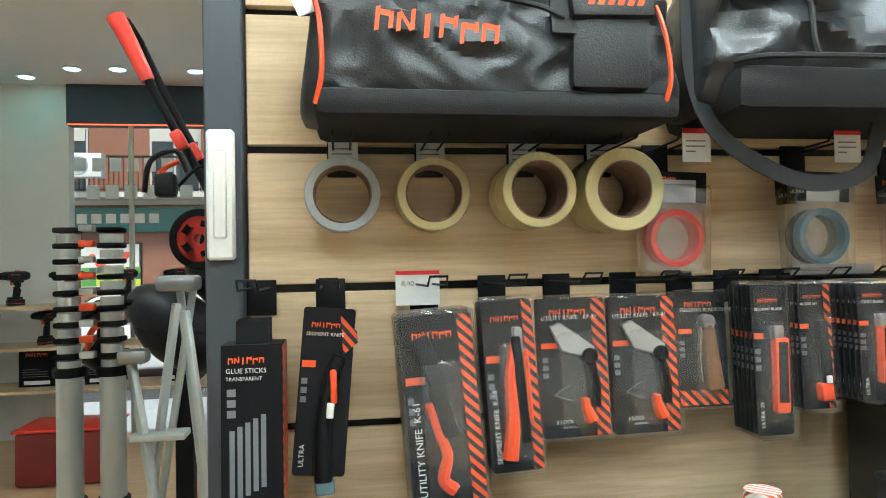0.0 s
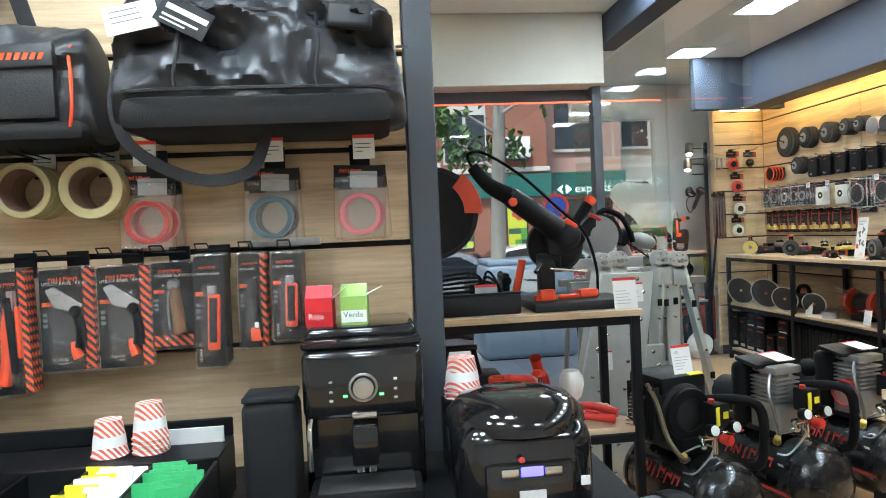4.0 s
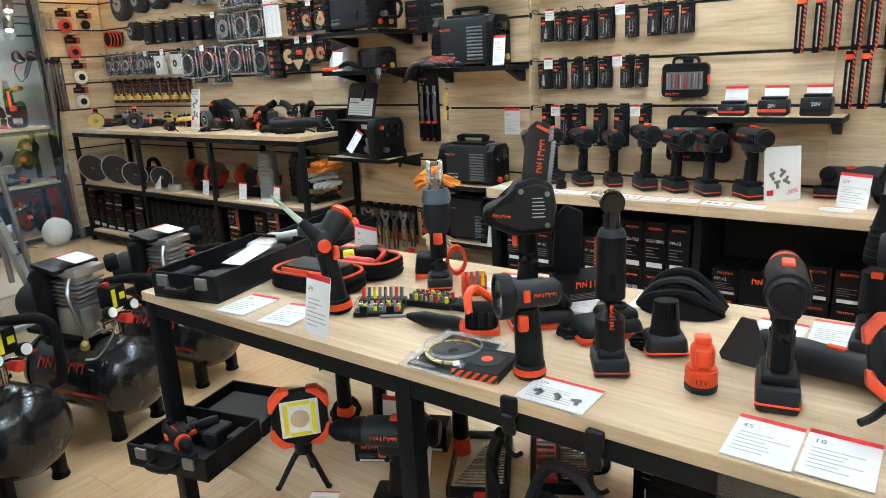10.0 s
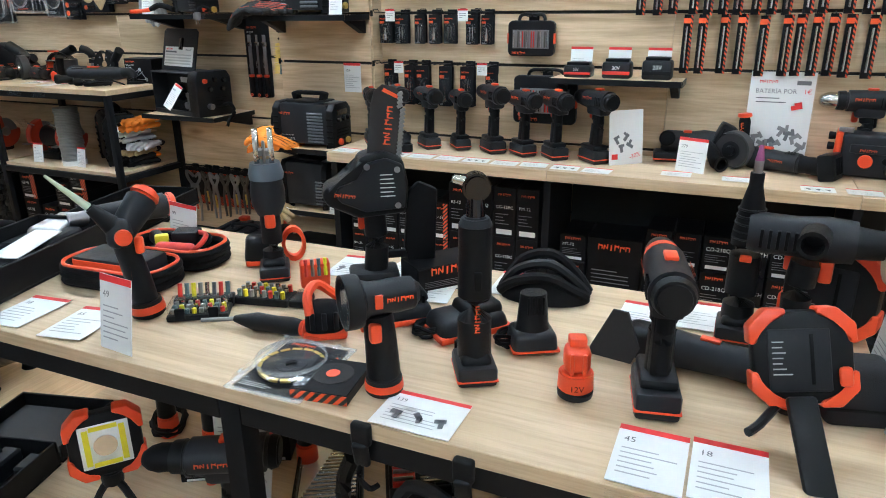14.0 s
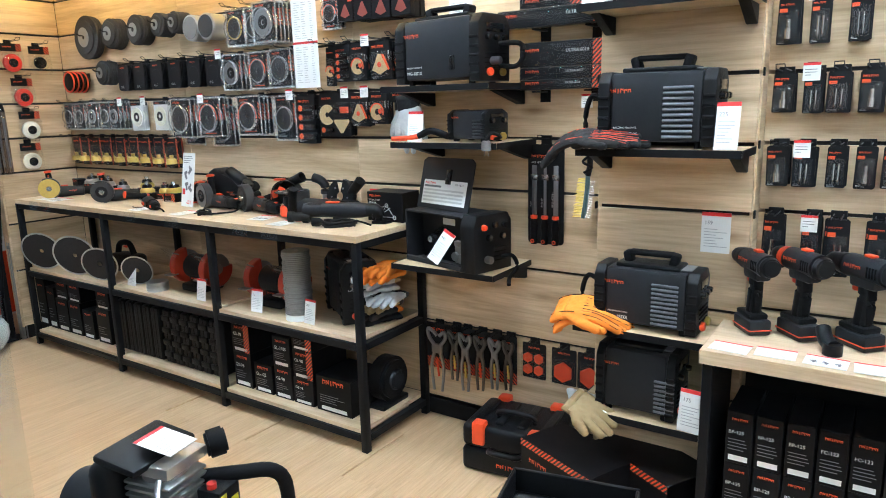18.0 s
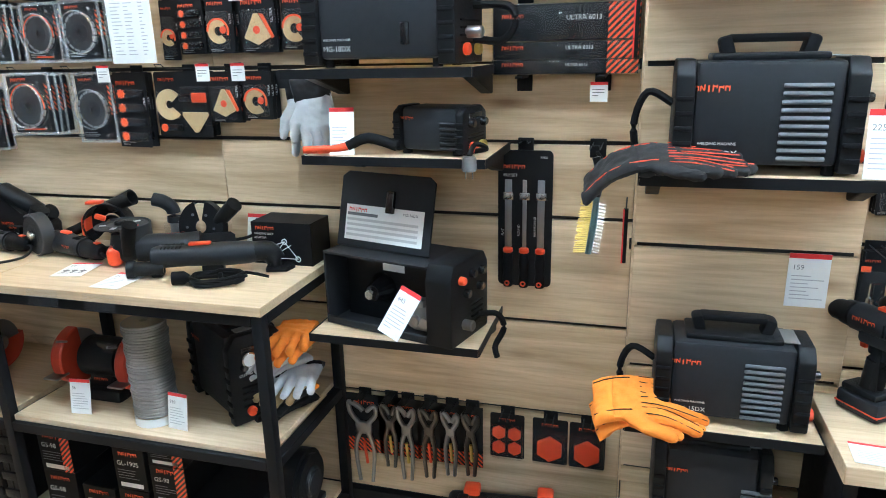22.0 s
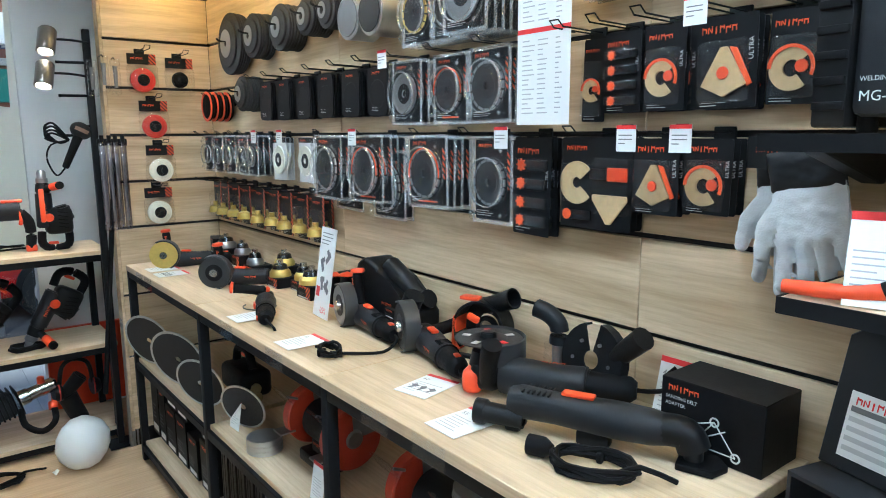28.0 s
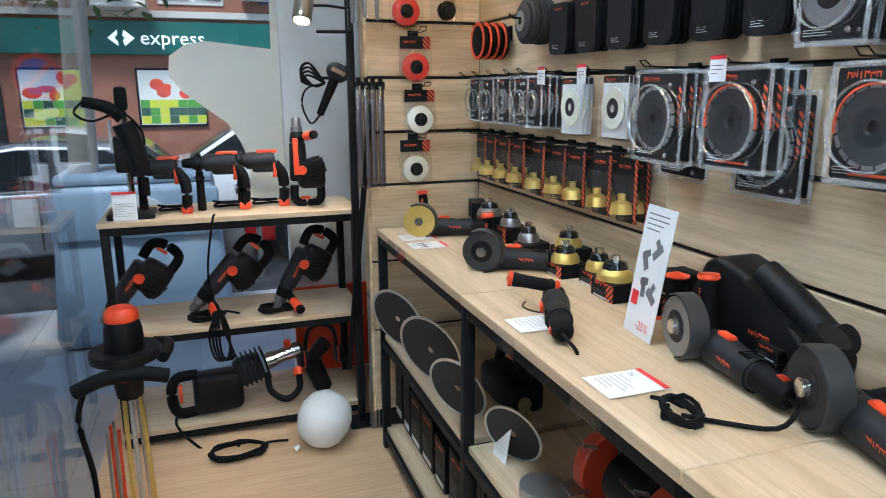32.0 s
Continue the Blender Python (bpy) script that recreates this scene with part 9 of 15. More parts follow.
part("battery", Sh().box((-0.15, 0.02, 0.03), (0.05, 0.085, 0.058), 0.010), M_PLA, t)
part("orange_line", Sh().box((-0.15, 0.02, 0.016), (0.0515, 0.0865, 0.004), 0.001), M_ORANGE, t)
t = drill(at(2.512, -0.34, TT) @ rz(12), 0.93, "black cordless drill with an orange ring standing on the table", True, M_PLA, M_ORANGE)

# chainsaw, rotary tool, polisher
t = thing("mini_chainsaw", "black cordless mini chainsaw standing with its guide bar upright", "chainsaw", at(2.748, 0.243, TT) @ rz(123))
part("battery", Sh().box((0.004, 0, 0.022), (0.10, 0.07, 0.042), 0.009), M_CHAR, t)
part("orange_line", Sh().box((0.004, 0, 0.014), (0.1015, 0.0715, 0.004), 0.001), M_ORANGE, t)
part("handle", Sh().tube([(0, 0, 0.04), (-0.004, 0, 0.09), (0.0, 0, 0.16)], [0.025, 0.022], 16, 3), M_PLA, t)
part("trigger", Sh().box((0.025, 0, 0.142), (0.014, 0.018, 0.03), 0.005), M_ORANGE, t)
part("lock_button", Sh().cyl((0.018, 0.02, 0.168), (0.018, 0.03, 0.168), 0.009, n=14, bev=0.002), M_ORANGE, t)
hs = [(-0.062, 0.165), (0.03, 0.158), (0.088, 0.185), (0.10, 0.205), (0.092, 0.222), (0.045, 0.238), (0.025, 0.278), (-0.02, 0.288), (-0.058, 0.272), (-0.068, 0.22)]
part("motor_housing", Sh().prism(hs, 0.076, None, 0.012, 3), M_PLA, t)
part("side_cover", Sh().prism([(x * 0.82 - 0.008, (z - 0.222) * 0.8 + 0.224) for x, z in hs], 0.01, at(0, 0.041, 0), 0.003), M_CHAR, t)
for x, z in ((-0.045, 0.255), (0.012, 0.262), (-0.045, 0.185)):
    part("screw", Sh().cyl((x, 0.045, z), (x, 0.0485, z), 0.006, n=10), M_STEEL, t)
bars(t, at(-0.012, 0.0465, 0.25) @ rz(180) @ FACE_S, 0.03, 0.05, 6, M_WPRINT, "small_print", 5)
logo(t, at(0.055, 0.0466, 0.208) @ rz(180) @ FACE_S @ rz(-8), 0.04)
bar = at(-0.022, 0.01, 0.285) @ ry(-7)
part("guide_bar", Sh().prism([(-0.028, -0.02), (0.03, -0.02), (0.031, 0.085), (0.026, 0.11), (0.012, 0.124), (-0.012, 0.122), (-0.026, 0.105)], 0.006, bar, 0.001), M_ABR, t)
ch = Sh()
for k in range(17):
    ch.box(bar @ Vector((-0.031 + 0.0005 * k * (k > 12), 0, -0.01 + 0.0075 * k)), (0.011, 0.009, 0.0062), 0.001, (0, 25, 0))
part("chain", ch, M_STEEL, t)
logo(t, bar @ at(-0.006, 0.0036, 0.05) @ rz(180) @ FACE_S @ rz(90), 0.075)
part("bar_tip_mark", Sh().prism([(-0.02, 0.1), (0.012, 0.112), (0.008, 0.118), (-0.018, 0.108)], 0.0012, bar @ at(0, 0.0037, 0)), M_LOGO, t)
part("chain_guard", Sh().prism([(-0.034, 0.0), (0.016, -0.02), (0.032, 0.03), (0.03, 0.14), (0.01, 0.165), (-0.03, 0.15)], 0.02, at(-0.088, 0.0, 0.055) @ ry(-4), 0.006, 2), M_RUB, t, "black bar sheath")
part("guard_arm", Sh().box((-0.05, 0, 0.07), (0.09, 0.014, 0.016), 0.004), M_RUB, t)

t = stick_tool(2.78, -0.44, 0.215, "slim black rotary tool standing upright with a violet tip", "rotary_tool", 0.026)
part("nose", Sh().lathe([(0, 0), (0.026, 0), (0.026, 0.02), (0.018, 0.07), (0.011, 0.1), (0.011, 0.12), (0, 0.12)], at(0, 0, 0.172), 18), M_RUB, t)
for k in range(5):
    part("grip_ring", Sh().ring((0, 0, 0.185 + 0.012 * k), (0, 0, 1), 0.02, 0.0268 - 0.0012 * k, 0.004, 18), M_PLA, t)
part("orange_button", Sh().box((-0.026, 0, 0.155), (0.006, 0.018, 0.012), 0.002), M_ORANGE, t)
part("collet", Sh().cyl((0, 0, 0.292), (0, 0, 0.312), 0.007, n=8), M_STEEL, t)
part("grinding_tip", Sh().cyl((0, 0, 0.312), (0, 0, 0.336), 0.007, 0.003, 10), material("violet_stone", (0.4, 0.12, 0.3), 0.8), t)
t = thing("polisher", "black cordless polisher with a white wool pad", "polisher", at(2.76, -0.528, TT) @ rz(-92))
part("battery", Sh().box((0, 0, 0.022), (0.10, 0.07, 0.042), 0.008), M_CHAR, t)
part("handle", Sh().tube([(0, 0, 0.04), (-0.006, 0, 0.1), (0.0, 0, 0.16)], 0.023, 14, 3), M_PLA, t)
part("body", Sh().lathe([(0, 0), (0.028, 0), (0.033, 0.012), (0.032, 0.07), (0.036, 0.11), (0.033, 0.15), (0, 0.15)], at(-0.09, 0, 0.2) @ ry(90), 22), M_CHAR, t)
part("dust_pipe", Sh().lathe([(0.016, 0.0), (0.016, 0.05), (0.021, 0.05), (0.022, 0.0)], at(0.005, -0.03, 0.212) @ rz(-8) @ rx(90), 20), M_PLA, t)
for k in range(5):
    part("vent_slot", Sh().box((-0.07 + 0.012 * k, -0.033, 0.2), (0.005, 0.006, 0.03), 0.001), M_RUB, t)
part("orange_trigger", Sh().box((0.028, 0, 0.15), (0.02, 0.022, 0.04), 0.005), M_ORANGE, t)
part("neck", Sh().cyl((0.06, 0, 0.2), (0.10, 0, 0.2), 0.026, 0.022, 16), M_PLA, t)
part("wool_pad", Sh().lathe([(0, 0), (0.03, 0), (0.052, 0.004), (0.063, 0.014), (0.067, 0.026), (0.062, 0.04), (0.048, 0.05), (0.024, 0.054), (0, 0.054)], at(0.10, 0, 0.2) @ ry(90), 40).rough(0.0022, 140), M_FOAM, t)


def work_light(m, label):
    """Square lamp with orange corner bumpers, its back towards -x."""
    t = thing("work_light", label, "work light", m, "work lights")
    a, b = 0.074, 0.05
    octo = [(-a, -b), (-b, -a), (b, -a), (a, -b), (a, b), (b, a), (-b, a), (-a, b)]
    part("housing", Sh().prism(octo, 0.034, rz(90), 0.006, 2), M_PLA, t)
    for sy in (-1, 1):
        for sz in (-1, 1):
            part("orange_bumper", Sh().prism([(sy * 0.079, sz * 0.022), (sy * 0.079, sz * 0.052), (sy * 0.052, sz * 0.079), (sy * 0.022, sz * 0.079), (sy * 0.022, sz * 0.068), (sy * 0.048, sz * 0.06), (sy * 0.06, sz * 0.048), (sy * 0.068, sz * 0.022)], 0.042, rz(90), 0.004, 2), M_ORANGE, t)
    part("battery_door", Sh().box((-0.0185, 0.006, -0.004), (0.007, 0.092, 0.10), 0.004), M_CHAR, t)
    part("door_groove", Sh().box((-0.0225, -0.012, -0.002), (0.002, 0.006, 0.08), 0.001), M_RUB, t)
    part("led_panel", Sh().box((0.0185, 0, 0), (0.004, 0.1, 0.1), 0.002), M_CARD, t)
    for sy in (-1, 1):
        part("led_bar", Sh().box((0.0208, sy * 0.036, 0), (0.002, 0.012, 0.084)), M_YEL, t)
        part("led_bar", Sh().box((0.0208, 0, sy * 0.042), (0.002, 0.056, 0.01)), M_YEL, t)
    part("reflector", Sh().lathe([(0, 0.004), (0.012, 0.002), (0.024, 0.0), (0.024, 0.006), (0, 0.006)], at(0.0175, 0, 0) @ ry(90), 20), M_CHROME, t)
    bars(t, on_w(-0.0225, 0.046, 0.03), 0.03, 0.06, 7, M_PRINT_PALE, "small_print", 4)
    return t


t = work_light(at(2.505, -0.512, TT + 0.118) @ rz(12) @ rx(-7) @ ry(20) @ Matrix.Scale(0.8, 4), "orange and black work light propped on its folding stand")
part("side_latch", Sh().box((-0.024, -0.058, -0.03), (0.012, 0.02, 0.032), 0.006), M_ORANGE, t)
part("stand_leg", Sh().box((-0.062, 0.008, -0.135), (0.016, 0.046, 0.165), 0.006, (0, 24, 4)), M_PLA, t)
part("side_leg", Sh().tube([(-0.01, 0.04, -0.075), (-0.04, 0.075, -0.1), (-0.058, 0.096, -0.108)], 0.0075, 8, 2), M_PLA, t)
t = work_light(at(2.86, -0.585, TT + 0.083) @ rz(-20), "second orange and black work light standing near the table corner")
t = thing("lamp_battery", "black fabric block behind the work light stand", "battery", at(2.585, -0.595, TT) @ rz(14))
part("block", Sh().box((0, 0, 0.045), (0.07, 0.09, 0.088), 0.012, (0, 0, 0), 3, 0.85), M_GLB, t)
part("seam", Sh().box((-0.002, 0, 0.03), (0.07, 0.0905, 0.003), 0.001), M_RUB, t)
leaning_card(2.74, -0.634, TT, 0.08, 0.11, 6, -84, "", 95, "white price card standing at the table end")
leaning_card(2.56, -0.634, TT, 0.08, 0.10, 8, -80, "", 96, "white price card standing at the table end")

t = pack_disc(0.125, 0.165, 0.02, "gold")
t.matrix_basis = at(2.478, 0.205, TT + 0.001) @ rz(-88)
t = thing("disc_carton", "flat black disc carton with a round window", "carton", at(2.378, 0.118, TT) @ rz(8))
part("carton", Sh().span(-0.05, 0.05, -0.045, 0.045, 0, 0.017, 0.001), M_BOX, t)
part("disc_window", Sh().ring((0.005, 0, 0.0178), (0, 0, 1), 0.012, 0.032, 0.0016, 24), M_ABR, t)
part("disc_hub", Sh().disc((0.005, 0, 0.0185), (0, 0, 1), 0.011, 0.001, 18), M_ORANGE, t)
part("striped_side", Sh().span(-0.0512, -0.0502, -0.045, 0.045, 0.001, 0.016), M_HATCH, t)
carton(2.785, 0.092, TT + 0.001, 0.09, 0.145, 0.055, "", False, 49, "small black carton with a red side on the table")

# lower shelf
ZB = 0.2705
open_case(at(2.33, 1.045, ZB) @ rz(-76), 0.265, 0.22, 0.066, "open black drill case with moulded pockets on the lower shelf", False)
drill(at(2.33, 1.07, ZB + 0.058) @ rz(-104) @ rx(90) @ at(0, 0, -0.12), 0.72, "small orange-tipped screwdriver lying in an open case", False, M_PLA, M_ORANGE)
t = work_light(at(2.405, 0.69, ZB + 0.178) @ rz(230) @ ry(-6) @ Matrix.Scale(0.92, 4), "orange and black square work light on a small tripod")
part("tripod_head", Sh().cyl((0, 0, -0.105), (0, 0, -0.07), 0.022, 0.026, 14, 0.004), M_PLA, t)
for a in (45, 165, 285):
    c, q = math.cos(radians(a)), math.sin(radians(a))
    part("tripod_leg", Sh().tube([(0.01 * c, 0.01 * q, -0.095), (0.03 * c, 0.03 * q, -0.115), (0.078 * c, 0.078 * q, -0.187)], [0.0095, 0.007], 8, 3), M_PLA, t)
    part("foot", Sh().ball((0.078 * c, 0.078 * q, -0.184), (0.009, 0.009, 0.007), u=8, v=6), M_RUB, t)
drill(at(2.43, 0.405, ZB) @ rz(118) @ Matrix.Diagonal((1.15, 1.3, 1, 1)), 0.98, "large black cordless drill with a big battery on the lower shelf", True, M_RUB)
flat_card(2.33, 0.61, ZB, 0.07, 0.05, -60, "", 77)
for i, (x, y, tn) in enumerate(((2.55, 0.60, 30), (2.67, 0.50, 24))):
    carton(x, y, ZB, 0.07, 0.09, 0.05 + 0.02 * i, "", False, tn, "small black carton on the lower shelf", "lower shelf cartons")
leaning_card(2.62, 0.62, ZB, 0.1, 0.15, 6, 20, "", 97)
leaning_card(2.60, 0.50, ZB, 0.1, 0.17, 8, -30, "", 98)
for i, (x, y) in enumerate(((2.66, 0.80), (2.66, 0.66), (2.70, 0.42))):
    t = thing("hanging_tool", "black tool with an orange tip standing behind the cards", "power tool", at(x, y, ZB), "demonstration tools")
    part("grip", Sh().cyl((0, 0, 0.055), (0, 0, 0.24), 0.022, 0.018, 14, 0.004), M_PLA, t)
    part("orange_tip", Sh().cyl((0, 0, 0), (0, 0, 0.055), 0.026, 0.024, 14, 0.004), M_ORANGE, t)
t = thing("charging_lead", "coiled black charging lead with a plug on the lower shelf", "cable", at(2.69, 0.83, ZB) @ rz(40))
cable_coil(t, (0, 0, 0), 0.055, 6, 0.0048, 12)
part("plug", Sh().cyl((0.03, -0.09, 0.014), (0.08, -0.11, 0.014), 0.014, 0.01, 12, 0.003), M_RUB, t)
for i, (x, y, tn) in enumerate(((2.68, 0.345, 29), (2.80, 0.185, 29))):
    t = thing("drill_bit_case", "open drill bit case with steel bits under a clear cover" if i == 0 else "black bit case with red rows of short bits", "bit case", at(x, y, ZB) @ rz(tn), "bit cases")
    tray = Sh().box((0, 0, 0.005), (0.26, 0.15, 0.009), 0.003)
    for a, b, c, d in ((0, -0.071, 0.26, 0.008), (0, 0.071, 0.26, 0.008), (-0.126, 0, 0.008, 0.134), (0.126, 0, 0.008, 0.134)):
        tray.box((a, b, 0.017), (c, d, 0.026), 0.003)
    part("tray", tray, M_PLA, t)
    part("bit_holder", Sh().box((0, -0.047, 0.018), (0.23, 0.03, 0.02), 0.003), M_PLA, t)
    for k in range(19):
        x = -0.108 + 0.012 * k
        part("drill_bit", Sh().cyl((x, -0.06, 0.0305), (x, 0.055 - 0.0045 * k if i == 0 else 0.0, 0.0295), 0.0042 - 0.0001 * k, n=7), M_CHROME, t)
    if i:
        part("red_row", Sh().box((0, 0.035, 0.02), (0.22, 0.05, 0.022), 0.003), M_RED, t)
        for k in range(9):
            part("driver_bit", Sh().cyl((-0.1 + 0.025 * k, 0.015, 0.034), (-0.1 + 0.025 * k, 0.058, 0.034), 0.005, n=7), M_STEEL, t)
        part("carry_handle", Sh().tube([(0.06, -0.075, 0.02), (0.05, -0.11, 0.025), (-0.05, -0.11, 0.025), (-0.06, -0.075, 0.02)], 0.009, 8, 4), M_RUB, t)
    else:
        part("pale_base", Sh().box((0, 0.02, 0.0105), (0.23, 0.09, 0.002)), M_ALU, t)
        part("clear_cover", Sh().box((0, 0.01, 0.034), (0.25, 0.12, 0.003), 0.001), M_CLEAR, t)
        part("red_label", Sh().box((-0.137, -0.01, 0.012), (0.014, 0.035, 0.02), 0.002), M_RED, t)
for y, z in ((0.027, 0.62), (-0.127, 0.605)):
    t = thing("table_clip", "black plastic spring clip hanging from the table edge", "clip", at(2.308, y, z) @ at(0, 0, 0.03) @ Matrix.Scale(0.72, 4))
    part("jaw", Sh().box((-0.004, 0, 0.08), (0.02, 0.042, 0.05), 0.007, seg=3), M_PLA, t)
    part("lever", Sh().box((-0.008, 0.0, 0.035), (0.016, 0.034, 0.06), 0.008, (0, -12, 6), 3), M_PLA, t)
    part("hook", Sh().tube([(-0.004, 0, 0.02), (-0.008, 0.008, -0.02), (-0.004, -0.012, -0.045), (0.0, -0.03, -0.035)], 0.006, 8, 4), M_RUB, t)
t = thing("tool_belt", "black moulded holder with straps hanging under the table", "holster", at(2.36, 0.05, ZB))
part("plate", Sh().box((0, -0.03, 0.12), (0.02, 0.16, 0.2), 0.02, (0, -14, 8), 3), M_RUB, t)
part("strap", Sh().tube([(0, 0.05, 0.12), (0.03, 0.07, 0.25), (0.02, 0.04, 0.33)], 0.014, 8, 4), M_PLA, t)
part("foot", Sh().box((0.02, -0.03, 0.012), (0.1, 0.14, 0.024), 0.008), M_RUB, t)


def flood_light(y, s, turn):
    t = thing("flood_light", "black flood light with an orange-lined carry handle and pale lamp face", "work light", at(2.42, y, ZB) @ rz(turn) @ Matrix.Scale(s, 4), "work lights")
    part("frame", Sh().tube([(-0.02, 0.11, 0.0), (-0.02, 0.115, 0.12), (-0.02, 0.08, 0.2), (-0.02, -0.08, 0.2), (-0.02, -0.115, 0.12), (-0.02, -0.11, 0.0)], 0.016, 10, 4), M_RUB, t)
    part("orange_liner", Sh().tube([(-0.03, 0.065, 0.193), (-0.03, -0.065, 0.193)], 0.010, 8, 1), M_ORANGE, t)
    part("lamp_body", Sh().box((0, 0, 0.08), (0.06, 0.19, 0.13), 0.02, seg=3), M_PLA, t)
    part("lamp_face", Sh().box((-0.032, 0, 0.08), (0.006, 0.16, 0.10), 0.012), M_ALU, t)
    part("foot_bar", Sh().box((-0.02, 0, 0.008), (0.05, 0.24, 0.016), 0.006), M_RUB, t)
    return t


flood_light(-0.33, 1.0, -8)
flood_light(-0.55, 0.72, 14)
t = thing("headphones", "black ear defenders on the lower shelf", "ear defenders", at(2.47, -0.17, ZB))
part("band", Sh().lathe([(0.07, -0.008), (0.078, -0.008), (0.078, 0.008), (0.07, 0.008), (0.07, -0.008)], at(0, 0, 0.05) @ rx(90), 20, 180, 0), M_RUB, t)
for x in (-0.074, 0.074):
    part("ear_cup", Sh().cyl((x - 0.016, 0, 0.045), (x + 0.016, 0, 0.045), 0.044, n=18, bev=0.008), M_PLA, t)
carton(2.56, -0.18, ZB, 0.16, 0.12, 0.19, "", True)
t = thing("multi_charger", "large orange and black charger box standing on the floor", "charger", at(2.50, -0.82, 0.0))
part("body", Sh().box((0, 0, 0.22), (0.18, 0.12, 0.44), 0.02, seg=3), M_PLA, t)
part("orange_shell", Sh().box((-0.02, -0.01, 0.36), (0.16, 0.125, 0.12), 0.02, seg=3), M_ORANGE, t)
part("side_handle", Sh().tube([(-0.1, 0.0, 0.3), (-0.12, 0.0, 0.36), (-0.1, 0.0, 0.42)], 0.012, 8, 3), M_RUB, t)


# ---- by the pillar ----
glove("welding_glove", "bright orange suede welding glove lying on the shelf edge", at(4.085, 1.625, 0.738) @ rz(-84) @ rx(20), M_GLO, M_GLO, 0.25, 0.128, 0.026, 0.045, M_GLB, None, 0.03, 0.01)
glove("welding_glove", "orange suede welding glove under another on the shelf", at(4.085, 1.62, 0.708) @ rz(-76) @ rx(8), M_GLO, M_GLO, 0.25, 0.12, 0.024, 0.03, M_GLB, None, 0.05, 0.02)
glove("welding_glove", "long black welding glove with orange piping drooping off the shelf", at(4.075, 1.60, 1.278) @ rz(-88) @ rx(20), M_GLB, M_GLB, 0.24, 0.095, 0.022, 0.012, M_ORANGE, None, 0.10, 0.10)
glove("welding_glove", "second black welding glove with orange piping under the first", at(4.085, 1.57, 1.258) @ rz(-82), M_GLB, M_GLB, 0.23, 0.10, 0.024, 0.004, M_ORANGE, None, 0.01, 0.0)
glove("welding_glove", "tan leather welding glove cuff with a dark printed mark", at(4.055, 1.56, 0.437) @ rz(-96) @ rx(12) @ ry(22), M_TAN, M_TAN, 0.17, 0.12, 0.028, 0.02)
glove("work_glove", "pale grey leather glove lying under the tan one", at(4.10, 1.585, 0.42) @ rz(-60) @ ry(14), M_CARD, M_GLG, 0.2, 0.11, 0.026, 0.03)
t = thing("electrode_holder", "orange and black electrode clamp with a thick lead on the shelf", "tool part", at(4.22, 2.25, 1.2465))
part("orange_arm", Sh().tube([(-0.02, 0.11, 0.012), (-0.01, 0.04, 0.014), (0.0, 0.0, 0.02)], [0.009, 0.012], 10, 3), M_ORANGE, t)
part("lead", Sh().tube([(0, 0, 0.02), (0.01, -0.05, 0.04), (0.02, -0.12, 0.02)], 0.013, 10, 4), M_RUB, t)
t = thing("mains_plug", "grey mains plug with two pins hanging from the shelf", "plug", at(4.18, 1.935, 1.235))
part("plug_body", Sh().cyl((0, 0, 0.02), (0, 0, -0.015), 0.016, 0.018, 16, 0.003), M_GREYD, t)
part("lead", Sh().tube([(0, 0, 0.02), (0.02, -0.01, 0.045), (0.05, -0.03, 0.03), (0.06, 0.03, 0.018)], 0.006, 8, 4), M_RUB, t)
for y in (-0.008, 0.008):
    part("pin", Sh().cyl((0, y, -0.015), (0, y, -0.033), 0.0022, n=8), M_CHROME, t)


def closed_case(m, l, d, h, label):
    """Lies flat: l along y, d along x; big orange latches on the front."""
    t = thing("tool_case", label, "tool case", m, "closed tool cases")
    part("lower_shell", Sh().box((0, 0, h * 0.26), (d, l, h * 0.5), 0.018, seg=3), M_PLA, t)
    part("upper_shell", Sh().box((0, 0, h * 0.76), (d * 0.99, l * 0.99, h * 0.48), 0.02, seg=3), M_PLA, t)
    for y in (-l * 0.36, -l * 0.12, l * 0.12, l * 0.36):
        part("stiffening_rib", Sh().box((0, y, h + 0.004), (d * 0.7, l * 0.09, 0.016), 0.006), M_PLA, t)
    for x in (-d / 2 + 0.012, d / 2 - 0.012):
        for y in (-l * 0.3, l * 0.3):
            part("orange_latch", Sh().box((x, y, h * 0.86), (0.05, 0.05, 0.09), 0.008), M_ORANGE, t)
    part("top_handle", Sh().tube([(-d * 0.12, -l * 0.2, h), (-d * 0.12, -l * 0.17, h + 0.028), (-d * 0.12, l * 0.17, h + 0.028), (-d * 0.12, l * 0.2, h)], 0.010, 10, 4), M_PLA, t)
    part("carry_handle", Sh().tube([(-d / 2, l * 0.16, h * 0.55), (-d / 2 - 0.035, l * 0.13, h * 0.6), (-d / 2 - 0.035, -l * 0.13, h * 0.6), (-d / 2, -l * 0.16, h * 0.55)], 0.011, 10, 4), M_PLA, t)
    logo(t, on_w(-d / 2 - 0.0015, -l * 0.02, h * 0.24), l * 0.25)
    return t


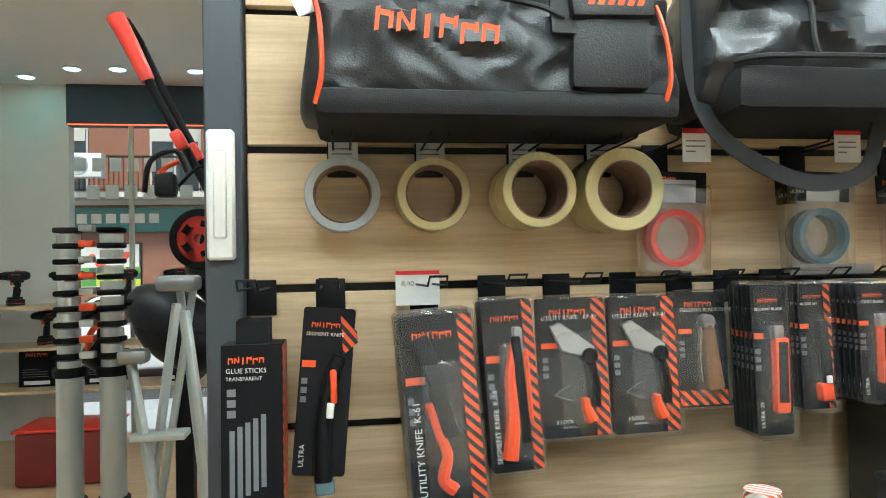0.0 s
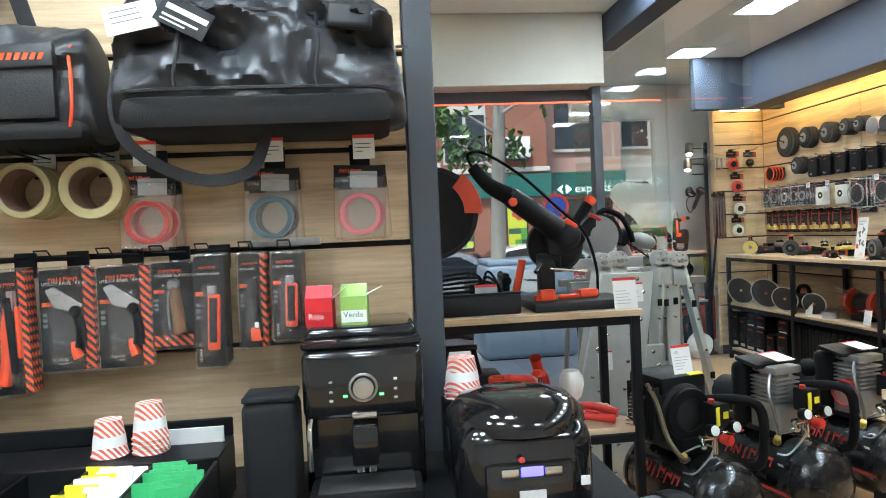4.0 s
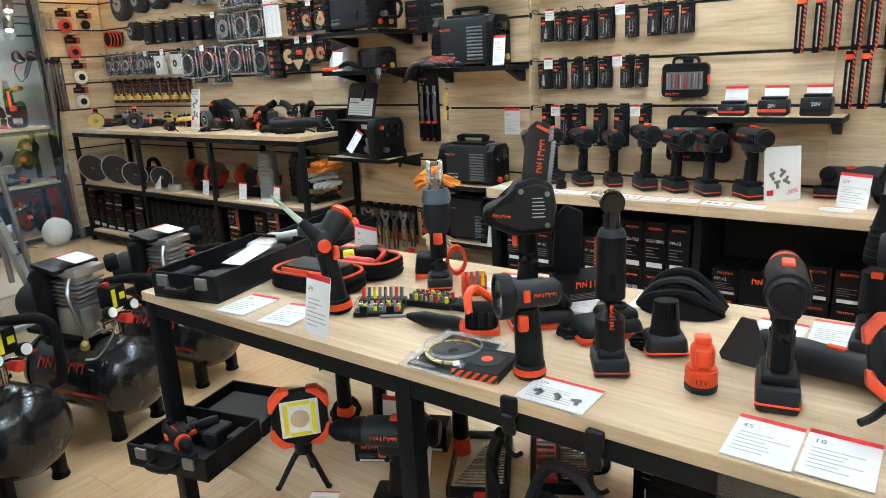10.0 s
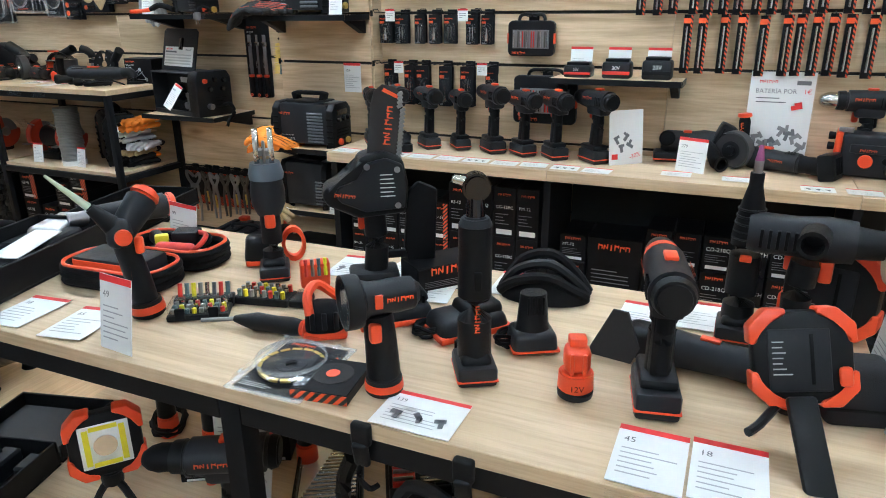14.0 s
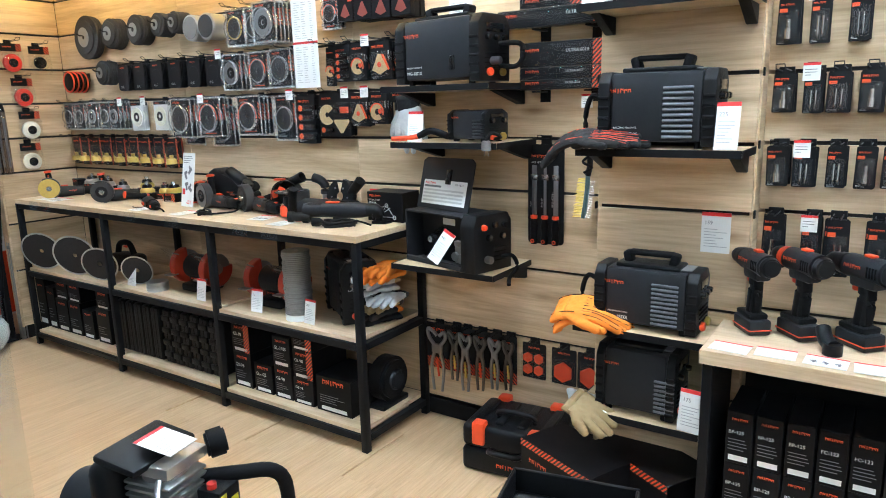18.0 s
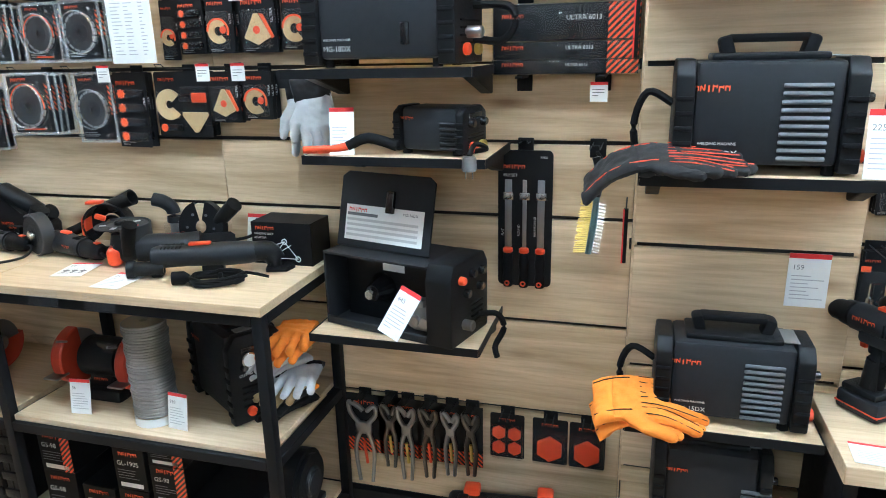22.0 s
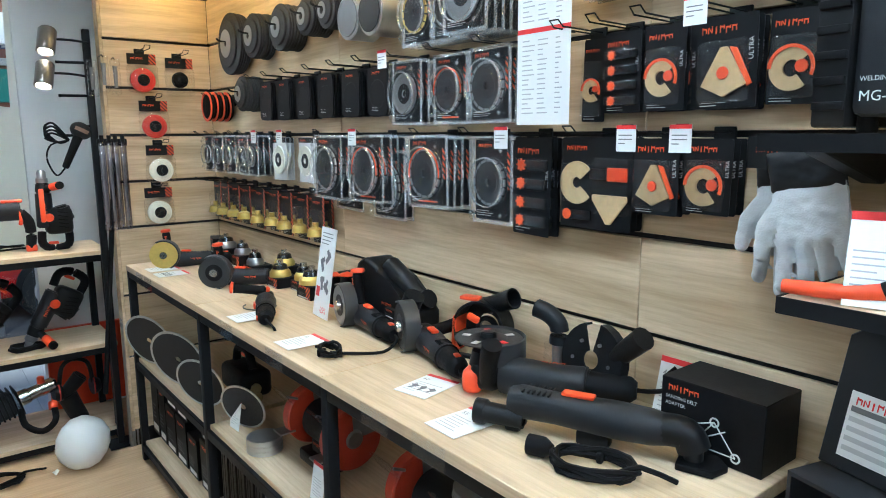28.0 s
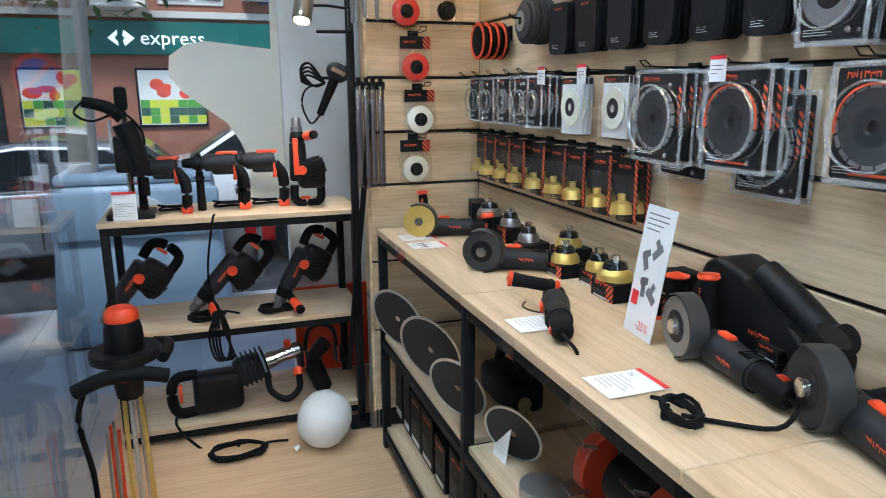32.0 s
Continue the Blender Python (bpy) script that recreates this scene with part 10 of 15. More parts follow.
closed_case(at(4.30, 1.87, 0.0) @ rz(6), 0.37, 0.28, 0.19, "large black plastic tool case with orange latches on the floor")
for i, (x, y, tn) in enumerate(((4.02, 1.60, -24), (4.12, 1.38, -30))):
    t = thing("tool_carton", "large black carton with a striped lid edge on the floor", "carton", at(x, y, 0.0) @ rz(tn), "floor cartons")
    part("carton", Sh().span(0, 0.2, -0.17, 0.17, 0, 0.23, 0.002), M_BOX, t)
    part("striped_edge", Sh().span(-0.0013, -0.0003, -0.17, 0.17, 0.205, 0.229), M_HATCH, t)
    logo(t, on_w(-0.001, 0.08, 0.165), 0.09)
    s = Sh()
    s.tube([(-0.002, 0.09, 0.06), (-0.002, 0.03, 0.1), (-0.002, -0.05, 0.09), (-0.002, -0.12, 0.05)], 0.002, 5, 4)
    s.tube([(-0.002, 0.05, 0.13), (-0.002, -0.02, 0.07), (-0.002, -0.1, 0.12)], 0.002, 5, 4)
    part("line_drawing", s, M_PRINT, t)


# ---- more on and under the demonstration table ----
for i, (x, y, w, h, d) in enumerate(((2.76, -0.12, 0.2, 0.24, 0.12), (2.76, -0.36, 0.24, 0.2, 0.12), (2.74, -0.56, 0.13, 0.17, 0.13))):
    carton(x, y, ZB, d, w, h, "", i % 2 == 0, 0, "dark carton at the back of the lower shelf", "lower shelf cartons")
t = thing("tool_bag", "black fabric tool holder slumped on the lower shelf", "bag", at(2.40, -0.02, ZB) @ rz(80), "holsters")
part("body", Sh().box((0, 0, 0.09), (0.2, 0.12, 0.18), 0.03, seg=3).rough(0.012, 12, 4), M_GLB, t)
part("strap", Sh().tube([(-0.08, 0, 0.16), (-0.05, -0.02, 0.25), (0.04, -0.02, 0.26), (0.08, 0, 0.16)], 0.012, 8, 4), M_STRAP2, t)
part("pocket", Sh().box((0.0, -0.065, 0.06), (0.12, 0.03, 0.09), 0.012).rough(0.004, 20, 2), M_GLB, t)
t = thing("circular_saw", "compact black circular saw with an orange lever on the shelf", "circular saw", at(2.45, -0.2, ZB) @ rz(-20))
part("base_plate", Sh().box((0, 0, 0.004), (0.24, 0.13, 0.006), 0.002), M_ALU, t)
part("blade_guard", Sh().disc((-0.02, -0.03, 0.075), (0, 1, 0), 0.072, 0.03, 32), M_PLA, t)
part("blade", Sh().disc((-0.02, -0.05, 0.07), (0, 1, 0), 0.066, 0.002, 36), M_STEEL, t)
part("motor", Sh().cyl((0.0, -0.01, 0.085), (0.0, 0.1, 0.085), 0.036, 0.034, 20, 0.006), M_CHAR, t)
part("handle", Sh().tube([(-0.06, 0, 0.13), (0.0, 0.0, 0.17), (0.08, 0, 0.15), (0.11, 0, 0.06)], 0.018, 12, 4), M_RUB, t)
part("orange_lever", Sh().box((0.03, -0.018, 0.125), (0.05, 0.012, 0.014), 0.004), M_ORANGE, t)
t = thing("floor_mat_box", "flat black and orange case on the floor below the table", "tool case", at(2.36, 0.62, 0.0) @ rz(-8))
part("shell", Sh().box((0.05, 0, 0.05), (0.3, 0.42, 0.1), 0.02, seg=3), M_PLA, t)
part("orange_edge", Sh().box((-0.098, 0, 0.055), (0.01, 0.4, 0.012), 0.004), M_ORANGE, t)
t = thing("tool_case", "large black tool case on the floor below the table", "tool case", at(2.62, -0.2, 0.0) @ rz(4))
part("lower_shell", Sh().box((0, 0, 0.055), (0.4, 0.5, 0.11), 0.02, seg=3), M_PLA, t)
part("upper_shell", Sh().box((0, 0, 0.165), (0.39, 0.49, 0.1), 0.022, seg=3), M_CHAR, t)
for y in (-0.15, 0.15):
    part("orange_latch", Sh().box((-0.2, y, 0.115), (0.012, 0.05, 0.04), 0.004), M_ORANGE, t)


# ---- slat partition: bags, tapes, knives ----
def grid_bag(parent, name, w, h, d, mat, seed, crease=0.012, top=0.72, sag=0.0):
    """A soft barrel of cloth: w wide, h high, d deep, back at z = 0; narrower at the top, creased by noise."""
    s = Sh()
    nu, nv = 110, 128
    rows = []
    for j in range(nv):
        a = 2 * math.pi * j / nv
        row = []
        for i in range(nu + 1):
            u = i / nu
            x = (u - 0.5) * w
            e = (1 - abs(2 * u - 1) ** 7) ** 0.35
            cy, cz = math.sin(a), math.cos(a)
            py = math.copysign(abs(cy) ** 0.62, cy) * 0.5
            pz = math.copysign(abs(cz) ** 0.62, cz) * 0.5
            k = top + (1 - top) * (0.5 - py)
            y = (py * h) * (0.86 + 0.14 * e) + h / 2 - sag * (1 - (2 * u - 1) ** 2) * (0.5 - py)
            z = d / 2 + pz * d * k * (0.55 + 0.45 * e)
            xx = x * (1 - 0.10 * (py + 0.5) * (1 if abs(x) > 0 else 0))
            v = Vector((xx, y, z))
            q = Vector((xx * 9 + seed, y * 13, seed * 1.7 + z * 4))
            q += noise.noise_vector(q * 0.6) * 0.7
            r1 = 1 - abs(noise.noise(q * 0.75)) * 2.4
            r2 = 1 - abs(noise.noise(q * 1.9 + Vector((4, 2, 1)))) * 2.2
            v += Vector((0, cy * 0.3, cz)) * crease * 1.2 * (r1 + 0.6 * r2 - 0.9) * (0.4 + 0.6 * max(0.0, min(1.0, (y - h * 0.3) / (h * 0.3))))
            row.append(s.bm.verts.new(v))
        rows.append(row)
    for j in range(nv):
        a, b = rows[j], rows[(j + 1) % nv]
        for i in range(nu):
            s.bm.faces.new((a[i], a[i + 1], b[i + 1], b[i]))
    s.bm.faces.new([r[0] for r in rows])
    s.bm.faces.new([r[-1] for r in rows][::-1])
    return part(name, s, mat, parent)


M_BAG2 = material("shiny_coated_fabric", (0.035, 0.037, 0.042), 0.3, 0.0, 0.25, 9, 0.3, 500)
M_STRAP = material("black_webbing", (0.014, 0.014, 0.016), 0.7, 0.0, 0.2, 50, 0.6, 900)


def strap(parent, pts, wide=0.032, thick=0.004, name="strap", n=5):
    """A flat band along points; wide in the direction that is square to its run and lies in the x-y plane."""
    P = [Vector(p) for p in pts]
    Q = []
    for i in range(len(P) - 1):
        p0, p1, p2, p3 = P[max(i - 1, 0)], P[i], P[i + 1], P[min(i + 2, len(P) - 1)]
        for k in range(n):
            t = k / n
            Q.append(0.5 * ((2 * p1) + (p2 - p0) * t + (2 * p0 - 5 * p1 + 4 * p2 - p3) * t * t + (3 * p1 - p0 - 3 * p2 + p3) * t ** 3))
    Q.append(P[-1])
    s = Sh()
    rings = []
    for i, p in enumerate(Q):
        d = (Q[min(i + 1, len(Q) - 1)] - Q[max(i - 1, 0)]).normalized()
        side = d.cross(Vector((0, 0, 1)))
        if side.length < 0.05:
            side = Vector((1, 0, 0))
        side.normalize()
        up = side.cross(d)
        rings.append([s.bm.verts.new(p + side * a * wide / 2 + up * b * thick / 2) for a, b in ((-1, -1), (1, -1), (1, 1), (-1, 1))])
    for a, b in zip(rings, rings[1:]):
        for k in range(4):
            s.bm.faces.new((a[k], a[(k + 1) % 4], b[(k + 1) % 4], b[k]))
    s.bm.faces.new(rings[0][::-1])
    s.bm.faces.new(rings[-1])
    return part(name, s, M_STRAP, parent)


# bag with orange piping
b1 = thing("duffel_bag", "black duffel bag with orange piping hung on the slat panel", "bag", on_s(0.258, PY - 0.012, 1.385), "tool bags")
grid_bag(b1, "body", 0.49, 0.215, 0.20, M_BAG, 2.0, 0.021, 0.62)
part("base", Sh().box((0, 0.016, 0.10), (0.455, 0.036, 0.19), 0.014), M_GLB, b1)
part("zip", Sh().tube([(-0.19, 0.208, 0.105), (-0.06, 0.216, 0.11), (0.08, 0.216, 0.11), (0.2, 0.205, 0.105)], 0.005, 6, 4), M_STRAP, b1)
for x, b in ((0.205, 0.0), (-0.222, 0.012)):
    part("orange_piping", Sh().tube([(x + b, 0.195, 0.12), (x - 0.004, 0.16, 0.168), (x + 0.004, 0.11, 0.187), (x + 0.006, 0.05, 0.196), (x - 0.002, 0.012, 0.19)], 0.0032, 6, 5), M_ORANGE, b1)
part("side_pocket", Sh().box((0.135, 0.095, 0.188), (0.105, 0.12, 0.022), 0.009).rough(0.004, 18, 3), M_BAG, b1)
part("pocket_flap", Sh().box((0.135, 0.142, 0.197), (0.108, 0.045, 0.016), 0.007, (-8, 0, 2)), M_BAG, b1)
fl = Sh()
for i in range(6):
    fl.prism([(-0.034 + 0.0125 * i, -0.006), (-0.026 + 0.0125 * i, -0.006), (-0.021 + 0.0125 * i, 0.006), (-0.029 + 0.0125 * i, 0.006)], 0.0012, Matrix(((1, 0, 0, 0.135), (0, 0, 1, 0.140), (0, -1, 0, 0.2062), (0, 0, 0, 1))))
part("orange_stripes", fl, M_LOGO, b1)
logo(b1, at(-0.08, 0.10, 0.2085) @ rz(-6), 0.15)
part("zipped_pocket", Sh().tube([(-0.14, 0.165, 0.168), (-0.09, 0.168, 0.180), (-0.03, 0.15, 0.186), (0.04, 0.135, 0.194), (0.075, 0.12, 0.198)], 0.0035, 6, 5), M_STRAP, b1)
strap(b1, [(-0.115, 0.18, 0.175), (-0.09, 0.26, 0.13), (-0.035, 0.37, 0.07), (0.0, 0.395, 0.055), (0.03, 0.37, 0.06), (0.055, 0.28, 0.12), (0.075, 0.18, 0.178)], 0.03, 0.004, "handle")
strap(b1, [(-0.125, 0.19, 0.05), (-0.09, 0.27, 0.045), (-0.03, 0.375, 0.04), (0.005, 0.39, 0.04), (0.04, 0.36, 0.04), (0.095, 0.19, 0.05)], 0.03, 0.004, "handle")
strap(b1, [(-0.115, 0.18, 0.177), (-0.12, 0.1, 0.192)], 0.03, 0.004, "handle_root")
strap(b1, [(0.075, 0.18, 0.178), (0.073, 0.1, 0.199)], 0.03, 0.004, "handle_root")
tg = thing("price_tag", "large white price tag with red band on the bag strap", "price tag", on_s(0.085, PY - 0.185, 1.533) @ rz(24) @ rx(-8))
part("slip", Sh().span(-0.075, 0.05, 0, 0.075, 0, 0.0012), M_CARD, tg)
part("red_band", Sh().span(-0.075, 0.05, 0.0705, 0.075, 0.0013, 0.0018), M_REDP, tg)
lettering("31", 0.012, tg, at(-0.04, 0.05, 0.0018), M_PRINT, "price")
bars(tg, at(-0.06, 0.04, 0.0018), 0.07, 0.03, 3, material("pale_print", (0.5, 0.5, 0.5), 0.6), "small_print", 8)
wire_hook(on_s(0.235, PY, 1.778), 0.1)

# shiny bag
b2 = thing("tool_bag", "shiny black coated tool bag with pockets hung on the panel", "bag", on_s(0.785, PY - 0.012, 1.395), "tool bags")
grid_bag(b2, "body", 0.53, 0.262, 0.22, M_BAG2, 7.0, 0.034, 0.6)
part("base", Sh().box((0, 0.028, 0.112), (0.475, 0.062, 0.21), 0.022).rough(0.003, 9, 1), M_GLB, b2)
part("base_seam", Sh().tube([(-0.235, 0.063, 0.17), (-0.2, 0.063, 0.222), (0.0, 0.064, 0.228), (0.2, 0.063, 0.222), (0.235, 0.063, 0.17)], 0.004, 6, 4), M_STRAP, b2)
part("zip", Sh().tube([(-0.2, 0.25, 0.10), (-0.06, 0.264, 0.115), (0.1, 0.264, 0.115), (0.22, 0.24, 0.1)], 0.006, 6, 4), M_STRAP, b2)
part("front_zip", Sh().tube([(-0.13, 0.205, 0.178), (-0.05, 0.212, 0.186), (0.06, 0.208, 0.187), (0.11, 0.2, 0.183)], 0.004, 6, 4), M_STRAP, b2)
part("zip_pull", Sh().box((-0.12, 0.19, 0.186), (0.008, 0.022, 0.004), 0.002), M_CHAR, b2)
for x in (-0.135, 0.105):
    part("pocket_seam", Sh().tube([(x, 0.205, 0.185), (x + 0.004, 0.15, 0.205), (x - 0.003, 0.09, 0.222), (x, 0.066, 0.226)], 0.0035, 6, 4), M_STRAP, b2)
part("pocket_flap", Sh().box((0.165, 0.197, 0.187), (0.085, 0.052, 0.02), 0.01, (-18, 0, -4), 3), M_CHAR, b2)
for k, z in enumerate((0.12, 0.05)):
    strap(b2, [(-0.085, 0.21 + 0.03 * k, z + 0.05 - 0.06 * k), (-0.06, 0.29, z), (-0.02, 0.42, 0.05), (0.01, 0.44, 0.05), (0.035, 0.41, 0.05), (0.075, 0.29, z), (0.095, 0.22 + 0.03 * k, z + 0.05 - 0.06 * k)], 0.034, 0.004, "handle")
part("handle_wrap", Sh().box((0.0, 0.42, 0.062), (0.06, 0.06, 0.05), 0.014).rough(0.005, 20, 2), M_STRAP, b2)
strap(b2, [(-0.25, 0.17, 0.12), (-0.262, 0.05, 0.15), (-0.225, -0.03, 0.16), (-0.12, -0.085, 0.165), (-0.03, -0.075, 0.165), (0.0, -0.02, 0.16), (0.005, 0.01, 0.16)], 0.022, 0.003, "shoulder_strap")
part("snap_ring", Sh().ring((0.262, 0.16, 0.12), (0, 1, 0.3), 0.008, 0.012, 0.005), M_STEEL, b2)
for i, (x, ro) in enumerate(((-0.2, 12), (-0.128, -28))):
    tg = thing("product_tag", "folded white and black paper tag on the bag", "tag", on_s(0.785 + x, PY - 0.225 - 0.006 * i, 1.562) @ rz(ro) @ rx(-10))
    part("slip", Sh().span(-0.045, 0.045, 0, 0.052, 0, 0.0015), M_CARD if i == 0 else M_BLKCARD, tg)
    if i:
        part("white_print", Sh().span(-0.035, 0.03, 0.014, 0.018, 0.0016, 0.0022).span(-0.035, 0.01, 0.006, 0.009, 0.0016, 0.0022).span(-0.035, 0.04, 0.028, 0.038, 0.0016, 0.0022), M_WPRINT, tg)
    else:
        bars(tg, at(-0.035, 0.046, 0.002), 0.06, 0.03, 3, M_PRINT, "small_print", 5)
wire_hook(on_s(0.79, PY, 1.86), 0.1)

# tape rolls on wire hooks
for i, (x, mat, lab, n) in enumerate(((0.064, M_TAPEG, "roll of grey adhesive tape on a hook", 1), (0.191, M_TAPEC, "roll of clear tan packing tape on a hook", 1), (0.33, M_TAPEC, "roll of clear tan packing tape on a hook", 2), (0.452, M_TAPEC, "wide roll of pale yellow packing tape on a hook", 2))):
    hook(on_s(x, PY, 1.374), 0.13)
    tag(on_s(x + 0.002, PY - 0.008, 1.383) @ at(0, 0.012, 0))
    for k in range(n):
        t = thing("tape_roll", lab, "tape", on_s(x, PY - 0.032 - 0.048 * k, 1.308), "tape rolls")
        ro = 0.052 + (0.006 if i == 3 else 0)
        part("tape", Sh().ring((0, 0, 0), (0, 0, 1), 0.0405, ro, 0.046, 40), mat, t)
        part("core", Sh().ring((0, 0, 0), (0, 0, 1), 0.038, 0.0403, 0.0465, 40), M_CORE, t)
M_BAGF = clear("thin_bag_film", (0.97, 0.97, 0.97), 0.16, 0.16)
M_PINK = material("pink_tape", (0.75, 0.16, 0.2), 0.4)
M_BLUET = material("blue_tape", (0.05, 0.16, 0.24), 0.4)
for x, mat, mat2, lab in ((0.545, M_RED, M_RED, "red electrical tape in a clear bag with black header"), (0.78, M_BLUET, M_RUB, "blue and black electrical tapes in a clear bag"), (0.955, M_PINK, M_PINK, "pink electrical tapes in a clear bag")):
    hook(on_s(x, PY, 1.374), 0.11)
    for k in range(2):
        t = thing("bagged_tape", lab, "tape", on_s(x, PY - 0.03 - 0.03 * k, 1.338) @ rz((3, -2)[k]), "bagged tapes")
        part("header_card", Sh().span(-0.052, 0.052, -0.045, 0.0, 0, 0.0015), M_BLKCARD, t)
        logo(t, at(-0.018, -0.012, 0.002), 0.045)
        part("white_window", Sh().span(-0.02, 0.035, -0.045, -0.012, 0.0016, 0.0022), M_TAPEG, t)
        lettering("ULTRA", 0.008, t, at(-0.048, -0.034, 0.002), M_WPRINT)
        part("tape", Sh().ring((0, -0.098, 0.008), (0, 0, 1), 0.033, 0.042, 0.018, 36), mat if k == 1 else mat2, t)
        o = part("bag", Sh().box((0, -0.085, 0.009), (0.104, 0.13, 0.022), 0.006, seg=3).rough(0.004, 40, k + int(x * 90)), M_BAGF, t)
        o.visible_shadow = False
    tag(on_s(x + 0.01, PY - 0.11, 1.392))


def knife(t, kind, w, h, d):
    """The tool under the bubble: x right, y up, z to the viewer; hangs from the card's top edge at y = 0."""
    z = d * 0.55
    if kind == "glue":
        part("carton", Sh().span(-w / 2, w / 2, -h, -0.03, 0, d, 0.001), M_BOX, t)
        s = Sh()
        for i in range(5):
            x = -0.024 + 0.0095 * i
            s.span(x - 0.003, x + 0.003, -h * (0.86 - 0.018 * i), -h * (0.52 - 0.018 * i), d, d + 0.0006)
        part("printed_sticks", s, M_PRINT, t)
        part("white_label", Sh().span(-0.03, 0.022, -h * 0.96, -h * 0.91, d, d + 0.0006), M_WPRINT, t)
        lettering("GLUE STICKS", 0.0085, t, at(-w * 0.42, -h * 0.25, d + 0.0008), M_WPRINT)
        lettering("TRANSPARENT", 0.0065, t, at(-w * 0.42, -h * 0.285, d + 0.0008), M_WPRINT)
        part("striped_side", Sh().span(w / 2 + 0.0002, w / 2 + 0.0008, -h + 0.002, -0.032, 0.001, d - 0.001), M_HATCH, t)
        logo(t, at(-0.006, -h * 0.19, d + 0.001), w * 0.6)
        for i in range(3):
            part("pictogram", Sh().span(-w * 0.4, -w * 0.26, -h * (0.36 + 0.05 * i), -h * (0.325 + 0.05 * i), d, d + 0.0006), M_PRINT, t)
    elif kind == "snap":
        part("handle", Sh().tube([(0.018, -h * 0.28, z), (0.008, -h * 0.45, z), (0.002, -h * 0.7, z), (0.008, -h * 1.02, z)], [0.009, 0.013], 10, 4), M_PLA, t)
        part("slider", Sh().box((0.012, -h * 0.46, z + 0.012), (0.009, h * 0.2, 0.008), 0.003, (0, 0, 6)), M_ORANGE, t)
        part("white_button", Sh().box((0.01, -h * 0.6, z + 0.013), (0.01, h * 0.09, 0.006), 0.002), M_CARD, t)
        part("end_cap", Sh().box((0.01, -h * 1.05, z), (0.026, 0.022, 0.016), 0.004, (0, 0, 10)), M_TEAL, t)
        part("striped_shoulder", slab([(0.015, -0.01), (w * 0.55, -0.03), (w * 0.58, -h * 0.2), (0.022, -h * 0.28)], 0.001, 0.0018), M_HATCH, t)
    elif kind == "utility":
        part("blade_carrier", Sh().box((-0.012, -h * 0.25, z), (0.024, h * 0.3, 0.012), 0.004, (0, 0, 18)), M_CHAR, t)
        part("blade", Sh().box((-0.022, -h * 0.2, z), (0.012, h * 0.16, 0.002), 0, (0, 0, 18)), M_CHROME, t)
        part("black_handle", Sh().box((0.0, -h * 0.5, z), (0.024, h * 0.3, 0.014), 0.006, (0, 0, 12)), M_PLA, t)
        part("orange_handle", Sh().tube([(-0.018, -h * 0.46, z), (-0.008, -h * 0.62, z), (0.0, -h * 0.74, z), (-0.008, -h * 0.86, z), (0.006, -h * 0.92, z)], [0.006, 0.009], 8, 4), M_ORANGE, t)
    elif kind == "k18":
        part("orange_frame", Sh().tube([(0.01, -h * 0.22, z), (-0.002, -h * 0.45, z), (-0.004, -h * 0.7, z), (-0.012, -h * 0.92, z)], [0.008, 0.011], 8, 4).box((0.02, -h * 0.5, z), (0.007, h * 0.42, 0.012), 0.003), M_ORANGE, t)
        part("black_core", Sh().box((0.009, -h * 0.52, z + 0.004), (0.013, h * 0.62, 0.012), 0.003, (0, 0, 2)), M_PLA, t)
        part("steel_guide", Sh().box((0.011, -h * 0.24, z + 0.003), (0.012, h * 0.16, 0.006), 0.002), M_STEEL, t)
    elif kind == "kf":
        part("blade_head", slab([(-0.036, -h * 0.2), (-0.02, -h * 0.17), (0.03, -h * 0.36), (0.022, -h * 0.44), (-0.02, -h * 0.38)], 0.008, z, 0.002), M_ALU, t)
        part("pivot", Sh().disc((0.02, -h * 0.42, z + 0.004), (0, 0, 1), 0.011, 0.014, 18), M_PLA, t)
        part("black_handle", Sh().tube([(0.02, -h * 0.45, z), (0.026, -h * 0.62, z), (0.024, -h * 0.78, z)], [0.009, 0.011], 8, 4), M_PLA, t)
        part("orange_handle", Sh().tube([(0.012, -h * 0.72, z + 0.003), (0.014, -h * 0.8, z + 0.003), (0.02, -h * 0.88, z + 0.003)], [0.005, 0.009], 8, 4), M_ORANGE, t)
        part("line_drawing", Sh().box((-0.018, -h * 0.66, 0.0022), (0.026, 0.002, 0.0006), 0, (0, 0, 30)).box((-0.016, -h * 0.72, 0.0022), (0.03, 0.002, 0.0006), 0, (0, 0, -20)), M_PRINT, t)
        lettering("3 LOCK", 0.0075, t, at(-w * 0.3, -h * 0.9, 0.003), M_WPRINT)
        lettering("POSITIONS", 0.004, t, at(-w * 0.2, -h * 0.935, 0.003), M_WPRINT)
        lettering("UTILITY KNIFE   KF-41", 0.0085, t, at(-w * 0.45, -h * 0.155, 0.003), M_WPRINT)
    elif kind == "fold":
        part("wooden_handle", Sh().tube([(0.004, -h * 0.25, z), (0.008, -h * 0.5, z), (0.014, -h * 0.84, z)], [0.009, 0.013], 10, 4), material("brown_wood_handle", (0.2, 0.1, 0.05), 0.5, 0.0, 0.2, 80), t)
        part("blade", Sh().tube([(-0.002, -h * 0.25, z), (-0.008, -h * 0.5, z), (-0.006, -h * 0.78, z)], [0.004, 0.002], 6, 4), M_CHROME, t)
        part("bolster", Sh().disc((0.004, -h * 0.26, z), (0, 0, 1), 0.011, 0.018, 14), M_STEEL, t)
        part("striped_foot", Sh().span(-w / 2 + 0.002, w / 2 - 0.002, -h + 0.002, -h * 0.86, 0.0017, 0.0024), M_HATCH, t)
    elif kind == "blades":
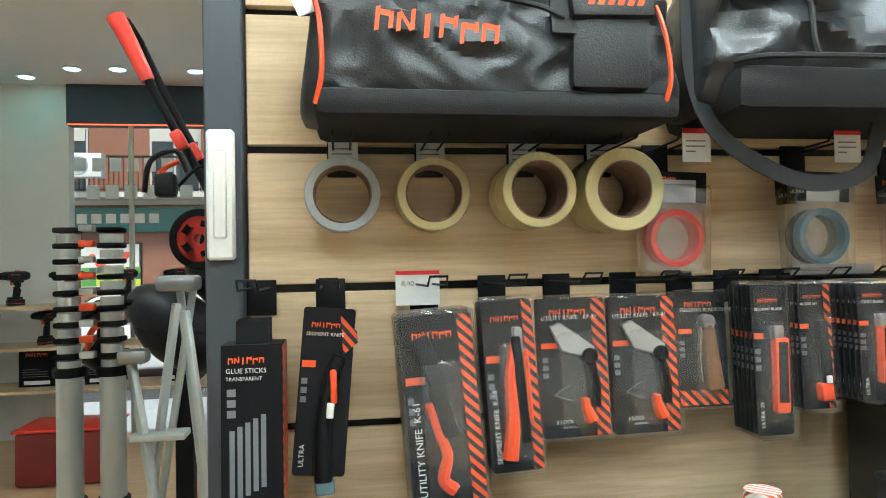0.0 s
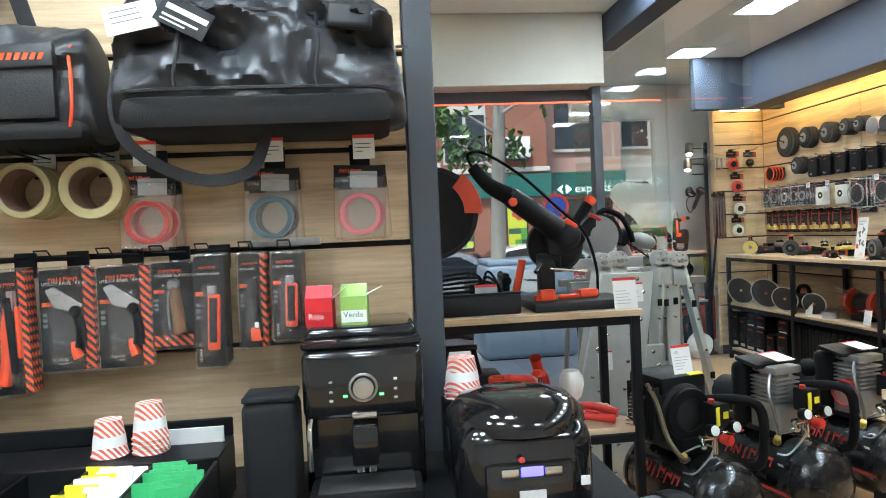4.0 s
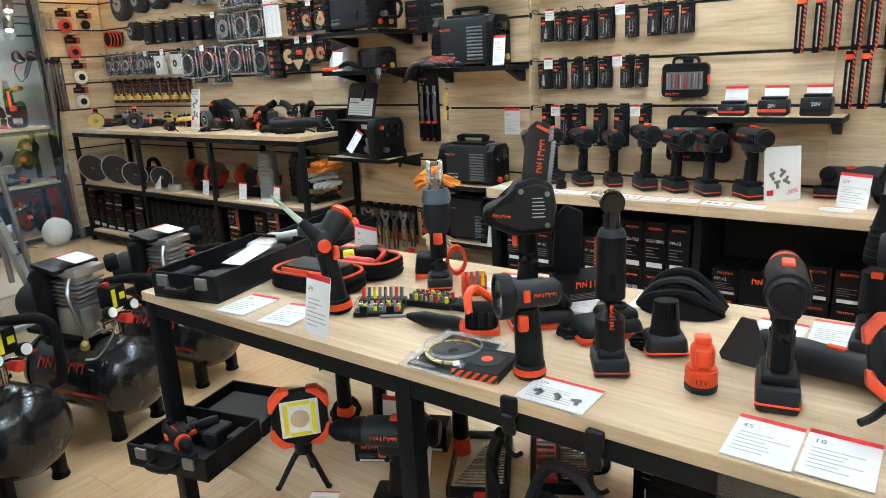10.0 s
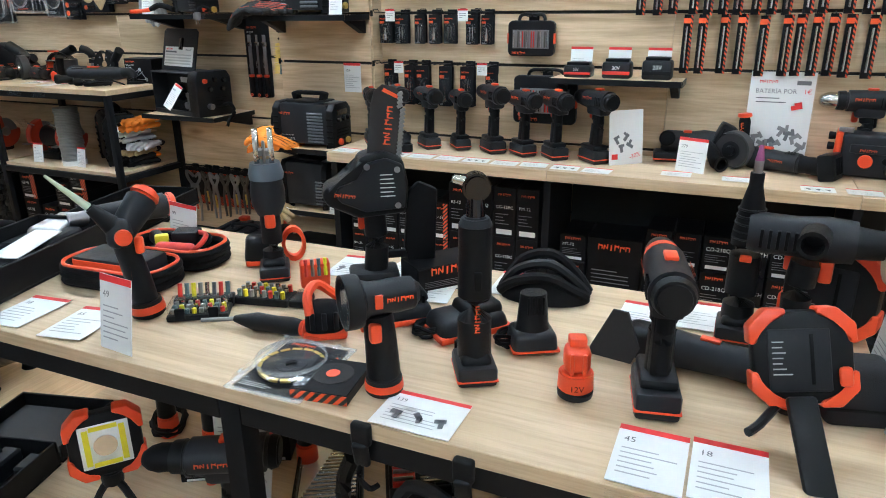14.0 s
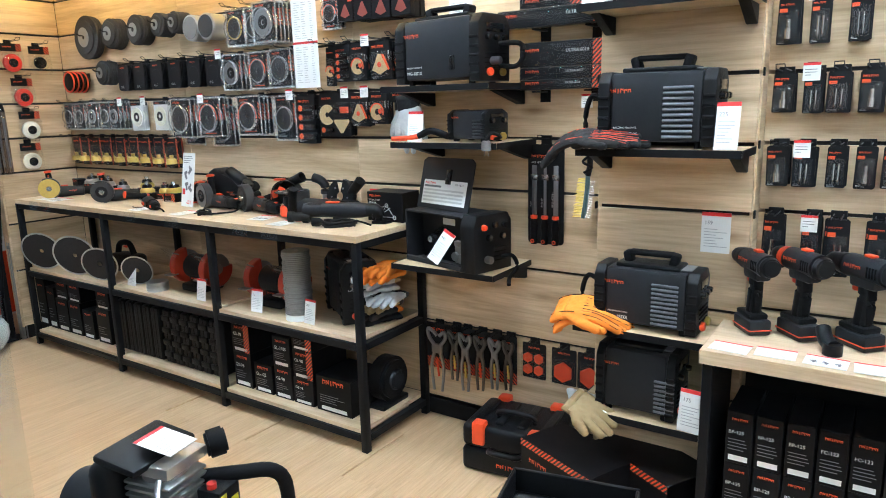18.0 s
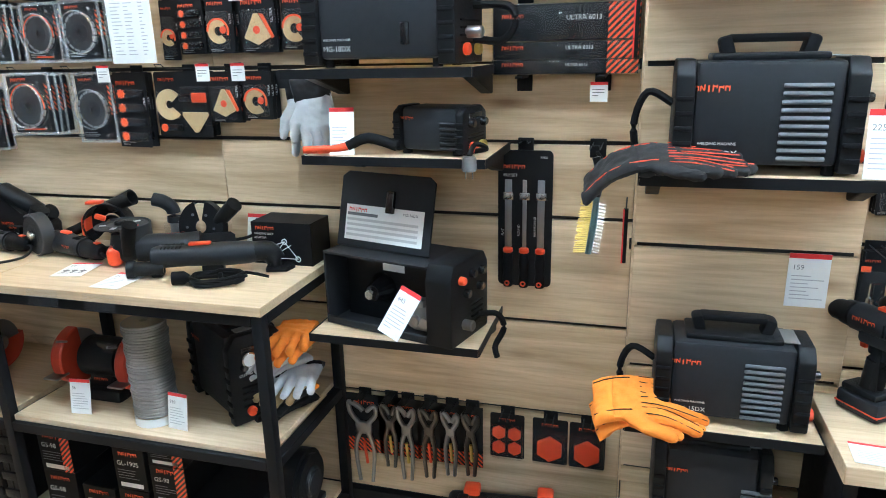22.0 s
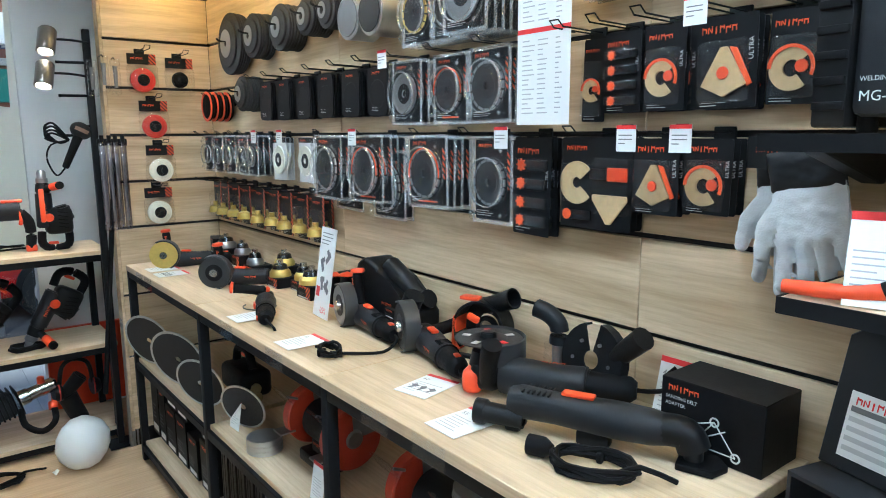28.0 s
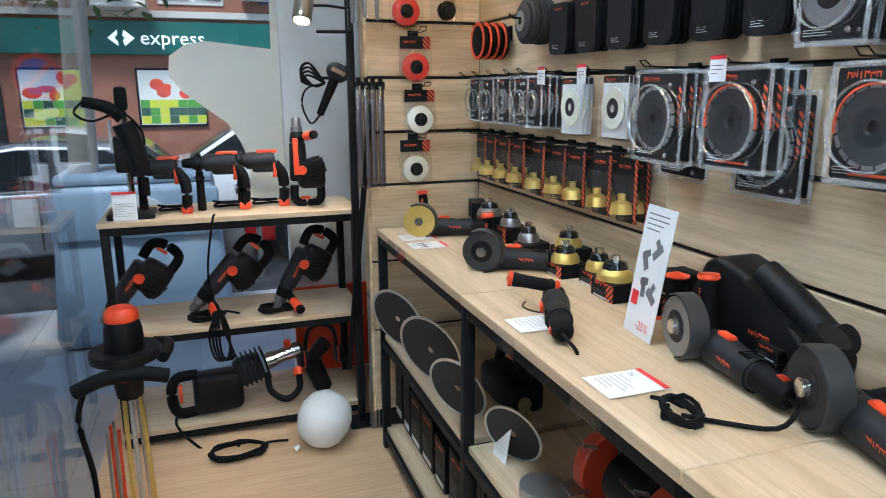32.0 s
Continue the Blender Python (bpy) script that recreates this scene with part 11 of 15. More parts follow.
        part("blade_box", Sh().box((0.008, -h * 0.6, z), (0.022, h * 0.5, 0.012), 0.004, (0, 0, -2)), M_ORANGE, t)
        part("dark_window", Sh().box((0.008, -h * 0.58, z + 0.0055), (0.014, h * 0.4, 0.004), 0.001, (0, 0, -2)), M_CHAR, t)
        part("steel_tip", Sh().box((0.006, -h * 0.32, z), (0.016, 0.02, 0.01), 0.003), M_STEEL, t)
    elif kind == "set":
        part("knife_body", Sh().box((0.008, -h * 0.6, z), (0.015, h * 0.62, 0.012), 0.004, (0, 0, 4)), M_PLA, t)
        part("orange_end", Sh().box((0.006, -h * 0.86, z), (0.02, h * 0.14, 0.013), 0.003, (0, 0, 4)), M_ORANGE, t)
        part("white_button", Sh().box((0.008, -h * 0.76, z + 0.006), (0.008, h * 0.06, 0.004), 0.001), M_CARD, t)


def knife_packs(kind, x, w, z1, h, n=1, name="", label="", side="", d=0.016, tilt=0.0, edge=True):
    m0 = on_s(x, PY, 1.178)
    hook(m0, 0.16)
    first = None
    for k in range(n):
        m = on_s(x, PY - 0.05 - 0.011 * k, z1 + 0.012) @ rz(tilt) @ rx(-3)
        if first:
            clone(first, m)
            continue
        t = thing("knife_pack", label, "tool pack", m, "carded knives")
        if kind == "glue":
            part("hanger", Sh().span(-0.02, 0.02, -0.031, 0.0, d / 2, d / 2 + 0.001), M_BLKCARD, t)
        else:
            part("backing_card", slab(rounded(w, h, 0.005), 0.0014, 0.001), M_BLKCARD, t)
            logo(t, at(-w * 0.05, -h * 0.105, 0.0028), w * 0.55)
            part("orange_patch", Sh().span(-w * 0.46, -w * 0.2, -h * 0.36, -h * 0.32, 0.0018, 0.0024), M_LOGO, t)
            s = Sh()
            for i in range(3):
                s.span(-w * 0.45, -w * 0.45 + 0.008, -h * (0.46 + 0.055 * i), -h * (0.425 + 0.055 * i), 0.0018, 0.0024)
            part("pictograms", s, M_PRINT, t)
            if edge:
                part("striped_edge", Sh().span(w * 0.30, w * 0.495, -h * 0.995, -h * 0.005, 0.0018, 0.0024), M_HATCH, t)
            if side:
                lettering(side, w * 0.14, t, at(-w * 0.30, -h * 0.95, 0.0028) @ rz(90), M_WPRINT)
            if name:
                lettering(name, w * 0.1, t, at(-w * 0.42, -h * 0.17, 0.0028), M_WPRINT)
            if kind != "snap":
                o = part("clear_shell", Sh().box((0, -h / 2, d / 2 + 0.001), (w * 1.08, h * 1.05, d), 0.007), M_CLEAR, t)
                o.visible_shadow = False
                bub = part("clear_bubble", Sh().box((0, -h * 0.58, d + 0.003), (w * 0.55, h * 0.68, d), 0.01, seg=3), M_CLEAR, t)
                bub.visible_shadow = False
        knife(t, kind, w, h, d)
        first = t


knife_packs("glue", -0.052, 0.075, 1.13, 0.26, 5, label="black carton of glue sticks with striped side on a hook", d=0.02)
knife_packs("snap", 0.045, 0.07, 1.14, 0.225, 1, label="black card with a segment knife, orange slider, on a hook", side="ULTRA", name="SEGMENT KNIFE", tilt=-5, edge=False)
knife_packs("utility", 0.18, 0.098, 1.13, 0.245, 6, label="clear pack with orange utility knife and striped edge", side="UTILITY KNIFE  K-61", tilt=4)
knife_packs("k18", 0.282, 0.072, 1.145, 0.23, 4, label="clear pack with orange segment knife and striped edge", side="SEGMENT KNIFE  K-18", tilt=3)
knife_packs("kf", 0.382, 0.1, 1.145, 0.195, 2, label="clear pack with folding utility knife and striped edge", tilt=1)
knife_packs("kf", 0.488, 0.1, 1.145, 0.195, 2, label="clear pack with folding utility knife and striped edge", tilt=1)
knife_packs("fold", 0.58, 0.078, 1.148, 0.165, 2, label="clear pack with a wooden-handled folding knife", name="FOLDING BLADE KNIFE", edge=False)
knife_packs("blades", 0.66, 0.056, 1.158, 0.21, 6, label="black card of snap-off blades in an orange box", side="ULTRA  25", name="SEGMENT BLADE", edge=False)
knife_packs("set", 0.738, 0.052, 1.158, 0.18, 5, label="black striped card with a small knife set", name="BLADES SET", edge=True)
knife_packs("blades", 0.808, 0.056, 1.158, 0.165, 8, label="grey card of utility blades in an orange box", side="ULTRA", name="UTILITY BLADE", edge=False)
tg = thing("price_tag", "white price tag with red band over the knives", "price tag", on_s(0.17, PY - 0.012, 1.20))
part("slip", Sh().span(-0.032, 0.032, -0.05, 0.0, 0, 0.001), M_CARD, tg)
part("red_band", Sh().span(-0.032, 0.032, -0.006, 0.0, 0.0011, 0.0016), M_REDP, tg)
lettering("8,40", 0.011, tg, at(-0.024, -0.022, 0.0016), M_PRINT, "price")
s = thing("steel_ruler", "grey steel ruler clip lying across the hook row", "ruler", on_s(0.80, PY - 0.06, 1.19))
part("blade", Sh().box((0, 0, 0), (0.14, 0.016, 0.006), 0.002), M_GREYD, s)

# ---- coffee counter under the panel ----
ct = thing("counter", "black coffee counter under the slat panel", "counter")
part("worktop", Sh().span(-0.15, 1.40, 0.30, PY - 0.022, 0.70, 0.735, 0.003), M_BLK, ct)
for x in (-0.13, 0.62, 1.36):
    part("side_panel", Sh().span(x - 0.01, x + 0.01, 0.33, PY - 0.05, 0, 0.699), M_BLK, ct)
part("back_panel", Sh().span(-0.119, 0.609, PY - 0.06, PY - 0.05, 0, 0.699), M_BLK, ct)
CZ = 0.736
cm = thing("coffee_machine", "glossy black bean-to-cup coffee machine on the counter", "coffee machine", at(0.945, 0.76, CZ))
part("body", Sh().span(-0.105, 0.105, -0.07, 0.15, 0.0, 0.265, 0.012), M_GLOSSBLK, cm)
part("front_panel", Sh().box((0, -0.088, 0.205), (0.208, 0.04, 0.12), 0.016, seg=3), M_GLOSSBLK, cm)
part("drip_tray", Sh().box((0, -0.12, 0.02), (0.19, 0.1, 0.038), 0.008), M_PLA, cm)
part("tray_grille", Sh().box((0, -0.12, 0.041), (0.16, 0.08, 0.003), 0.001), M_STEEL, cm)
part("lid", Sh().box((0, 0.045, 0.283), (0.2, 0.2, 0.03), 0.014, seg=3), M_GLOSSBLK, cm)
part("top_tray", Sh().box((0, -0.03, 0.272), (0.21, 0.13, 0.014), 0.006), M_GLOSSBLK, cm)
part("dial", Sh().cyl((0, -0.1085, 0.2), (0, -0.122, 0.2), 0.019, 0.017, 24, 0.002), M_CHROME, cm)
part("dial_ring", Sh().ring((0, -0.109, 0.2), (0, 1, 0), 0.021, 0.025, 0.003), M_STEEL, cm)
part("badge", Sh().box((0, -0.109, 0.152), (0.042, 0.003, 0.012), 0.003), M_CHROME, cm)
part("spout", Sh().box((0, -0.115, 0.105), (0.045, 0.04, 0.07), 0.006), M_GLOSSBLK, cm)
part("spout_tips", Sh().cyl((-0.01, -0.12, 0.072), (-0.01, -0.12, 0.06), 0.007, n=12).cyl((0.01, -0.12, 0.072), (0.01, -0.12, 0.06), 0.007, n=12), M_CHROME, cm)
part("steam_pipe", Sh().tube([(-0.09, -0.11, 0.15), (-0.092, -0.125, 0.13), (-0.092, -0.128, 0.07)], 0.005, 8, 4), M_CHROME, cm)
M_LEDG = glow("green_indicator", (0.1, 1.0, 0.15), 4.0)
for x in (-0.031, 0.031):
    part("indicator", Sh().box((x, -0.1086, 0.187), (0.007, 0.002, 0.003)), M_LEDG, cm)
for x in (-0.055, 0.055):
    for z in (0.18, 0.195, 0.212):
        part("button", Sh().box((x, -0.1086, z), (0.006, 0.002, 0.004), 0.0008), M_TAPEG, cm)
for x, c, w, lab in ((0.872, (0.62, 0.02, 0.03), "Rojo", "small red tea carton with open flaps"), (0.935, (0.32, 0.52, 0.12), "Verde", "small green tea carton with open flaps")):
    t = thing("tea_carton", lab, "tea box", at(x, 0.752, 1.0335) @ rz(-4) @ Matrix.Scale(0.92, 4))
    mt = material("carton_" + w.lower(), c, 0.5)
    part("carton", Sh().span(-0.027, 0.027, -0.025, 0.025, 0, 0.058, 0.001), mt, t)
    part("white_band", Sh().span(-0.025, 0.025, -0.0258, -0.0252, 0.006, 0.03), M_CARD if w == "Verde" else material("red_band_print", (0.5, 0.01, 0.02), 0.5), t)
    lettering(w, 0.016, t, on_s(-0.021, -0.0262, 0.016), M_CARD if w == "Rojo" else M_GREEN)
    for a, y in ((48, -0.024), (-48, 0.024)):
        part("flap", Sh().box((0, math.copysign(0.012, -y) + y, 0.069), (0.052, 0.03, 0.001), 0, (a, 0, 0)), mt if y < 0 else M_CARD, t)
    part("tuck_flap", Sh().box((0.04, 0, 0.066), (0.034, 0.045, 0.001), 0, (0, -25 if w == "Verde" else -40, 0)), M_CARD, t)
sp = thing("loudspeaker", "black fabric-covered loudspeaker on the counter", "speaker", at(0.785, 0.69, CZ))
part("body", Sh().box((0, 0, 0.0975), (0.095, 0.09, 0.18), 0.02, seg=4), M_GLB, sp)
part("top_cap", Sh().box((0, 0, 0.19), (0.09, 0.085, 0.010), 0.004), M_CHAR, sp)
part("name_plate", Sh().box((0, -0.0455, 0.018), (0.025, 0.002, 0.005), 0.0005), M_TAPEG, sp)
og = thing("organiser_tray", "black plastic organiser tray with coffee sundries", "tray", at(0.49, 0.62, CZ))
part("base", Sh().span(-0.2, 0.21, -0.14, 0.16, 0.0, 0.012, 0.002), M_PLA, og)
part("rear_shelf", Sh().span(-0.2, 0.21, 0.03, 0.16, 0.0125, 0.1, 0.002), M_PLA, og)
part("back_wall", Sh().span(-0.2, 0.21, 0.152, 0.16, 0.1005, 0.135, 0.002), M_PLA, og)
for x in (-0.2, -0.095, 0.0, 0.1, 0.205):
    part("divider", Sh().span(x - 0.003, x + 0.003, -0.14, 0.03, 0.0125, 0.095, 0.001), M_PLA, og)
part("front_lip", Sh().span(-0.2, 0.21, -0.146, -0.1405, 0, 0.05, 0.001), M_PLA, og)
part("white_insert", Sh().span(0.07, 0.2, 0.12, 0.125, 0.1005, 0.128), M_CARD, og)
rnd = random.Random(5)
M_GRNS = material("green_sachet", (0.05, 0.4, 0.13), 0.4)
M_PURP = material("purple_foil", (0.05, 0.04, 0.12), 0.3)
for x0, mat, lab, n, nm in ((-0.145, M_PURP, "dark foil coffee pod", 9, "coffee_pod"), (-0.048, M_CARD, "white coffee cream pot", 7, "cream_pot"), (0.05, M_CARD, "white sugar sachet standing in the tray", 16, "sugar_sachet"), (0.152, M_GRNS, "green tea sachet standing in the tray", 12, "tea_sachet")):
    for i in range(n):
        x, y = 0.49 + x0 + rnd.uniform(-0.026, 0.026), 0.62 - 0.115 + 0.13 * i / n
        if nm.endswith("sachet"):
            t = thing(nm, lab, "sachet", at(x - rnd.uniform(-0.008, 0.008), y, CZ + 0.016) @ rz(rnd.uniform(-14, 14)) @ rx(-12 + rnd.uniform(-6, 6)), nm + "s")
            part("paper", Sh().box((0, 0, 0.045), (0.052, 0.004, 0.085), 0.0015), M_YEL if (i % 5 == 0 and nm[0] == "s") else mat, t)
        else:
            t = thing(nm, lab, "coffee pod", at(x, y, CZ + 0.034 + 0.02 * (i % 2)) @ rx(rnd.uniform(-50, 40)) @ ry(rnd.uniform(-40, 40)), nm + "s")
            part("cup", Sh().lathe([(0, 0), (0.011, 0), (0.015, 0.02), (0.018, 0.021), (0, 0.022)], at(0, 0, -0.011), 16), mat, t)
M_CUP = hatch("red_white_stripe_cup", (0.80, 0.78, 0.74), (0.75, 0.13, 0.08), 88, (0.9, 0.9, 0.9))


def cups(x, y, z, n, r=0.034):
    t = thing("paper_cup", "stack of red and white striped paper cups", "paper cup", at(x, y, z), "paper cups")
    for k in range(n):
        part("cup", Sh().lathe([(r, 0), (r + 0.0015, 0.0015), (r * 0.98, 0.003), (r * 0.84, 0.035), (r * 0.72, 0.062), (0, 0.062)], at(0, 0, 0.008 * k), 28), M_CUP, t)
        part("white_band", Sh().lathe([(r * 0.925, 0.018), (r * 0.85, 0.036), (r * 0.845, 0.036), (r * 0.92, 0.018)], at(0, 0, 0.008 * k), 28), M_CARD, t)
    return t


cups(0.505, 0.71, CZ + 0.1005, 1, 0.03)
cups(0.572, 0.715, CZ + 0.1005, 4, 0.03)
cups(0.63, 0.445, CZ + 0.0005, 5, 0.036)
wd = thing("water_dispenser", "rounded black water dispenser with a blue display", "water dispenser", at(1.19, 0.56, CZ) @ Matrix.Diagonal((1, 1, 0.86, 1)))
part("body", Sh().box((0, 0.02, 0.1), (0.215, 0.21, 0.19), 0.045, seg=4), M_GLOSSBLK, wd)
part("lid", Sh().lathe([(0, 0.06), (0.05, 0.058), (0.09, 0.046), (0.112, 0.02), (0.114, 0.0), (0, 0.0)], at(0, 0.02, 0.172) @ Matrix.Diagonal((1, 1, 1, 1)), 36), M_GLOSSBLK, wd)
part("front_recess", Sh().box((0, -0.085, 0.07), (0.14, 0.02, 0.12), 0.012), M_GLOSSBLK, wd)
M_BLUED = glow("blue_display", (0.12, 0.1, 1.0), 3.0)
part("display", Sh().box((0, -0.0965, 0.116), (0.034, 0.004, 0.017), 0.002), M_BLUED, wd)
for x in (-0.033, 0.033):
    part("silver_key", Sh().box((x, -0.0965, 0.114), (0.028, 0.006, 0.019), 0.004), M_CHROME, wd)
part("red_lamp", Sh().disc((-0.015, -0.0965, 0.137), (0, 1, 0), 0.005, 0.004, 14), M_RED, wd)
part("white_sticker", Sh().box((0.083, -0.0885, 0.09), (0.014, 0.002, 0.016)), M_CARD, wd)
part("white_sticker", Sh().box((0, -0.0965, 0.075), (0.04, 0.002, 0.016)), M_CARD, wd)
st = thing("cup_stand", "small black stand beside the dispenser", "stand", at(1.135, 0.80, CZ))
part("post", Sh().box((0, 0, 0.068), (0.08, 0.08, 0.136), 0.008), M_PLA, st)
cups(1.135, 0.80, CZ + 0.1365, 3, 0.036)


# ---- short rack by the shop window ----
SX0, SX1, SY0, SY1 = 1.04, 1.90, 1.776, 2.15
sr = thing("display_rack", "short black steel rack with oak shelves and chop saws", "rack")
for x in (SX0 + 0.015, SX1 - 0.015):
    for y in (SY0 + 0.015, SY1 - 0.015):
        part("leg", Sh().box((x, y, 0.437), (0.03, 0.03, 0.874), 0.002), M_BLK, sr)
for z, nm in ((0.875, "top_board"), (0.46, "mid_board"), (0.075, "low_board")):
    e = 0.008 if nm == "top_board" else -0.012
    part(nm, Sh().span(SX0 - e, SX1 + e, SY0 - e, SY1 + e, z, z + 0.022, 0.0015), M_TOPX, sr)
    for y in (SY0 + 0.015, SY1 - 0.015):
        part("rail", Sh().span(SX0 + 0.031, SX1 - 0.031, y - 0.014, y + 0.014, z - 0.031, z - 0.001, 0.002), M_BLK, sr)
    for x in (SX0 + 0.015, SX1 - 0.015):
        part("cross_rail", Sh().span(x - 0.014, x + 0.014, SY0 + 0.031, SY1 - 0.031, z - 0.031, z - 0.001, 0.002), M_BLK, sr)
ZT = 0.8975
# large chop saw
c1 = thing("chop_saw", "black metal chop saw with orange guard and motor cap", "chop saw", at(1.26, 1.97, ZT), "chop saws")
part("base", Sh().box((0.02, 0, 0.035), (0.42, 0.28, 0.07), 0.008), M_CHAR, c1)
part("base_lip", Sh().box((0.02, -0.13, 0.074), (0.42, 0.02, 0.008), 0.002), M_CHAR, c1)
part("vise", Sh().box((0.12, 0.02, 0.088), (0.12, 0.14, 0.035), 0.004), M_PLA, c1)
part("fence", Sh().box((0.2, 0.02, 0.105), (0.025, 0.12, 0.065), 0.006), M_PLA, c1)
part("clamp_lever", Sh().cyl((0.2, -0.05, 0.11), (0.2, 0.08, 0.13), 0.018, 0.012, 16, 0.004), M_RUB, c1)
part("blade_guard", Sh().disc((-0.06, 0.02, 0.37), (0, 1, 0), 0.168, 0.055, 48), M_PLA, c1)
part("guard_rim", Sh().ring((-0.06, -0.01, 0.37), (0, 1, 0), 0.155, 0.17, 0.012, 48), M_CHAR, c1)
part("orange_guard", Sh().lathe([(0.118, -0.038), (0.182, -0.038), (0.184, -0.034), (0.184, 0.03), (0.180, 0.03), (0.178, -0.030), (0.118, -0.030), (0.118, -0.038)], at(-0.06, 0.005, 0.37) @ rx(90) @ Matrix.Rotation(radians(180), 4, "X"), 14, 52, -50), M_ORANGE, c1)
part("motor_body", Sh().cyl((-0.13, -0.02, 0.38), (-0.13, -0.075, 0.38), 0.066, 0.06, 28, 0.006), M_PLA, c1)
cap = part("orange_cap", Sh().cyl((-0.13, -0.0755, 0.38), (-0.13, -0.087, 0.38), 0.056, 0.05, 28, 0.003), M_ORANGE, c1)
v = Sh()
for i in range(9):
    xx = -0.036 + 0.009 * i
    hh = 2 * math.sqrt(max(0.0, 0.046 ** 2 - xx * xx))
    v.box((-0.13 + xx, -0.0875, 0.38), (0.0035, 0.002, hh), 0, (0, 8, 0))
part("vent_slots", v, M_REDP, cap)
part("handle", Sh().tube([(-0.11, -0.02, 0.46), (-0.10, -0.03, 0.53), (-0.075, -0.035, 0.64)], [0.026, 0.021], 12, 4), M_RUB, c1)
part("trigger_button", Sh().box((-0.052, -0.04, 0.61), (0.01, 0.012, 0.014), 0.003), M_RED, c1)
part("arm", Sh().tube([(-0.17, -0.03, 0.37), (-0.175, -0.01, 0.25), (-0.15, 0.0, 0.16), (-0.14, 0.0, 0.07)], 0.032, 12, 4), M_PLA, c1)
part("pivot_bracket", Sh().box((-0.14, 0, 0.12), (0.06, 0.1, 0.11), 0.01), M_CHAR, c1)
part("pivot_bolt", Sh().cyl((-0.16, -0.09, 0.11), (-0.16, 0.07, 0.11), 0.012, n=14), M_STEEL, c1)
part("stop_screw", Sh().box((-0.185, -0.06, 0.13), (0.014, 0.014, 0.012), 0.003), M_ORANGE, c1)
for k in range(5):
    part("mains_cable", Sh().tube([(-0.2 + 0.01 * k, -0.1, 0.086 + 0.012 * k), (-0.05, -0.12 + 0.012 * k, 0.084 + 0.014 * k), (0.08, -0.1 + 0.01 * k, 0.092 + 0.013 * k), (0.13, -0.05, 0.15 - 0.02 * k), (0.16, -0.14, 0.09)], 0.005, 6, 5), M_RUB, c1)
# grinder on a cutting stand
c2 = thing("cutting_stand", "angle grinder clamped in a black cutting stand with orange feet", "chop saw", at(1.715, 1.95, ZT), "chop saws")
part("base_plate", Sh().box((0, 0, 0.017), (0.36, 0.26, 0.034), 0.006), M_CHAR, c2)
part("orange_foot", Sh().box((-0.115, -0.05, 0.055), (0.055, 0.05, 0.04), 0.006).box((-0.12, -0.05, 0.046), (0.08, 0.04, 0.02), 0.004), M_ORANGE, c2)
part("orange_clamp", Sh().box((0.045, -0.03, 0.052), (0.07, 0.05, 0.03), 0.005).box((-0.02, -0.04, 0.044), (0.09, 0.02, 0.016), 0.004), M_ORANGE, c2)
part("upright", Sh().box((-0.11, -0.03, 0.12), (0.06, 0.05, 0.12), 0.01).box((-0.09, 0.0, 0.17), (0.09, 0.04, 0.07), 0.012), M_PLA, c2)
part("pivot_handle", Sh().cyl((-0.1, -0.06, 0.15), (0.03, -0.09, 0.135), 0.006, n=10).cyl((-0.13, -0.05, 0.17), (-0.16, -0.08, 0.14), 0.008, n=10), M_CHROME, c2)
part("disc_guard", Sh().disc((-0.06, 0.035, 0.235), (0, 1, 0.05), 0.1, 0.035, 36), M_PLA, c2)
part("disc", Sh().disc((-0.045, 0.02, 0.225), (0, 1, 0.05), 0.095, 0.004, 36), M_ABR, c2)
part("arm_plate", slab([(-0.12, 0.33), (0.02, 0.30), (0.045, 0.25), (0.0, 0.18), (-0.1, 0.2)], 0.02, 0.0, 0.004).move(Matrix(((1, 0, 0, 0), (0, 0, 1, -0.03), (0, 1, 0, 0), (0, 0, 0, 1)))), M_PLA, c2)
part("gear_head", Sh().ball((-0.03, -0.045, 0.27), (0.055, 0.045, 0.05), (0, 40, 0)), M_CHAR, c2)
part("motor_body", Sh().cyl((-0.06, -0.05, 0.285), (-0.24, -0.05, 0.42), 0.043, 0.038, 20, 0.006), M_PLA, c2)
part("rear_grip", Sh().tube([(-0.24, -0.05, 0.42), (-0.31, -0.05, 0.46), (-0.37, -0.05, 0.53)], [0.034, 0.021], 12, 4), M_RUB, c2)
part("orange_dot", Sh().disc((-0.235, -0.0945, 0.395), (0, 1, 0), 0.016, 0.006, 20), M_ORANGE, c2)
part("side_handle", Sh().cyl((-0.01, -0.03, 0.29), (0.06, -0.03, 0.38), 0.016, 0.02, 14, 0.003), M_RUB, c2)
part("orange_tip", Sh().cyl((0.061, -0.03, 0.381), (0.078, -0.03, 0.403), 0.021, 0.019, 14, 0.003), M_ORANGE, c2)
part("orange_lever", Sh().box((-0.02, -0.07, 0.31), (0.05, 0.014, 0.02), 0.005, (0, 35, 0)), M_ORANGE, c2)
part("mains_cable", Sh().tube([(-0.37, -0.05, 0.53), (-0.385, -0.06, 0.57), (-0.33, -0.07, 0.575), (-0.2, -0.08, 0.49), (-0.06, -0.08, 0.36), (0.03, -0.06, 0.28), (0.075, -0.05, 0.15), (0.08, -0.04, 0.04)], 0.0055, 6, 5), M_RUB, c2)
part("red_chip_guard", Sh().box((-0.19, 0.07, 0.11), (0.03, 0.02, 0.15), 0.008, (0, 14, 0)), M_ORANGE, c2)
for x, y, p in ((1.085, SY0 + 0.018, "99"), (1.86, SY0 + 0.03, "")):
    card("price_card", "white price card with a red band standing on the rack", 0.085, 0.11, on_s(x - (0.0 if p else 0.04), y, ZT) @ rx(-10), p, 5, False, 3)
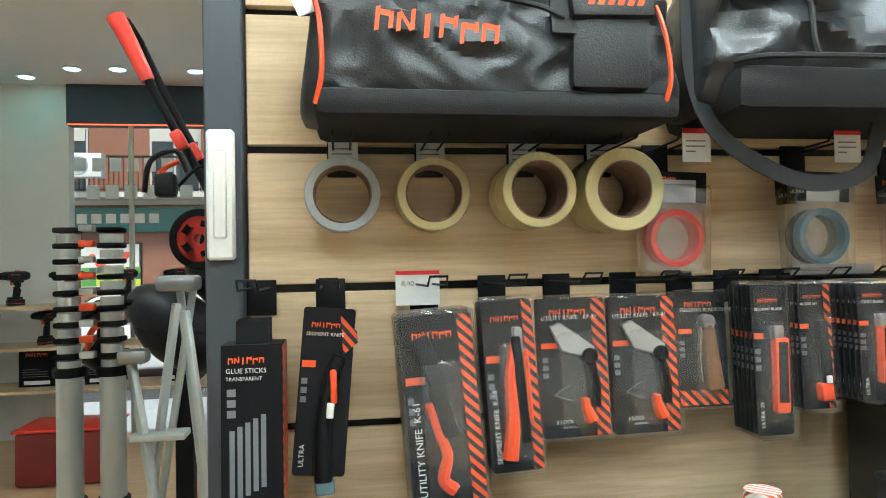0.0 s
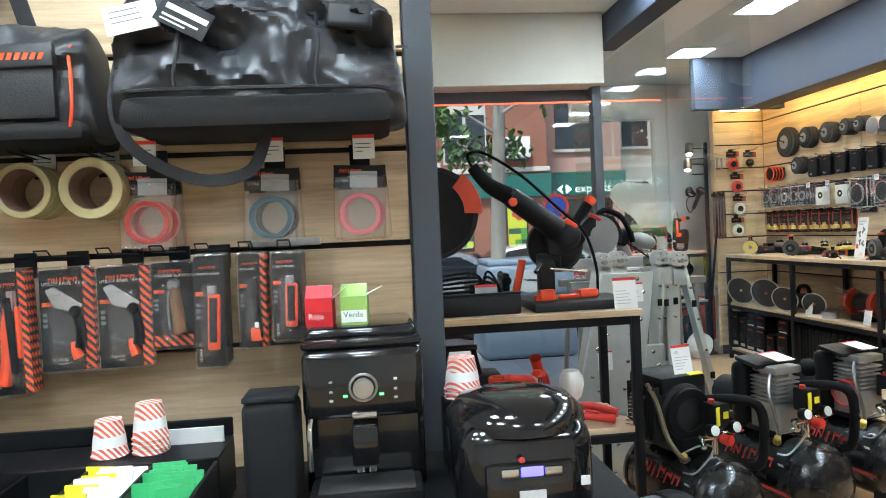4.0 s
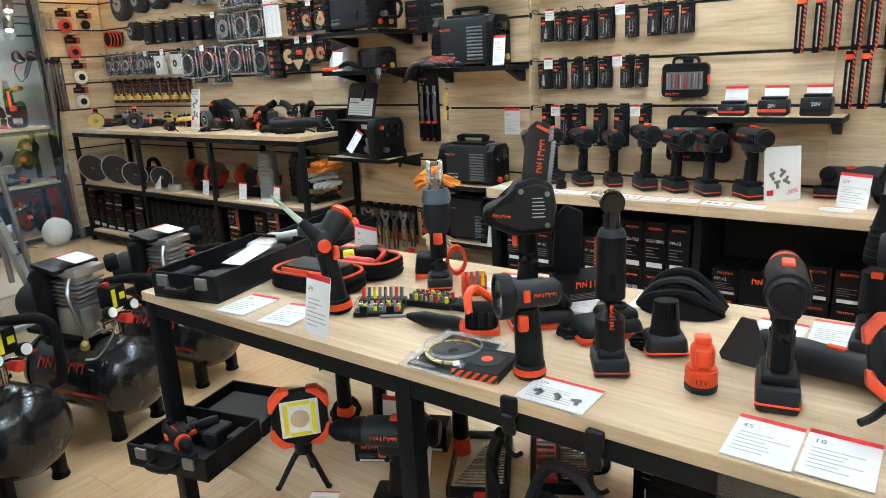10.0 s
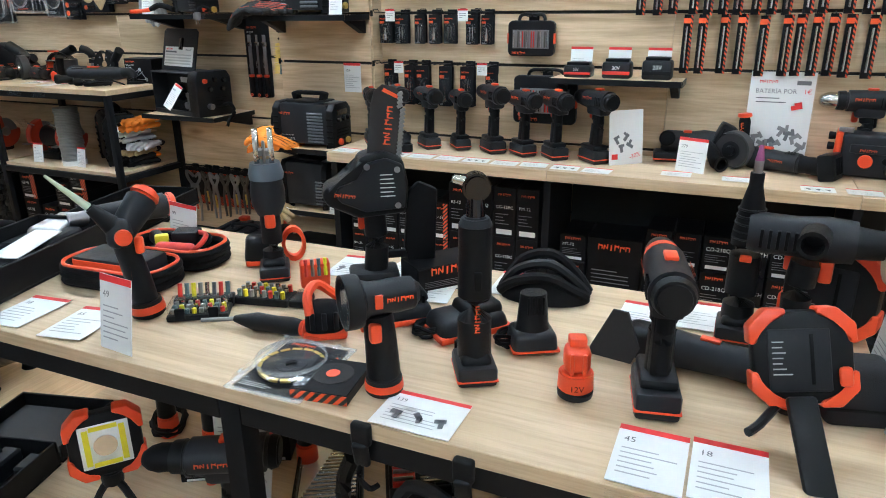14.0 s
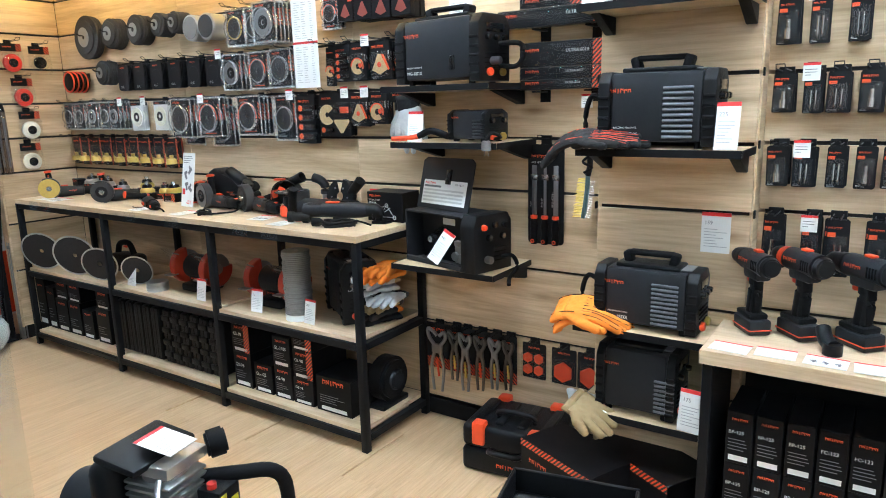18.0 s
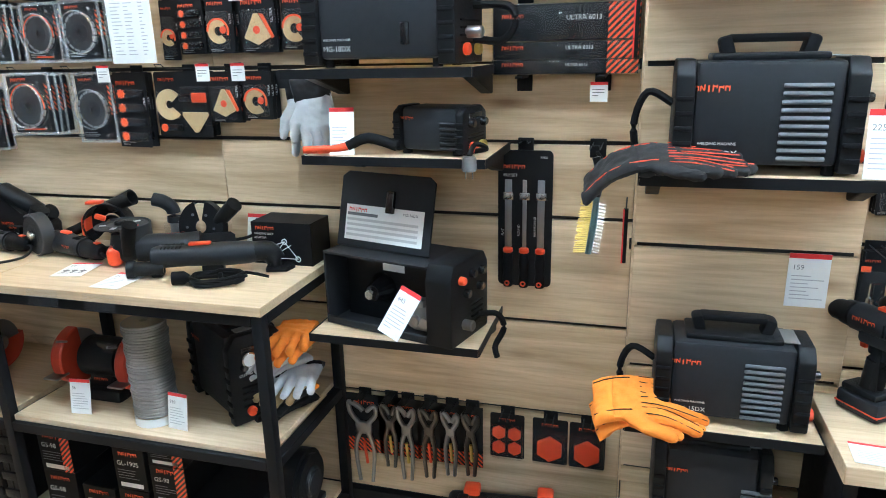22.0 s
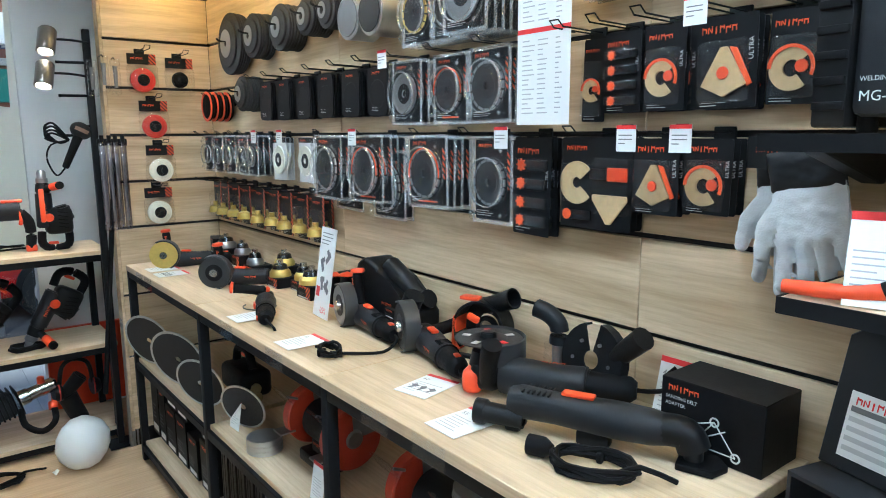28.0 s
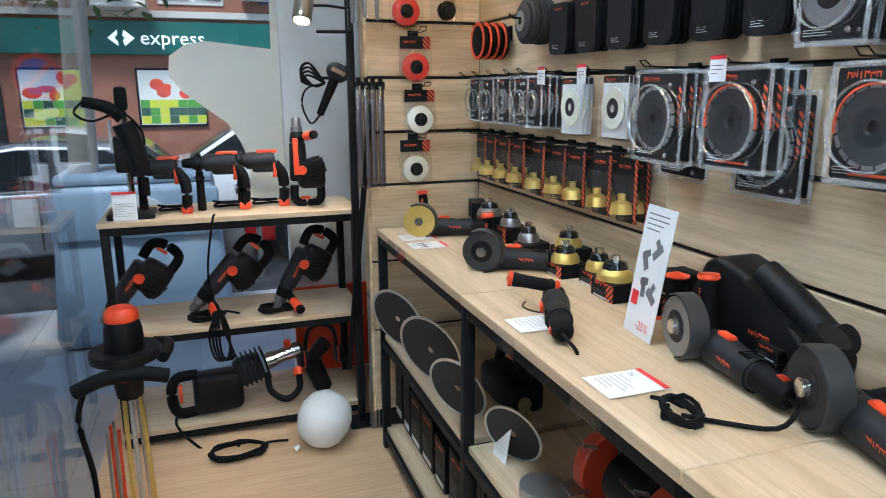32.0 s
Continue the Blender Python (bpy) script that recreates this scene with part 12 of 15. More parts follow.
card("price_card", "plain pale card standing behind the saw base", 0.085, 0.11, on_s(1.33, 1.835, ZT) @ rx(-12), "", 1, False, 4, M_TAPEG)
flat_card(1.38, SY0 + 0.005, ZT, 0.09, 0.022, 0, "", 4)

# middle shelf
ZM = 0.4825
cs = thing("tool_case", "black plastic tool case with a tall folding handle", "tool case", at(1.275, 2.06, ZM))
part("lower_shell", Sh().box((0, 0, 0.05), (0.34, 0.15, 0.1), 0.012), M_PLA, cs)
part("upper_shell", Sh().box((0, 0, 0.138), (0.335, 0.146, 0.07), 0.014), M_CHAR, cs)
part("handle", Sh().box((-0.05, -0.05, 0.225), (0.022, 0.025, 0.11), 0.006, (0, 12, 0)).box((0.07, -0.05, 0.225), (0.022, 0.025, 0.11), 0.006, (0, -12, 0)).box((0.01, -0.05, 0.276), (0.135, 0.026, 0.022), 0.006), M_PLA, cs)
for x in (-0.1, 0.1):
    part("latch", Sh().box((x, -0.0765, 0.105), (0.04, 0.008, 0.035), 0.003), M_CHAR, cs)
tr = thing("air_tool", "black air ratchet lying on a dark plastic tray", "air tool", at(1.24, 1.885, ZM))
part("tray", Sh().box((0, 0, 0.02), (0.24, 0.15, 0.04), 0.006), M_PLA, tr)
part("body", Sh().cyl((-0.08, -0.01, 0.075), (0.07, -0.01, 0.085), 0.026, 0.022, 18, 0.004), M_PLA, tr)
part("head", Sh().ball((-0.09, -0.01, 0.072), 0.032), M_RUB, tr)
part("orange_ring", Sh().ring((-0.058, -0.01, 0.076), (1, 0, 0.06), 0.0255, 0.029, 0.01), M_ORANGE, tr)
part("orange_ring", Sh().ring((0.074, -0.01, 0.085), (1, 0, 0.06), 0.018, 0.025, 0.012), M_ORANGE, tr)
part("inlet", Sh().cyl((0.08, -0.01, 0.086), (0.1, -0.01, 0.087), 0.009, n=12), M_BRASS, tr)
hs = thing("coiled_hose", "red spiral air hose standing on the shelf", "air hose", at(1.425, 1.95, ZM))
pts = [(0.042 * math.cos(a * 0.7854), 0.042 * math.sin(a * 0.7854), 0.006 + a * 0.0013) for a in range(0, 128)]
part("spiral", Sh().tube(pts, 0.0056, 6, 1), M_ORANGE, hs)
gn = thing("gauge_gun", "orange and black tyre gauge gun on the shelf", "air tool", at(1.40, 1.84, ZM))
part("gauge", Sh().cyl((0, 0.02, 0.045), (0.01, -0.05, 0.035), 0.03, 0.028, 22, 0.004), M_ORANGE, gn)
part("gauge_face", Sh().disc((0.011, -0.054, 0.0345), (0.13, -0.98, -0.14), 0.012, 0.006, 18), M_STEEL, gn)
part("rubber_collar", Sh().ring((-0.006, 0.01, 0.05), (0.13, -0.98, -0.14), 0.022, 0.034, 0.02), M_RUB, gn)


def spray_gun(x, y, turn, label):
    t = thing("spray_gun", label, "spray gun", at(x, y, ZM) @ rz(turn), "spray guns")
    part("cup", Sh().lathe([(0, 0), (0.04, 0), (0.043, 0.004), (0.043, 0.085), (0.046, 0.088), (0.046, 0.1), (0.042, 0.108), (0.02, 0.118), (0, 0.12)], Matrix(), 30), M_CHROME, t)
    part("yoke", Sh().tube([(-0.044, 0, 0.094), (-0.02, 0, 0.132), (0.02, 0, 0.132), (0.044, 0, 0.094)], 0.005, 6, 4), M_STEEL, t)
    part("stem", Sh().cyl((0, 0, 0.12), (0, 0, 0.155), 0.009, n=12), M_CHROME, t)
    part("gun_body", Sh().tube([(-0.05, 0, 0.185), (-0.01, 0, 0.176), (0.04, 0, 0.166), (0.06, -0.005, 0.12), (0.075, -0.01, 0.05)], [0.014, 0.017], 12, 4), M_RED, t)
    part("nozzle", Sh().cyl((-0.052, 0, 0.185), (-0.075, 0, 0.189), 0.016, 0.01, 16, 0.002), M_RED, t)
    part("trigger", Sh().tube([(0.0, 0, 0.165), (0.014, 0, 0.13), (0.034, 0, 0.10)], 0.005, 6, 4), M_RED, t)
    part("hose_tail", Sh().cyl((0.075, -0.01, 0.05), (0.08, -0.012, 0.026), 0.008, n=10), M_STEEL, t)
    return t


spray_gun(1.485, 1.87, 20, "red spray gun on a polished steel cup")
s2 = spray_gun(1.575, 1.95, 60, "tall red spray gun on a polished steel cup")
part("upper_body", Sh().tube([(0.0, 0, 0.16), (0.0, 0.01, 0.2), (-0.02, 0.01, 0.235)], [0.018, 0.022], 10, 4), M_RED, s2)
gl = thing("spray_gun", "red gravity spray gun lying with a white plastic cup", "spray gun", at(1.705, 1.92, ZM), "spray guns")
M_MILK = material("milky_plastic", (0.75, 0.75, 0.73), 0.3, 0.0, 0.03)
part("white_cup", Sh().lathe([(0, 0.13), (0.03, 0.125), (0.044, 0.10), (0.046, 0.07), (0.036, 0.03), (0.012, 0.008), (0.008, -0.02), (0, -0.02)], at(-0.015, 0.02, 0.055), 24), M_MILK, gl)
part("gun_body", Sh().tube([(-0.02, 0.01, 0.04), (0.04, -0.01, 0.05), (0.09, -0.03, 0.038), (0.13, -0.06, 0.03)], [0.016, 0.016], 10, 4), M_RED, gl)
part("hose_tail", Sh().cyl((0.13, -0.06, 0.03), (0.16, -0.075, 0.028), 0.008, n=10), M_STEEL, gl)
part("nozzle", Sh().cyl((-0.02, 0.01, 0.04), (-0.06, 0.0, 0.034), 0.016, 0.01, 14), M_BRASS, gl)
g2 = thing("blow_gun", "red blow gun lying on the shelf", "air tool", at(1.72, 1.84, ZM))
part("gun_body", Sh().tube([(-0.06, 0.02, 0.03), (0.0, 0.0, 0.032), (0.06, -0.025, 0.026), (0.085, -0.03, 0.022)], [0.014, 0.016], 10, 4), M_RED, g2)
part("trigger", Sh().box((0.01, -0.01, 0.05), (0.05, 0.012, 0.008), 0.003, (0, 8, -20)), M_RED, g2)
part("nozzle", Sh().cyl((-0.06, 0.02, 0.03), (-0.075, -0.02, 0.012), 0.006, 0.003, 10), M_STEEL, g2)
part("black_cap", Sh().cyl((-0.1, 0.05, 0.03), (-0.07, 0.05, 0.03), 0.026, 0.026, 16, 0.003), M_RUB, g2)
for x, w in ((1.40, 0.075), (1.52, 0.12)):
    flat_card(x, SY0 + 0.004, ZM, w, 0.05, 0, "", 5)
# low shelf
ZL = 0.0975
for x, w, h in ((1.17, 0.2, 0.31), (1.43, 0.26, 0.29)):
    t = thing("tool_carton", "large dark carton on the low rack shelf", "carton", at(x, 2.0, ZL), "rack cartons")
    part("carton", Sh().span(-w / 2, w / 2, -0.12, 0.12, 0, h, 0.002), M_BOX, t)
    part("tape_line", Sh().span(-w / 2 + 0.003, w / 2 - 0.003, -0.02, 0.02, h + 0.0003, h + 0.001), M_CHAR, t)
    logo(t, on_s(0, -0.121, h * 0.8), w * 0.5)
rh = thing("coiled_hose", "red spiral hose lying across the floor", "air hose", at(0, 0, 0))
pts = []
for a in range(0, 260):
    u = a / 260
    c0 = Vector((1.36 + 0.5 * u, 1.62 + 0.10 * u, 0.16 + 0.03 * u))
    pts.append(tuple(c0 + Vector((0, 0.034 * math.cos(a * 0.7854), 0.034 * math.sin(a * 0.7854)))))
part("spiral", Sh().tube(pts, 0.0062, 5, 1), M_RED, rh)
hb = thing("carton", "low dark carton on the floor before the rack", "carton", at(1.6, 1.665, 0))
part("body", Sh().span(-0.27, 0.27, -0.07, 0.07, 0, 0.115, 0.002).move(rz(10)), M_BOX, hb)

# vacuum in front of the rack
M_VGREY = material("slate_grey_drum", (0.12, 0.122, 0.135), 0.42, 0.0, 0.08, 20)
vc = thing("vacuum_cleaner", "slate-grey drum vacuum lying with a black cable", "vacuum cleaner", at(1.86, 1.47, 0.0) @ rz(12))
RM = at(-0.40, 0, 0.215) @ ry(90)
part("drum", Sh().lathe([(0, 0), (0.11, 0), (0.13, 0.02), (0.14, 0.1), (0.14, 0.36), (0, 0.36)], RM, 40), M_VGREY, vc)
part("end_ring", Sh().lathe([(0.14, 0.361), (0.148, 0.365), (0.15, 0.42), (0.14, 0.45), (0.1, 0.46), (0, 0.46)], RM, 40), M_PLA, vc)
part("recess", Sh().box((-0.30, -0.02, 0.335), (0.17, 0.11, 0.05), 0.03, seg=3), M_RUB, vc)
part("grip", Sh().cyl((-0.38, -0.03, 0.365), (-0.22, -0.02, 0.372), 0.016, n=16, bev=0.003), M_RUB, vc)
s = Sh()
for i in range(4):
    s.ring((-0.35 + 0.035 * i, -0.028, 0.3665), (1, 0.06, 0.04), 0.0155, 0.0168, 0.004)
part("grip_lines", s, M_TAPEG, vc)
for k in range(4):
    part("mains_cable", Sh().tube([(-0.4 + 0.01 * k, -0.06, 0.33 + 0.008 * k), (-0.37, 0.03, 0.372 + 0.007 * k), (-0.27, 0.09, 0.36 + 0.006 * k), (-0.15, 0.06, 0.358)], 0.0052, 6, 5), M_RUB, vc)
part("steel_plate", Sh().box((-0.41, 0.02, 0.25), (0.012, 0.12, 0.12), 0.003), M_ALU, vc)
for x in (-0.3, -0.05):
    for y in (-0.09, 0.09):
        part("wheel", Sh().disc((x, y, 0.045), (0, 1, 0), 0.045, 0.03, 20), M_RUB, vc)
    part("axle_block", Sh().box((x, 0, 0.075), (0.05, 0.2, 0.04), 0.008), M_PLA, vc)


# ---- compressors ----
def compressor(x, y, label, style, turn=0.0, price=""):
    """Tank along local y, the front cap at -y."""
    t = thing("air_compressor", label, "air compressor", at(x, y, 0) @ rz(turn), "air compressors")
    r = 0.145
    zc = 0.215
    part("tank", Sh().lathe([(0, -0.02), (0.05, -0.016), (0.10, 0.002), (0.13, 0.03), (r, 0.07), (r, 0.45), (0.13, 0.49), (0.1, 0.518), (0.05, 0.536), (0, 0.54)], at(0, 0, zc) @ rx(-90), 40), M_GLOSSY, t)
    part("weld_seam", Sh().ring((0, 0.075, zc), (0, 1, 0), r - 0.002, r + 0.0025, 0.006, 40).ring((0, 0.445, zc), (0, 1, 0), r - 0.002, r + 0.0025, 0.006, 40), M_GLOSSY, t)
    part("rating_plate", Sh().box((0.03, 0.0135, zc + 0.075), (0.075, 0.004, 0.036), 0.001, (-34, 0, 0)), M_STEEL, t)
    for px, py in ((-0.09, 0.09), (0.09, 0.09), (-0.09, 0.42), (0.09, 0.42)):
        leg = part("leg", Sh().box((px, py, 0.07), (0.03, 0.05, 0.1), 0.006), M_PLA, t)
        part("rubber_foot", Sh().cyl((px, py, 0.0), (px, py, 0.022), 0.03, 0.024, 16, 0.003), M_RUB, leg)
    # printed mark on the flank
    for k, w in ((0, 0.2),):
        a = 62
        m = at(-math.sin(radians(a)) * (r + 0.0018), 0.27, zc + math.cos(radians(a)) * (r + 0.0018)) @ rz(-90) @ rx(90 - (90 - a) * 1.0)
        logo(t, m, 0.24, M_LOGOR)
        a = 100
        part("red_stripe", Sh().box((-math.sin(radians(a)) * (r + 0.001), 0.22, zc + math.cos(radians(a)) * (r + 0.001)), (0.002, 0.3, 0.012)), M_LOGOR, t)
        a = 62
        part("white_mark", Sh().box((-math.sin(radians(a)) * (r + 0.0012), 0.115, zc + math.cos(radians(a)) * (r + 0.0012)), (0.002, 0.022, 0.018), 0, (0, -28, 0)), M_WPRINT, t)
    # pressure switch, gauges, regulator
    part("manifold", Sh().cyl((-0.06, 0.12, 0.435), (0.075, 0.12, 0.435), 0.013, n=14, bev=0.002).cyl((0.0, 0.12, 0.375), (0.0, 0.12, 0.45), 0.014, n=12), M_CHROME, t)
    sw = part("pressure_switch", Sh().box((0.02, 0.13, 0.51), (0.07, 0.065, 0.085), 0.006), M_PLA, t)
    part("yellow_label", Sh().box((-0.0015, 0.0965, 0.51), (0.016, 0.002, 0.066)).box((0.033, 0.0965, 0.512), (0.022, 0.002, 0.024)), M_YEL, sw)
    part("red_button", Sh().cyl((0.0, 0.13, 0.553), (0.0, 0.13, 0.566), 0.011, n=14), M_RED, sw)
    for gx in (-0.035, 0.06):
        g = part("gauge", Sh().cyl((gx, 0.105, 0.465), (gx, 0.075, 0.472), 0.022, n=22, bev=0.003), M_PLA, t)
        part("gauge_face", Sh().disc((gx, 0.0735, 0.4725), (0, -0.97, 0.23), 0.018, 0.002, 20), M_CARD, g)
        part("gauge_stem", Sh().cyl((gx, 0.115, 0.44), (gx, 0.1, 0.462), 0.006, n=10), M_BRASS, g)
    part("red_knob", Sh().cyl((0.02, 0.105, 0.43), (0.025, 0.065, 0.43), 0.017, 0.019, 16, 0.003), M_RED, t)
    part("outlet_valve", Sh().cyl((-0.055, 0.12, 0.43), (-0.075, 0.085, 0.415), 0.012, 0.009, 12, 0.002), M_CHROME, t)
    part("red_lever", Sh().box((0.085, 0.1, 0.445), (0.045, 0.012, 0.006), 0.002, (0, -18, -20)), M_RED, t)
    part("safety_valve", Sh().cyl((-0.11, 0.15, 0.36), (-0.125, 0.13, 0.385), 0.016, 0.012, 8, 0.002), M_BRASS, t)
    part("thin_pipe", Sh().tube([(-0.11, 0.15, 0.385), (-0.07, 0.1, 0.42), (-0.03, 0.09, 0.40), (-0.1, 0.1, 0.33), (-0.14, 0.12, 0.33)], 0.0035, 6, 5), M_STEEL, t)
    part("carry_handle", Sh().tube([(0.04, 0.2, 0.545), (0.06, 0.1, 0.565), (0.10, 0.035, 0.56), (0.125, 0.02, 0.50), (0.125, 0.03, 0.36), (0.105, 0.06, 0.33)], 0.017, 12, 5), M_RUB, t)
    if style == "direct":
        part("motor_cover", Sh().lathe([(0, 0), (0.07, 0), (0.105, 0.02), (0.115, 0.06), (0.115, 0.2), (0.1, 0.22), (0, 0.22)], at(-0.04, 0.2, 0.5) @ rx(-90), 32), M_CHAR, t)
        part("cover_front", Sh().ring((-0.04, 0.2, 0.5), (0, 1, 0), 0.06, 0.095, 0.02, 32), M_PLA, t)
        for i in range(6):
            part("cover_rib", Sh().box((-0.04, 0.25 + 0.03 * i, 0.5), (0.236, 0.007, 0.2), 0.003), M_CHAR, t)
        part("head_block", Sh().box((-0.03, 0.33, 0.6), (0.2, 0.2, 0.07), 0.016), M_PLA, t)
        part("yellow_label", Sh().box((0.02, 0.235, 0.6375), (0.06, 0.03, 0.0025), 0, (6, 0, 0)), M_YEL, t)
        part("copper_pipe", Sh().tube([(-0.14, 0.3, 0.6), (-0.165, 0.22, 0.56), (-0.165, 0.16, 0.44), (-0.14, 0.12, 0.38), (-0.1, 0.14, 0.365)], 0.009, 8, 5), material("dull_bronze_pipe", (0.16, 0.13, 0.08), 0.4, 0.8), t)
        part("saddle", Sh().box((-0.03, 0.3, 0.39), (0.13, 0.26, 0.06), 0.01), M_PLA, t)
        s = Sh()
        for i in range(9):
            s.ring((-0.19 - 0.006 * i, 0.29 - 0.004 * i, 0.57 - 0.012 * i), (0.4, 0.2, 1), 0.026, 0.029, 0.003, 18)
        part("wire_cage", s, M_CHROME, t)
        px = (-0.02, 0.245, 0.638)
    else:
        part("crank_case", Sh().box((-0.02, 0.24, 0.43), (0.13, 0.13, 0.12), 0.014), M_ALU, t)
        for i in range(6):
            part("cooling_fin", Sh().box((-0.02, 0.24, 0.5 + 0.016 * i), (0.12, 0.13, 0.008), 0.003), M_ALU, t)
        part("cylinder", Sh().cyl((-0.02, 0.24, 0.48), (-0.02, 0.24, 0.6), 0.05, n=20), M_STEEL, t)
        part("cylinder_head", Sh().box((-0.01, 0.24, 0.612), (0.13, 0.12, 0.03), 0.008), M_ALU, t)
        part("fan_cover", Sh().box((-0.02, 0.345, 0.5), (0.2, 0.07, 0.26), 0.03, seg=3).box((-0.02, 0.29, 0.635), (0.19, 0.12, 0.02), 0.008, (10, 0, 0)), M_PLA, t)
        part("motor", Sh().cyl((-0.02, 0.38, 0.47), (-0.02, 0.52, 0.47), 0.075, 0.07, 28, 0.008), M_CHAR, t)
        part("air_filter", Sh().cyl((0.07, 0.2, 0.61), (0.105, 0.17, 0.615), 0.034, 0.034, 20, 0.006), M_RUB, t)
        part("copper_pipe", Sh().tube([(-0.08, 0.2, 0.6), (-0.13, 0.16, 0.55), (-0.12, 0.13, 0.42), (-0.1, 0.15, 0.37)], 0.007, 8, 5), M_STEEL, t)
        part("saddle", Sh().box((-0.02, 0.33, 0.378), (0.14, 0.3, 0.02), 0.004), M_PLA, t)
        px = (-0.02, 0.25, 0.648)
    if style == "direct":
        card("price_card", "white price card with red band standing on the compressor", 0.085, 0.105, at(x, y, 0) @ rz(turn) @ at(px[0] - 0.04, px[1], px[2]) @ FACE_S @ rx(-12), price, 5, False, 6)
    else:
        card("price_card", "white price card with red band lying on the compressor", 0.085, 0.105, at(x, y, 0) @ rz(turn) @ at(px[0] - 0.04, px[1] - 0.07, px[2] + 0.004) @ rx(8), price, 5, False, 6)
    return t


M_GLOSSY = material("black_enamel_tank", (0.012, 0.012, 0.013), 0.26, 0.0, 0.15, 15, 0.05, 300, coat=0.3)
M_LOGOR = material("red_tank_print", (0.5, 0.03, 0.02), 0.5)
compressor(2.17, 1.63, "black direct-drive air compressor with red logo and yellow labels", "direct", 14, "350")
compressor(2.58, 1.73, "black air compressor with alloy cylinder, red logo, yellow labels", "belt", 13)
c3 = compressor(3.0, 1.83, "smaller black air compressor with alloy cylinder and red logo", "belt", 12)
part("red_strap", Sh().ring((-0.09, 0.24, 0.47), (1, 0.2, 0), 0.05, 0.054, 0.012).ring((-0.05, 0.24, 0.47), (1, 0.2, 0), 0.05, 0.054, 0.012), M_RED, c3)

# ---- folding ladder ----
ld = thing("folding_ladder", "satin aluminium multi-position ladder with perforated platform plates", "ladder")
A = M_ALUP


def plate(poly, y, n, lean):
    m = at(0, y, 0) @ rx(lean)
    o = part("platform_plate", Sh().prism(poly, 0.022, m, 0.003), A, ld)
    (x0, z0), (x1, z1), (x2, z2), (x3, z3) = poly
    s = Sh()
    for i in range(n):
        u = (i + 0.5) / n
        for k in (0.16, 0.84) if i % 2 else (0.3, 0.7):
            xa = x0 + (x3 - x0) * u + ((x1 + (x2 - x1) * u) - (x0 + (x3 - x0) * u)) * k
            za = z0 + (z3 - z0) * u
            p = m @ Vector((xa, -0.0125, za))
            s.lathe([(0, 0.004), (0.006, 0.003), (0.010, 0.0), (0.0, 0.0)], Matrix.Translation(p) @ rx(90), 12)
    part("rivet", s, M_CHROME, o)
    return o


plate([(2.045, 0.97), (2.30, 0.97), (2.15, 0.01), (1.80, 0.01)], 2.52, 15, -4)
plate([(2.16, 0.62), (2.34, 0.62), (2.36, 0.01), (2.10, 0.01)], 2.62, 9, 3)
for xa, za, xb, yb in ((2.06, 1.0, 1.84, 2.56), (2.14, 1.0, 1.98, 2.70), (2.36, 0.99, 2.26, 2.60), (2.43, 0.99, 2.44, 2.72), (2.48, 0.97, 2.70, 2.66), (2.40, 0.98, 2.36, 2.82)):
    a, b = Vector((xa, 2.66, za)), Vector((xb, yb, 0.012))
    d = b - a
    m = Matrix.Translation((a + b) / 2) @ d.to_track_quat("Z", "Y").to_matrix().to_4x4()
    rl = part("rail", Sh().box((0, 0, 0), (0.064, 0.026, d.length), 0.004).move(m), A, ld)
    s = Sh()
    for i in range(6):
        q = a + d * (0.1 + 0.16 * i)
        s.cyl(q + Vector((0, -0.04, 0)), q + Vector((0, 0.04, 0)), 0.0055, n=10)
    part("rivet", s, M_CHROME, rl)
    part("rubber_foot", Sh().box(tuple(b + Vector((0, 0, 0.012))), (0.07, 0.04, 0.024), 0.005), M_RUB, rl)
    for u in (0.18, 0.55):
        q = a + d * u
        part("rung_end", Sh().box(tuple(q + Vector((0, -0.036, 0))), (0.024, 0.006, 0.034), 0.004), M_RUB, rl)
for x, z in ((2.075, 1.02), (2.155, 1.025), (2.375, 1.02), (2.455, 1.01)):
    h = part("hinge_plate", Sh().disc((x, 2.63, z), (0, 1, 0), 0.046, 0.008, 32).disc((x, 2.69, z), (0, 1, 0), 0.046, 0.008, 32).box((x, 2.63, z - 0.07), (0.07, 0.008, 0.1), 0.003), A, ld)
    part("hinge_bolt", Sh().cyl((x, 2.60, z), (x, 2.72, z), 0.012, n=12), M_STEEL, h)
    s = Sh()
    for k in range(6):
        a = k * math.pi / 3
        s.cyl((x + 0.03 * math.cos(a), 2.622, z + 0.03 * math.sin(a)), (x + 0.03 * math.cos(a), 2.63, z + 0.03 * math.sin(a)), 0.004, n=8)
    part("rivet", s, M_CHROME, h)
for z, x0, x1 in ((0.8, 2.08, 2.46), (0.5, 2.02, 2.52), (0.22, 1.95, 2.60)):
    part("rung", Sh().box(((x0 + x1) / 2, 2.70, z), (x1 - x0, 0.03, 0.03), 0.006), A, ld)
for x, z in ((2.17, 0.83), (2.0, 0.52)):
    card("price_card", "small price card with red band hung on the ladder", 0.07, 0.09, on_s(x, 2.506 + 0.0699 * z, z) @ rx(-4), "", 5, False, 9)

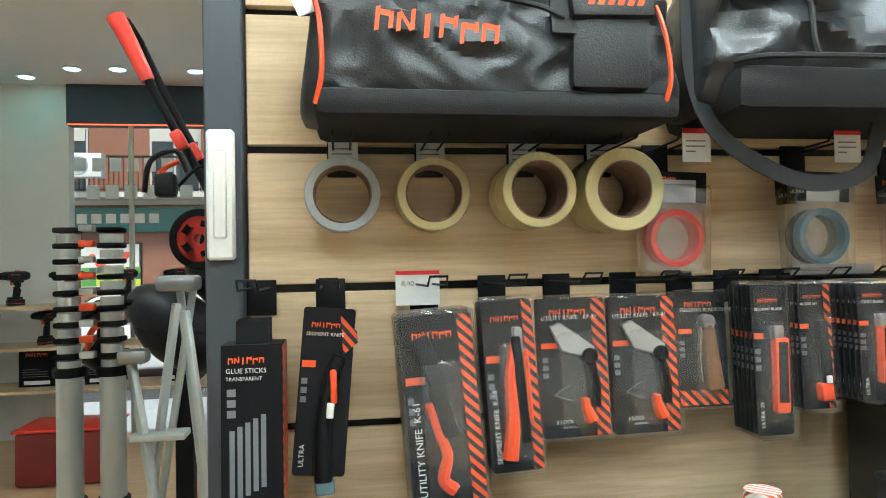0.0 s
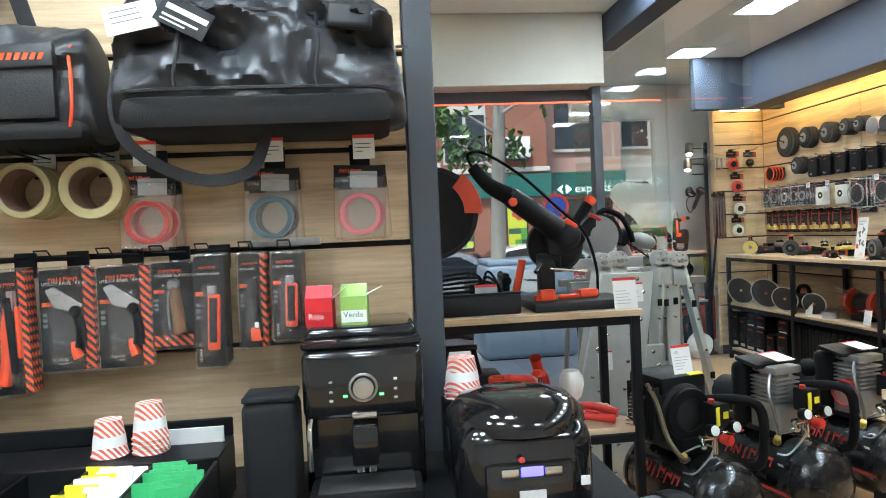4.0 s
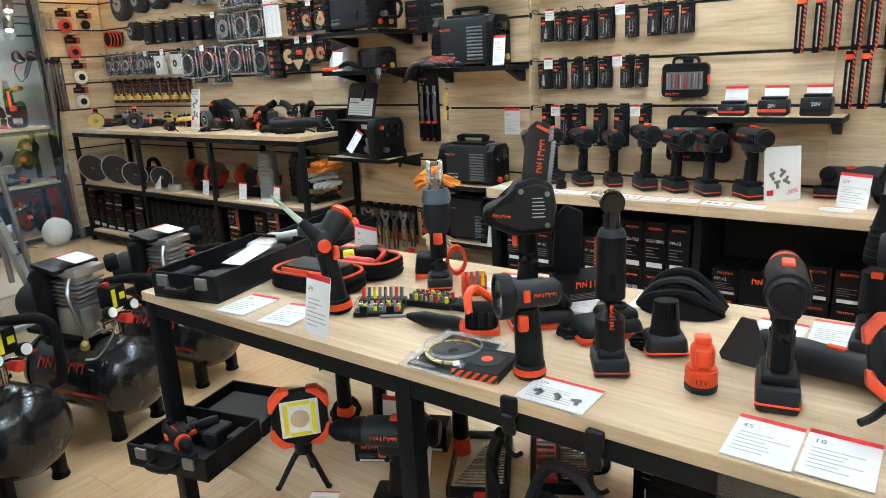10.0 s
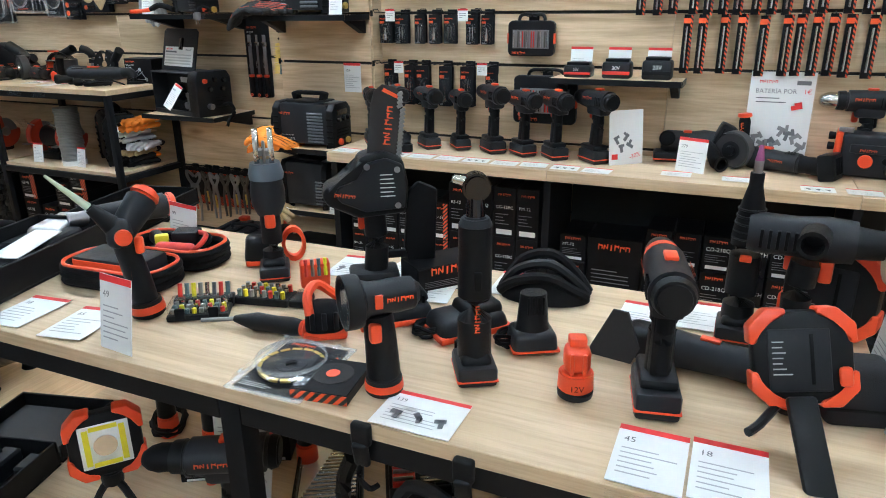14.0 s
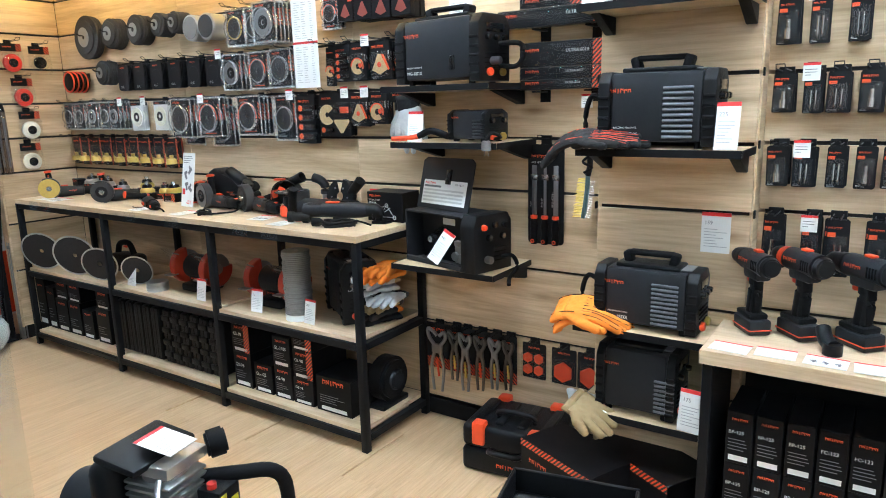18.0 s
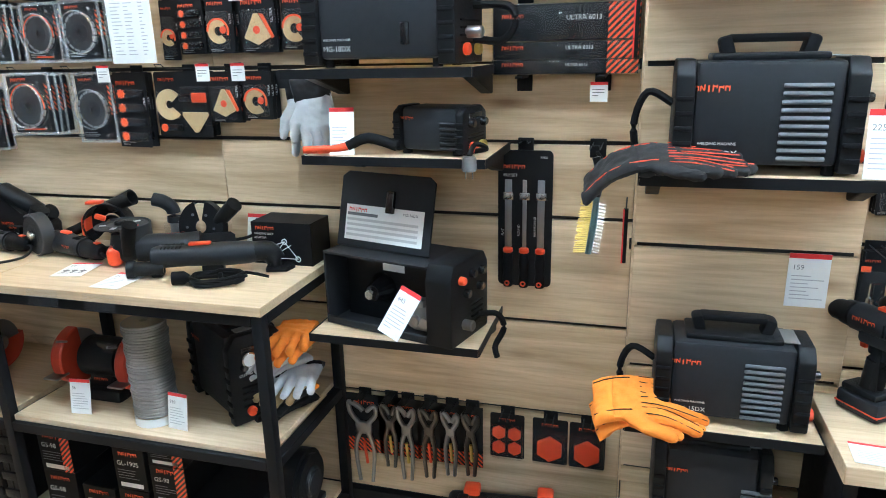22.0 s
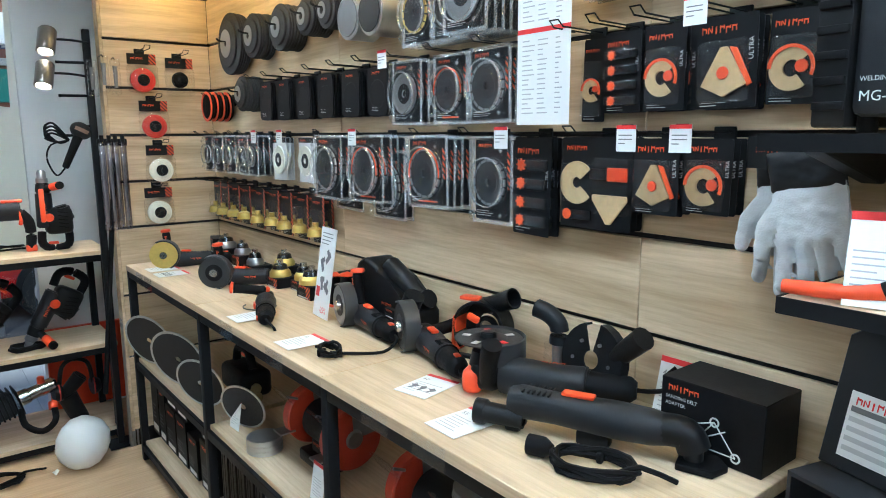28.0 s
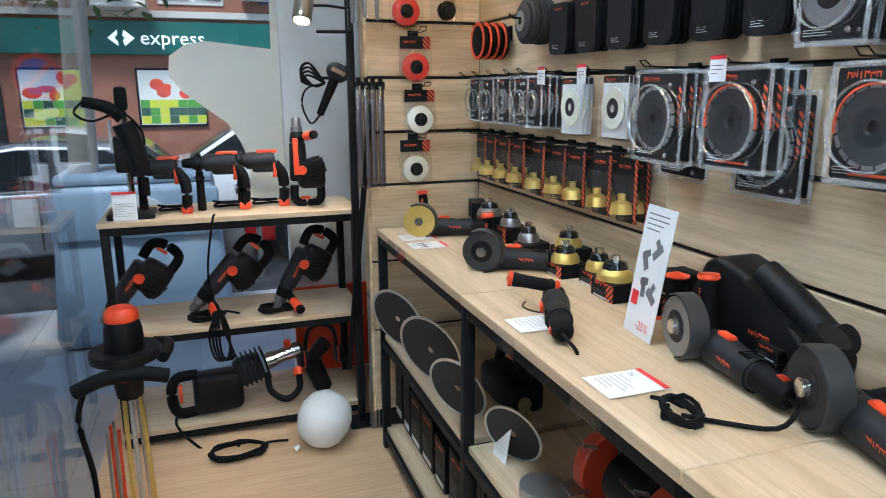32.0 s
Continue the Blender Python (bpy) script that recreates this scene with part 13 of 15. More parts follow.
# mitre saw on a stand behind the ladder
mt = thing("saw_stand", "folding steel saw stand beside the window", "stand")
part("top_rail", Sh().span(2.02, 2.78, 3.0, 3.04, 0.86, 0.9, 0.004).span(2.02, 2.78, 3.2, 3.24, 0.86, 0.9, 0.004), M_GREYD, mt)
for x in (2.08, 2.72):
    for y, dy in ((3.02, -0.06), (3.22, 0.06)):
        part("leg", Sh().cyl((x, y, 0.86), (x + (0.05 if x > 2.4 else -0.05), y + dy, 0.0), 0.014, n=12), M_GREYD, mt)
ms = thing("mitre_saw", "black mitre saw with toothed steel blade and red lever", "mitre saw", at(2.27, 3.12, 0.9), "chop saws")
part("table", Sh().cyl((0.03, 0, 0.0), (0.03, 0, 0.05), 0.15, n=32, bev=0.006).box((0.12, 0, 0.04), (0.44, 0.1, 0.03), 0.006), M_GREYD, ms)
part("fence", Sh().box((0.03, 0.06, 0.085), (0.4, 0.02, 0.06), 0.004), M_ALU, ms)
bl = Sh().disc((-0.06, -0.03, 0.24), (0.25, 1, 0), 0.11, 0.003, 48)
for i in range(40):
    a = 2 * math.pi * i / 40
    bl.box((-0.06 + 0.111 * math.cos(a) * 0.97, -0.03 - 0.111 * math.cos(a) * 0.24, 0.24 + 0.111 * math.sin(a)), (0.006, 0.003, 0.01), 0, (0, -math.degrees(a), 0))
part("blade", bl, M_STEEL, ms)
part("guard", Sh().lathe([(0.06, -0.02), (0.12, -0.02), (0.124, 0.0), (0.12, 0.03), (0.06, 0.03), (0.06, -0.02)], at(-0.04, 0.0, 0.24) @ rx(90), 24, 200, -20), M_PLA, ms)
part("motor", Sh().cyl((0.0, 0.02, 0.25), (0.13, 0.06, 0.22), 0.055, 0.05, 22, 0.006), M_PLA, ms)
part("handle", Sh().tube([(-0.06, 0, 0.34), (-0.01, -0.02, 0.38), (0.08, -0.02, 0.34), (0.13, -0.01, 0.26), (0.15, 0, 0.2)], 0.016, 10, 5), M_RUB, ms)
part("red_lever", Sh().box((-0.07, -0.03, 0.345), (0.07, 0.03, 0.02), 0.006, (0, 30, 0)), M_RED, ms)
part("arm", Sh().tube([(0.1, 0.06, 0.2), (0.16, 0.1, 0.12), (0.15, 0.1, 0.04)], 0.024, 10, 4), M_GREYD, ms)
part("dust_bag", Sh().ball((0.24, 0.08, 0.2), (0.08, 0.035, 0.045), (0, 20, 0)).rough(0.006, 12, 2), M_GREYD, ms)
part("mains_cable", Sh().tube([(0.12, 0.03, 0.2), (0.2, -0.03, 0.13), (0.3, -0.04, 0.05), (0.42, -0.02, 0.02), (0.46, 0.03, 0.0)], 0.005, 6, 5), M_RUB, ms)
pl = thing("plinth", "plain beige cardboard box beside the glass door", "box", at(2.72, 3.25, 0))
part("box", Sh().span(-0.12, 0.12, -0.22, 0.22, 0, 0.28, 0.003), material("beige_board", (0.5, 0.43, 0.33), 0.7, 0.0, 0.06, 12), pl)
part("lid", Sh().span(-0.122, 0.122, -0.222, 0.222, 0.281, 0.29, 0.002), material("beige_board_lid", (0.52, 0.45, 0.35), 0.7, 0.0, 0.06, 12), pl)


# ---- window display behind the short wall ----
WX0, WX1, WY0, WY1 = 3.05, 4.03, 5.38, 5.76
wr = thing("display_rack", "black steel display rack with oak shelves in the window", "rack")
for x in (WX0 + 0.015, WX1 - 0.015):
    for y in (WY0 + 0.015, WY1 - 0.015):
        part("leg", Sh().box((x, y, 0.452), (0.03, 0.03, 0.904), 0.002), M_BLK, wr)
for z, nm in ((0.905, "top_board"), (0.462, "mid_board"), (0.045, "low_board")):
    part(nm, Sh().span(WX0 - 0.006, WX1 + 0.006, WY0 - 0.006, WY1 + 0.006, z, z + 0.02, 0.0015), M_TOPX, wr)
    for y in (WY0 + 0.015, WY1 - 0.015):
        part("rail", Sh().span(WX0 + 0.031, WX1 - 0.031, y - 0.014, y + 0.014, z - 0.031, z - 0.001, 0.002), M_BLK, wr)
    for x in (WX0 + 0.015, WX1 - 0.015):
        part("cross_rail", Sh().span(x - 0.014, x + 0.014, WY0 + 0.031, WY1 - 0.031, z - 0.031, z - 0.001, 0.002), M_BLK, wr)
WT, WM, WL = 0.9255, 0.4825, 0.0655


def pistol_drill(x, y, s, turn, label, cable=True, seed=0):
    """Stands on the foot of its grip, chuck to -x, with a second grip under the collar."""
    t = thing("hammer_drill", label, "drill", at(x, y, WT) @ rz(turn) @ Matrix.Scale(s, 4), "hammer drills")
    part("body", Sh().cyl((-0.06, 0, 0.185), (0.06, 0, 0.19), 0.033, 0.036, 20, 0.008).box((0.02, 0, 0.165), (0.1, 0.05, 0.05), 0.014), M_CHAR, t)
    part("orange_cap", Sh().box((0.03, 0, 0.222), (0.08, 0.04, 0.012), 0.005).box((0.055, 0, 0.16), (0.012, 0.052, 0.06), 0.005, (0, -8, 0)), M_ORANGE, t)
    part("gear_head", Sh().cyl((-0.06, 0, 0.186), (-0.1, 0, 0.186), 0.03, 0.024, 18, 0.004), M_PLA, t)
    part("chuck", Sh().cyl((-0.1, 0, 0.186), (-0.135, 0, 0.186), 0.021, 0.016, 16, 0.003), M_RUB, t)
    part("grip", Sh().tube([(0.055, 0, 0.17), (0.085, 0, 0.13), (0.09, 0, 0.07), (0.085, 0, 0.018)], [0.024, 0.019], 12, 4), M_RUB, t)
    part("grip_foot", Sh().box((0.087, 0, 0.016), (0.044, 0.036, 0.03), 0.007), M_ORANGE, t)
    part("trigger", Sh().box((0.058, 0, 0.135), (0.016, 0.016, 0.036), 0.005, (0, 12, 0)), M_ORANGE, t)
    part("side_grip", Sh().cyl((-0.075, 0, 0.155), (-0.075, 0, 0.002), 0.014, 0.017, 14, 0.003), M_RUB, t)
    part("grip_ring", Sh().ring((-0.075, 0, 0.186), (1, 0, 0), 0.031, 0.037, 0.02).ring((-0.075, 0, 0.13), (0, 0, 1), 0.013, 0.019, 0.012), M_ORANGE if seed % 2 else M_PLA, t)
    if cable:
        part("mains_cable", Sh().tube([(0.087, 0, 0.012), (0.1, 0.03, 0.006), (0.05, 0.08, 0.006), (-0.03, 0.06, 0.006), (-0.02, 0.11, 0.012), (0.06, 0.1, 0.016), (0.02, 0.05, 0.02), (-0.04, 0.08, 0.024)], 0.005, 6, 5), M_RUB, t)
    return t


def rotary_hammer(m, label, s=1.0, q=-1):
    """Lies along x: chisel end to +x, D-grip at -x, belly at z = 0."""
    t = thing("rotary_hammer", label, "rotary hammer", m @ Matrix.Scale(s, 4), "rotary hammers")
    part("motor_body", Sh().box((-0.02, 0, 0.06), (0.13, 0.085, 0.12), 0.025, seg=3).cyl((-0.03, 0, 0.03), (0.05, 0, 0.05), 0.045, 0.04, 18, 0.01), M_PLA, t)
    part("barrel", Sh().cyl((-0.05, 0, 0.115), (0.12, 0, 0.115), 0.04, 0.035, 20, 0.006), M_CHAR, t)
    part("collar", Sh().cyl((0.12, 0, 0.115), (0.165, 0, 0.115), 0.034, 0.028, 20, 0.004), M_PLA, t)
    part("steel_nose", Sh().lathe([(0, 0), (0.026, 0), (0.026, 0.02), (0.02, 0.024), (0.02, 0.05), (0.014, 0.06), (0, 0.06)], at(0.166, 0, 0.115) @ ry(90), 18), M_STEEL, t)
    part("rear_grip", Sh().tube([(-0.07, 0, 0.135), (-0.13, 0, 0.135), (-0.155, 0, 0.09), (-0.14, 0, 0.025), (-0.07, 0, 0.02)], 0.019, 12, 5), M_RUB, t)
    part("trigger", Sh().box((-0.128, 0, 0.09), (0.014, 0.02, 0.045), 0.005), M_ORANGE, t)
    part("orange_dial", Sh().cyl((0.0, q * 0.043, 0.105), (0.0, q * 0.056, 0.105), 0.021, 0.019, 18, 0.003), M_ORANGE, t)
    part("side_grip", Sh().cyl((0.14, q * 0.03, 0.10), (0.16, q * 0.15, 0.06), 0.015, 0.018, 14, 0.003), M_RUB, t)
    part("orange_sleeve", Sh().cyl((0.148, q * 0.075, 0.085), (0.158, q * 0.135, 0.065), 0.0185, 0.019, 14, 0.002), M_ORANGE, t)
    v = Sh()
    for i in range(5):
        v.box((-0.05 + 0.018 * i, q * 0.0425, 0.045), (0.007, 0.004, 0.045), 0.002, (0, 12, 0))
    part("vent_slots", v, M_RUB, t)
    logo(t, rz(0 if q < 0 else 180) @ on_s(q * -0.03, -0.0415, 0.118), 0.07)
    return t


pistol_drill(3.275, 5.51, 1.0, -8, "corded black and orange hammer drill standing on its grip", seed=1)
pistol_drill(3.495, 5.53, 1.05, -5, "corded black and orange hammer drill standing on its grip", seed=2)
pistol_drill(3.655, 5.55, 1.05, -4, "corded black hammer drill standing on its grip", seed=4)
t = rotary_hammer(at(3.92, 5.53, WT + 0.155) @ ry(-90) @ rx(0), "black and orange rotary hammer standing upright", 0.95)
part("orange_front", Sh().box((0.06, -0.05, 0.13), (0.16, 0.012, 0.022), 0.005), M_ORANGE, t)
bc = thing("drill_stand", "corded drill hung nose-down in a black drill stand", "drill stand", at(3.16, 5.51, WT))
part("base_plate", Sh().box((0, -0.02, 0.012), (0.17, 0.15, 0.024), 0.005), M_PLA, bc)
part("column", Sh().cyl((0, 0.03, 0.024), (0, 0.03, 0.4), 0.013, n=18), M_CHROME, bc)
part("carriage", Sh().box((-0.02, 0.02, 0.24), (0.05, 0.06, 0.14), 0.01), M_PLA, bc)
part("feed_lever", Sh().cyl((-0.05, 0.02, 0.25), (-0.05, 0.0, 0.37), 0.007, n=10), M_CARD, bc)
part("drill_body", Sh().tube([(0.045, -0.02, 0.16), (0.035, -0.02, 0.25), (0.0, -0.02, 0.36)], [0.036, 0.043], 16, 4), M_PLA, bc)
part("drill_grip", Sh().tube([(0.0, -0.02, 0.38), (-0.05, -0.02, 0.42), (-0.13, -0.02, 0.44)], [0.026, 0.02], 12, 4), M_RUB, bc)
part("trigger", Sh().box((-0.03, -0.02, 0.385), (0.045, 0.018, 0.02), 0.005, (0, 20, 0)), M_ORANGE, bc)
part("chuck", Sh().cyl((0.05, -0.02, 0.15), (0.054, -0.02, 0.08), 0.022, 0.018, 16, 0.003), M_RUB, bc)
part("cable_bundle", Sh().box((0.0, -0.01, 0.45), (0.045, 0.04, 0.09), 0.014), M_RUB, bc)
part("mains_cable", Sh().tube([(-0.13, -0.02, 0.44), (-0.16, -0.03, 0.4), (-0.1, -0.05, 0.37), (0.0, -0.06, 0.4), (0.06, -0.05, 0.34), (0.07, -0.04, 0.28)], 0.005, 6, 5), M_RUB, bc)
card("price_card", "white price card with red band standing on the display rack", 0.085, 0.11, on_s(3.10, 5.405, WT) @ rx(-8), "", 6, False, 2)
for x, a, z in ((3.24, 52, 0.125), (3.59, 47, 0.118), (3.90, 60, 0.14)):
    rotary_hammer(at(x, 5.54, WM + z) @ rz(184) @ ry(a), "black and orange rotary hammer propped on the shelf", 1.05, 1)
for i, (x, y, z) in enumerate(((3.4, 5.47, WM), (3.68, 5.48, WM), (3.48, 5.2, 0.0))):
    t = thing("cable_bundle", "bundled black mains cable lying by the tools", "cable", at(x, y, z), "cable bundles")
    cable_coil(t, (0, 0, 0), 0.055 if i < 2 else 0.085, 6, 0.005, i + 3)
hc = thing("hanging_cable", "black mains cable tied up and hanging from the shelf", "cable", at(3.43, 5.36, 0.03))
part("cable", Sh().tube([(0.03, 0.04, 0.9), (0.02, -0.01, 0.88), (-0.01, -0.015, 0.7), (0.0, -0.015, 0.58), (0.02, -0.015, 0.52)], 0.005, 6, 5), M_RUB, hc)
for k in range(4):
    part("loop", Sh().tube([(0.02, -0.02, 0.53), (-0.025 + 0.012 * k, -0.03, 0.44), (-0.01 + 0.01 * k, -0.028 + 0.004 * k, 0.33), (0.04 + 0.008 * k, -0.025, 0.33), (0.05 - 0.006 * k, -0.022, 0.44), (0.02, -0.02, 0.53), (0.0, -0.02, 0.57)], 0.005, 6, 5), M_RUB, hc)
# demolition hammer on the low shelf
dm = thing("demolition_hammer", "large black demolition hammer with bare steel nose", "demolition hammer", at(3.42, 5.47, WL) @ rz(6))
part("motor_body", Sh().box((0.0, 0, 0.10), (0.2, 0.11, 0.17), 0.03, seg=3), M_PLA, dm)
part("gear_case", Sh().box((0.13, 0, 0.17), (0.12, 0.1, 0.11), 0.025, (0, -14, 0), 3), M_CHAR, dm)
v = Sh()
for i in range(6):
    v.box((0.1 + 0.02 * i, 0, 0.17 + 0.004 * i), (0.008, 0.112, 0.12), 0.003, (0, -14, 0))
part("cooling_ribs", v, M_BLK, dm)
part("steel_nose", Sh().lathe([(0, 0), (0.036, 0), (0.036, 0.05), (0.03, 0.054), (0.03, 0.1), (0.034, 0.102), (0.034, 0.16), (0.024, 0.172), (0, 0.172)], at(0.195, 0, 0.188) @ ry(76), 24), M_CHROME, dm)
part("lock_pin", Sh().cyl((0.3, 0, 0.24), (0.3, 0, 0.275), 0.016, n=14, bev=0.003), M_ORANGE, dm)
part("rear_grip", Sh().tube([(-0.08, 0, 0.185), (-0.16, 0, 0.18), (-0.185, 0, 0.12), (-0.165, 0, 0.03), (-0.08, 0, 0.025)], 0.022, 12, 5), M_RUB, dm)
part("trigger", Sh().box((-0.15, 0, 0.11), (0.014, 0.022, 0.08), 0.005), M_ORANGE, dm)
part("side_handle", Sh().tube([(0.2, -0.04, 0.15), (0.2, -0.11, 0.10), (0.26, -0.13, 0.06), (0.32, -0.11, 0.09), (0.33, -0.05, 0.15)], 0.014, 10, 5), M_RUB, dm)
part("orange_sleeve", Sh().cyl((0.325, -0.07, 0.13), (0.33, -0.045, 0.155), 0.02, n=14, bev=0.003), M_ORANGE, dm)
part("mains_cable", Sh().tube([(-0.165, 0, 0.03), (-0.18, -0.08, 0.012), (-0.13, -0.13, -0.05), (-0.05, -0.18, -0.098), (0.1, -0.17, -0.1), (0.22, -0.2, -0.1), (0.32, -0.17, -0.1)], 0.006, 6, 5), M_RUB, dm)
ed = thing("ear_defenders", "black and red ear defenders hung over a drill", "ear defenders", at(3.86, 5.50, WL))
part("headband", Sh().tube([(-0.07, 0, 0.2), (-0.05, 0.0, 0.3), (0.0, 0, 0.33), (0.06, 0, 0.3), (0.075, 0, 0.2)], 0.010, 8, 5), M_PLA, ed)
for x, a in ((-0.072, 12), (0.078, -12)):
    cp = part("ear_cup", Sh().lathe([(0, 0.03), (0.03, 0.026), (0.04, 0.012), (0.042, -0.008), (0, -0.01)], at(x, 0, 0.18) @ ry(90 if x > 0 else -90) @ rx(a), 22), M_PLA, ed)
    part("red_trim", Sh().ring((x, 0, 0.18), (1, 0, 0), 0.034, 0.0425, 0.006), M_RED, cp)
part("support_body", Sh().cyl((-0.04, 0.03, 0.16), (0.02, 0.06, 0.001), 0.045, 0.04, 18, 0.006).cyl((-0.04, 0.03, 0.16), (0.03, 0.02, 0.24), 0.03, 0.036, 16, 0.006), M_PLA, ed)
# mixer standing in front
mx = thing("paddle_mixer", "black paddle mixer with orange cap standing upright", "mixer", at(3.15, 4.93, 0.0) @ rz(4))
part("motor", Sh().lathe([(0, 0), (0.05, 0), (0.062, 0.02), (0.058, 0.09), (0.05, 0.12), (0, 0.12)], at(0, 0, 0.57), 28), M_PLA, mx)
part("orange_cap", Sh().lathe([(0.051, 0), (0.053, 0.004), (0.05, 0.028), (0.038, 0.042), (0, 0.046)], at(0, 0, 0.688), 28), M_ORANGE, mx)
s = Sh()
for i in range(5):
    s.box((-0.02 + 0.01 * i, -0.02, 0.731), (0.004, 0.03, 0.004), 0.001, (0, 0, 30))
part("vent_slots", s, M_RED, mx)
part("handle_yoke", Sh().ring((0, 0, 0.575), (0, 0, 1), 0.055, 0.11, 0.03, 28), M_PLA, mx)
part("grip", Sh().tube([(-0.15, -0.09, 0.5), (-0.06, -0.1, 0.535), (0.04, -0.1, 0.535), (0.12, -0.09, 0.51)], 0.024, 12, 4), M_RUB, mx)
part("grip", Sh().tube([(0.11, -0.05, 0.56), (0.13, 0.05, 0.57), (0.09, 0.11, 0.56)], 0.02, 12, 4), M_RUB, mx)
part("gear_box", Sh().cyl((0, 0, 0.57), (0, 0, 0.42), 0.058, 0.04, 22, 0.006), M_PLA, mx)
part("orange_mark", Sh().box((0, -0.054, 0.5), (0.05, 0.006, 0.014), 0.002), M_ORANGE, mx)
for x, y, mat in ((-0.02, 0, M_BRASS), (0.02, 0.01, M_CHROME), (0.0, -0.02, M_ALU), (0.03, -0.02, M_BRASS)):
    part("paddle_rod", Sh().cyl((x, y, 0.425), (x * 1.4, y * 1.5, 0.0), 0.008, n=12), mat, mx)
part("mains_cable", Sh().tube([(-0.12, -0.06, 0.5), (-0.15, -0.08, 0.4), (-0.13, -0.06, 0.2), (-0.13, -0.05, 0.03)], 0.009, 8, 5), M_RUB, mx)
t = thing("chisel_pack", "orange and grey hammer chisels bundled upright", "chisels", at(3.05, 5.0, 0.0))
for i in range(4):
    c = part("chisel", Sh().cyl((0.012 * i, 0.01 * (i % 2), 0), (0.012 * i + 0.004, 0.01 * (i % 2), 0.27 + 0.02 * (i % 3)), 0.0055, n=10), M_ORANGE if i % 2 else M_STEEL, t)
bl = thing("balloon", "white balloon lying on the shop floor", "balloon", at(3.77, 5.17, 0.0))
part("skin", Sh().lathe([(0, 0.235), (0.05, 0.228), (0.085, 0.2), (0.105, 0.155), (0.108, 0.11), (0.095, 0.06), (0.07, 0.03), (0.03, 0.008), (0, 0.0)], ry(24) @ at(0, 0, -0.004), 32), material("white_latex", (0.78, 0.79, 0.77), 0.32, 0.0, 0.02, 8, coat=0.2), bl)
part("knot", Sh().cyl((-0.06, -0.02, 0.02), (-0.078, -0.025, 0.008), 0.006, 0.011, 12), material("white_latex_knot", (0.75, 0.76, 0.72), 0.4), bl)
# black cartons stand with long tubes beside the short wall
pk = thing("bit_tube_pack", "purple-grey clear tubes of long drill bits hung up", "drill bits", at(4.045, 5.17, 1.42))
M_TUBE = clear("smoky_tube", (0.62, 0.62, 0.72), 0.16, 0.12)
for i in range(4):
    x = -0.045 + 0.027 * i
    tb = part("tube", Sh().box((x, -0.01 * (i % 2), -0.19), (0.024, 0.024, 0.38), 0.004), M_TUBE, pk)
    tb.visible_shadow = False
    part("bit", Sh().cyl((x, -0.01 * (i % 2), -0.34), (x, -0.01 * (i % 2), -0.05), 0.006, n=10), M_STEEL, tb)
    part("cap", Sh().cyl((x, -0.01 * (i % 2), 0.001), (x, -0.01 * (i % 2), 0.03), 0.009, n=12), M_PLA, tb)
part("hanger", Sh().box((0, 0.02, 0.0), (0.12, 0.012, 0.03), 0.003).cyl((0.0, 0.0, 0.0), (0.05, 0.06, 0.0), 0.004, n=8), M_BLK, pk)
for i, (x, z) in enumerate(((3.985, 1.70), (4.03, 1.72), (4.075, 1.71))):
    t = thing("clear_pack", "clear plastic pack with steel parts on a hook", "tool pack", on_s(x, 5.16, z + 0.06), "clear packs")
    o = part("clear_shell", Sh().box((0, -0.075, 0.0), (0.036, 0.15, 0.03), 0.005), M_CLEAR, t)
    o.visible_shadow = False
    part("steel_part", Sh().cyl((0, -0.03, 0), (0, -0.12, 0), 0.010, 0.007, 12), M_STEEL, t)
    part("hook_wire", Sh().tube([(0, -0.004, 0.0), (0.0, 0.006, -0.02), (0.0, 0.002, -0.06)], 0.002, 6, 3), M_BLK, t)
ps = thing("display_pole", "tall black steel pole with arms holding hanging tools", "stand", at(4.0, 5.30, 0.0))
part("pole", Sh().box((0, 0, 0.95), (0.028, 0.028, 1.9), 0.003), M_BLK, ps)
part("foot_plate", Sh().box((0, 0, 0.004), (0.12, 0.12, 0.008), 0.002), M_BLK, ps)
for z in (1.45, 1.62, 1.76):
    part("arm", Sh().cyl((0, 0, z), (-0.12, 0.03, z), 0.006, n=10), M_BLK, ps)
lp = thing("leaning_bar", "long black bar leaning beside the rack", "bar", at(4.03, 5.17, 0.0))
part("bar", Sh().cyl((-0.1, 0.02, 0.30), (0.02, 0.02, 1.35), 0.011, n=12), M_RUB, lp)
for i in range(6):
    tt = thing("long_chisel", "long steel chisel standing in the corner", "chisel", at(4.03 + 0.014 * (i % 3), 5.235 + 0.02 * (i // 3), 0.0), "long chisels")
    part("shaft", Sh().cyl((0, 0, 0), (0.008, 0, 0.62 + 0.015 * (i % 3)), 0.007, n=10), M_STEEL, tt)
    part("collar", Sh().cyl((0.0075, 0, 0.58), (0.0078, 0, 0.6), 0.010, n=12), M_GREYD, tt)
ht = thing("hot_air_gun", "dark hot air gun with coiled cable hung on the pole", "heat gun", at(3.92, 5.31, 1.43))
part("barrel", Sh().cyl((0.02, 0, 0.02), (-0.045, 0, -0.12), 0.02, 0.014, 16, 0.003), M_RUB, ht)
part("body", Sh().ball((0.03, 0, 0.04), (0.045, 0.032, 0.036), (0, 30, 0)), M_CHAR, ht)
part("bronze_band", Sh().ring((0.03, 0, 0.042), (0.5, 0, 1), 0.03, 0.037, 0.016), M_CORE, ht)
for k in range(4):
    part("mains_cable", Sh().tube([(-0.02, 0.0, 0.0), (-0.08, -0.01 * k, 0.03 + 0.014 * k), (-0.11, 0.0, 0.01 + 0.012 * k), (-0.06, 0.01, -0.01), (-0.02, 0, 0.0)], 0.005, 6, 5), M_RUB, ht)
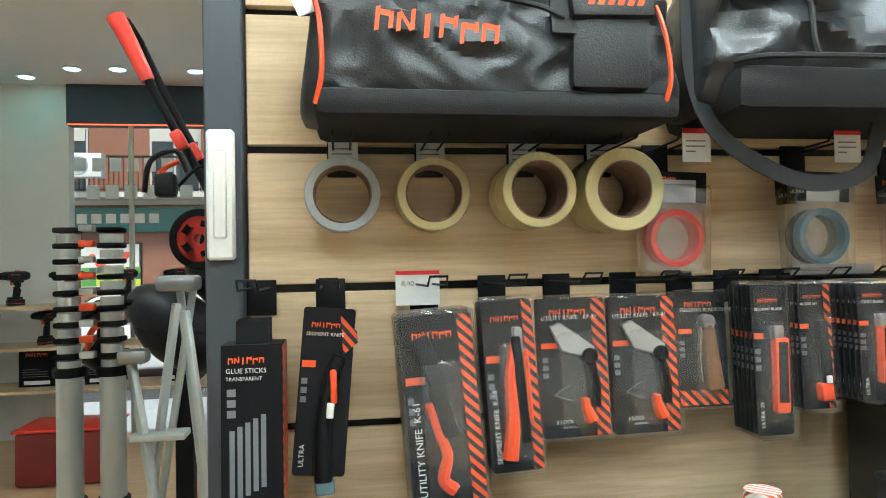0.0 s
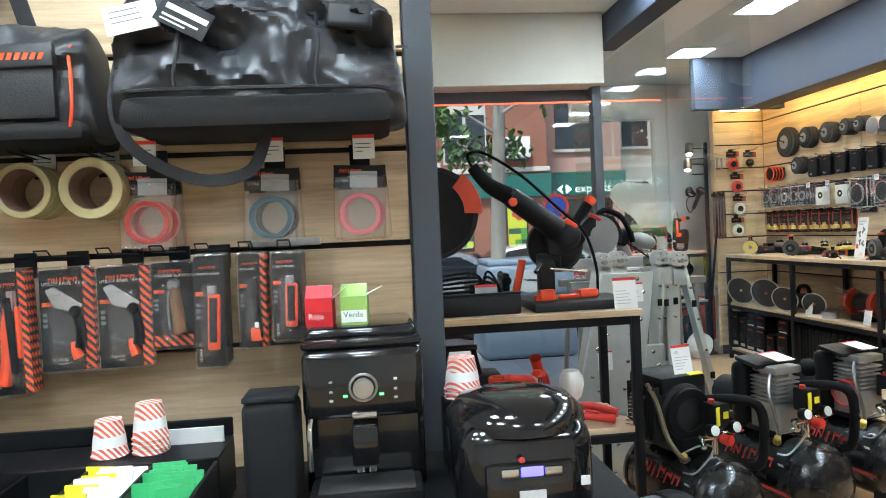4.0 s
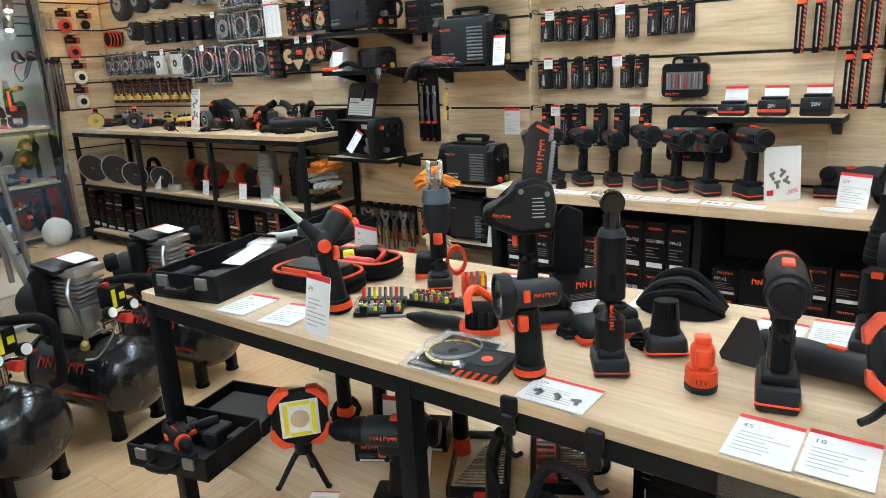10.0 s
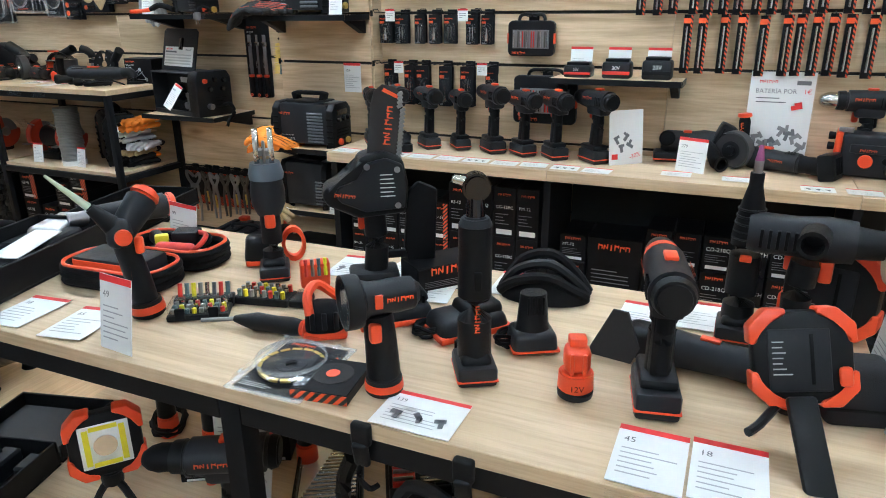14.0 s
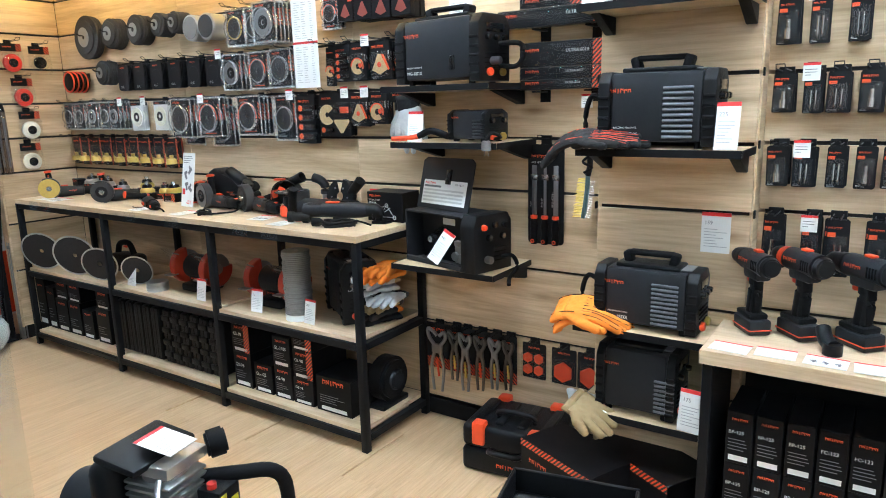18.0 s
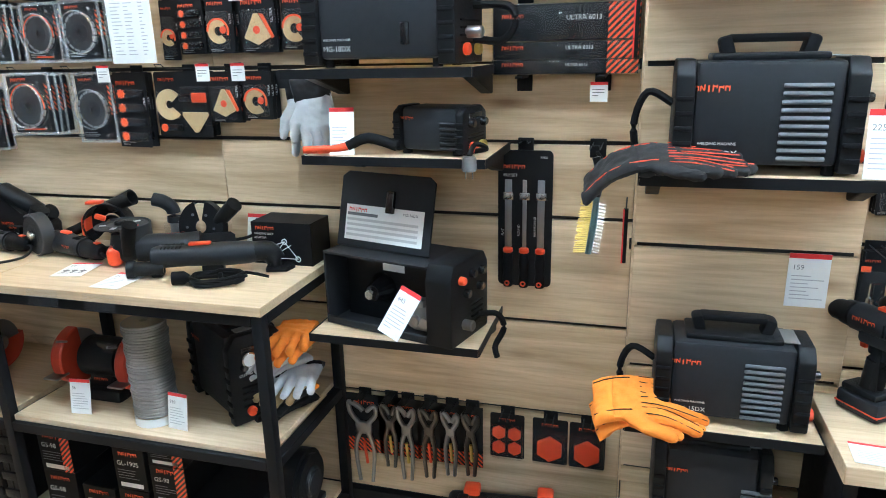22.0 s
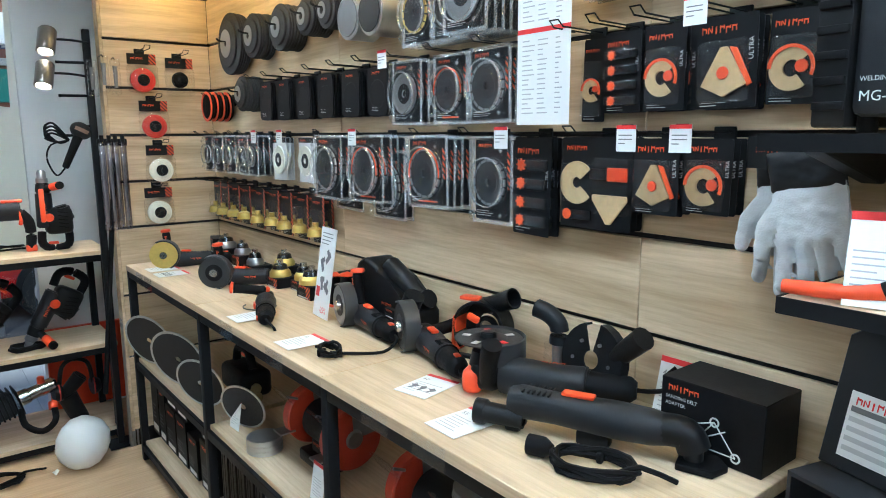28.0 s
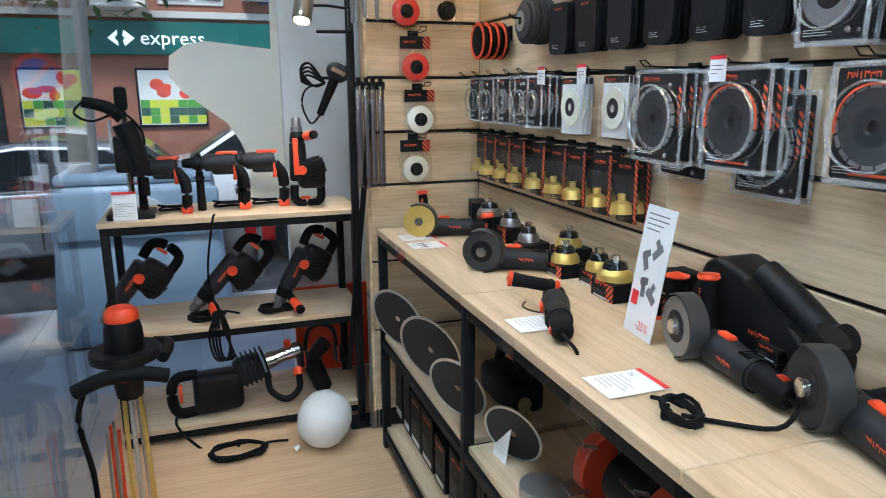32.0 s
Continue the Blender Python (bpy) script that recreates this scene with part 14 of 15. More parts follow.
part("cable_loop", Sh().tube([(-0.045, 0, -0.12), (-0.08, 0, -0.15), (-0.11, 0, -0.08), (-0.09, 0, -0.02), (-0.02, 0, 0.0)], 0.004, 6, 5), M_RUB, ht)
part("hook_bar", Sh().cyl((0.03, 0, 0.06), (0.09, -0.01, 0.06), 0.005, n=8), M_BLK, ht)
M_SPOTL = glow("warm_spot_lens", (1.0, 0.86, 0.66), 25.0)
for i, (z, x, dx) in enumerate(((1.84, 3.85, -0.03), (1.70, 3.83, -0.012))):
    t = thing("spot_lamp", "bronze cylinder spot lamp on an arm, switched on", "spot lamp", at(x, 5.30, z), "spot lamps")
    part("housing", Sh().lathe([(0, 0.06), (0.03, 0.058), (0.036, 0.05), (0.036, -0.05), (0.032, -0.052), (0.03, -0.04), (0, -0.04)], rx(-22) @ ry(12), 24), material("bronze_lamp", (0.16, 0.14, 0.12), 0.32, 0.7), t)
    part("lens", Sh().disc((0, 0, -0.043), (0, 0, 1), 0.026, 0.004, 20).move(rx(-22) @ ry(12)), M_SPOTL, t)
    part("arm", Sh().tube([(0.034, 0.0, 0.01), (0.09, -0.01, 0.01), (0.16, -0.03, 0.0)], 0.005, 8, 3), M_BLK, t)
    L = bpy.data.lights.new("spot_lamp_bulb", "SPOT")
    L.energy, L.color, L.spot_size, L.spot_blend, L.shadow_soft_size = 26.0, (1.0, 0.82, 0.6), radians(70), 0.6, 0.02
    ob = new("spot_lamp_bulb", L)
    ob.matrix_basis = look((x, 5.32, z - 0.07), (3.68 - 0.25 * i, 5.52, 0.5 - 0.5 * i))
# window film and back panels
structure("trim_window_film", Sh().prism([(3.775, 2.2), (3.795, 2.2), (3.795, 0.85), (3.63, 0.9), (3.635, 1.09), (3.60, 1.18), (3.55, 1.26), (3.46, 1.33), (3.37, 1.40), (3.32, 1.47), (3.33, 1.55), (3.40, 1.60), (3.48, 1.615), (3.76, 1.585)], 0.003, at(0, YW - 0.004, 0)), material("cream_window_film", (0.68, 0.67, 0.58), 0.55, 0.0, 0.03, 6), "cream vinyl film with a curved edge on the window")
structure("trim_orange_panel", Sh().span(3.8, 4.4, YW - 0.03, YW - 0.004, 0.02, 0.46, 0.003), M_ORANGE, "orange-red panel behind the display rack")


# ---- street: the building across, cars, bins, tree ----
FY = 16.0
fb = tagged(new("shop_building"), "red-brown brick building with a green shop front", "building")
part("upper_wall", Sh().span(-30, 5.45, FY, FY + 8, 2.56, 16), M_BRICK, fb)
part("ground_wall", Sh().span(-30, 5.45, FY, FY + 8, SZ - 0.05, 2.0), M_BRICK, fb)
part("shop_band", Sh().span(-6.5, 5.5, FY - 0.16, FY + 0.3, 2.0, 2.555, 0.01), M_GREEN, fb)
part("string_course", Sh().span(-30, 5.5, FY - 0.08, FY - 0.001, 2.62, 2.74, 0.01), M_RENDER, fb)
part("roof", Sh().span(-30.2, 5.6, FY - 0.3, FY + 8, 16, 16.3), M_RENDER, fb)
M_SASH = material("pale_window_frame", (0.5, 0.5, 0.48), 0.5)
for k in range(3):
    for x in (-8.3, -6.0, -3.6, -1.2, 1.1, 3.4):
        z = 2.85 + 2.9 * k
        w = part("window", Sh().span(x - 0.55, x + 0.55, FY - 0.03, FY + 0.05, z, z + 1.9, 0.01), M_SASH, fb)
        for a in (-0.27, 0.27):
            part("pane", Sh().span(x + a - 0.23, x + a + 0.23, FY - 0.045, FY - 0.0305, z + 0.08, z + 1.82), M_DKGLASS, w)
        part("blind", Sh().span(x - 0.5, x + 0.5, FY - 0.06, FY - 0.0455, z + 1.2, z + 1.8), M_RENDER, w)
for x0, x1 in ((-7.2, -2.8), (-0.6, 2.7)):
    for k in range(2):
        z = 2.72 + 2.9 * k
        bal = part("balcony", Sh().span(x0, x1, FY - 0.75, FY - 0.085, z, z + 0.12, 0.01), M_RENDER, fb)
        s = Sh()
        n = int((x1 - x0) / 0.1)
        for i in range(n + 1):
            x = x0 + 0.03 + (x1 - x0 - 0.06) * i / n
            s.span(x - 0.008, x + 0.008, FY - 0.73, FY - 0.714, z + 0.12, z + 0.86)
        s.span(x0, x1, FY - 0.74, FY - 0.7, z + 0.86, z + 0.9).span(x0, x1, FY - 0.74, FY - 0.7, z + 0.16, z + 0.19)
        part("railing", s, M_BLK, bal)
for x in (-5.2, 0.62, 2.0, 4.6):
    t = thing("air_conditioner", "white outdoor air conditioning unit on the facade", "air conditioner", at(x, FY - 0.92 if x < 3 else FY - 0.2, 3.12 if x < 3 else 2.95), "air conditioners")
    part("casing", Sh().box((0, 0, 0.25), (0.72, 0.3, 0.5), 0.015), M_CARD, t)
    part("fan_ring", Sh().ring((-0.1, -0.155, 0.25), (0, 1, 0), 0.16, 0.2, 0.02), M_TAPEG, t)
    part("fan_grille", Sh().disc((-0.1, -0.152, 0.25), (0, 1, 0), 0.158, 0.006, 24), M_GREYD, t)
    part("bracket", Sh().box((-0.25, 0.05, -0.02), (0.04, 0.32, 0.03)).box((0.25, 0.05, -0.02), (0.04, 0.32, 0.03)), M_STEEL, t)
M_SIGNW = glow("white_sign_letters", (0.9, 0.95, 0.92), 0.9)


def shop_sign(x, y, size, parent):
    lettering("express", size, parent, on_s(x, y, 2.17), M_SIGNW, "sign_letters")
    s = Sh()
    a = size * 0.62
    s.prism([(-a, 0.0), (-a * 0.25, a * 0.62), (-a * 0.25, a * 0.3), (-a * 0.5, 0.0), (-a * 0.25, -a * 0.3), (-a * 0.25, -a * 0.62)], 0.01)
    s.prism([(a, 0.0), (a * 0.25, -a * 0.62), (a * 0.1, -a * 0.2), (a * 0.3, 0.0), (a * 0.1, a * 0.2), (a * 0.25, a * 0.62)], 0.01)
    o = part("sign_mark", s, M_SIGNW, parent)
    o.location = (x - size * 0.85, y, 2.27)


shop_sign(2.52, FY - 0.168, 0.34, fb)
shop_sign(-1.9, FY - 0.168, 0.34, fb)
rnd = random.Random(11)
PAL = [material("poster_" + n, c, 0.5) for n, c in (("yellow", (0.55, 0.6, 0.04)), ("green", (0.10, 0.32, 0.05)), ("white", (0.7, 0.7, 0.66)), ("dark", (0.03, 0.09, 0.06)))]
M_FRUIT = material("poster_red", (0.55, 0.06, 0.03), 0.5, 0.0, 0.5, 8)
for x, w in ((-5.0, 1.3), (-2.2, 1.3), (1.05, 1.0), (2.95, 1.15), (4.62, 0.55)):
    t = part("shop_window", Sh().span(x - w / 2, x + w / 2, FY - 0.05, FY + 0.1, 0.75, 1.78, 0.01), M_DKGLASS, fb)
    part("poster", Sh().span(x - w / 2 + 0.04, x + w / 2 - 0.04, FY - 0.06, FY - 0.051, 0.8, 1.74), PAL[2] if w > 0.6 else PAL[0], t)
    n = int(w / 0.16)
    cells = [Sh() for _ in PAL]
    for i in range(n):
        for j in range(3):
            cells[rnd.choice((0, 1, 3))].span(x - w / 2 + 0.05 + i * 0.155, x - w / 2 + 0.05 + i * 0.155 + 0.15, FY - 0.064, FY - 0.0602, 0.82 + 0.14 * j, 0.955 + 0.14 * j)
    for c, mt in zip(cells, PAL):
        if len(c.bm.verts):
            part("poster_squares", c, mt, t)
    s = Sh()
    for i in range(4):
        s.ball((x + rnd.uniform(-w * 0.3, w * 0.3), FY - 0.06, rnd.uniform(1.3, 1.62)), (rnd.uniform(0.08, 0.16), 0.008, rnd.uniform(0.06, 0.12)), u=10, v=6)
    part("poster_fruit", s, M_FRUIT, t)
part("shop_door", Sh().span(-0.6, 0.3, FY - 0.04, FY + 0.1, SZ, 1.8, 0.01), M_DKGLASS, fb)
part("name_plate", Sh().span(4.55, 4.95, FY - 0.03, FY - 0.001, 2.9, 3.06, 0.005), material("navy_street_plate", (0.02, 0.05, 0.14), 0.4), fb)
part("wall_lamp", Sh().span(1.6, 1.72, FY - 0.14, FY - 0.081, 2.62, 2.8, 0.01), M_CARD, fb)
cb = tagged(new("corner_building"), "green-fronted shop round the corner under pink render", "building")
part("wall", Sh().span(5.6, 8.2, 18.2, 26, SZ - 0.05, 16), material("pink_render", (0.48, 0.30, 0.25), 0.85, 0.0, 0.08, 2), cb)
part("shop_band", Sh().span(5.6, 8.25, 18.0, 18.199, 2.1, 2.75, 0.01), M_GREEN, cb)
part("shop_window", Sh().span(5.9, 7.9, 18.15, 18.199, 0.2, 2.0, 0.01), M_DKGLASS, cb)
for k in range(3):
    w = part("window", Sh().span(6.3, 7.3, 18.15, 18.199, 3.4 + 2.9 * k, 5.2 + 2.9 * k, 0.01), M_DKGLASS, cb)
    part("sill", Sh().span(6.2, 7.4, 18.1, 18.149, 3.32 + 2.9 * k, 3.4 + 2.9 * k), M_RENDER, w)
shop_sign(6.75, 17.99, 0.34, cb)
pb = tagged(new("apartment_building"), "pale rendered apartment building far along the street", "building")
part("wall", Sh().span(9.5, 40, 24, 34, SZ - 0.05, 18), M_RENDER, pb)
part("roof", Sh().span(9.3, 40, 23.7, 34, 18, 18.4), M_BRICK, pb)
for k in range(5):
    for x in range(6):
        xx = 11 + 2.6 * x
        w = part("window", Sh().span(xx - 0.5, xx + 0.5, 23.95, 23.999, 1.2 + 2.9 * k, 2.8 + 2.9 * k, 0.01), M_DKGLASS, pb)
        part("sill", Sh().span(xx - 0.6, xx + 0.6, 23.85, 23.949, 1.1 + 2.9 * k, 1.2 + 2.9 * k), M_SASH, w)
for x0, x1, y0, y1, nm in ((-60, -31, 15, 26, "brick"), (16, 50, 8.2, 18, "pale")):
    t = tagged(new("street_building"), nm + " building closing the street", "building")
    part("wall", Sh().span(x0, x1, y0, y1, SZ - 0.05, 15), M_BRICK if nm == "brick" else M_RENDER, t)
    for k in range(4):
        for i in range(4):
            part("window", Sh().span(x0 + 2 + 4 * i, x0 + 3.2 + 4 * i, y0 - 0.04, y0 - 0.001, 1.5 + 3 * k, 3.2 + 3 * k), M_DKGLASS, t)


def car(name_label, m, paint):
    """Four metres long, nose to -x, on the ground at z = 0."""
    t = thing("car", name_label, "car", m, "parked cars")
    body = [(-1.95, 0.35), (-1.98, 0.62), (-1.85, 0.78), (-1.0, 0.92), (1.75, 0.98), (1.95, 0.9), (2.0, 0.55), (1.95, 0.3), (-1.9, 0.25)]
    part("body", Sh().prism(body, 1.68, None, 0.07, 3), paint, t)
    cab = [(-1.05, 0.9), (-0.35, 1.36), (0.2, 1.45), (1.1, 1.42), (1.6, 1.15), (1.8, 0.96)]
    part("roof", Sh().prism(cab, 1.46, None, 0.08, 3), paint, t)
    win = [(-0.88, 0.95), (-0.3, 1.32), (0.2, 1.385), (1.0, 1.36), (1.35, 1.17), (1.4, 0.99)]
    part("side_windows", Sh().prism(win, 1.475, None, 0.01), M_DKGLASS, t)
    part("pillar", Sh().span(0.3, 0.38, -0.742, 0.742, 0.95, 1.39), paint, t)
    part("windscreen", Sh().box((-0.69, 0, 1.155), (0.74, 1.3, 0.02), 0.005, (0, -33, 0)), M_DKGLASS, t)
    part("rear_window", Sh().box((1.49, 0, 1.235), (0.5, 1.25, 0.02), 0.005, (0, 40, 0)), M_DKGLASS, t)
    for y in (-0.7, 0.7):
        part("tail_light", Sh().box((1.88, y, 0.86), (0.2, 0.26, 0.2), 0.04), M_RED, t)
        part("headlight", Sh().box((-1.86, y, 0.68), (0.24, 0.28, 0.13), 0.04), M_CHROME, t)
        for x in (-1.25, 1.25):
            part("wheel_arch", Sh().disc((x, y * 1.155, 0.33), (0, 1, 0), 0.37, 0.12, 28), M_TYRE, t)
            w = part("wheel", Sh().ring((x, y * 1.17, 0.31), (0, 1, 0), 0.2, 0.31, 0.2, 28), M_TYRE, t)
            part("rim", Sh().disc((x, y * 1.2, 0.31), (0, 1, 0), 0.2, 0.16, 20), M_ALU, w)
    part("door_line", Sh().span(0.33, 0.345, -0.846, 0.846, 0.35, 0.93).span(-0.85, -0.835, -0.846, 0.846, 0.35, 0.9), M_TYRE, t)
    return t


GZ = SZ - 0.12
car("silver hatchback parked in the street", at(1.45, 11.3, GZ), M_CARG)
car("red hatchback parked in the street", at(5.75, 11.4, GZ), M_CARR)
car("white car parked in the street", at(-3.2, 11.3, GZ), M_CARW)
car("white car parked across the street", at(4.2, 14.4, GZ), M_CARW)
M_BIN = material("blue_grey_container", (0.22, 0.29, 0.38), 0.45, 0.0, 0.08, 4)
M_BINY = material("yellow_container_lid", (0.70, 0.62, 0.10), 0.45)


def container(x, label, yellow):
    t = thing("recycling_container", label, "recycling bin", at(x, 8.3, SZ), "recycling containers")
    part("body", Sh().box((0, 0, 0.62), (1.25, 0.95, 1.2), 0.08, seg=3, taper=0.86), M_BIN, t)
    f = part("front_panel", Sh().box((0, -0.475, 1.0), (1.12, 0.06, 0.36), 0.05, (8, 0, 0)), M_BINY if yellow else M_BIN, t)
    for a in ((-0.27, 0.27) if yellow else (0.0,)):
        part("opening", Sh().lathe([(0, 0), (0.2, 0), (0.2, 0.02), (0, 0.02)], at(a, -0.508, 1.0) @ rx(98) @ Matrix.Diagonal((1, 0.72, 1, 1)), 28), M_TYRE if yellow else M_GLG, f)
    if not yellow:
        s = Sh()
        for i in range(9):
            a = radians(20 * i)
            s.box((0.09 * math.cos(a), -0.53, 1.0 + 0.07 * math.sin(a)), (0.13, 0.004, 0.01), 0, (0, -20 * i, 0))
        part("brush_slots", s, M_TYRE, f)
    part("lid", Sh().box((0, 0, 1.24), (1.05, 0.8, 0.08), 0.03), M_BIN, t)
    part("foot", Sh().box((0, 0, 0.02), (1.1, 0.8, 0.04)), M_TYRE, t)


container(1.16, "blue-grey recycling container with yellow panel and oval openings", True)
container(2.95, "blue-grey recycling container with a brushed opening", False)
container(-0.4, "blue-grey recycling container with yellow panel and oval openings", True)
ns = thing("traffic_sign", "round blue no-parking sign with red rim on a pole", "road sign", at(3.92, 10.0, GZ))
part("pole", Sh().cyl((0, 0, 0.0), (0, 0, 2.35), 0.03, n=14), M_GREYD, ns)
part("blue_disc", Sh().disc((0, -0.045, 2.1), (0, 1, 0), 0.17, 0.01, 32), material("sign_blue", (0.02, 0.07, 0.4), 0.4), ns)
part("red_rim", Sh().ring((0, -0.052, 2.1), (0, 1, 0), 0.165, 0.21, 0.01, 32).box((0, -0.053, 2.1), (0.36, 0.008, 0.045), 0, (0, 45, 0)), M_RED, ns)
part("white_plate", Sh().box((0, -0.045, 1.76), (0.3, 0.01, 0.12)), M_CARD, ns)
tr = thing("street_tree", "slim pale-trunked street tree with sparse green leaves", "tree", at(2.60, 8.1, SZ))
part("trunk", Sh().tube([(0.02, 0, -0.02), (0.0, 0, 1.0), (0.05, 0, 2.2), (0.10, 0.02, 3.4), (0.05, 0.05, 5.0)], [0.11, 0.07], 14, 4), M_BARK, tr)
rnd = random.Random(7)
leaf = Sh()
for i in range(11):
    a = rnd.uniform(0, 6.28)
    z0 = 2.4 + 0.24 * i
    r = rnd.uniform(0.8, 1.7)
    tip = Vector((0.07 + r * math.cos(a), r * math.sin(a), z0 + rnd.uniform(0.1, 0.7)))
    mid = Vector((0.07 + r * 0.5 * math.cos(a), r * 0.5 * math.sin(a), z0 + 0.25))
    part("limb", Sh().tube([(0.07, 0.02, z0), tuple(mid), tuple(tip)], [0.028, 0.008], 8, 4), M_BARK, tr)
    for k in range(150):
        u = rnd.random() ** 0.6
        c = mid.lerp(tip, u) + Vector((rnd.gauss(0, 0.16), rnd.gauss(0, 0.16), rnd.gauss(-0.06, 0.14)))
        q = Matrix.Translation(c) @ Matrix.Rotation(rnd.uniform(0, 6.28), 4, "Z") @ Matrix.Rotation(rnd.uniform(-1.2, 1.2), 4, "X")
        w, l = rnd.uniform(0.025, 0.05), rnd.uniform(0.05, 0.09)
        vs = [leaf.bm.verts.new(q @ Vector(p)) for p in ((0, -l, 0), (w, -l * 0.2, 0.012), (w * 0.7, l * 0.5, 0.004), (0, l, -0.01), (-w * 0.7, l * 0.5, 0.004), (-w, -l * 0.2, 0.012))]
        leaf.bm.faces.new(vs)
part("crown", leaf, M_LEAF, tr)
pv = wall["pavement"]
ps_me = mesh_of(Sh().span(-0.298, 0.298, -0.298, 0.298, 0, 0.008, 0.003), "paving_slab", M_PAVE)
for i in range(12):
    for j in range(8):
        o = new("paving_slab", ps_me)
        o.parent = pv
        o.location = (-0.6 + 0.6 * i, YD + 0.72 + 0.6 * j, SZ)


# ---- behind the glazed screen beside the panel ----
def telescopic(x, y, n, label, pitch=0.05):
    t = thing("telescopic_ladder", label, "ladder", at(x, y, 0.0), "telescopic ladders")
    for dx in (0.0, 0.1):
        for k in range(3):
            part("stile", Sh().cyl((dx, 0, 0.0 if k == 0 else 0.32 * k), (dx, 0, 0.32 * (k + 1) - 0.012), 0.034 - 0.002 * k, n=20, bev=0.002), M_ALUP, t)
            part("black_collar", Sh().cyl((dx, 0, 0.32 * (k + 1) - 0.011), (dx, 0, 0.32 * (k + 1) + 0.012), 0.038, n=20, bev=0.002), M_RUB, t)
        for i in range(n):
            z = 0.98 + pitch * i
            part("short_section", Sh().cyl((dx, 0, z - 0.012), (dx, 0, z + pitch - 0.03), 0.027, n=18), M_ALUP, t)
            part("black_collar", Sh().box((dx, 0, z + pitch - 0.02), (0.056, 0.056, 0.013), 0.004), M_RUB, t)
    for i in range(n):
        part("orange_lock", Sh().box((0.05, -0.02, 0.98 + pitch * (i + 0.6)), (0.034, 0.026, 0.016), 0.003), M_ORANGE if i % 2 else M_ALUP, t)
    for z in (0.3, 0.62):
        part("tread", Sh().box((0.05, 0, z - 0.02), (0.034, 0.05, 0.03), 0.005), M_ALUP, t)
    return t


telescopic(-0.60, 1.72, 9, "aluminium telescopic ladder with black and orange collars", 0.0385)
telescopic(-0.82, 1.52, 3, "collapsed telescopic ladder with orange locks", 0.04)
sl = thing("step_ladder", "folded aluminium step ladder leaning upright", "ladder", at(-0.385, 1.75, 0.0))
for xa, ya, xb, yb, z1 in ((-0.10, -0.1, 0.03, 0.0, 1.12), (0.12, -0.16, -0.07, -0.04, 0.98), (-0.12, 0.05, 0.06, 0.06, 1.16), (0.14, 0.08, 0.02, 0.08, 1.16), (0.2, -0.06, 0.05, 0.0, 1.1)):
    a, b = Vector((xa, ya, 0.0)), Vector((xb, yb, z1))
    d = b - a
    part("stile", Sh().box((0, 0, 0), (0.022, 0.018, d.length), 0.003).move(Matrix.Translation((a + b) / 2) @ d.to_track_quat("Z", "Y").to_matrix().to_4x4()), M_ALUP, sl)
for z in (0.3, 0.55, 0.8):
    part("tread", Sh().box((0.0, -0.05, z), (0.13, 0.07, 0.016), 0.004), M_ALUP, sl)
part("top_cap", Sh().box((0.03, 0.03, 1.17), (0.1, 0.1, 0.04), 0.012).box((-0.06, -0.05, 0.995), (0.07, 0.05, 0.035), 0.01), M_GREYD, sl)


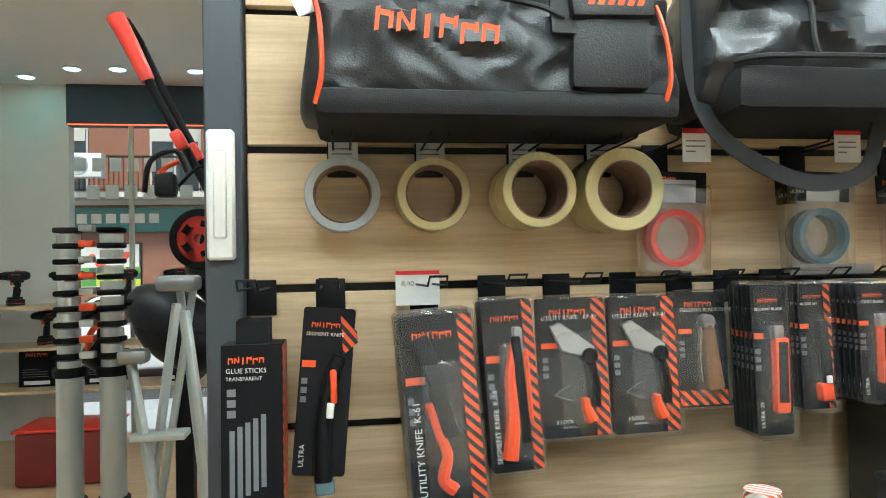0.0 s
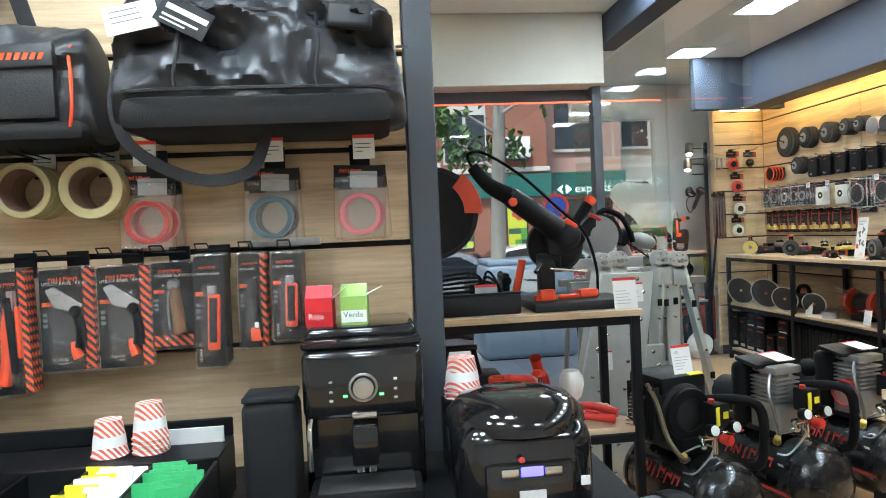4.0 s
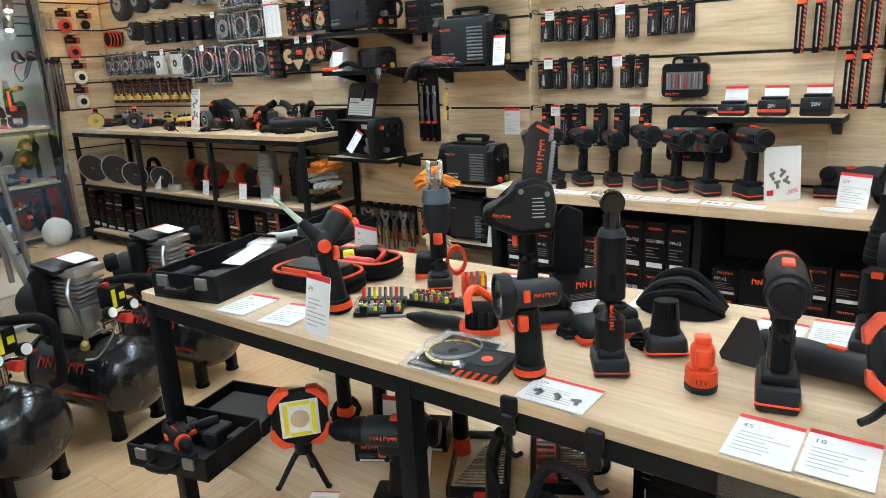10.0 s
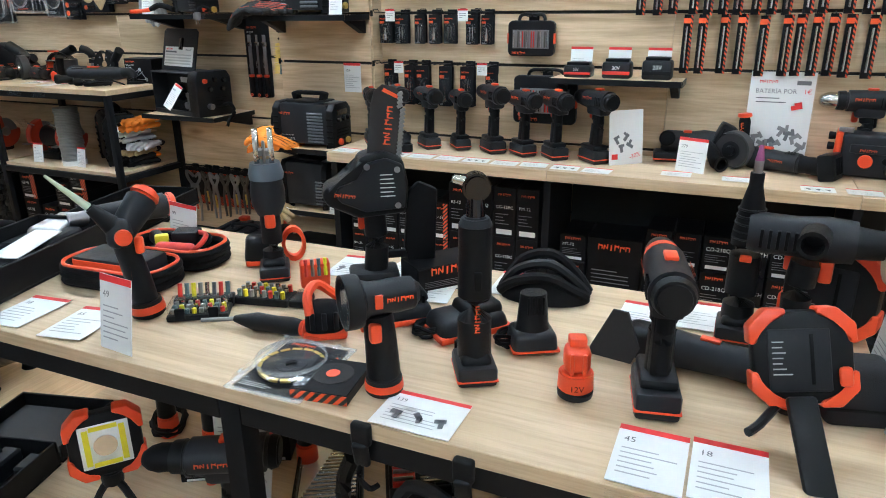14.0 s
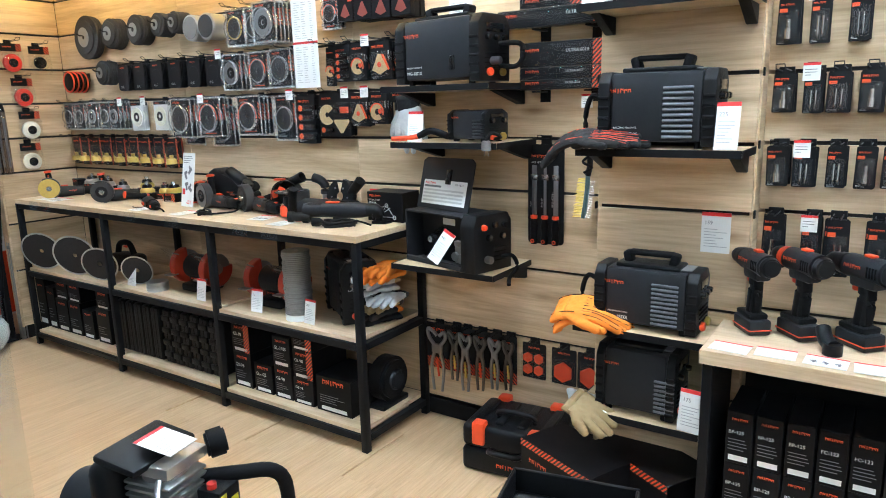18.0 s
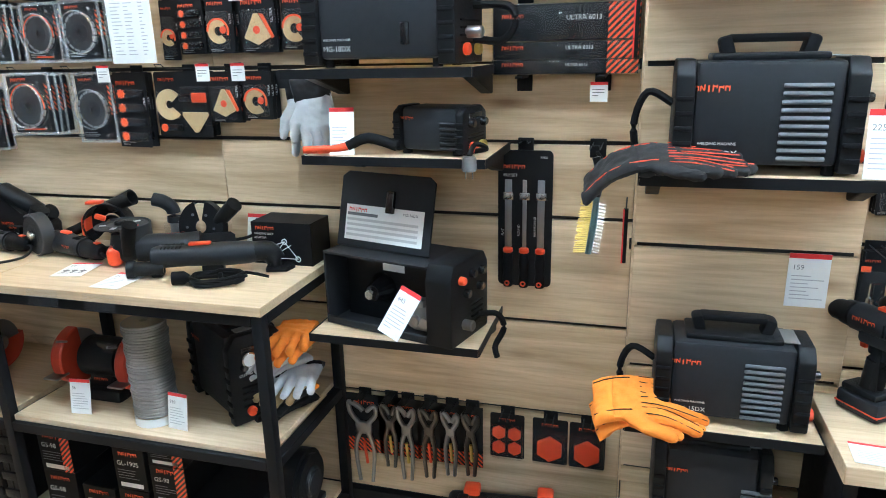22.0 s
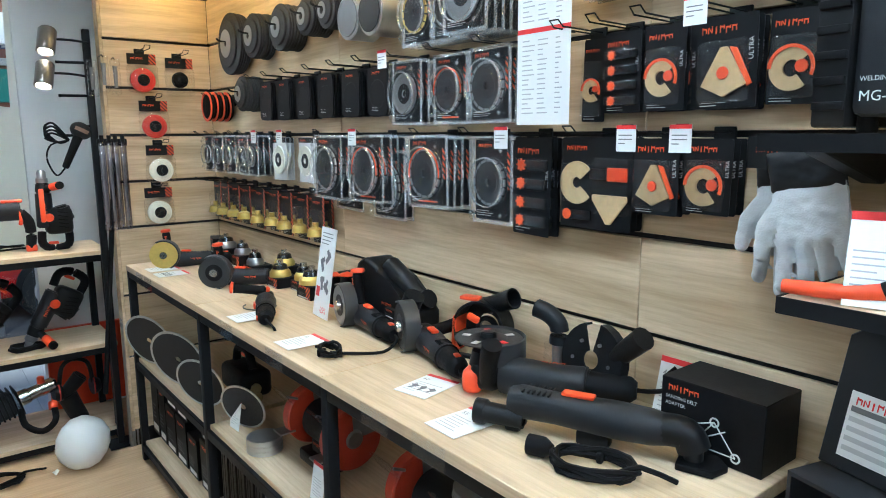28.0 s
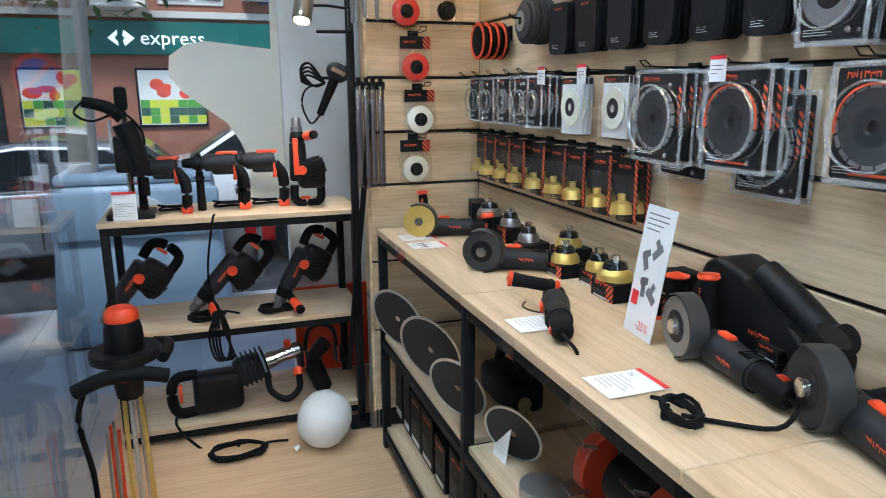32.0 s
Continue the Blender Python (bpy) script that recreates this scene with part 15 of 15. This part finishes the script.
def mower(x, y, label, flip, z0):
    """A stored mower: red-wheeled deck, long folded push bar rising up and to -x."""
    t = thing("lawn_mower", label, "lawn mower", at(x, y, 0.0), "lawn mowers")
    part("deck", Sh().box((0.1, 0.1, z0), (0.3, 0.3, 0.26), 0.05, (0, 30, 0), 3).ball((0.06, 0.02, z0 - 0.05), (0.17, 0.15, 0.1), (0, 30, 0)), M_PLA, t)
    for yy in (-0.12, 0.3):
        w = part("wheel", Sh().ring((-0.02, yy, z0 + 0.08), (0.2, 1, 0), 0.065, 0.085, 0.04, 28), M_RUB, t)
        part("red_rim", Sh().disc((-0.02, yy, z0 + 0.08), (0.2, 1, 0), 0.066, 0.03, 24, 0.016), M_RED, w)
        s = Sh()
        for k in range(5):
            a = k * 1.2566
            s.box((-0.02 + 0.043 * math.cos(a), yy - 0.016, z0 + 0.08 + 0.043 * math.sin(a)), (0.018, 0.006, 0.024), 0.003, (0, -math.degrees(a), 0))
        part("rim_window", s, M_RUB, w)
    for dy in (0.0, 0.22):
        part("push_bar", Sh().tube([(0.05, dy, z0 + 0.05), (-0.03, dy, z0 + 0.25), (-0.17, dy, z0 + 0.52), (-0.27, dy, z0 + 0.74)], 0.013, 8, 3), M_RUB, t)
        part("red_clamp", Sh().box((-0.10, dy - 0.012, z0 + 0.38), (0.035, 0.035, 0.06), 0.008, (0, -28, 0)).box((0.0, dy - 0.012, z0 + 0.16), (0.03, 0.03, 0.05), 0.008, (0, -22, 0)), M_RED, t)
    part("red_grip", Sh().tube([(-0.19, 0.0, z0 + 0.56), (-0.235, 0.0, z0 + 0.66), (-0.28, 0.0, z0 + 0.75)], [0.02, 0.028], 10, 3), M_RED, t)
    part("cross_bar", Sh().tube([(-0.27, 0.0, z0 + 0.74), (-0.28, 0.11, z0 + 0.77), (-0.27, 0.22, z0 + 0.74)], 0.014, 8, 4), M_RUB, t)
    part("switch_box", Sh().box((-0.13, -0.05, z0 + 0.24), (0.06, 0.05, 0.07), 0.012).tube([(-0.19, -0.05, z0 + 0.22), (-0.17, -0.06, z0 + 0.31), (-0.1, -0.06, z0 + 0.34), (-0.07, -0.05, z0 + 0.28)], 0.008, 8, 4), M_PLA, t)
    part("orange_lever", Sh().tube([(-0.16, -0.055, z0 + 0.25), (-0.13, -0.06, z0 + 0.29), (-0.09, -0.06, z0 + 0.31)], 0.008, 8, 4), M_ORANGE, t)
    part("cable", Sh().tube([(-0.1, -0.03, z0 + 0.24), (-0.02, -0.05, z0 + 0.3), (0.04, -0.04, z0 + 0.2), (0.05, 0, z0 + 0.1)], 0.005, 6, 4), M_RUB, t)
    part("stand", Sh().box((0.12, 0.1, (z0 - 0.12) / 2), (0.05, 0.05, z0 - 0.12), 0.004).box((0.12, 0.1, 0.006), (0.3, 0.3, 0.012), 0.003), M_BLK, t)
    return t


mower(-0.31, 2.06, "black lawn mower with red wheel and red grip stored upright", 1, 1.21)
tm = thing("grass_collector", "grey and black mower grass collector with orange handle", "grass collector", at(-0.47, 1.98, 0.06))
part("shell", Sh().ball((0.06, 0, 1.0), (0.15, 0.12, 0.085), (0, 32, 0)), M_CHAR, tm)
part("lower_shell", Sh().ball((0.08, 0, 0.95), (0.15, 0.12, 0.085), (0, 32, 0)), M_PLA, tm)
part("orange_handle", Sh().tube([(-0.16, -0.05, 0.93), (-0.14, -0.06, 0.99), (-0.06, -0.06, 1.02)], 0.009, 8, 4), M_ORANGE, tm)
part("black_handle", Sh().tube([(-0.2, -0.06, 0.93), (-0.18, -0.07, 1.0), (-0.1, -0.07, 1.05), (0.02, -0.07, 1.06)], 0.009, 8, 4), M_RUB, tm)
part("motor", Sh().cyl((-0.17, -0.03, 0.93), (-0.12, 0.0, 0.88), 0.04, 0.035, 16, 0.005), M_PLA, tm)
part("stand", Sh().box((0.08, 0.02, 0.44), (0.05, 0.05, 0.88), 0.004).box((0.08, 0.02, 0.006), (0.26, 0.26, 0.012), 0.003), M_BLK, tm)
# shelves with tools at the back
br = thing("display_rack", "black steel rack with oak shelves against the street window", "rack", at(-1.45, 4.75, 0.0))
for z in (0.45, 0.72, 0.98):
    part("board", Sh().span(-0.9, 0.8, -0.2, 0.2, z - 0.02, z, 0.0015), M_TOPX, br)
for x in (-0.88, 0.78):
    for y in (-0.18, 0.18):
        part("leg", Sh().box((x, y, 0.48), (0.03, 0.03, 0.96), 0.002), M_BLK, br)
for i in range(9):
    drill(at(-2.2 + 0.17 * i, 4.68 + 0.03 * (i % 3), (0.9805 if i % 2 else 0.7205)) @ rz(200 + 25 * (i % 3)), 0.9, "black cordless drill standing on the back rack")
for i, x in enumerate((-1.9, -1.5, -1.0)):
    carton(x, 4.7, 0.452, 0.2, 0.22, 0.24, "", turn=90)
s = thing("pallet_box", "dark red plastic crate on the floor", "crate", at(-1.5, 4.2, 0.0))
part("crate", Sh().box((0, 0, 0.15), (0.5, 0.34, 0.3), 0.02), material("dark_red_crate", (0.2, 0.02, 0.02), 0.5), s)
part("rim", Sh().box((0, 0, 0.31), (0.52, 0.36, 0.018), 0.006), M_RED, s)
floor_planks()
